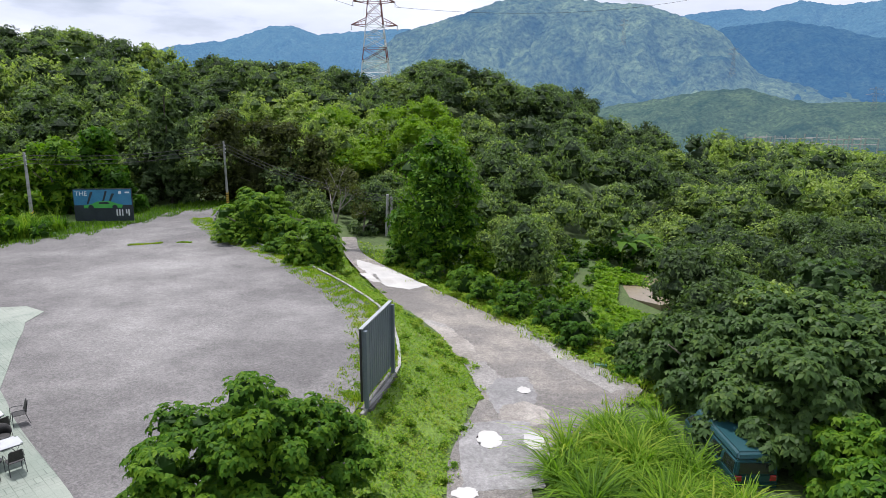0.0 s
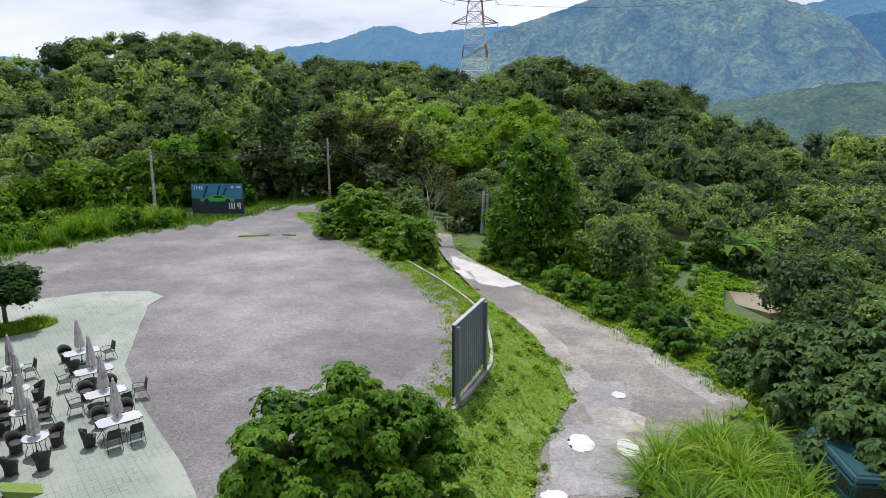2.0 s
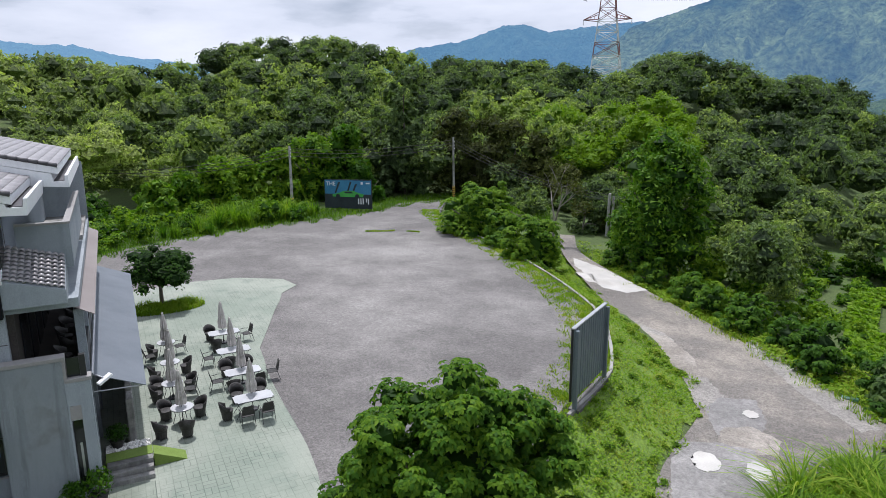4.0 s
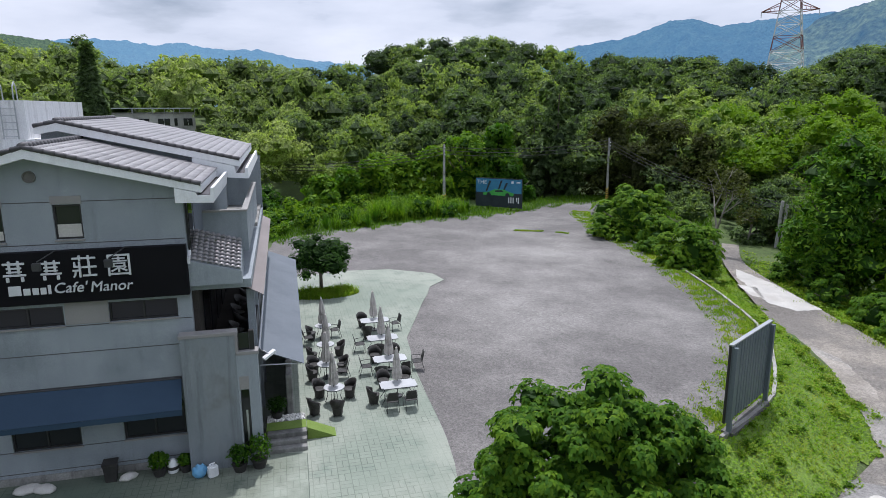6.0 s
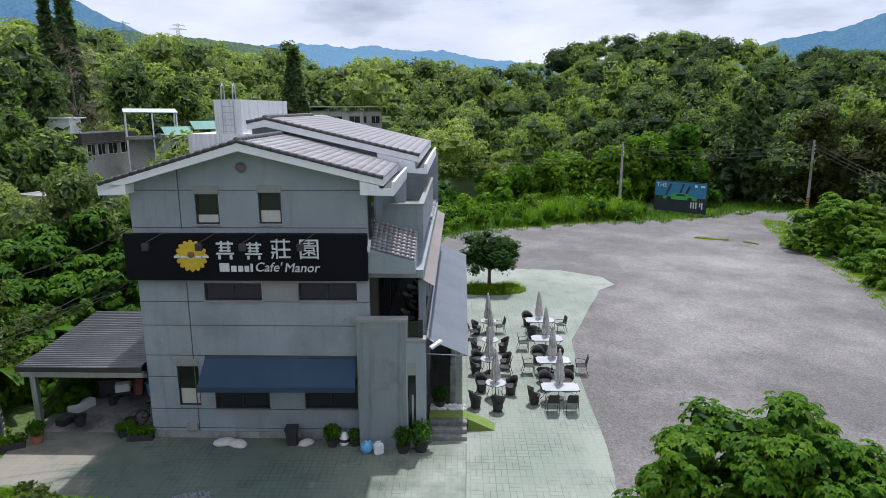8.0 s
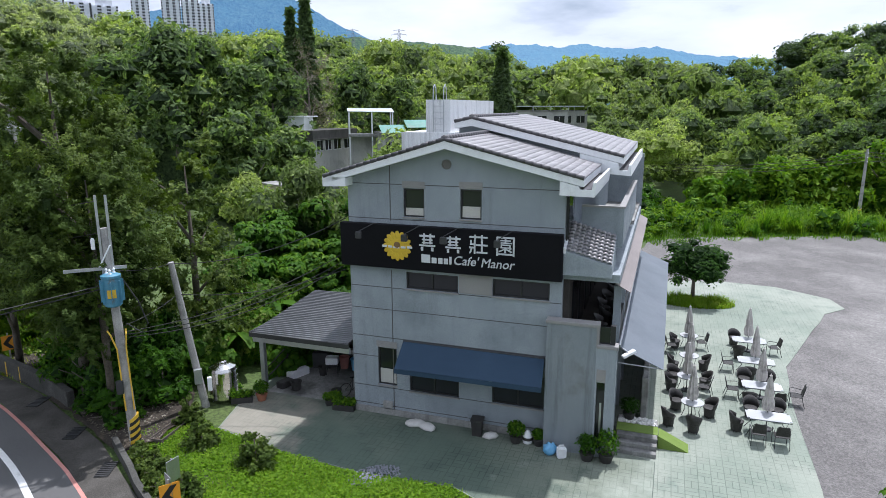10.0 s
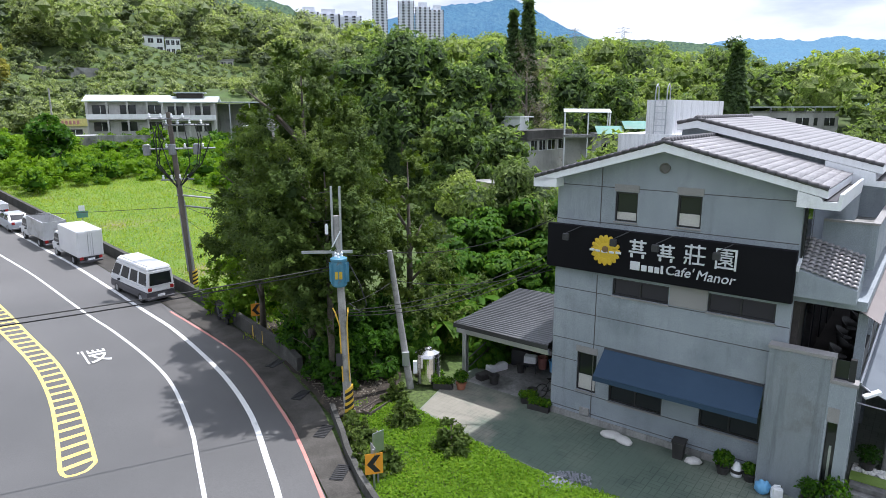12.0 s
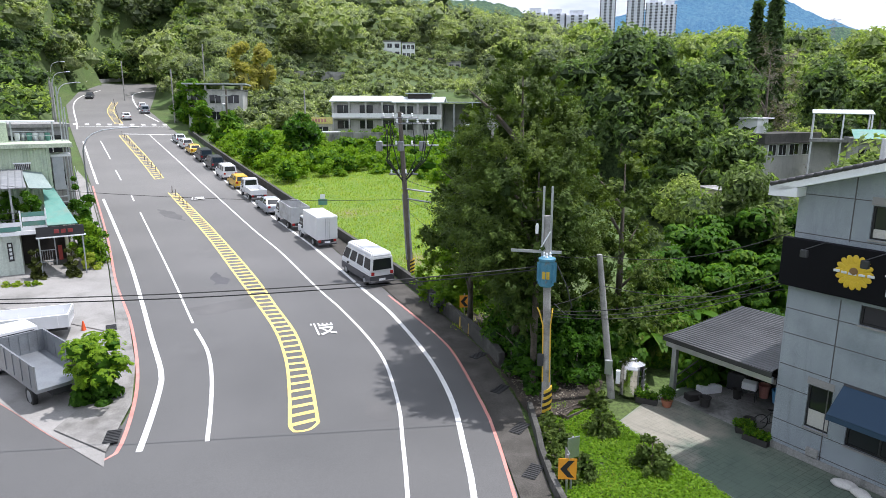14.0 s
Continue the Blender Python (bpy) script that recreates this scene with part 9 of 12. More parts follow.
def tower_block(az, r, z, w, d, floors, label):
    """A far apartment block: wall, roof boxes, and each window and balcony band."""
    t = thing("apartment_tower", facing(az, r, z), label, "apartment building", "apartment towers")
    fh = 3.6
    top = floors * fh
    bm = bmesh.new()
    box(bm, -w / 2, w / 2, 0, d, -30, top)
    for k in range(3):
        x = -w / 2 + w * (k + 0.5) / 3
        box(bm, x - w * 0.09, x + w * 0.09, -2.2, 0, -30, top - 2)
    part("wall", bm, TOWER, t)
    bm = bmesh.new()
    box(bm, -w * 0.3, w * 0.3, d * 0.2, d * 0.8, top, top + 6)
    part("roof_house", bm, TOWER, t)
    me = None
    for f in range(floors):
        for k in range(6):
            x = -w / 2 + w * (k + 0.5) / 6
            if abs((k % 2) - 0.5) < 0.6:
                if me is None:
                    bm = bmesh.new()
                    box(bm, -w * 0.035, w * 0.035, -0.3, -0.02, 0, 1.9)
                    me = mesh_of("window", bm, GLASS)
                piece("window", me, t, Matrix.Translation((x + (w * 0.045 if k % 2 else -w * 0.045), 0, f * fh + 1.0)))
    return t


for az_, z_, w_, fl_ in ((186.0, 108, 26, 8), (184.4, 106, 30, 8), (182.6, 104, 30, 8), (180.1, 100, 20, 16), (177.9, 98, 22, 15), (176.5, 98, 20, 13), (175.3, 98, 18, 12)):
    tower_block(az_, 900, z_, w_, 18, fl_, "pale high-rise apartment block on the distant hill")

# ---------------------------------------------------------------- pylons
PYLON_RED = surf("faded_red_pylon_paint", (0.15, 0.055, 0.05), (0.20, 0.08, 0.07), 0.4, 8.0, 0.6, 0.2, bump=0.05, grain=0.1)
PYLON_WHITE = surf("grey_white_pylon_paint", (0.52, 0.53, 0.54), (0.62, 0.63, 0.64), 0.4, 8.0, 0.6, 0.2, bump=0.05, grain=0.1)


def lattice(name, m, height, base, label, arms=((0.76, 9.0), (0.92, 7.0)), bands=(), r=0.10):
    t = thing(name, m, label, "pylon", "pylons")
    def half(z):
        return float(np.interp(z / height, [0, 0.54, 0.72, 1.0], [base * 0.5, base * 0.26, base * 0.19, 0.5]))
    zs = [0, height * 0.12, height * 0.20, height * 0.28, height * 0.376, height * 0.46, height * 0.54, height * 0.62, height * 0.71, height * 0.79, height * 0.88, height * 0.95, height]
    def paint_of(z):
        return PYLON_RED if any(z0 <= z / height < z1 for z0, z1 in bands) else (PYLON_WHITE if bands else GALV)
    for sx, sy in ((-1, -1), (1, -1), (1, 1), (-1, 1)):
        for z0, z1 in zip(zs[:-1], zs[1:]):
            bm = bmesh.new()
            rod(bm, (sx * half(z0), sy * half(z0), z0), (sx * half(z1), sy * half(z1), z1), r * 1.4, n=4)
            part("leg_section", bm, paint_of(z0 + 0.01), t)
    webs = {}
    for z0, z1 in zip(zs[:-1], zs[1:]):
        bm = webs.setdefault(paint_of(z0 + 0.01), bmesh.new())
        a, b = half(z0), half(z1)
        for k in range(4):
            c = [(-1, -1), (1, -1), (1, 1), (-1, 1)]
            p, q = c[k], c[(k + 1) % 4]
            rod(bm, (p[0] * a, p[1] * a, z0), (q[0] * b, q[1] * b, z1), r * 0.75, n=3, caps=False)
            rod(bm, (q[0] * a, q[1] * a, z0), (p[0] * b, p[1] * b, z1), r * 0.75, n=3, caps=False)
            rod(bm, (p[0] * b, p[1] * b, z1), (q[0] * b, q[1] * b, z1), r * 0.75, n=3, caps=False)
    for paint_, bm in webs.items():
        tagged(part("bracing", bm, paint_, t), kind="stuff")
    for f_, l in arms:
        z = f_ * height
        for s in (-1, 1):
            bm = bmesh.new()
            h = half(z)
            tip = (s * l, 0, z + 0.3)
            for y in (-h, h):
                rod(bm, (s * h, y, z), tip, r, n=4)
                rod(bm, (s * h, y, z + height * 0.05), tip, r, n=4)
            for k in range(1, 4):
                x = s * (h + (l - h) * k / 4)
                f = 1 - k / 4
                rod(bm, (x, -h * f, z), (x, h * f, z + height * 0.05 * f), r * 0.7, n=3)
            arm = part("arm", bm, paint_of(z + 0.01), t)
            bm = bmesh.new()
            lathe(bm, [(0.08, 0), (0.16, 0.3), (0.08, 0.6), (0.16, 0.9), (0.08, 1.2), (0.16, 1.5), (0.05, 1.9)], 6, (tip[0], 0, tip[2] - 1.9))
            part("insulator", bm, STEEL, arm)
    return t


lattice("pylon", pose(-26.4, 258.7, 17.5, 0, 0, 8), 50.0, 13.0, "tall red and white steel lattice transmission pylon on the hill", ((0.54, 8.8), (0.71, 8.0), (0.88, 7.0)), ((0.28, 0.375), (0.54, 1.01)), 0.15)
for az_, r_, z_, h_ in ((163.7, 800, 74, 30), (75.0, 1150, 120, 42), (66.5, 1000, 60, 40), (159.8, 800, 78, 26), (56.8, 850, 4, 36)):
    lattice("far_pylon", facing(az_, r_, z_), h_, 8.0, "distant lattice pylon on a ridge")
for k, (a_, b_) in enumerate((((-34.0, 257.5, 51.5), (-130, 190, 88)), ((-17, 260, 51.5), (-60, 190, 92)), ((-34, 257.5, 58.8), (-125, 185, 98)), ((-18, 260, 51.5), (120, 330, 66)), ((-18, 260, 58.8), (120, 325, 74)))):
    wire(a_, b_, 4.0, 0.06, "high-voltage line from the pylon")

# ---------------------------------------------------------------- house across the road
green_house = thing("green_house", facing(226.0, 53, 0.5), "two-storey mint green corrugated house with a striped balcony", "house", "houses")
# local frame: -y faces the bend, x runs towards the road
MINT_ROOF = surf("pale_green_roof", (0.36, 0.42, 0.31), (0.46, 0.52, 0.40), 0.6, 10.0, 0.7, bump=0.05, stain=(0.27, 0.31, 0.24), stain_scale=0.5)


def fill(name, material, parent, *dims, label="", round_=0.0):
    """One box-shaped part."""
    bm = bmesh.new()
    box(bm, *dims)
    if round_:
        soften(bm, round_)
    return part(name, bm, material, parent, label)


upper = fill("wall", MINT, green_house, -14.0, 1.0, 4.5, 10.5, -1.5, 9.2)
for k in range(36):
    bm = bmesh.new()
    x_ = 0.72 - k * 0.4
    prism(bm, [(x_, 4.5), (x_ + 0.05, 4.43), (x_ + 0.17, 4.43), (x_ + 0.22, 4.5)][::-1], 5.6, 9.2)
    part("rib", bm, MINT, upper)
fill("roof_slab", MINT_ROOF, green_house, -14.4, 2.55, 4.0, 10.9, 9.2, 9.5)
grille = fill("wall_vent", DARK_ROOM, green_house, -1.33, -0.35, 4.38, 4.43, 7.58, 8.05)
fill("hood", WHITE_PAINT, grille, -1.42, -0.26, 4.22, 4.43, 8.05, 8.13)
for k in range(8):
    fill("bar", WHITE_PAINT, grille, -1.30 + 0.12 * k, -1.27 + 0.12 * k, 4.33, 4.37, 7.6, 8.03)
# terrace on the roof with its low frame, tank and tubs
terrace = fill("roof_terrace", MINT_ROOF, green_house, -14.0, -1.6, 7.6, 10.4, 9.5, 11.0)
fill("canopy", WHITE_PAINT, terrace, -3.0, 1.7, 8.8, 11.0, 11.0, 11.12)
for x_ in (-1.35, 1.5):
    fill("post", STEEL, terrace, x_ - 0.06, x_ + 0.06, 9.0, 9.12, 9.5, 11.0)
for z_ in (9.9, 10.25):
    fill("rail", STEEL, terrace, -1.3, 1.5, 9.02, 9.07, z_, z_ + 0.05)
for k in range(6):
    bm = bmesh.new()
    lathe(bm, [(0.17, 9.5), (0.22, 9.95), (0.2, 10.1), (0.1, 10.15)], 10, (-1.0 + 0.42 * k, 9.5 + 0.2 * (k % 2), 0))
    part("tub", bm, (WHITE_PAINT, STEEL, TURQUOISE)[k % 3], terrace)
# ground floor, striped balcony and its sheet roof
PALE_MINT = surf("pale_mint_sheet", (0.50, 0.56, 0.50), (0.60, 0.65, 0.59), 0.5, 8.0, 0.6, bump=0.1, stain=(0.40, 0.45, 0.39), stain_scale=0.8, grain=0.1, streak=0.3)
low = fill("shop_wall", PALE_MINT, green_house, -14.0, -1.5, 0.0, 4.5, -1.5, 3.5)
for k in range(24):
    fill("rib", PALE_MINT, low, -1.62 - 0.5 * k, -1.5 - 0.5 * k, -0.05, 0.0, 0.45, 3.4)
fill("wall_base", DIRTY_CONCRETE, low, -14.0, -1.45, -0.07, 0.0, -1.2, 0.45)
plate_ = fill("wall_plate", DARK_FRAME, low, -2.3, -1.98, -0.12, -0.05, 1.65, 2.97, label="dark upright name plate")
bars(plate_, [(-2.22, -2.06, 1.8 + 0.29 * k, 2.0 + 0.29 * k) for k in range(4)], -0.15, -0.122, LETTER, "plate_bar")
deck_ = fill("balcony_floor", WHITE_PAINT, green_house, -14.0, 0.25, -0.55, 4.5, 3.5, 3.75)
for k in range(6):
    x1_ = 0.2 - 1.5 * k
    fill("railing_post", WHITE_PAINT, deck_, x1_ - 0.05, x1_ + 0.05, -0.56, -0.46, 3.75, 5.2)
    for q in range(4):
        mt_ = TURQUOISE if (q + k) % 2 else WHITE_PAINT
        if k != 1 or q < 2:
            fill("railing_panel", mt_, deck_, x1_ - 1.42, x1_ - 0.06, -0.54, -0.49, 3.8 + 0.32 * q, 4.1 + 0.32 * q)
for z_ in (4.6, 5.05):
    fill("rail", DARK_METAL, deck_, -2.72, -1.36, -0.54, -0.5, z_, z_ + 0.04)
for q in range(4):
    fill("railing_panel", WHITE_PAINT if q % 2 else TURQUOISE, deck_, 0.18, 0.23, -0.44, 4.4, 3.8 + 0.32 * q, 4.1 + 0.32 * q)
for x_ in (-1.7, -6.0, -10.0):
    fill("post", STEEL, deck_, x_ - 0.06, x_ + 0.06, -0.4, -0.28, 3.75, 6.8)
bm = bmesh.new()
sheet(bm, (-14, -0.9, 6.75), (-0.7, -0.9, 6.75), (-1.0, 4.45, 7.6), (-14, 4.45, 7.6), 0.06, 0.0, 6, 4)
roof_ = part("balcony_roof", bm, GALV, green_house, "pale ribbed sheet roof over the balcony")
for k in range(30):
    bm = bmesh.new()
    x_ = -0.9 - 0.42 * k
    rod(bm, (x_, -0.88, 6.83), (x_, 4.4, 7.68), 0.035, n=4)
    part("rib", bm, GALV, roof_)
bm = bmesh.new()
sheet(bm, (-0.62, 0.6, 6.55), (0.85, 2.4, 6.3), (0.3, 4.45, 7.3), (-0.95, 4.45, 7.5), 0.05, 0.0, 5, 4)
part("side_roof", bm, surf("grey_green_sheet", (0.20, 0.26, 0.25), (0.28, 0.34, 0.32), 0.8, 20.0, 0.6, bump=0.08), green_house, "grey-green sheet lean-to")
bm = bmesh.new()
sheet(bm, (0.2, -1.6, 4.15), (2.05, -1.6, 4.15), (0.98, 4.4, 6.1), (0.26, 4.4, 6.1), 0.06, 0.0, 6, 4)
part("porch_roof", bm, TURQUOISE, green_house, "turquoise sheet porch roof")
sb_ = fill("sign_board", DARK_FRAME, green_house, -0.5, 2.38, -1.82, -1.66, 3.45, 4.12, label="dark framed signboard over the porch")
bars(sb_, [(0.55 + 0.42 * k, 0.85 + 0.42 * k, 3.65, 3.92) for k in range(3)], -1.86, -1.83, surf("dim_red_letters", (0.20, 0.03, 0.03), (0.26, 0.04, 0.04), 3.0, 30.0, 0.6), "sign_bar")
fill("sill", WHITE_PAINT, sb_, -0.55, 2.45, -1.9, -1.62, 3.36, 3.43)
for x_, y_ in ((-0.4, -1.6), (1.35, 1.5), (2.25, -1.6)):
    bm = bmesh.new()
    rod(bm, (x_, y_, -1.2), (x_, y_, 4.0), 0.05, n=6)
    part("post", bm, STEEL, green_house)
# the recessed gateway with its steps
fill("recess_wall", DARK_ROOM, green_house, -1.5, 1.6, 3.0, 3.2, -1.2, 3.5)
fill("side_wall", CREAM_WALL, green_house, 1.25, 1.45, 1.2, 4.5, -1.2, 3.6)
gate = fill("gate_frame", STEEL, green_house, 0.52, 0.60, 1.45, 1.55, -0.3, 3.0)
for k in range(9):
    fill("gate_bar", STEEL, gate, -0.9 + 0.15 * k, -0.87 + 0.15 * k, 1.48, 1.52, 0.0, 1.9)
for z_ in (0.05, 1.0, 1.88):
    fill("gate_rail", STEEL, gate, -0.95, 0.52, 1.47, 1.53, z_, z_ + 0.05)
fill("notice", surf("faded_red_notice", (0.34, 0.05, 0.04), (0.42, 0.07, 0.05), 3.0, 30.0, 0.6), green_house, 0.72, 0.98, 1.4, 1.44, 1.1, 2.2)
for k in range(6):
    fill("step", DIRTY_CONCRETE, green_house, -0.65, 1.35, -1.6 + 0.5 * k, -1.1 + 0.5 * k, -1.2, -0.75 + 0.15 * k)
# lean-to shed, stair frame and tank at the road side
fill("grey_shed", STEEL, green_house, 1.1, 1.85, 5.2, 7.5, 5.9, 8.45, label="small grey sheet-metal shed")
fill("shed_roof", WHITE_PAINT, green_house, 1.02, 2.4, 5.0, 7.6, 8.45, 8.62)
for x_ in (1.2, 1.95):
    for y_ in (4.9, 7.2):
        fill("stair_post", STEEL, green_house, x_ - 0.04, x_ + 0.04, y_ - 0.04, y_ + 0.04, -1.0, 6.0)
for k in range(9):
    fill("stair_tread", STEEL, green_house, 1.2, 1.95, 4.6 + 0.02 * k, 5.0 + 0.02 * k, 2.0 + 0.42 * k, 2.05 + 0.42 * k)
for k, x_ in enumerate((2.05, 2.3, 2.5)):
    bm = bmesh.new()
    rod(bm, (x_, 8.0 + 0.6 * k, -0.5), (x_, 8.0 + 0.6 * k, 13.8 - 0.8 * k), 0.05, n=6)
    part("mast", bm, STEEL, green_house)
side_house = flat_house("roadside_house", facing(225.9, 67, 1.8), 5.4, 9, 3, DIRTY_CONCRETE, "grey weathered house behind the green one", 2, h=3.05, parapet=0.3)
fence = thing("road_fence", Matrix.Identity(4), "grey steel pipe fence along the road's edge", "fence")
FENCE_AT = [Vector((-49.6 - 2.0 * k, -46.6 - 1.95 * k, float(on_road(-49.6 - 2.0 * k, -46.6 - 1.95 * k)))) for k in range(9)]
for p_ in FENCE_AT:
    bm = bmesh.new()
    rod(bm, p_ - Vector((0, 0, 0.3)), p_ + Vector((0, 0, 1.6)), 0.045, n=6)
    part("post", bm, STEEL, fence)
for a_, b_ in zip(FENCE_AT[:-1], FENCE_AT[1:]):
    for z_ in (0.5, 1.0, 1.5):
        bm = bmesh.new()
        rod(bm, a_ + Vector((0, 0, z_)), b_ + Vector((0, 0, z_)), 0.03, n=5)
        part("rail", bm, STEEL, fence)
v_, f_ = strip([(-64.5, -59.6), (-48, -43.6), (-38.6, -34.7), (-32.4, -29.1), (-28.6, -25.6)], [(-70, -66), (-53, -52), (-45, -44), (-39, -38), (-30, -35)], 3, 0.09, on_road)
tagged(new("yard_floor", raw_mesh("yard_floor", v_, f_, YARD_CONCRETE, smooth=True)), "pale concrete yard across the road", "yard", kind="structure")


# ---------------------------------------------------------------- street lamps and posts along the climb
def street_lamp(x, y, reach, h, heading, label="grey street lamp with a curved arm"):
    t = thing("street_lamp", pose(x, y, float(on_road(x, y)), 0, 0, heading), label, "street lamp", "street lamps")
    bm = bmesh.new()
    tube(bm, [(0, 0, -0.2), (0, 0, h * 0.8), (reach * 0.03, 0, h * 0.86), (reach * 0.10, 0, h * 0.915), (reach * 0.22, 0, h * 0.96), (reach * 0.40, 0, h * 0.99), (reach * 0.66, 0, h + 0.06), (reach, 0, h + 0.15)], [0.10, 0.07, 0.066, 0.062, 0.058, 0.055, 0.05, 0.045], 8)
    part("mast", bm, STEEL, t)
    bm = bmesh.new()
    box(bm, reach - 0.1, reach + 0.6, -0.13, 0.13, h + 0.1, h + 0.24)
    soften(bm, 0.04)
    part("lamp_head", bm, STEEL, t)


street_lamp(-45.95, -42.5, 3.9, 9.0, 135)
street_lamp(-76, -73.5, 2.4, 10.5, 135)
street_lamp(-98, -95.5, 2.4, 10.5, 135)
street_lamp(-122, -119, 2.4, 10.5, 135)
street_lamp(-161, -149, 2.4, 10.5, 130)
for x, y in ((-84, -82), (-90, -88), (-104, -102), (-112, -110)):
    power_pole("roadside_pole", (x, y, float(on_road(x, y))), (x, y, float(on_road(x, y)) + 9.5), 0.15, 0.1, POLE_CONC, "slim grey concrete pole beside the climbing road")
far_p = power_pole("timber_pole", (-100.8, -63.2, 5.2), (-101.0, -62.9, 15.8), 0.2, 0.13, POLE_DARK, "dark roadside utility pole with a transformer")
bm = bmesh.new()
rod(bm, (0.2, -1.2, 9.6), (-0.2, 1.2, 9.6), 0.07, n=4)
part("crossarm", bm, STEEL, far_p)
bm = bmesh.new()
lathe(bm, [(0.3, 7.0), (0.32, 8.2), (0.2, 8.3)], 12, (0.4, 0, 0))
part("transformer", bm, STEEL, far_p)
for az_, r_, h_ in ((205.6, 122, 9.0), (216.0, 150, 11), (219.5, 190, 10), (213.5, 155, 12)):
    x, y = polar_xy(az_, r_)
    z_ = float(land(x, y))
    power_pole("far_pole", (x, y, z_), (x, y, z_ + h_), 0.17, 0.12, POLE_CONC, "distant concrete utility pole")
DELIN = [bend([(-63.4, -47.2), (-57.5, -41.2)], 1.9), bend([(-100.8, -84.4), (-71, -54.4)], 3.4), bend([(-142.5, -120.8), (-114, -95.8)], 3.6)]
for line_ in DELIN:
    for x, y in line_:
        bm = bmesh.new()
        lathe(bm, [(0.10, 0), (0.10, 0.03), (0.04, 0.04), (0.04, 0.75), (0.02, 0.77)], 8)
        solo("delineator_post", bm, POLE_DARK, pose(x, y, float(on_road(x, y)) + 0.03), "slim flexible post on the painted island", "delineator", "delineator posts")
small_sign = thing("place_sign", pose(*polar_xy(204.4, 66), float(road_z(66.0)) - 0.2, 0, 0, 114), "small green and white sign on a post by the parapet", "sign")
bm = bmesh.new()
rod(bm, (0, 0, 0), (0, 0, 1.9), 0.04, n=8)
part("post", bm, STEEL, small_sign)
bm = bmesh.new()
box(bm, -0.45, 0.45, -0.07, -0.045, 1.1, 1.7)
part("plate", bm, TURQUOISE, small_sign)
bm = bmesh.new()
box(bm, -0.25, 0.25, -0.07, -0.045, 1.72, 2.2)
part("plate", bm, WHITE_PAINT, small_sign)

# muddy pond and its blue-white tarpaulin in the valley
MUD = surf("muddy_water", (0.20, 0.16, 0.10), (0.25, 0.20, 0.135), 0.3, 4.0, 0.25, bump=0.02, grain=0.08)
bm = bmesh.new()
zz = land_z(*polar_xy(72, 61)) + 0.36
pts_ = wavy([polar_xy(a, r) for a, r in ((74.0, 59.5), (70.5, 57.0), (68.6, 59.5), (69.2, 64.5), (71.5, 67.5), (73.8, 65.5))], 1.0, 0.25, 9)
prism(bm, pts_, zz - 1.2, zz)
solo("pond", bm, MUD, Matrix.Identity(4), "muddy brown pond in the valley below the lane", "pond", kind="structure")
tarp = thing("tarpaulin", Matrix.Translation((*polar_xy(67.6, 60), land_z(*polar_xy(67.6, 60)) + 1.9)), "small blue and white tarpaulin shelter", "tarpaulin")
bm = bmesh.new()
sheet(bm, (-0.9, -0.8, 0.5), (0.9, -0.8, 0.5), (0.9, 0.8, 0.9), (-0.9, 0.8, 0.9), 0.04, -0.2, 4, 4)
part("cover", bm, WHITE_PAINT, tarp)
bm = bmesh.new()
sheet(bm, (-0.3, -0.9, 0.55), (0.8, -0.9, 0.5), (0.8, 0.0, 0.85), (-0.3, 0.0, 0.85), 0.04, -0.2, 4, 4)
part("patch", bm, BLUE_BAG, tarp)
for x_, y_ in ((-0.8, -0.7), (0.8, -0.7), (0.8, 0.7), (-0.8, 0.7)):
    bm = bmesh.new()
    rod(bm, (x_, y_, -2.2), (x_, y_, 0.6), 0.03, n=6)
    part("post", bm, STEEL, tarp)
bm = bmesh.new()
for k in range(2):
    box(bm, -0.35 + 0.36 * k, -0.01 + 0.36 * k, -0.16, 0.16, 0, 0.16)
soften(bm, 0.03)
solo("crate", bm, TURQUOISE, pose(9.0, 34.3, -1.55, 0, 0, -10), "small turquoise plastic crate at the lane's edge", "crate")


# ---------------------------------------------------------------- switchyard on the valley floor
for k in range(8):
    gx_, gr_ = 57.0 + 1.05 * k, 500 + 22 * (k % 3)
    t_ = thing("switchyard_gantry", facing(gx_, gr_, 12.6 - 0.058 * gr_), "grey steel gantry of a distant switchyard", "gantry", "switchyard gantries")
    for x_ in (-7.0, 0.0, 7.0):
        bm = bmesh.new()
        for dx in (-0.5, 0.5):
            rod(bm, (x_ + dx, 0, -6), (x_ + dx * 0.4, 0, 13 + 2 * (k % 2)), 0.16, n=4)
        for j in range(5):
            rod(bm, (x_ - 0.45, 0, j * 2.6), (x_ + 0.45, 0, j * 2.6 + 2.4), 0.10, n=3)
        part("post", bm, POLE_CONC, t_)
    for z_ in (9.0, 12.6):
        bm = bmesh.new()
        rod(bm, (-7.2, 0, z_), (7.2, 0, z_), 0.22, n=4)
        part("beam", bm, POLE_CONC, t_)

# ---------------------------------------------------------------- plants
VEG = np.random.RandomState(11)


def unit(v):
    return v / (np.linalg.norm(v, axis=-1, keepdims=True) + 1e-9)


def leaf_quads(c, nrm, size, rng, long=1.5, jitter=0.42):
    """Leaf-shaped quads at c, facing about along nrm; returns corners (n, 4, 3)."""
    n = len(c)
    nrm = unit(nrm + rng.normal(0, jitter, (n, 3)))
    t = unit(np.cross(nrm, rng.normal(0, 1, (n, 3))))
    b = np.cross(nrm, t)
    s = (size * rng.uniform(0.7, 1.3, n))[:, None]
    tip = -0.18 * s * nrm
    return np.stack([c - t * s * long * 0.5, c + b * s * 0.5, c + t * s * long * 0.5 + tip, c - b * s * 0.5], 1)


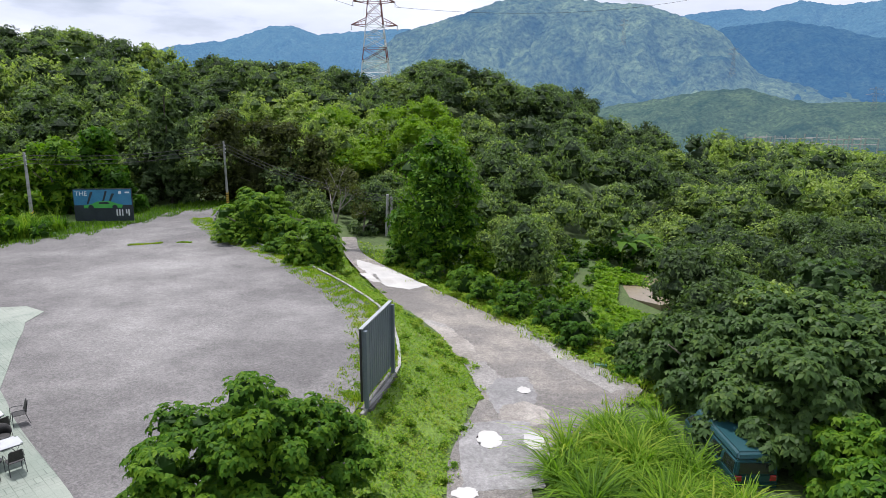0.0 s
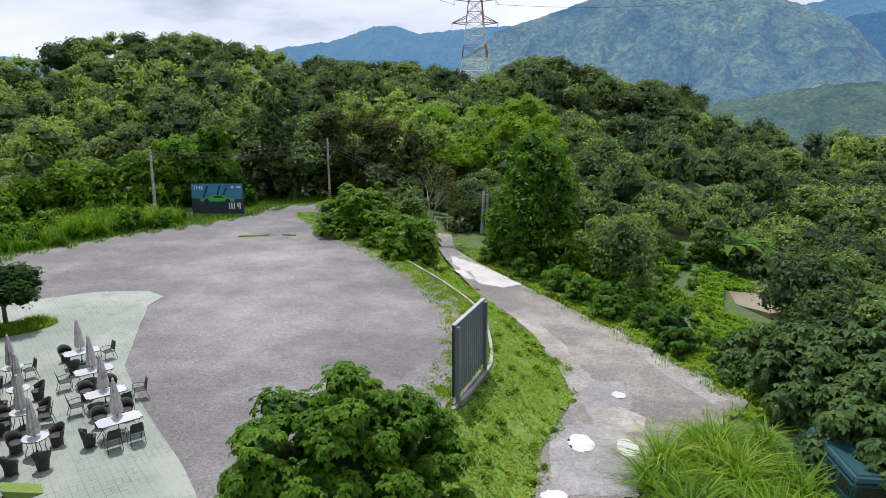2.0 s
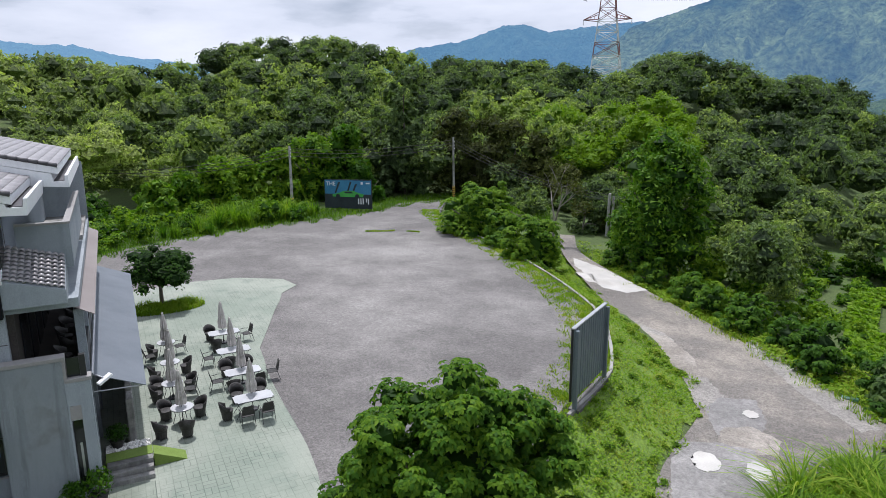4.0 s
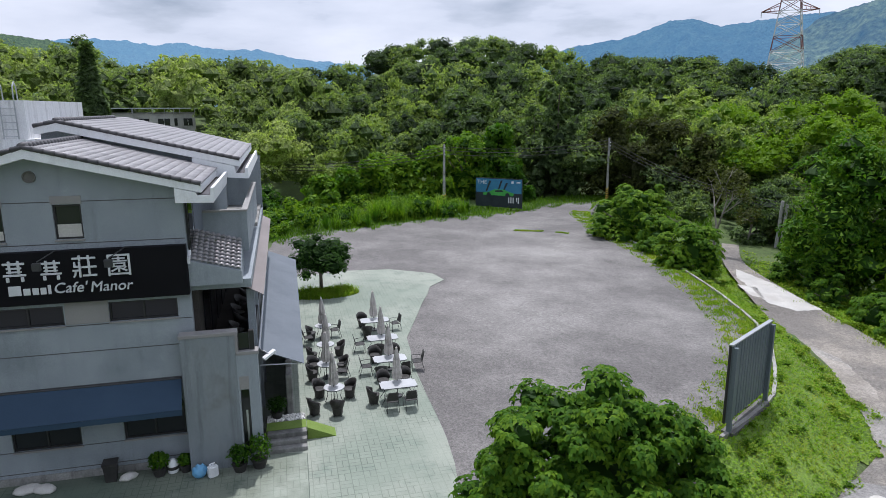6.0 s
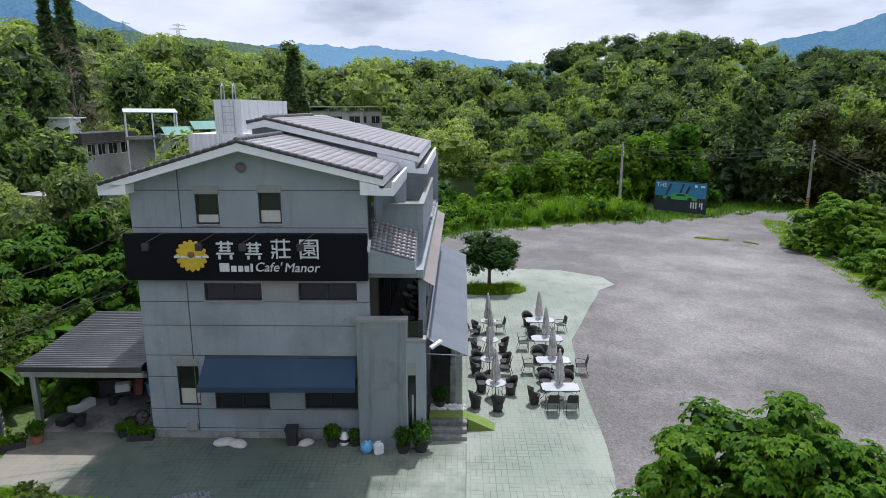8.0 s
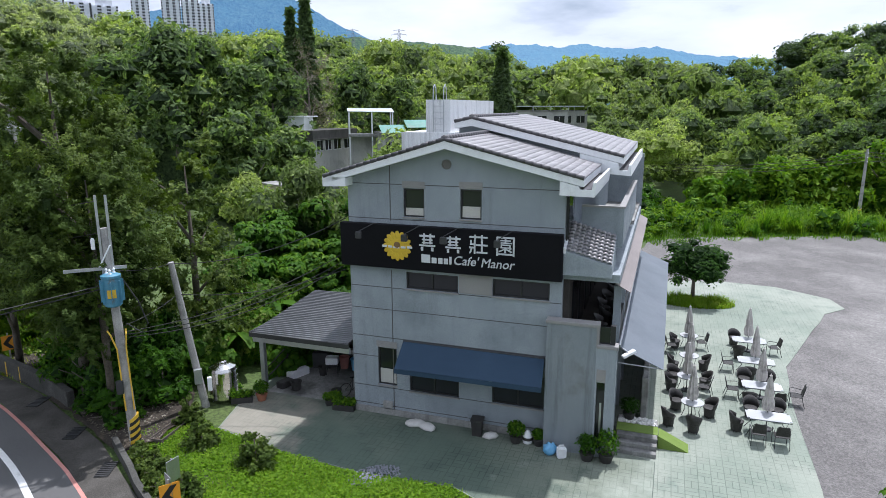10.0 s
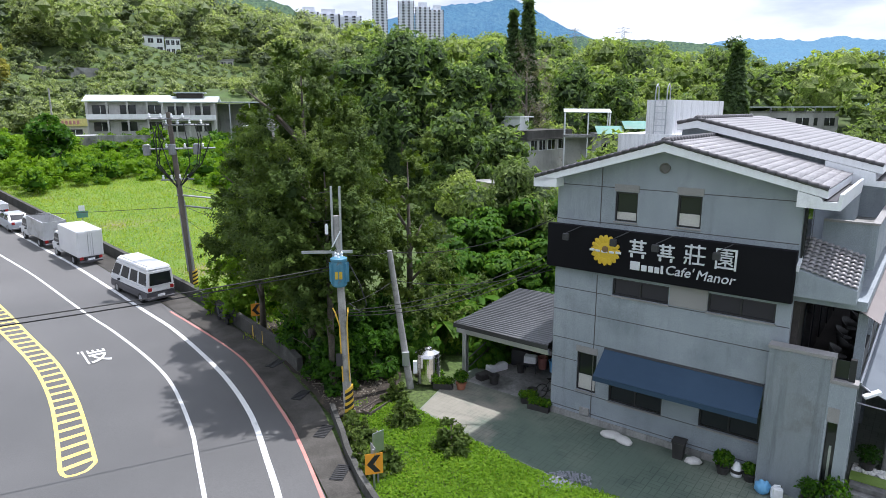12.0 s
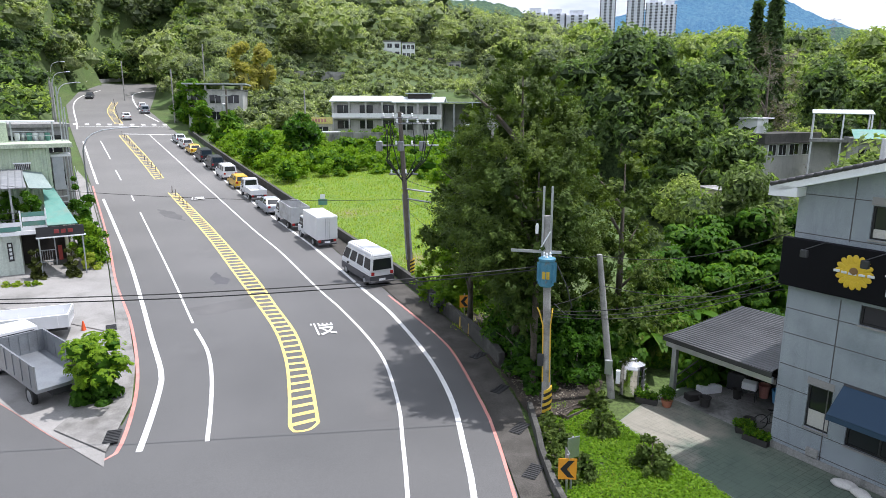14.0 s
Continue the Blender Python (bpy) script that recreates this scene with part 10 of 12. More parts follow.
def leaf_tris(c, nrm, size, rng, long=1.6, jitter=0.42):
    """Three-cornered leaves at c, facing about along nrm; returns corners (n, 3, 3)."""
    n = len(c)
    nrm = unit(nrm + rng.normal(0, jitter, (n, 3)))
    t = unit(np.cross(nrm, rng.normal(0, 1, (n, 3))))
    b = np.cross(nrm, t)
    s = (size * rng.uniform(0.7, 1.35, n))[:, None]
    return np.stack([c - t * s * long * 0.45 - b * s * 0.5, c - t * s * long * 0.35 + b * s * 0.5, c + t * s * long * 0.65 - 0.15 * s * nrm], 1)


def split(q):
    """Quads (n, 4, 3) as triangles (2n, 3, 3)."""
    return np.concatenate([q[:, [0, 1, 2]], q[:, [0, 2, 3]]])


def blob(rng, centre, radius, squash=0.85, n_lat=5, n_lon=8, rough=0.18):
    """A lumpy closed shape of quads, to fill the inside of a crown."""
    th = np.linspace(0.03, np.pi - 0.03, n_lat)
    ph = np.linspace(0, 2 * np.pi, n_lon, endpoint=False)
    d = np.stack([np.outer(np.sin(th), np.cos(ph)), np.outer(np.sin(th), np.sin(ph)), np.outer(np.cos(th), np.ones(n_lon)) * squash], -1)
    v = np.asarray(centre) + d * radius * rng.uniform(1 - rough, 1 + rough, (n_lat, n_lon, 1))
    q = [np.stack([v[i, j], v[i + 1, j], v[i + 1, (j + 1) % n_lon], v[i, (j + 1) % n_lon]]) for i in range(n_lat - 1) for j in range(n_lon)]
    return np.array(q)


def crown_template(seed, clumps, per_clump, leaf, spread=1.0, tall=0.75, clump_r=0.42, hang=0.2, long=1.5, jitter=0.5):
    """A crown of about unit radius: rounded lobes of foliage, each a lumpy core thick with leaves."""
    rng = np.random.RandomState(seed)
    quads, tint = [], []
    for k in range(clumps):
        a = k * 2.39996 + rng.uniform(-0.4, 0.4)
        h = rng.uniform(-hang, 1.0)
        rad = spread * math.sqrt(max(0.0, 1 - max(0, h) ** 2)) * rng.uniform(0.45, 1.0)
        c = np.array([rad * math.cos(a) * 0.78, rad * math.sin(a) * 0.78, h * tall])
        cr = clump_r * rng.uniform(0.6, 1.3)
        d = unit(rng.normal(0, 1, (per_clump, 3)) + np.array([0, 0, 0.45]))
        p = c + d * cr * rng.uniform(0.78, 1.12, (per_clump, 1)) * np.array([1, 1, 0.82])
        quads.append(leaf_tris(p, d + np.array([0, 0, 0.25]), np.full(per_clump, leaf), rng, long, jitter))
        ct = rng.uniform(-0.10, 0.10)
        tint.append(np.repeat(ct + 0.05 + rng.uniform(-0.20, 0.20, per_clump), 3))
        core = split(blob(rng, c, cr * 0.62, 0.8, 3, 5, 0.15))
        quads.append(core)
        # Low core tint puts the shade inside the crown into the leaf colour.
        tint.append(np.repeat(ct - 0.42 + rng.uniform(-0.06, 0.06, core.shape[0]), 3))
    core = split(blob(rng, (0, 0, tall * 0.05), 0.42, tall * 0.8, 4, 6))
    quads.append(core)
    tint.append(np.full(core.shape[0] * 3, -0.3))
    return np.concatenate(quads).reshape(-1, 3), np.concatenate(tint)


def scatter(templates, spots, rng):
    """Joins one crown for each spot (x, y, z, radius, height factor, tint)."""
    vs, ts = [], []
    for x, y, z, r, tall, tint in spots:
        v, t = templates[rng.randint(len(templates))]
        a = rng.uniform(0, 2 * np.pi)
        ca, sa = math.cos(a), math.sin(a)
        q = np.stack([(v[:, 0] * ca - v[:, 1] * sa) * r + x, (v[:, 0] * sa + v[:, 1] * ca) * r + y, v[:, 2] * r * tall + z], 1)
        vs.append(q)
        ts.append(np.clip(t + tint, 0, 1))
    return np.concatenate(vs), np.concatenate(ts)


def leaf_mesh(name, v, t, material, corners=4):
    return raw_mesh(name, v, np.arange(len(v)).reshape(-1, corners), material, {"tint": t})


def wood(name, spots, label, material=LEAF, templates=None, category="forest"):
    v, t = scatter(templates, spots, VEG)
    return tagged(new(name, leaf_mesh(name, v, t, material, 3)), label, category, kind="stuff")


def polar(az, r):
    return r * math.cos(radians(az)), r * math.sin(radians(az))


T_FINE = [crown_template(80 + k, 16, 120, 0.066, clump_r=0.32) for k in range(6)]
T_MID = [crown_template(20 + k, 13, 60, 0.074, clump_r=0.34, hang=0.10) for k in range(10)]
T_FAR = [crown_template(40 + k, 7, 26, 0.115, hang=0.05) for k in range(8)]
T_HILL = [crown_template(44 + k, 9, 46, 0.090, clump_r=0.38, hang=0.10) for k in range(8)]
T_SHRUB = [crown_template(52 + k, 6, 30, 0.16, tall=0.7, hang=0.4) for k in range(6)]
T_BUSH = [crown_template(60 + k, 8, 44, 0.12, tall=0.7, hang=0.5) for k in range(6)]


def near_road(x, y, margin):
    for k in range(len(ROAD_MID) - 1):
        a, b = ROAD_MID[k], ROAD_MID[k + 1]
        d = b[:2] - a[:2]
        s = min(1.0, max(0.0, float(((x - a[0]) * d[0] + (y - a[1]) * d[1]) / (d @ d))))
        if s >= 1.0 and k == len(ROAD_MID) - 2:
            continue
        p = a + (b - a) * s
        if math.hypot(x - p[0], y - p[1]) < p[2] + margin:
            return True
    return False


LANE_RY = np.array(LANE_R)


def clear(x, y):
    """True where no wild tree stands: the car park, the lane, the road and the forecourt."""
    az, r = math.degrees(math.atan2(y, x)) % 360, math.hypot(x, y)
    if near_road(x, y, 4.0 if x > -100 else 2.5):
        return True
    if 112 < az < 150 and r < 84:
        return True
    if 97 < az <= 112 and r < 72:
        return True
    if 140 < az < 170 and r < 46:
        return True
    if y < 72 and x < np.interp(y, LANE_RY[:, 1], LANE_RY[:, 0]) + 3.4 and 60 < az < 112:
        return True
    if 67.0 < az < 78.0 and 42.5 < r < 66:
        return True
    for hx, hy, hr in HOUSES:
        k = ((x * hx + y * hy) / (hx * hx + hy * hy))
        if (0.52 if hr == 15 else 0.70) < k < 1.06 and math.hypot(x - hx * k, y - hy * k) < hr:
            return True
    return False


def hill_spots(az0, az1, r0, r1, gap, size, tint, lift=(0.8, 1.5), spread=0.19, test=clear):
    """Trees over a sector of the hills, spaced unevenly, bigger and brighter ones mixed in."""
    out, r = [], r0
    while r < r1:
        step = gap * VEG.uniform(0.8, 1.2)
        k = int(radians(az1 - az0) * r / step)
        for i in range(k):
            az = az0 + (az1 - az0) * (i + VEG.uniform(-0.4, 0.4)) / max(1, k)
            rr_ = r + VEG.uniform(-0.5, 0.5) * step
            x, y = polar(az, rr_)
            if test(x, y):
                continue
            s = size * VEG.uniform(0.55, 1.4)
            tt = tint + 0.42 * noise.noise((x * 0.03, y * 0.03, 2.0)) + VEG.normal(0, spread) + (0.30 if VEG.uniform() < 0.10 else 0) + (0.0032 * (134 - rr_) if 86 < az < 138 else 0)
            tall, zc = VEG.uniform(0.85, 1.25), land_z(x, y) + s * VEG.uniform(*lift)
            if 48 < az < 150 and rr_ > 90:
                top = EYE_Z + rr_ * math.tan(radians(float(np.interp(az, TREETOPS[:, 0], TREETOPS[:, 1]))))
                zc = min(zc, top - 0.98 * s * tall)
            for a0, a1, far, el in CLEARINGS:
                room = EYE_Z + rr_ * math.tan(radians(el)) - land_z(x, y)
                if a0 < az < a1 and rr_ < far and zc + 0.98 * s * tall > room + land_z(x, y):
                    s = max(1.1, min(s, room / (0.5 + tall)))
                    zc = land_z(x, y) + 0.4 * s
            out.append((x, y, zc, s, tall, tt))
        r += step * 0.82
    return out


# where the houses stand (no trees in front of them)
HOUSES = [(*polar(198, 128), 14), (*polar(213, 138), 7), (*polar(165, 88), 12), (*polar(147, 150), 10), (*polar(197.6, 262), 15), (*polar(193.6, 260), 15), (*polar(205.4, 188), 11)]

# sectors of low growth below the hillside houses and walls: bearings, reach, height angle
CLEARINGS = [(190.4, 200.0, 253, 2.7), (201.8, 208.6, 186, 2.2), (199.6, 205.4, 111, -3.1)]
HILL_HOMES = [polar(az_, r_) for az_, r_ in ((198.3, 262), (196.7, 262), (197.4, 254), (195.3, 262), (194.2, 262), (193.0, 258), (191.8, 258))]

wood("east_hill_forest", hill_spots(66, 86, 98, 199, 6.3, 4.0, 0.36, spread=0.20), "dense dark forest of rounded crowns on the hill's flank", templates=T_MID)
wood("hill_forest", hill_spots(86, 138, 94, 199, 6.5, 4.2, 0.53, spread=0.26), "dense subtropical forest of mixed dark and light green crowns on the hill", templates=T_MID)
wood("valley_wood", hill_spots(48, 68, 58, 112, 5.6, 3.0, 0.40, spread=0.22), "leafy valley woodland close below the lane", templates=T_FINE)
wood("valley_forest", hill_spots(48, 68, 112, 250, 8.2, 4.6, 0.56, spread=0.24), "leafy valley woodland below the hill", templates=T_MID)
wood("lane_thicket", hill_spots(60, 90, 36, 64, 4.8, 2.6, 0.46), "dense dark thicket of bushes and small trees below the lane", templates=T_FINE)
wood("valley_thicket", hill_spots(60, 90, 64, 98, 4.9, 2.7, 0.48), "dense thicket of small trees in the hollow", templates=T_MID)


wood("lane_shrubs", hill_spots(66, 97, 40, 80, 2.5, 1.15, 0.52, (0.0, 0.5)), "low mixed shrubs filling the ground below the lane", LEAF_NEAR, T_SHRUB, "shrubs")


wood("hollow_shrubs", hill_spots(66.8, 78.4, 42, 67, 2.2, 0.9, 0.60, (0.0, 0.3), test=lambda x, y: math.hypot(x, y) > 51 and 68.0 < math.degrees(math.atan2(y, x)) < 74.6), "low bushes in front of the muddy pond", LEAF_NEAR, T_SHRUB, "shrubs")


def thicket(az0, az1, near, far, gap, size, tint):
    """Bushes between two distances over a range of bearings."""
    out = []
    for a_ in np.arange(az0, az1, math.degrees(gap / 75)):
        r_ = float(np.interp(a_, near[0], near[1]))
        while r_ < far:
            x, y = polar(a_ + VEG.uniform(-0.8, 0.8), r_ + VEG.uniform(-0.8, 0.8))
            s = size * VEG.uniform(0.6, 1.5)
            out.append((x, y, -0.2 + s * VEG.uniform(0.2, 0.8), s, VEG.uniform(0.8, 1.2), tint + VEG.normal(0, 0.17)))
            r_ += gap * VEG.uniform(0.8, 1.2)
    return out


wood("garden_thicket", thicket(123, 153, ([123, 130, 138, 142, 153], [76.5, 71.5, 66, 63, 63]), 88, 3.0, 1.35, 0.74), "mixed green garden shrubs behind the car park", LEAF_NEAR, T_BUSH, "shrubs")
wood("lane_end_thicket", thicket(88, 106, ([88, 94, 97, 98, 101, 106], [66, 70, 74, 77, 78, 92]), 98, 3.4, 1.9, 0.50), "shrubs and saplings where the lane bends out of sight", templates=T_MID, category="shrubs")
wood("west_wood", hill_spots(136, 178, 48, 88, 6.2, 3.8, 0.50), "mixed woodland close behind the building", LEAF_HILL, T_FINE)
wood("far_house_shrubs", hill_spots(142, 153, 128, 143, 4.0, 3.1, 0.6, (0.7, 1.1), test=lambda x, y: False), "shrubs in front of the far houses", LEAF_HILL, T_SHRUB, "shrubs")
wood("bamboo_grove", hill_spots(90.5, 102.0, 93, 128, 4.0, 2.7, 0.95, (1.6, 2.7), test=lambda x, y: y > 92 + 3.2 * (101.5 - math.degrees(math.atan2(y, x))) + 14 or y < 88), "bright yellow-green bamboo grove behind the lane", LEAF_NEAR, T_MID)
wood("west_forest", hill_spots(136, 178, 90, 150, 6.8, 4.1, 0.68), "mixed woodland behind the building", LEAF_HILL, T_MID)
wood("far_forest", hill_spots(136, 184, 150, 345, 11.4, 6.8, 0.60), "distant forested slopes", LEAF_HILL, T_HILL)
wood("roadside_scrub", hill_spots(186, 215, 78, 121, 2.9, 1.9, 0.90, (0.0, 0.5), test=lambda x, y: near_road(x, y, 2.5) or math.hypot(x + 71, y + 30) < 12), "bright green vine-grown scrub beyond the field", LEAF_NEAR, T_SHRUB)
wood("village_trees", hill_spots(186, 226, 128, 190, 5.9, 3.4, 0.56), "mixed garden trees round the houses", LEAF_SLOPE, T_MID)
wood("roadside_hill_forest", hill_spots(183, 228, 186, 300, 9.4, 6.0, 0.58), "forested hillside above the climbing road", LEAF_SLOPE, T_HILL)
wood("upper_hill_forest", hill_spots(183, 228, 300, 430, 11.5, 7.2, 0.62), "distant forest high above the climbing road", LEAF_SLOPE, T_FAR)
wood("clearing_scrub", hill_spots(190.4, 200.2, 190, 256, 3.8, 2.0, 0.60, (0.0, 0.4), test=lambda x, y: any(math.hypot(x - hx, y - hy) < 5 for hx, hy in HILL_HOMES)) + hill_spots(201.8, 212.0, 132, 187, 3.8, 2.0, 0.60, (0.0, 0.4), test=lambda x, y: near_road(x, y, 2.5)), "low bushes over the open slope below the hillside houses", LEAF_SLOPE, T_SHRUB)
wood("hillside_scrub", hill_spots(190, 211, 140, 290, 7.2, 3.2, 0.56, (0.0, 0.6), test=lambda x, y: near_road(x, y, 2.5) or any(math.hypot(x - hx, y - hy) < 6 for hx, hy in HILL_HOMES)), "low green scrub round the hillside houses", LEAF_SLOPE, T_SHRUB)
wood("field_scrub", hill_spots(202.6, 213, 70, 122, 2.6, 1.5, 0.94, (0.1, 0.9), test=lambda x, y: near_road(x, y, 1.3) or math.hypot(x + 71, y + 30) < 8), "bright vine-grown scrub behind the parapet", LEAF_NEAR, T_BUSH)
bend_spots = [(*polar(a_ + VEG.uniform(-0.3, 0.3), r_), land_z(*polar(a_, r_)) + VEG.uniform(1.5, 4.5), VEG.uniform(4.0, 6.2), 1.0, 0.72 + VEG.normal(0, 0.18)) for r_ in (234, 243, 253, 264) for a_ in np.arange(212.5, 228.0, 1.25)]
bend_spots += [(*polar(float(np.interp(r_, [143, 181, 207, 228], [223.5, 223.6, 222.7, 221.0])) + d_, r_), float(road_z(r_)) + 2.5, VEG.uniform(2.4, 3.8), 1.1, 0.5 + VEG.normal(0, 0.16)) for r_ in (150, 160, 171, 182, 193, 204, 214, 224, 233) for d_ in (1.7, 3.0, 4.3)]
wood("bend_trees", bend_spots, "trees crowding behind the barrier of the upper bend", templates=T_HILL)
steep = [(*polar(a_ + VEG.uniform(-0.6, 0.6), r_), 0, VEG.uniform(3.4, 5.2), 1.0, 0.66 + VEG.normal(0, 0.18)) for r_ in np.arange(196, 262, 5.5) for a_ in np.arange(214.5, 229.0, 1.5)]
wood("steep_slope_trees", [(x, y, land_z(x, y) + 0.5 * s_, s_, t_, c_) for x, y, z_, s_, t_, c_ in steep if not near_road(x, y, 3.5)], "trees on the steep slope above the upper bend", templates=T_FAR)
wood("far_valley_forest", hill_spots(43, 70, 272, 460, 15.0, 8.0, 0.56), "hazy woodland on the valley floor", templates=T_FAR)
wood("roadside_wood", hill_spots(222, 240, 70, 186, 7.5, 4.4, 0.40), "dark woodland on the bank above the road", templates=T_HILL)


# ---------------------------------------------------------------- single trees
def rosettes(seed, rx, rz, clumps, per, leaf, clump_r=0.30, leaves=6, droop=0.45, tint=0.5, wide=0.30):
    """Leaf whorls over leafy clumps that lie over an uneven dome of radius rx and height rz."""
    rng = np.random.RandomState(seed)
    quads, tn = [], []
    lump = rng.uniform(0, 6.28, 3)
    for k in range(clumps):
        a = k * 2.39996 + rng.uniform(-0.3, 0.3)
        h = -0.28 + 1.28 * (k + 0.5) / clumps
        uneven = 1 + 0.13 * math.sin(2 * a + lump[0]) * math.sin(3 * h + lump[1]) + 0.09 * math.sin(5 * a + lump[2])
        rad = math.sqrt(max(0, 1 - max(0, h) ** 2)) * uneven
        f = rng.uniform(0.74, 0.96) if k % 5 else rng.uniform(0.35, 0.7)
        c = np.array([rad * f * math.cos(a) * rx * (1 - clump_r * 0.6), rad * f * math.sin(a) * rx * (1 - clump_r * 0.6), h * f * uneven * rz * (1 - clump_r * 0.35)])
        cr = clump_r * rx * rng.uniform(0.7, 1.25)
        d = unit(rng.normal(0, 1, (per, 3)) + np.array([0.35 * math.cos(a), 0.35 * math.sin(a), 0.5]))
        p = c + d * cr * rng.uniform(0.70, 1.08, (per, 1)) * np.array([1, 1, 0.75])
        up = unit(d * 0.6 + np.array([0, 0, 0.8]))
        side = unit(np.cross(up, rng.normal(0, 1, (per, 3))))
        other = np.cross(up, side)
        ct = rng.uniform(-0.10, 0.10)
        for j in range(leaves):
            an = 2 * np.pi * j / leaves + rng.uniform(-0.4, 0.4, (per, 1))
            o = side * np.cos(an) + other * np.sin(an)
            s = leaf * rng.uniform(0.7, 1.25, (per, 1))
            w = np.cross(up, o) * s * wide
            tip = p + o * s - up * s * droop
            mid = p + o * s * 0.5 - up * s * droop * 0.12
            quads.append(np.stack([p, mid + w, tip, mid - w], 1))
            tn.append(np.repeat(tint + ct + rng.uniform(-0.20, 0.20, per), 4))
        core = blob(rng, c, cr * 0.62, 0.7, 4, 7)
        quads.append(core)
        # Cores tinted near black: shade between the leaves, put into the colour.
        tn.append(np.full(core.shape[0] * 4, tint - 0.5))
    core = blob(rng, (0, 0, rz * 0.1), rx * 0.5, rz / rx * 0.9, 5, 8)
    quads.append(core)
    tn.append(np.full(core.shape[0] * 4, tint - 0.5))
    return np.concatenate(quads).reshape(-1, 3), np.clip(np.concatenate(tn), 0, 1)


def tree(name, x, y, height, radius, label, seed, material=LEAF_NEAR, whorl=True, leaf=0.30, clumps=26, per=40, crown_low=0.35, tint=0.5, category="tree", z=None, lean=(0, 0), trunk_r=None, clump_r=0.30):
    """A tree with a tapered trunk, limbs that fork into the crown, and a leafy crown."""
    z = land_z(x, y) if z is None else z
    t = thing(name, Matrix.Translation((x, y, z)), label, category, "trees")
    rz = height * (1 - crown_low)
    base = height * crown_low
    rng = random.Random(seed)
    tr = trunk_r or max(0.08, radius * 0.06)
    bm = bmesh.new()
    top = Vector((lean[0], lean[1], base + rz * 0.35))
    tube(bm, [(0, 0, -0.3), (lean[0] * 0.2, lean[1] * 0.2, base * 0.5), top * 0.9, (lean[0], lean[1], base + rz * 0.6)], [tr * 1.25, tr, tr * 0.75, tr * 0.3], 9)
    part("trunk", bm, BARK, t, smooth=True)
    for k in range(6):
        a = k * 1.05 + rng.uniform(-0.3, 0.3)
        s = base * rng.uniform(0.75, 1.1)
        bm = bmesh.new()
        p0 = Vector((lean[0] * 0.4, lean[1] * 0.4, s))
        p2 = Vector((lean[0] + radius * 0.72 * math.cos(a), lean[1] + radius * 0.72 * math.sin(a), base + rz * rng.uniform(0.15, 0.6)))
        tube(bm, [p0, p0.lerp(p2, 0.5) + Vector((0, 0, rz * 0.08)), p2], [tr * 0.55, tr * 0.36, tr * 0.12], 6)
        part("limb", bm, BARK, t, smooth=True)
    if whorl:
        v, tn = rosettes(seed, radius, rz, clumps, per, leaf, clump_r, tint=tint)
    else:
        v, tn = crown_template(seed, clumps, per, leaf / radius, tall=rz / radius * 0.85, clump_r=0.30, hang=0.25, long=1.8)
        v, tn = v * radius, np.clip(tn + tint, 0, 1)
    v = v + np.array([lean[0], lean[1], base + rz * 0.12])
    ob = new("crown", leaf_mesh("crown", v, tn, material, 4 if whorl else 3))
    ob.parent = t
    return t


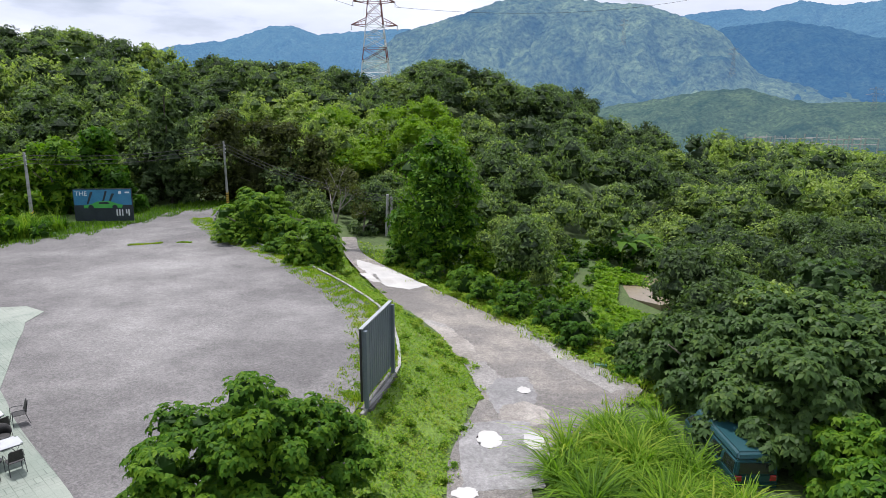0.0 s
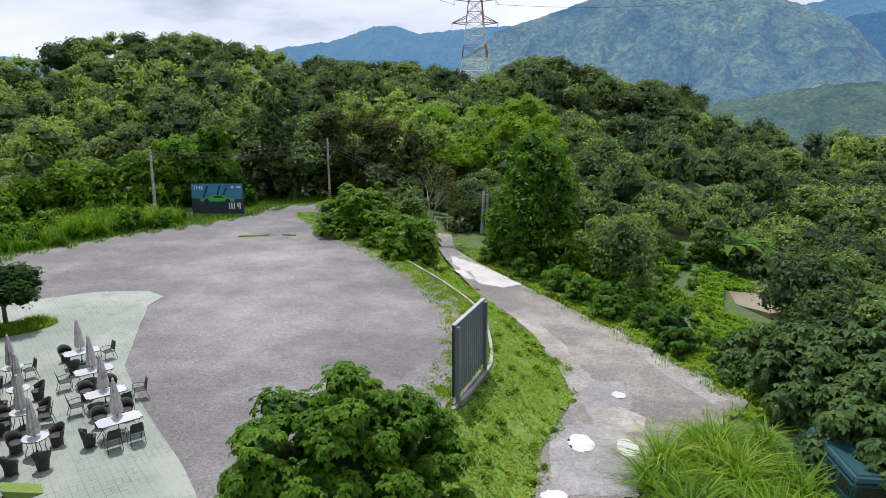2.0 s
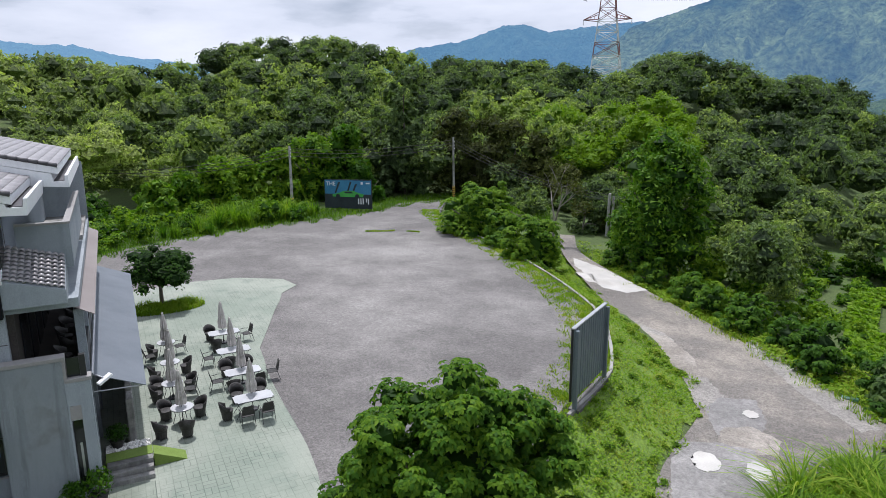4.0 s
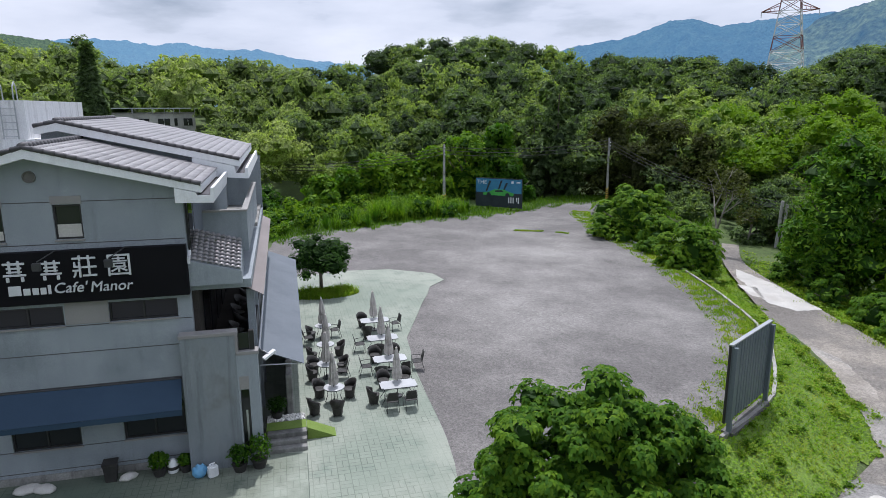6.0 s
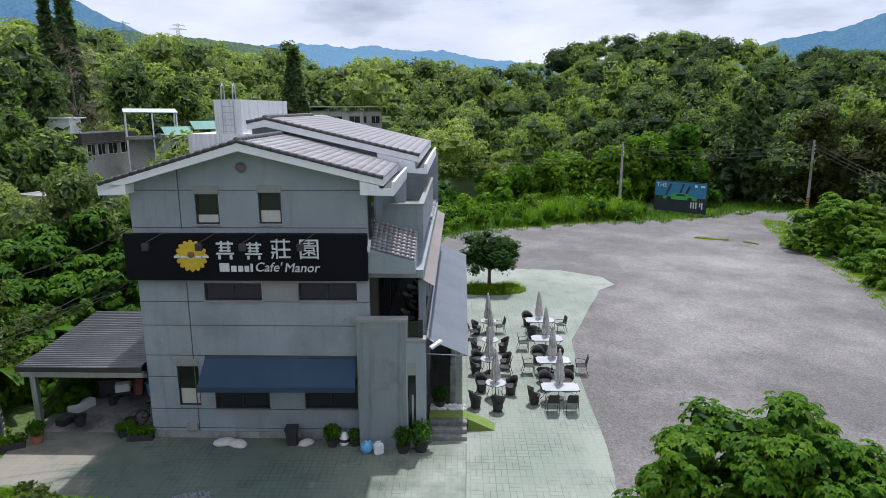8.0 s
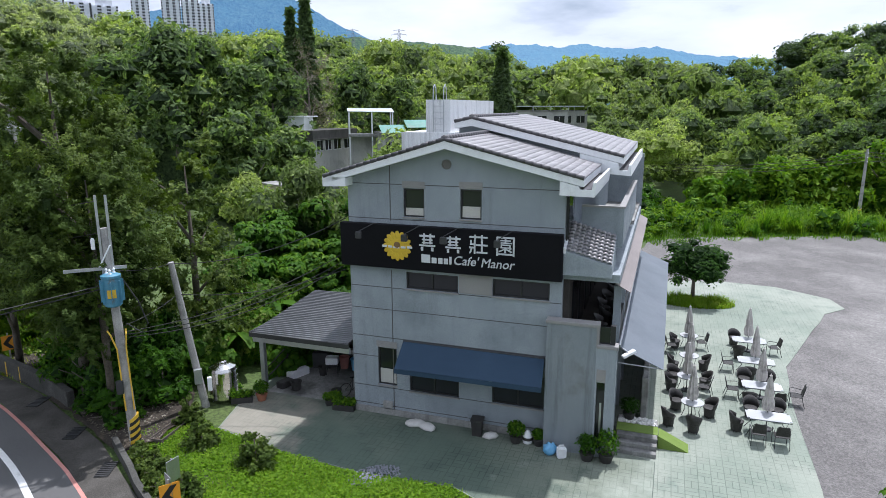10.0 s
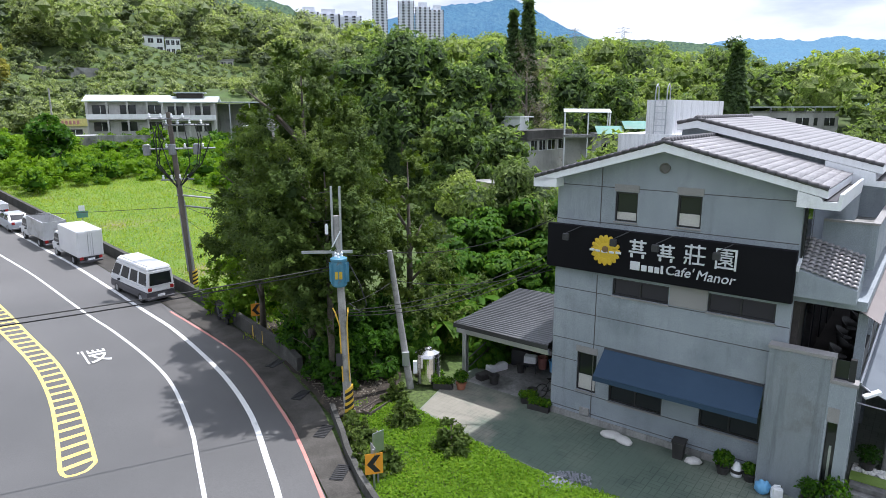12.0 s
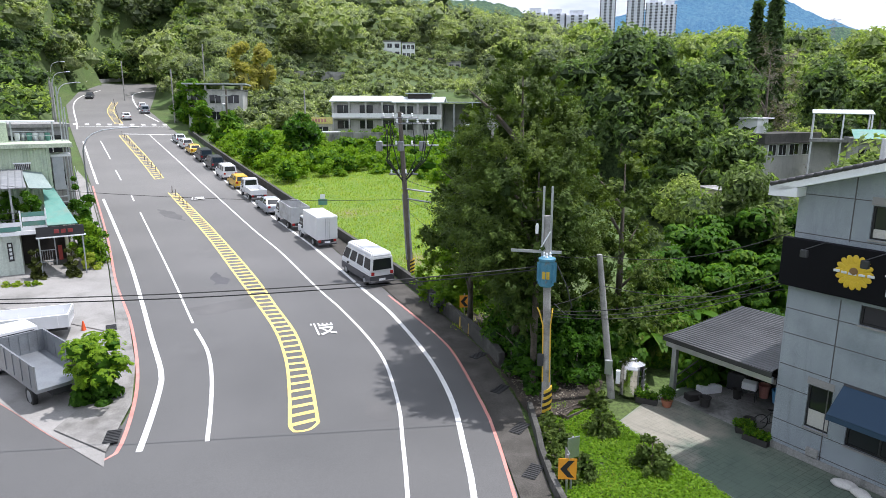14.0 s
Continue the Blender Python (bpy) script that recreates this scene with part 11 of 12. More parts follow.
def tall_crown(name, x, y, z, height, radius, label, seed, levels=9, tint=0.4, per=60, leaf=0.34, low=0.12, taper=0.55, material=LEAF, cores=True, skirt=1.0):
    """A tall tree or bamboo clump: clumps stacked round a stem, narrower to the top."""
    t = thing(name, Matrix.Translation((x, y, z)), label, "tree", "trees")
    rng = np.random.RandomState(seed)
    bm = bmesh.new()
    tube(bm, [(0, 0, -0.3), (0.1, 0.05, height * 0.4), (0, 0, height * 0.92)], [radius * 0.055, radius * 0.042, 0.03], 8)
    part("trunk", bm, BARK, t, smooth=True)
    quads, tn = [], []
    for lv in range(levels):
        f = lv / (levels - 1)
        zc = height * (low + (0.95 - low) * f)
        rl = radius * (1 - taper * f ** 1.6) * (0.75 + 0.25 * math.sin(math.pi * min(1, f * 2.2 + 0.25))) * (skirt + (1 - skirt) * min(1.0, f / 0.35))
        kk = max(3, int(8 * (1 - 0.6 * f)))
        for k in range(kk):
            a = 2 * np.pi * k / kk + lv * 0.7 + rng.uniform(-0.4, 0.4)
            rr0 = rl * rng.uniform(0.30, 0.88)
            c = np.array([rr0 * math.cos(a), rr0 * math.sin(a), zc + rng.uniform(-0.5, 0.5) * height / levels])
            cr = rl * rng.uniform(0.24, 0.42)
            out = np.array([math.cos(a), math.sin(a), 0.9])
            spray = unit(rng.normal(0, 1, (14, 3)) + out * 0.75)[rng.randint(14, size=per)]
            reach = cr * rng.uniform(0.0, 1.0, (per, 1)) ** 0.75 * 1.45
            p = c + spray * reach + rng.normal(0, 0.15, (per, 3)) * cr * (1.15 - reach / (cr * 1.6))
            quads.append(leaf_tris(p, spray + np.array([0, 0, 0.45]), np.full(per, leaf), rng, 1.9, 0.45))
            # Tint rises to the spray tips: sun and inner shade put into colour.
            tn.append(np.repeat(np.clip(tint + rng.uniform(-0.10, 0.10) + 0.16 * (reach[:, 0] / (cr * 1.45) - 0.5) + rng.uniform(-0.10, 0.10, per), 0, 1), 3))
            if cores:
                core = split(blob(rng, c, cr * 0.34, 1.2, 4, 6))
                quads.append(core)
                # Core tint is lowered to stand for shade within the clump.
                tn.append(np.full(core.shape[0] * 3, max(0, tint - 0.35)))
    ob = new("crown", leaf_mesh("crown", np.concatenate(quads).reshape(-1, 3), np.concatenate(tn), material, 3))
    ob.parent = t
    for k in range(5):
        a, f = k * 1.3, 0.2 + 0.13 * k
        bm = bmesh.new()
        tube(bm, [(0, 0, height * f), (radius * 0.25 * math.cos(a), radius * 0.25 * math.sin(a), height * (f + 0.1)), (radius * 0.45 * math.cos(a), radius * 0.45 * math.sin(a), height * (f + 0.16))], [radius * 0.025, radius * 0.016, 0.015], 6)
        part("limb", bm, BARK, t)
    return t


def conifer(x, y, z, height, radius, label, seed):
    t = thing("conifer", Matrix.Translation((x, y, z)), label, "tree", "trees")
    rng = np.random.RandomState(seed)
    bm = bmesh.new()
    rod(bm, (0, 0, -0.3), (0, 0, height), radius * 0.1, 0.03, 8)
    part("trunk", bm, BARK, t)
    quads, tn = [], []
    for lv in range(20):
        f = lv / 19
        zc, rl = height * (0.08 + 0.9 * f), radius * (1 - f) ** 0.8 + 0.1
        n = int(260 * (1 - f) + 60)
        a, q = rng.uniform(0, 2 * np.pi, n), rng.uniform(0.3, 1.0, n) ** 0.6 * rl
        p = np.stack([q * np.cos(a), q * np.sin(a), zc - q * 0.30 + rng.uniform(-0.1, 0.1, n) * height / 10], 1)
        d = np.stack([np.cos(a), np.sin(a), np.full(n, 0.6)], 1)
        quads.append(leaf_tris(p, d, np.full(n, radius * 0.26), rng, 2.0, 0.4))
        tn.append(np.repeat(rng.uniform(0.05, 0.50, n), 3))
    ob = new("crown", leaf_mesh("crown", np.concatenate(quads).reshape(-1, 3), np.concatenate(tn), LEAF, 3))
    ob.parent = t
    return t


# beside the car park
tree("near_tree", -5.45, 16.2, 4.85, 3.8, "broad low tree with glossy mid-green leaves below the car park edge", 101, leaf=0.165, clumps=150, per=60, crown_low=0.10, tint=0.62, z=-0.07, clump_r=0.17)
tree("patio_tree", -30.8, 31.75, 4.0, 2.25, "small round tree with dense dark green leaves in a grass bed", 102, leaf=0.11, clumps=44, per=50, crown_low=0.46, tint=0.22, z=0.03, trunk_r=0.12)
tree("lane_tree", *polar(90.6, 58), 11.6, 4.6, "light green broad-leaved tree beside the lane", 103, LEAF_NEAR, False, 0.20, 64, 190, 0.22, 0.60)
tree("kerb_bush", *polar(106.8, 66), 5.0, 4.0, "wide bright green bush at the end of the car park", 104, LEAF_NEAR, True, 0.30, 30, 40, 0.05, 0.78, "bush", z=-0.1)
tree("kerb_bush", *polar(104.6, 68), 6.6, 1.8, "slim bright green bush rising over its neighbour", 105, LEAF_NEAR, True, 0.32, 14, 34, 0.05, 0.80, "bush", z=-0.1)
tree("kerb_bush", *polar(101.6, 55), 3.9, 3.0, "rounded bright green bush on the bank of the lane", 106, LEAF_NEAR, True, 0.28, 24, 40, 0.05, 0.76, "bush", z=-0.6)
tree("kerb_bush", *polar(104.0, 60), 3.6, 2.4, "rounded bright green bush on the bank of the lane", 107, LEAF_NEAR, True, 0.28, 20, 36, 0.05, 0.72, "bush", z=-0.4)
tall_crown("bamboo_clump", *polar(113.0, 97), -0.2, 17.4, 4.4, "tall dark bamboo-like clump behind the car park", 108, 12, 0.28, 70, 0.42, 0.05, 0.45)
tall_crown("bamboo_clump", *polar(115.0, 100), -0.2, 12.5, 3.4, "dark feathery clump behind the car park", 109, 8, 0.32, 60, 0.42, 0.05, 0.4)
for k, (az_, r_, h_, w_, tn_) in enumerate(((108.6, 97, 12.4, 4.4, 0.24), (105.9, 97, 12.8, 4.8, 0.20), (103.2, 95, 12.0, 4.6, 0.24), (101.0, 92, 9.6, 3.6, 0.34), (98.6, 88, 5.6, 2.8, 0.42))):
    tree("wood_edge_tree", *polar(az_, r_), h_, w_, "dark olive tree at the edge of the wood", 110 + k, LEAF_OLIVE, False, 0.26, 40, 110, 0.12, tn_ + 0.15)
for k, (az_, r_, h_, w_, tn_) in enumerate(((118.2, 93, 10.2, 4.4, 0.52), (121.0, 92, 10.6, 4.4, 0.72), (124.0, 90, 7.5, 3.6, 0.82), (126.4, 90, 6.2, 3.6, 0.80), (129.0, 88, 6.6, 3.8, 0.78), (131.6, 86, 5.0, 3.2, 0.66), (134.0, 80, 4.6, 3.0, 0.68), (116.5, 90, 5.0, 2.8, 0.36))):
    tree("wood_edge_tree", *polar(az_, r_), h_, w_, "leafy tree behind the advertising board", 120 + k, LEAF_NEAR, False, 0.36, 34, 90, 0.12, tn_, z=-0.4)
def strap_plant(x, y, h, seed, tint):
    """A clump of long arching blades."""
    t = thing("strap_plant", Matrix.Translation((x, y, -0.05)), "clump of long arching strap leaves at the car park's far edge", "plant", "strap plants")
    rng = np.random.RandomState(seed)
    v, f, tn = [], [], []
    for k in range(64):
        a, lean, ln = rng.uniform(0, 2 * np.pi), rng.uniform(0.15, 1.0), h * rng.uniform(0.7, 1.15)
        out, side = np.array([math.cos(a), math.sin(a), 0]), np.array([-math.sin(a), math.cos(a), 0])
        w, row = 0.05 + 0.03 * rng.uniform(), []
        for q in range(5):
            u = q / 4
            p = out * (0.1 + lean * ln * 0.75 * u ** 1.5) + np.array([0, 0, ln * (u - 0.42 * lean * u * u)])
            row.append((p - side * w * (1.02 - u), p + side * w * (1.02 - u)))
        g = tint + rng.uniform(-0.2, 0.2)
        for a_, b_ in zip(row[:-1], row[1:]):
            f.append(tuple(range(len(v), len(v) + 4)))
            v += [a_[0], a_[1], b_[1], b_[0]]
            tn += [g] * 4
    ob = new("foliage", raw_mesh("foliage", np.array(v), np.array(f), LEAF_NEAR, {"tint": np.clip(tn, 0, 1)}))
    ob.parent = t
    return t


for k, (x, y, h, tn_) in enumerate(((-47.8, 55.2, 1.9, 0.55), (-45.4, 54.6, 1.7, 0.5), (-47.4, 60.2, 3.2, 0.62), (-45.2, 60.0, 2.6, 0.6), (-44.0, 61.8, 2.4, 0.35), (-43.4, 63.6, 2.2, 0.4), (-42.8, 65.8, 2.4, 0.45), (-42.6, 68.0, 2.2, 0.5), (-42.0, 70.0, 1.9, 0.45), (-48.6, 51.4, 2.0, 0.5), (-46.6, 57.4, 2.4, 0.5))):
    strap_plant(x + 0.9, y - 1.1, h, 330 + k, tn_)


def branchy_tree(x, y, z, h, seed):
    """A small tree with a forked open frame of bare branches and few leaves."""
    t = thing("branchy_tree", Matrix.Translation((x, y, z)), "small half-bare tree with forked grey branches", "tree", "trees")
    rng = np.random.RandomState(seed)
    bm, tips = bmesh.new(), []
    grow = [(Vector((0, 0, -0.3)), Vector((0.1, 0.05, 1)), h * 0.34, 0.16, 0)]
    while grow:
        p, d, ln, r, lv = grow.pop()
        q = p + d.normalized() * ln
        rod(bm, p, q, r, r * 0.68, 6)
        if lv == 4:
            tips.append(q)
            continue
        for k in range(2 if lv else 3):
            e = d.normalized() + Vector(rng.normal(0, 0.48, 3)) + Vector((0, 0, 0.12))
            grow.append((q, e, ln * rng.uniform(0.62, 0.86), r * 0.64, lv + 1))
    part("trunk", bm, surf("grey_bark", (0.16, 0.145, 0.125), (0.25, 0.23, 0.20), 2.0, 20.0, 0.9, bump=0.4), t)
    c = np.repeat(np.array([tuple(q) for q in tips]), 26, axis=0)
    p = c + rng.normal(0, 0.30, c.shape)
    ob = new("crown", leaf_mesh("crown", leaf_tris(p, rng.normal(0, 1, c.shape) + np.array([0, 0, 0.6]), np.full(len(p), 0.15), rng, 1.8, 0.5).reshape(-1, 3), np.repeat(rng.uniform(0.3, 0.8, len(p)), 3), LEAF_OLIVE, 3))
    ob.parent = t
    return t


branchy_tree(*polar(99.8, 66), -1.2, 7.6, 361)
branchy_tree(*polar(97.2, 72), -1.2, 4.2, 362)
# right of the lane
for k, (az_, r_, h_, w_, tn_) in enumerate(((66.0, 33, 5.0, 3.4, 0.36), (61.5, 33, 6.2, 4.2, 0.40), (57.5, 31, 6.0, 3.8, 0.40), (70.5, 36, 3.2, 2.4, 0.42), (58.5, 38, 7.0, 4.2, 0.36), (65.0, 40, 6.4, 4.0, 0.42), (53.5, 34, 6.5, 4.2, 0.4), (60.4, 29.6, 5.2, 3.3, 0.36), (57.8, 27.0, 4.3, 2.2, 0.38), (60.2, 27.6, 4.9, 2.9, 0.40))):
    tree("broadleaf_tree", *polar(az_, r_), h_, w_, "spreading tree with large dark drooping leaves below the lane", 140 + k, LEAF_BROAD, True, 0.29, 34, 52, 0.18, tn_ + 0.12)
for k, (az_, r_, h_, w_, tn_) in enumerate(((53.0, 20.5, 2.6, 1.7, 0.60), (51.0, 22.5, 4.0, 2.2, 0.58), (55.0, 25.5, 3.6, 1.7, 0.66), (52.5, 17.8, 1.8, 1.4, 0.62), (57.5, 19.0, 1.0, 0.9, 0.6))):
    tree("vine_bush", *polar(az_, r_), h_, w_, "bright bush with rounded heart-shaped leaves beside the van", 150 + k, LEAF_NEAR, True, 0.24, 22, 44, 0.05, tn_, "bush")
for k in range(15):
    f = k / 14
    yy = 33.5 + 27 * f
    xx = float(np.interp(yy, LANE_RY[:, 1], LANE_RY[:, 0])) + 2.3 + 0.8 * math.sin(k * 2.3)
    tree("lane_bush", xx, yy, 1.5 + 0.9 * abs(math.sin(k * 1.7)), 1.2 + 0.5 * abs(math.cos(k * 2.1)), "rounded green bush along the lane's lower verge", 160 + k, LEAF_NEAR, True, 0.2, 14, 28, 0.05, 0.34 + 0.3 * abs(math.sin(k * 3.3)), "bush", z=-1.6)
tree("lane_bush", *polar(96.6, 73), 3.4, 2.4, "dark rounded bush at the foot of the paired pole", 178, LEAF, False, 0.24, 22, 60, 0.05, 0.3, "bush", z=-1.5)
tree("lane_bush", *polar(95.0, 75), 4.0, 2.6, "dark rounded bush at the foot of the paired pole", 179, LEAF, False, 0.24, 22, 60, 0.05, 0.3, "bush", z=-1.5)

# beside the road
tall_crown("roadside_tree", -29.9, -3.6, -0.1, 15.4, 5.7, "tall spreading tree with fine mid-green leaves beside the road", 201, 15, 0.56, 1600, 0.066, 0.30, 0.62, LEAF_AIRY, True, 0.42)
# Added crown inside the big tree's outline, to throw shade on the road.
tall_crown("roadside_tree", -27.2, -2.5, -0.1, 11.0, 3.5, "extra leafy crown added to shade the road's edge", 208, 9, 0.42, 900, 0.075, 0.42, 0.4, LEAF_AIRY, True, 0.5)
tall_crown("roadside_tree", -34.9, -6.9, 0.0, 10.6, 3.7, "leafy tree leaning over the parapet", 209, 9, 0.42, 900, 0.08, 0.48, 0.4, LEAF_AIRY, True, 0.75)
tall_crown("roadside_tree", -38.9, -8.4, 0.2, 6.2, 2.6, "leafy tree with bright lower branches beside the parapet", 202, 8, 0.84, 620, 0.11, 0.10, 0.4, LEAF_NEAR, False)
tall_crown("roadside_tree", -33.6, -3.4, -0.1, 12.8, 4.3, "spreading leafy tree leaning over the road", 207, 11, 0.50, 1000, 0.072, 0.36, 0.4, LEAF_AIRY, True, 0.5)
tall_crown("roadside_tree", -33.5, 1.2, -0.2, 11.0, 4.0, "leafy tree behind the leaning pole", 203, 8, 0.58, 560, 0.10, 0.12, 0.4, LEAF_AIRY)
tall_crown("roadside_tree", -40.3, -6.4, 0.0, 5.0, 1.9, "leafy bush-like tree behind the parapet", 204, 6, 0.66, 260, 0.13, 0.06, 0.3, LEAF_NEAR, False)
for k, (x, y, h, w, tn_) in enumerate(((-29.6, -1.6, 3.0, 1.5, 0.30), (-29.1, -3.0, 4.8, 1.8, 0.30), (-30.6, -3.6, 5.0, 1.8, 0.36), (-32.6, -4.4, 4.4, 1.6, 0.55), (-34.2, -5.2, 4.0, 1.5, 0.62), (-28.2, -1.9, 2.6, 1.2, 0.34), (-32.0, -2.4, 3.4, 1.6, 0.28), (-27.6, -2.6, 2.2, 1.1, 0.28), (-31.0, -0.4, 3.4, 1.8, 0.30), (-29.0, -0.6, 2.4, 1.3, 0.40))):
    tree("understorey_bush", x, y, h, w, "dark shaded bush under the roadside tree", 205 + k * 11, LEAF_NEAR, False, 0.13, 22, 90, 0.05, tn_, "bush", z=-0.05)
for k, (az_, r_, h_, w_, tn_) in enumerate(((176.6, 34, 3.6, 2.2, 0.52), (174.4, 38, 5.2, 2.8, 0.55), (171.8, 43, 6.0, 3.4, 0.55), (168.5, 46, 7.0, 3.8, 0.50), (165.0, 48, 6.8, 3.6, 0.52), (178.2, 31, 2.6, 1.6, 0.5), (173.2, 33.5, 2.8, 1.8, 0.62), (170.5, 39, 4.2, 2.4, 0.66), (166.8, 41, 4.8, 2.6, 0.60), (162.0, 50, 6.5, 3.4, 0.48))):
    tree("garden_tree", *polar(az_, r_), h_, w_, "leafy garden tree between the carport and the pole", 210 + k, LEAF_NEAR, True, 0.34, 26, 46, 0.08, tn_, z=-0.1)
for k, (az_, r_, h_, w_, tn_) in enumerate(((178.6, 76, 20.0, 6.4, 0.44), (175.6, 80, 19.5, 6.6, 0.40), (172.6, 78, 16.5, 5.6, 0.46), (170.6, 90, 20.0, 6.4, 0.42), (182.0, 84, 18.0, 6.0, 0.42), (173.8, 68, 11.5, 4.6, 0.50), (169.4, 72, 9.5, 4.2, 0.58), (163.6, 104, 19.0, 6.0, 0.40), (160.0, 108, 17.0, 6.0, 0.55))):
    tree("tall_tree", *polar(az_, r_), h_, w_, "tall dark broad-leaved tree behind the building", 230 + k, LEAF, False, 0.40, 46, 70, 0.10, tn_, z=0.5)
tall_crown("bare_tree", *polar(167.6, 96), 0.5, 20.5, 6.4, "half-dead tree with grey-brown bare twigs", 246, 9, 0.55, 190, 0.10, 0.30, 0.3, LEAF_DRY, False)
for k, (x, y, h, w, tn_) in enumerate(((-33.4, 8.6, 3.0, 1.8, 0.36), (-32.0, 10.8, 3.6, 1.9, 0.40), (-31.2, 6.4, 2.4, 1.3, 0.46), (-33.8, 12.6, 4.2, 2.0, 0.36), (-30.0, 4.9, 1.5, 0.9, 0.5))):
    tree("carport_bush", x, y, h, w, "dense shaded bush beside the carport", 280 + k, LEAF_NEAR, True, 0.2, 22, 46, 0.05, tn_, "bush", z=-0.05)
conifer(*polar(167.6, 112), 3.0, 27.0, 3.3, "tall narrow dark conifer", 240)
conifer(*polar(168.8, 114), 3.0, 25.5, 3.2, "tall narrow dark conifer", 241)
conifer(*polar(151.0, 130), 2.0, 21.6, 4.0, "tall pointed dark conifer behind the building", 242)
tree("field_tree", *polar(206.0, 97), 7.0, 3.8, "tall vine-grown tree beside the field", 245, LEAF_NEAR, False, 0.32, 36, 90, 0.05, 0.46)
tree("field_tree", *polar(209.5, 96), 5.0, 2.8, "pale green tree beside the road", 246, LEAF_NEAR, False, 0.3, 26, 80, 0.08, 0.6)
for k, (az_, r_, h_, w_, tn_) in enumerate(((214.2, 140, 9.0, 3.6, 0.62), (214.9, 150, 8.0, 3.6, 0.56), (213.9, 131, 6.0, 2.6, 0.66), (211.8, 120, 5.0, 3.0, 0.6))):
    tree("street_tree", *polar(az_, r_), h_, w_, "bright leafy tree beside the climbing road", 250 + k, LEAF_NEAR, False, 0.4, 30, 80, 0.15, tn_)
for k, (az_, r_, h_, w_) in enumerate(((210.6, 150, 10.6, 3.6), (208.9, 154, 10.8, 3.4))):
    tree("flowering_tree", *polar(az_, r_), h_, w_, "rounded tree in yellow-brown bloom above the road", 256 + k, LEAF_GOLD, False, 0.34, 30, 80, 0.12, 0.7)
tree("planter_tree", -21.4, -20.6, 3.3, 1.6, "small spreading tree with light green leaves in a roadside planter", 260, LEAF_NEAR, True, 0.15, 17, 30, 0.45, 1.0, z=0.1)
tree("planter_bush", -21.6, -20.9, 1.5, 1.1, "dark green bush under the planter tree", 261, LEAF_NEAR, True, 0.22, 16, 34, 0.02, 0.34, "bush", z=0.1)
tree("clipped_tree", -39.3, -36.8, 4.0, 1.55, "round clipped bright green tree beside the green house", 262, LEAF_NEAR, False, 0.13, 26, 90, 0.30, 0.86, z=0.5)
tree("clipped_bush", -38.2, -35.9, 1.9, 0.85, "clipped yellow-green bush beside the green house", 263, LEAF_GRASS, False, 0.12, 16, 70, 0.02, 0.85, "bush", z=0.3)
for x, y, h, w in ((2.35, 4.4, 7.0, 0.7), (2.75, 3.4, 6.0, 0.8), (3.1, 2.4, 4.6, 0.8), (2.5, 6.5, 7.2, 0.6)):
    tree("climbing_plant", *(facing(226.0, 53, 0.5) @ Vector((x, y, 0.0))).xy, h, w, "tall climbing plants on the side fence of the green house", int(300 + 10 * x), LEAF_NEAR, False, 0.15, 22, 50, 0.05, 0.48, "bush", z=0.2)
tree("climbing_plant", -42.6, -39.4, 5.6, 1.1, "tall climbing plants beside the green house", 265, LEAF_NEAR, False, 0.17, 22, 60, 0.05, 0.55, "bush", z=0.4)
tree("balcony_plant", *(facing(226.0, 53, 0.5) @ Vector((-1.9, 0.6, 0.0))).xy, 2.6, 0.95, "dark potted plants crowding the balcony", 266, LEAF_NEAR, False, 0.17, 16, 60, 0.05, 0.42, "bush", z=4.25)
tree("balcony_plant", *(facing(226.0, 53, 0.5) @ Vector((-0.6, 0.4, 0.0))).xy, 2.7, 0.85, "tall leafy potted plants on the balcony", 267, LEAF_NEAR, False, 0.17, 16, 60, 0.05, 0.5, "bush", z=4.25)
for k in range(5):
    tree("hedge_plant", -33.0 - 0.28 * k, -38.6 + 0.52 * k, 0.75, 0.5, "yellow-green bush in the low bed by the wall", 268 + k, LEAF_GRASS, False, 0.10, 10, 50, 0.02, 0.8 - 0.05 * k, "bush", z=0.45)
for x, y in ((-35.3, -37.6), (-36.4, -35.7)):
    tall_crown("column_shrub", x, y, 0.35, 2.6, 0.62, "narrow column-shaped olive green shrub", 264, 8, 0.50, 110, 0.10, 0.05, 0.35, LEAF_OLIVE)
for k, (x, y, h, w) in enumerate(((-24.2, 0.6, 0.95, 0.8), (-22.0, 2.3, 1.15, 0.95), (-21.0, -0.2, 0.8, 0.7), (-22.9, -1.0, 0.9, 0.6), (-26.3, 0.3, 1.2, 0.6))):
    tall_crown("lawn_shrub", x, y, -0.05, h, w, "small feathery dark green shrub on the roadside lawn", 270 + k, 5, 0.50, 260, 0.055, 0.10, 0.5, LEAF_AIRY, False)


for k, (x, y, h, w) in enumerate(((-20.3, -0.75, 0.75, 0.55), (-21.1, -0.95, 0.7, 0.5), (-21.9, -1.1, 0.8, 0.55), (-22.7, -1.35, 0.7, 0.5), (-23.5, -1.45, 0.75, 0.55), (-24.2, -1.5, 0.65, 0.45))):
    tall_crown("edge_shrub", x, y, 0.0, h, w, "feathery dark green shrub hanging over the lawn's concrete edge", 300 + k, 4, 0.58, 130, 0.05, 0.08, 0.3, LEAF_AIRY)
LIT = np.random.RandomState(91)
lx_, ly_ = LIT.uniform(-37, -25, 5200), LIT.uniform(-8.6, 0.4, 5200)
ok_ = (ly_ > np.interp(lx_, [-36.6, -31.8, -25.7, -25], [-8.5, -5.4, -2.5, -2.2])) & (ly_ < np.interp(lx_, [-37, -33, -29.5, -25], [-6.4, -2.8, 0.4, -0.9]))
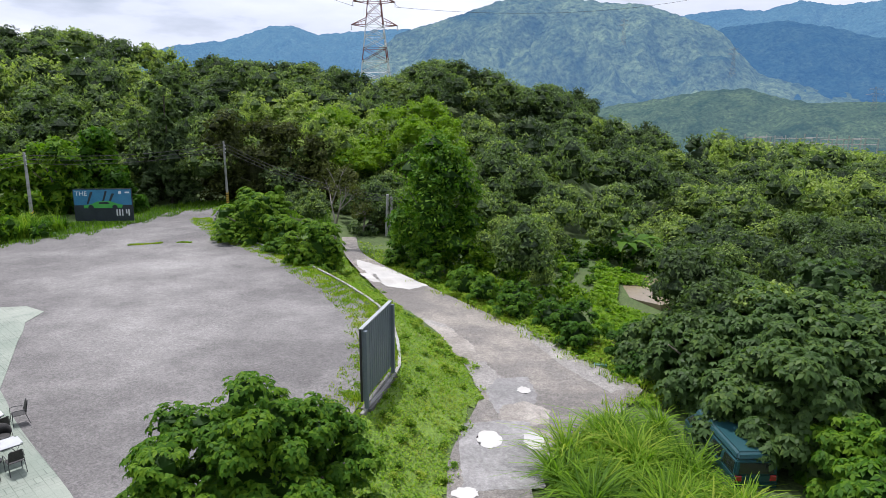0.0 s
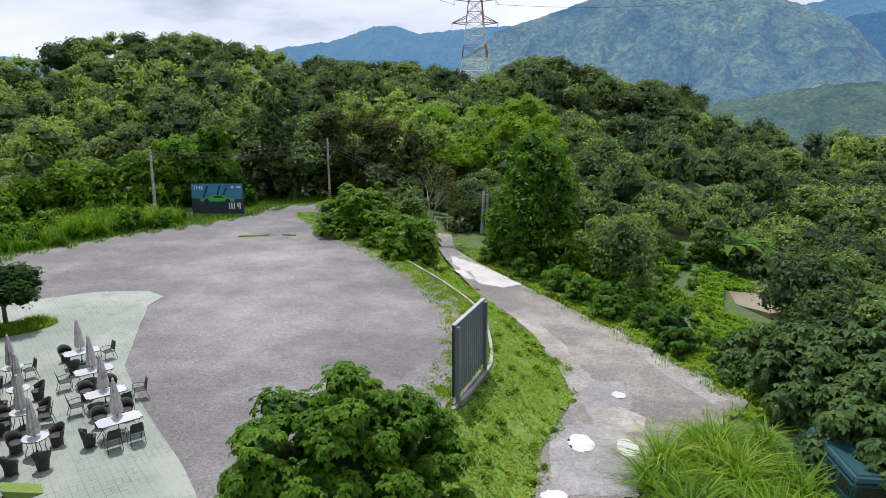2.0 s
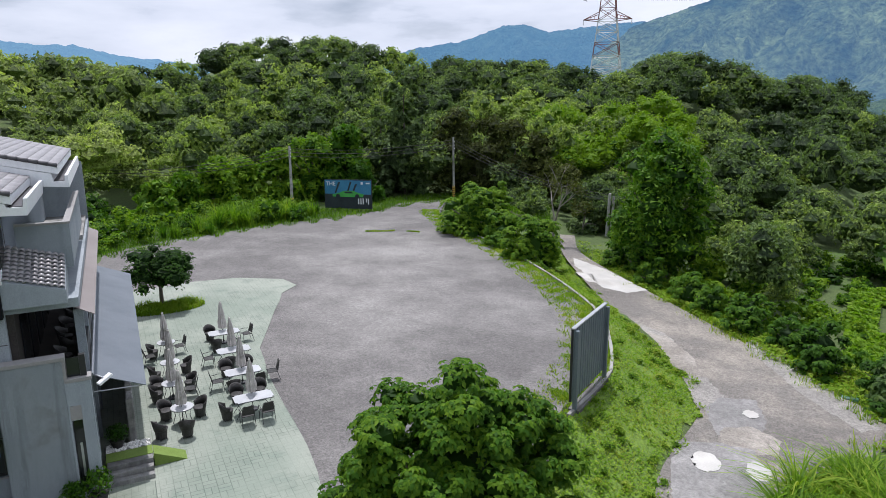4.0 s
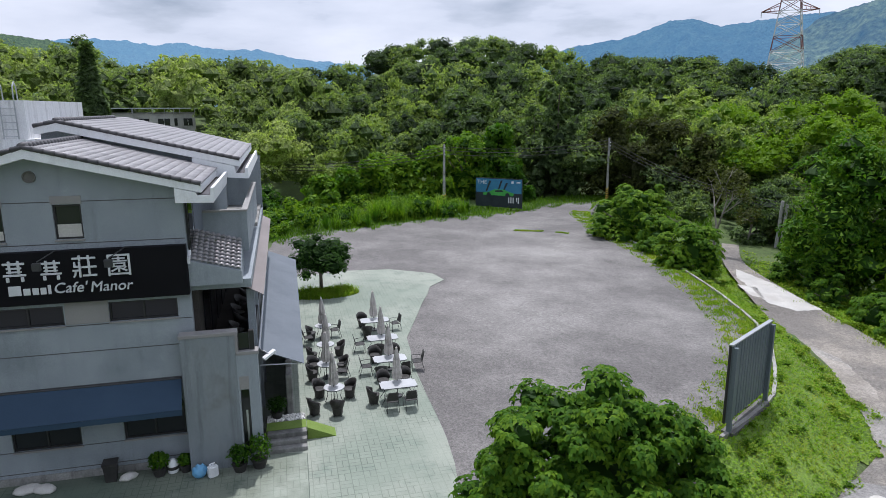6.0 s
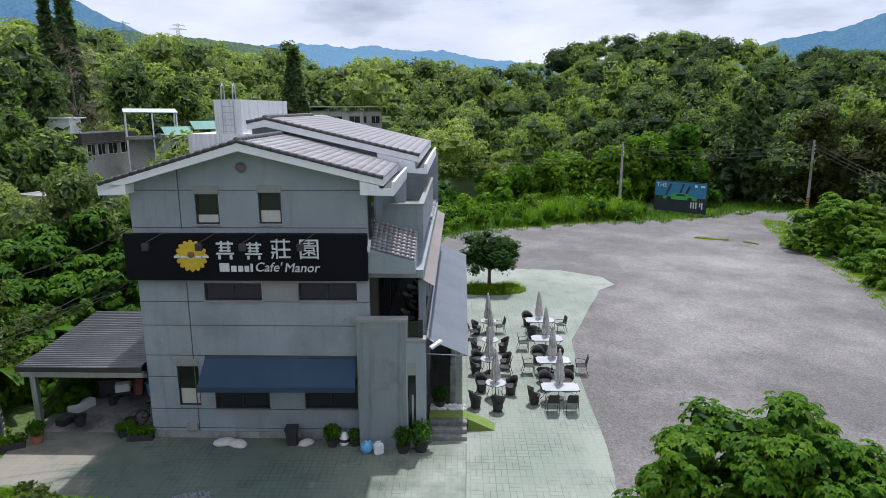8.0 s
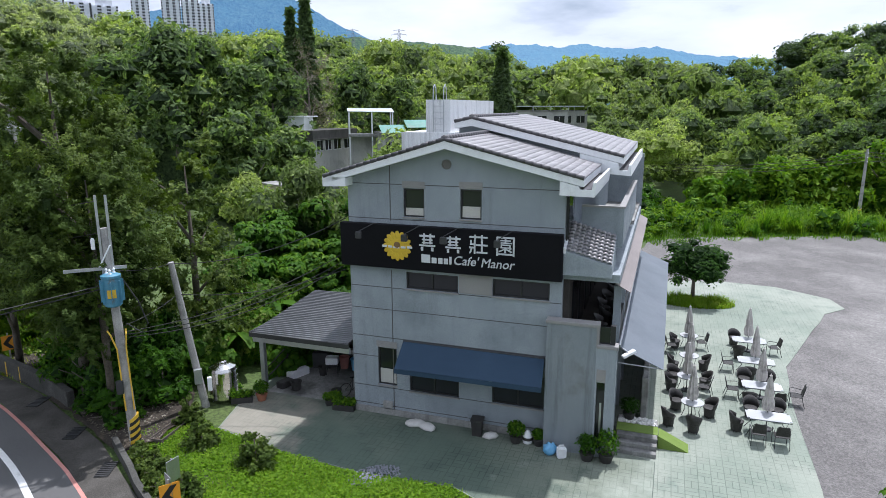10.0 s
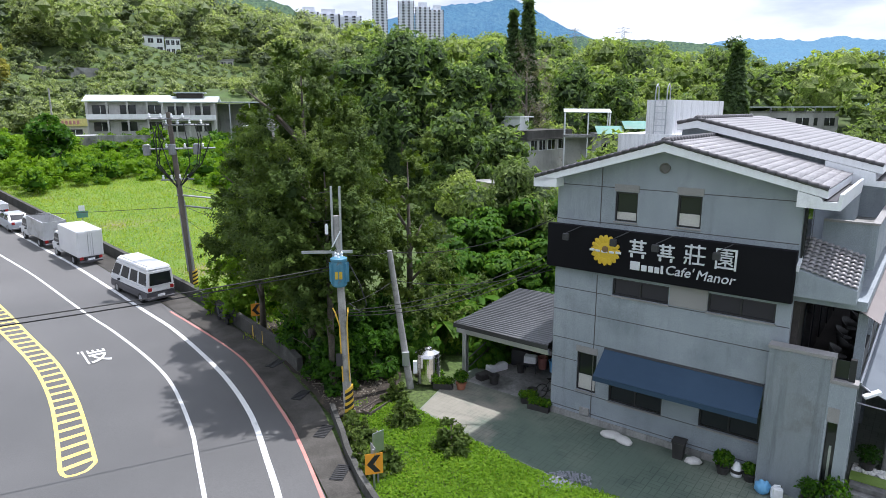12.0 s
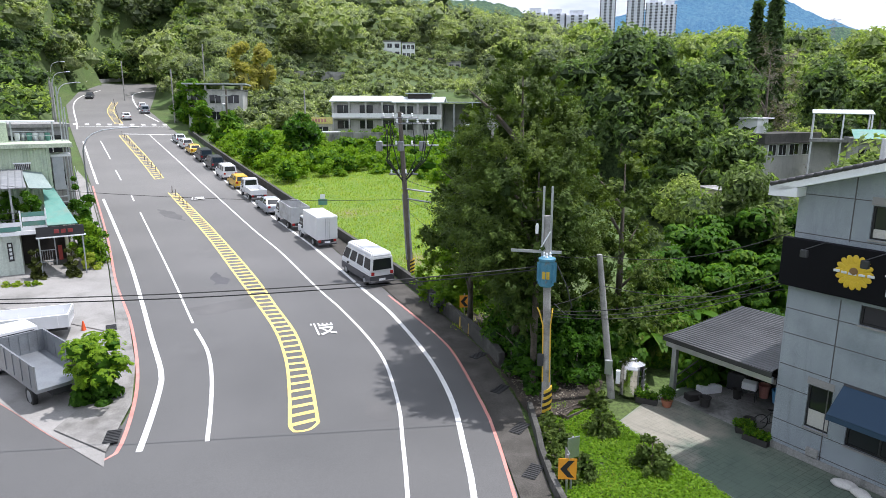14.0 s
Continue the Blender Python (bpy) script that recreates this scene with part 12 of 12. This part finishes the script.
lp_ = np.stack([lx_[ok_], ly_[ok_], road_z(np.hypot(lx_[ok_], ly_[ok_])) + 0.065], 1)
lv_ = leaf_tris(lp_, np.tile(np.array([0, 0, 1.0]), (len(lp_), 1)), np.full(len(lp_), 0.07), LIT, 1.5, 0.3).reshape(-1, 3)
tagged(new("leaf_litter", leaf_mesh("leaf_litter", lv_, np.repeat(LIT.uniform(0.2, 1.0, len(lp_)), 3), LEAF_DRY, 3)), "fallen dry leaves on the shaded soil", "leaves", kind="stuff")


# ---------------------------------------------------------------- grass
def grass(name, spots, height, width, label, tint=0.5, arch=0.5, seed=1, segs=2, category="grass", patches=0.18, relief=0.45):
    """Blades at spots (n, 3), bent over at the tip."""
    rng = np.random.RandomState(seed)
    n = len(spots)
    a = rng.uniform(0, 2 * np.pi, n)
    out = np.stack([np.cos(a), np.sin(a), np.zeros(n)], 1)
    side = np.stack([-np.sin(a), np.cos(a), np.zeros(n)], 1) * (width * rng.uniform(0.6, 1.3, n))[:, None]
    rise = 1 + relief * np.sin(spots[:, 0] * 2.1 + 1.3 * np.sin(spots[:, 1] * 1.4)) * np.sin(spots[:, 1] * 1.8 + np.sin(spots[:, 0] * 1.1))
    h = (height * rng.uniform(0.5, 1.25, n) * rise)[:, None]
    lean_ = arch * rng.uniform(0.3, 1.3, n)[:, None]
    pts, wd = [], []
    for k in range(segs + 1):
        f = k / segs
        pts.append(spots + out * h * lean_ * f * f + np.array([0, 0, 1]) * h * (f - 0.45 * lean_ * f ** 3))
        wd.append(1 - 0.85 * f)
    quads = [np.stack([pts[k] - side * wd[k], pts[k] + side * wd[k], pts[k + 1] + side * wd[k + 1], pts[k + 1] - side * wd[k + 1]], 1) for k in range(segs)]
    q = np.stack(quads, 1).reshape(-1, 3)
    dry = np.sin(spots[:, 0] * 0.9 + 1.7 * np.sin(spots[:, 1] * 0.5)) * np.sin(spots[:, 1] * 0.7 + 0.6)
    t = np.repeat(np.clip(tint + patches * dry + rng.uniform(-0.3, 0.3, n), 0, 1), 4 * segs)
    return tagged(new(name, leaf_mesh(name, q, t, LEAF_GRASS)), label, category, kind="stuff")


def scatter_in(n, box_, test, zfun, seed):
    rng = np.random.RandomState(seed)
    x, y = rng.uniform(box_[0], box_[1], n), rng.uniform(box_[2], box_[3], n)
    keep = test(x, y)
    x, y = x[keep], y[keep]
    return np.stack([x, y, zfun(x, y)], 1)


LANE_LY = np.array(LANE_L)


def on_bank(x, y):
    k = np.interp(y, KERB_LINE[:, 1], KERB_LINE[:, 0])
    e = np.interp(y, LANE_LY[:, 1], LANE_LY[:, 0])
    return (x > k - 0.05) & (x < e + 0.35 * np.sin(y * 1.7) + 0.1)


def lot_edge(x, y):
    k = np.interp(y, KERB_LINE[:, 1], KERB_LINE[:, 0])
    chance = (np.sin(x * 127.1 + y * 311.7) * 43758.5453) % 1.0
    tuft_ = 0.5 + 0.5 * np.sin(x * 3.1 + 2 * np.sin(y * 0.9)) * np.sin(y * 2.7 + 1.5 * np.sin(x * 1.3))
    return (x < k + 0.1) & (x > k - 2.8) & (chance < np.clip(1.1 - (k - x) / 2.8, 0, 1) ** 1.2 * (0.10 + 1.9 * tuft_ ** 2.5))


def patchy(x, y):
    return np.sin(x * 0.9 + 1.0) * np.sin(y * 0.8) + 0.4 * np.sin(x * 2.3) * np.sin(y * 2.9) > -0.35


BANK_W = scatter_in(170000, (-22, 3, 15, 64), on_bank, lambda x, y: land(x, y), 41)
BANK_W = BANK_W[np.sin(BANK_W[:, 0] * 1.1 + 2) * np.sin(BANK_W[:, 1] * 0.9) + 0.5 * np.sin(BANK_W[:, 1] * 2.7 + BANK_W[:, 0] * 2) > -0.95]
later_weeds = BANK_W
grass("bank_grass", scatter_in(200000, (-22, 3, 15, 64), on_bank, lambda x, y: land(x, y) - 0.02, 1), 0.22, 0.018, "bright green grass on the bank between the car park and the lane", 0.66, 0.9, 2, 1, patches=0.38)
grass("kerb_weeds", scatter_in(760000, (-30, -2, 22, 76), lot_edge, lambda x, y: x * 0, 2), 0.15, 0.04, "patchy weeds creeping over the gravel edge", 0.66, 0.7, 3, 1)
def near_strip(x, y):
    e = np.interp(y, LANE_RY[:, 1], LANE_RY[:, 0])
    return (x > e - 0.7 + 0.35 * np.sin(y * 1.9) + 0.2 * np.sin(y * 5.3)) & (x < e + 4.0)
grass("verge_grass", scatter_in(60000, (-12, 16, 29, 66), near_strip, lambda x, y: np.full_like(x, -1.58), 4), 0.42, 0.03, "tall green grass along the lane's lower verge", 0.66, 0.6, 5, 1)


def turf_sheet(name, box_, step, test, zfun, label, material=TURF):
    """A sheet of turf over the part of the plan that passes the test."""
    xs, ys = np.arange(box_[0], box_[1], step), np.arange(box_[2], box_[3], step)
    X, Y = np.meshgrid(xs, ys, indexing="ij")
    ok = test(X.ravel() + step / 2, Y.ravel() + step / 2).reshape(X.shape)[:-1, :-1]
    V = np.stack([X, Y, zfun(X.ravel(), Y.ravel()).reshape(X.shape)], -1).reshape(-1, 3)
    i, j = np.nonzero(ok)
    nc = X.shape[1]
    F = np.stack([i * nc + j, (i + 1) * nc + j, (i + 1) * nc + j + 1, i * nc + j + 1], 1)
    used, inv = np.unique(F, return_inverse=True)
    return tagged(new(name, raw_mesh(name, V[used], inv.reshape(F.shape), material, smooth=True)), label, "turf", kind="structure")


SG = np.random.RandomState(9)
tuft, blades = [], 52
for k in range(190):
    x, y = SG.uniform(4.4, 10.8), SG.uniform(17.5, 27.5)
    if x < np.interp(y, LANE_RY[:, 1], LANE_RY[:, 0]) + 0.5 or (y > 21.5 and x > 9.9):
        continue
    c = np.array([x, y, -1.65])
    tuft.append(c + SG.normal(0, 0.09, (blades, 3)) * np.array([1, 1, 0]))
grass("silver_grass", np.concatenate(tuft), 1.55, 0.055, "dense arching clumps of long pale green silver grass", 0.34, 1.1, 10, 4, patches=0.34, relief=0.5)
def far_verge(x, y):
    r, az = np.hypot(x, y), np.degrees(np.arctan2(y, x))
    edge = np.interp(az, [100, 107, 111.5, 116, 119, 125, 130, 138], [74, 88, 88, 80, 76, 72.5, 69, 63])
    return (r > edge - 0.8 + np.sin(az * 3.1) * 1.0) & (r < edge + 9) & (az > 100) & (az < 139)
grass("far_verge_grass", scatter_in(90000, (-56, -10, 40, 100), far_verge, lambda x, y: np.full_like(x, -0.08), 6), 0.5, 0.045, "rough grass along the far edge of the car park", 0.12, 0.6, 7, 1)
tuft = []
for k in range(26):
    az_ = SG.uniform(121.2, 133)
    r_ = np.interp(az_, [116, 119, 125, 130, 138], [81, 77.5, 74, 70.5, 65]) + SG.uniform(0.5, 4.5)
    c = np.array([*polar(az_, r_), -0.1])
    tuft.append(c + SG.normal(0, 0.25, (70, 3)) * np.array([1, 1, 0]))
grass("tall_reeds", np.concatenate(tuft), 2.3, 0.05, "tall arching reeds and strap-leaved plants at the car park's far edge", 0.42, 0.65, 11, 3)
def lawn(x, y):
    p = [(-25.4, 1.2), (-22.4, 3.3), (-20.0, 5.4), (-17.8, 8.1), (-14.5, 9.4), (-11, 10.9), (-10, 2.4), (-19.9, -0.85), (-23, -1.65), (-25.6, -2.2), (-27.4, 0.4)]
    inside = np.zeros(len(x), bool)
    for (x0, y0), (x1, y1) in zip(p, p[1:] + p[:1]):
        inside ^= ((y0 > y) != (y1 > y)) & (x < (x1 - x0) * (y - y0) / (y1 - y0 + 1e-12) + x0)
    return inside
def weeds(name, spots, size, height, label, tint=0.5, seed=1, material=LEAF_NEAR, category="weeds"):
    """Low broad-leaved growth: small leaves held flat at uneven heights."""
    rng = np.random.RandomState(seed)
    n = len(spots)
    hum = 0.5 + 0.5 * np.sin(spots[:, 0] * 1.9 + np.sin(spots[:, 1] * 1.3) * 2) * np.sin(spots[:, 1] * 1.6 + 1.0)
    c = spots + np.stack([np.zeros(n), np.zeros(n), height * rng.uniform(0.25, 1.0, n) * (0.45 + 0.75 * hum)], 1)
    q = leaf_tris(c, np.tile(np.array([0, 0, 1.0]), (n, 1)), np.full(n, size), rng, 1.5, 0.45)
    t = np.repeat(np.clip(tint + 0.12 * (hum - 0.5) + rng.uniform(-0.2, 0.2, n), 0, 1), 3)
    return tagged(new(name, leaf_mesh(name, q.reshape(-1, 3), t, material, 3)), label, category, kind="stuff")


weeds("lawn_weeds", scatter_in(190000, (-28, -9, -3, 11.5), lawn, lambda x, y: x * 0 - 0.02, 28), 0.065, 0.20, "bright green clover-like weeds over the lawn", 0.42, 29, LEAF_GRASS)
def verge(x, y):
    e = np.interp(y, LANE_RY[:, 1], LANE_RY[:, 0])
    return (x > e + 0.1 + 0.3 * np.sin(y * 1.9)) & (x < e + 3.2 + 0.8 * np.sin(y * 0.7))
weeds("verge_weeds", scatter_in(90000, (-12, 16, 29, 68), verge, lambda x, y: np.full_like(x, -1.55), 51), 0.13, 0.45, "bright weeds and creepers along the lane's lower verge", 0.62, 52, LEAF_GRASS)
def hollow(x, y):
    r, az = np.hypot(x, y), np.degrees(np.arctan2(y, x))
    return (az > 69.4) & (az < 76.2) & (r > 42) & (r < 68) & ~((r > 53) & (r < 63) & (az > 69.5) & (az < 74.2))
weeds("hollow_weeds", scatter_in(60000, (10, 26, 38, 66), hollow, lambda x, y: land(x, y), 53), 0.22, 0.7, "low green growth round the muddy pond", 0.45, 54, LEAF_GRASS)
weeds("bank_weeds", later_weeds[::2], 0.085, 0.26, "patchy low broad-leaved weeds on the bank", 0.58, 42, LEAF_GRASS)
grass("lawn_grass", scatter_in(40000, (-28, -9, -3, 11.5), lawn, lambda x, y: x * 0 - 0.03, 8), 0.20, 0.024, "bright green weedy lawn beside the forecourt", 0.58, 0.7, 12, 1)
def field(x, y):
    r, az = np.hypot(x, y), np.degrees(np.arctan2(y, x)) % 360
    wall_ = np.interp(x, [-110, -88, -64, -51, -42.4, -36.4], [-77, -56.2, -33.2, -20.9, -13.0, -8.5])
    return (y > wall_ + 0.6) & (az > 189) & (az < 214.5) & (r < 118)
weeds("field_weeds", scatter_in(120000, (-106, -34, -66, -6), field, lambda x, y: land(x, y), 33), 0.09, 0.16, "low bright green growth over the meadow", 0.80, 34, LEAF_GRASS)
grass("field_grass", scatter_in(90000, (-106, -34, -66, -6), field, lambda x, y: land(x, y) - 0.02, 13), 0.38, 0.032, "bright green meadow grass behind the parapet", 0.78, 0.7, 14, 1)
def ring(x, y):
    q = (x + 30.5) * 0.682 + (y - 31.4) * 0.731, -(x + 30.5) * 0.731 + (y - 31.4) * 0.682
    return (q[0] / 2.6) ** 2 + (q[1] / 1.3) ** 2 < 1
grass("bed_grass", scatter_in(24000, (-34, -27, 28, 35), ring, lambda x, y: x * 0 + 0.03, 15), 0.42, 0.02, "oval bed of long bright green grass round the small tree", 0.55, 0.6, 16, 2)
def crack(x, y):
    return (np.abs(y - (62.0 + 0.16 * (x + 20) + 0.4 * np.sin(x * 0.9))) < 0.22) & (np.sin(x * 1.7) + np.sin(x * 0.6) > -0.2)
grass("crack_weeds", scatter_in(40000, (-30, -20, 59, 64), crack, lambda x, y: x * 0, 17), 0.14, 0.03, "line of weeds along a joint in the gravel", 0.6, 0.6, 18, 1)

TUFT = np.random.RandomState(57)
tuft_at = BANK_W[TUFT.choice(len(BANK_W), 230, replace=False)]
wood("bank_tufts", [(x, y, z + 0.05, TUFT.uniform(0.18, 0.42), TUFT.uniform(0.6, 1.0), 0.58 + TUFT.normal(0, 0.24)) for x, y, z in tuft_at], "knee-high leafy tufts scattered over the bank", LEAF_GRASS, T_FAR, "weeds")
turf_sheet("bank_turf", (-22, 3, 15, 64), 0.4, on_bank, lambda x, y: land(x, y) + 0.03, "green turf of the bank beside the car park", MEADOW)
turf_sheet("lawn_turf", (-28, -9, -3, 11.5), 0.25, lawn, lambda x, y: x * 0 - 0.02, "green turf of the roadside lawn")
turf_sheet("field_turf", (-106, -34, -68, -6), 0.8, field, lambda x, y: land(x, y) + 0.03, "green turf of the meadow behind the parapet", MEADOW)


def banana(x, y, h, seed, label="tall broad-leaved banana plant in the thicket"):
    t = thing("banana_plant", Matrix.Translation((x, y, land_z(x, y))), label, "plant", "banana plants")
    rng = random.Random(seed)
    bm = bmesh.new()
    rod(bm, (0, 0, -0.2), (0, 0, h * 0.55), 0.12, 0.07, 8)
    part("stem", bm, TURF, t)
    for k in range(9):
        a = k * 2.4 + rng.uniform(-0.3, 0.3)
        l, w = h * rng.uniform(0.55, 0.8), h * 0.12
        vs, n = [], 6
        for i in range(n + 1):
            f = i / n
            c = Vector((math.cos(a) * l * f, math.sin(a) * l * f, h * 0.5 + l * (1.0 * f - 0.95 * f * f)))
            s = Vector((-math.sin(a), math.cos(a), 0)) * w * math.sin(math.pi * min(0.97, f * 0.9 + 0.08))
            vs += [c - s, c + Vector((0, 0, -0.06 * w)), c + s]
        f_ = []
        for i in range(n):
            f_ += [(3 * i, 3 * i + 1, 3 * i + 4, 3 * i + 3), (3 * i + 1, 3 * i + 2, 3 * i + 5, 3 * i + 4)]
        ob = new("leaf", raw_mesh("leaf", np.array([v[:] for v in vs]), np.array(f_), LEAF_NEAR, {"tint": np.full(len(vs), rng.uniform(0.45, 0.75))}))
        ob.parent = t


for k, (az_, r_, h_) in enumerate(((74.0, 72, 4.5), (73.0, 75, 4.8), (72.2, 73, 4.2), (75.0, 76, 4.6), (71.4, 78, 4.6), (70.5, 74, 4.2), (174.6, 32.2, 3.0), (173.6, 33.6, 3.2), (172.0, 36.5, 3.4), (169.8, 74, 5.5), (163.5, 72, 5.0))):
    banana(*polar(az_, r_), h_, k)

# a spill of grey pebbles at the lawn's edge
PEB = np.random.RandomState(77)
bm = bmesh.new()
for k in range(420):
    a_, q_ = PEB.uniform(0, 2 * math.pi), math.sqrt(PEB.uniform(0, 1))
    x, y, r_ = -19.5 + 0.75 * q_ * math.cos(a_) * 0.8, 6.0 + 0.95 * q_ * math.sin(a_), PEB.uniform(0.025, 0.055)
    bmesh.ops.create_icosphere(bm, subdivisions=1, radius=r_, matrix=Matrix.Translation((x, y, 0.05 + 0.10 * (1 - q_))) @ Matrix.Diagonal((1, 0.8, 0.6, 1)))
tagged(new("pebbles", mesh_of("pebbles", bm, surf("grey_pebbles", (0.16, 0.17, 0.19), (0.26, 0.27, 0.30), 9.0, 40.0, 0.8, bump=0.1))), "spill of grey-blue pebbles at the lawn's edge", "pebbles", kind="stuff")
bm = bmesh.new()
for a_, b_ in (((-0.75, -0.28), (0.75, -0.24)), ((-0.75, 0.24), (0.75, 0.28))):
    box(bm, a_[0], b_[0], a_[1], b_[1], 0, 0.28)
for x in (-0.75, 0.71):
    box(bm, x, x + 0.04, -0.24, 0.24, 0, 0.28)
soften(bm, 0.008)
solo("planter_box", bm, POLE_DARK, pose(-25.65, -0.55, -0.05, 0, 0, 142), "weathered wooden planter box beside the striped pole", "planter")

later_plants()
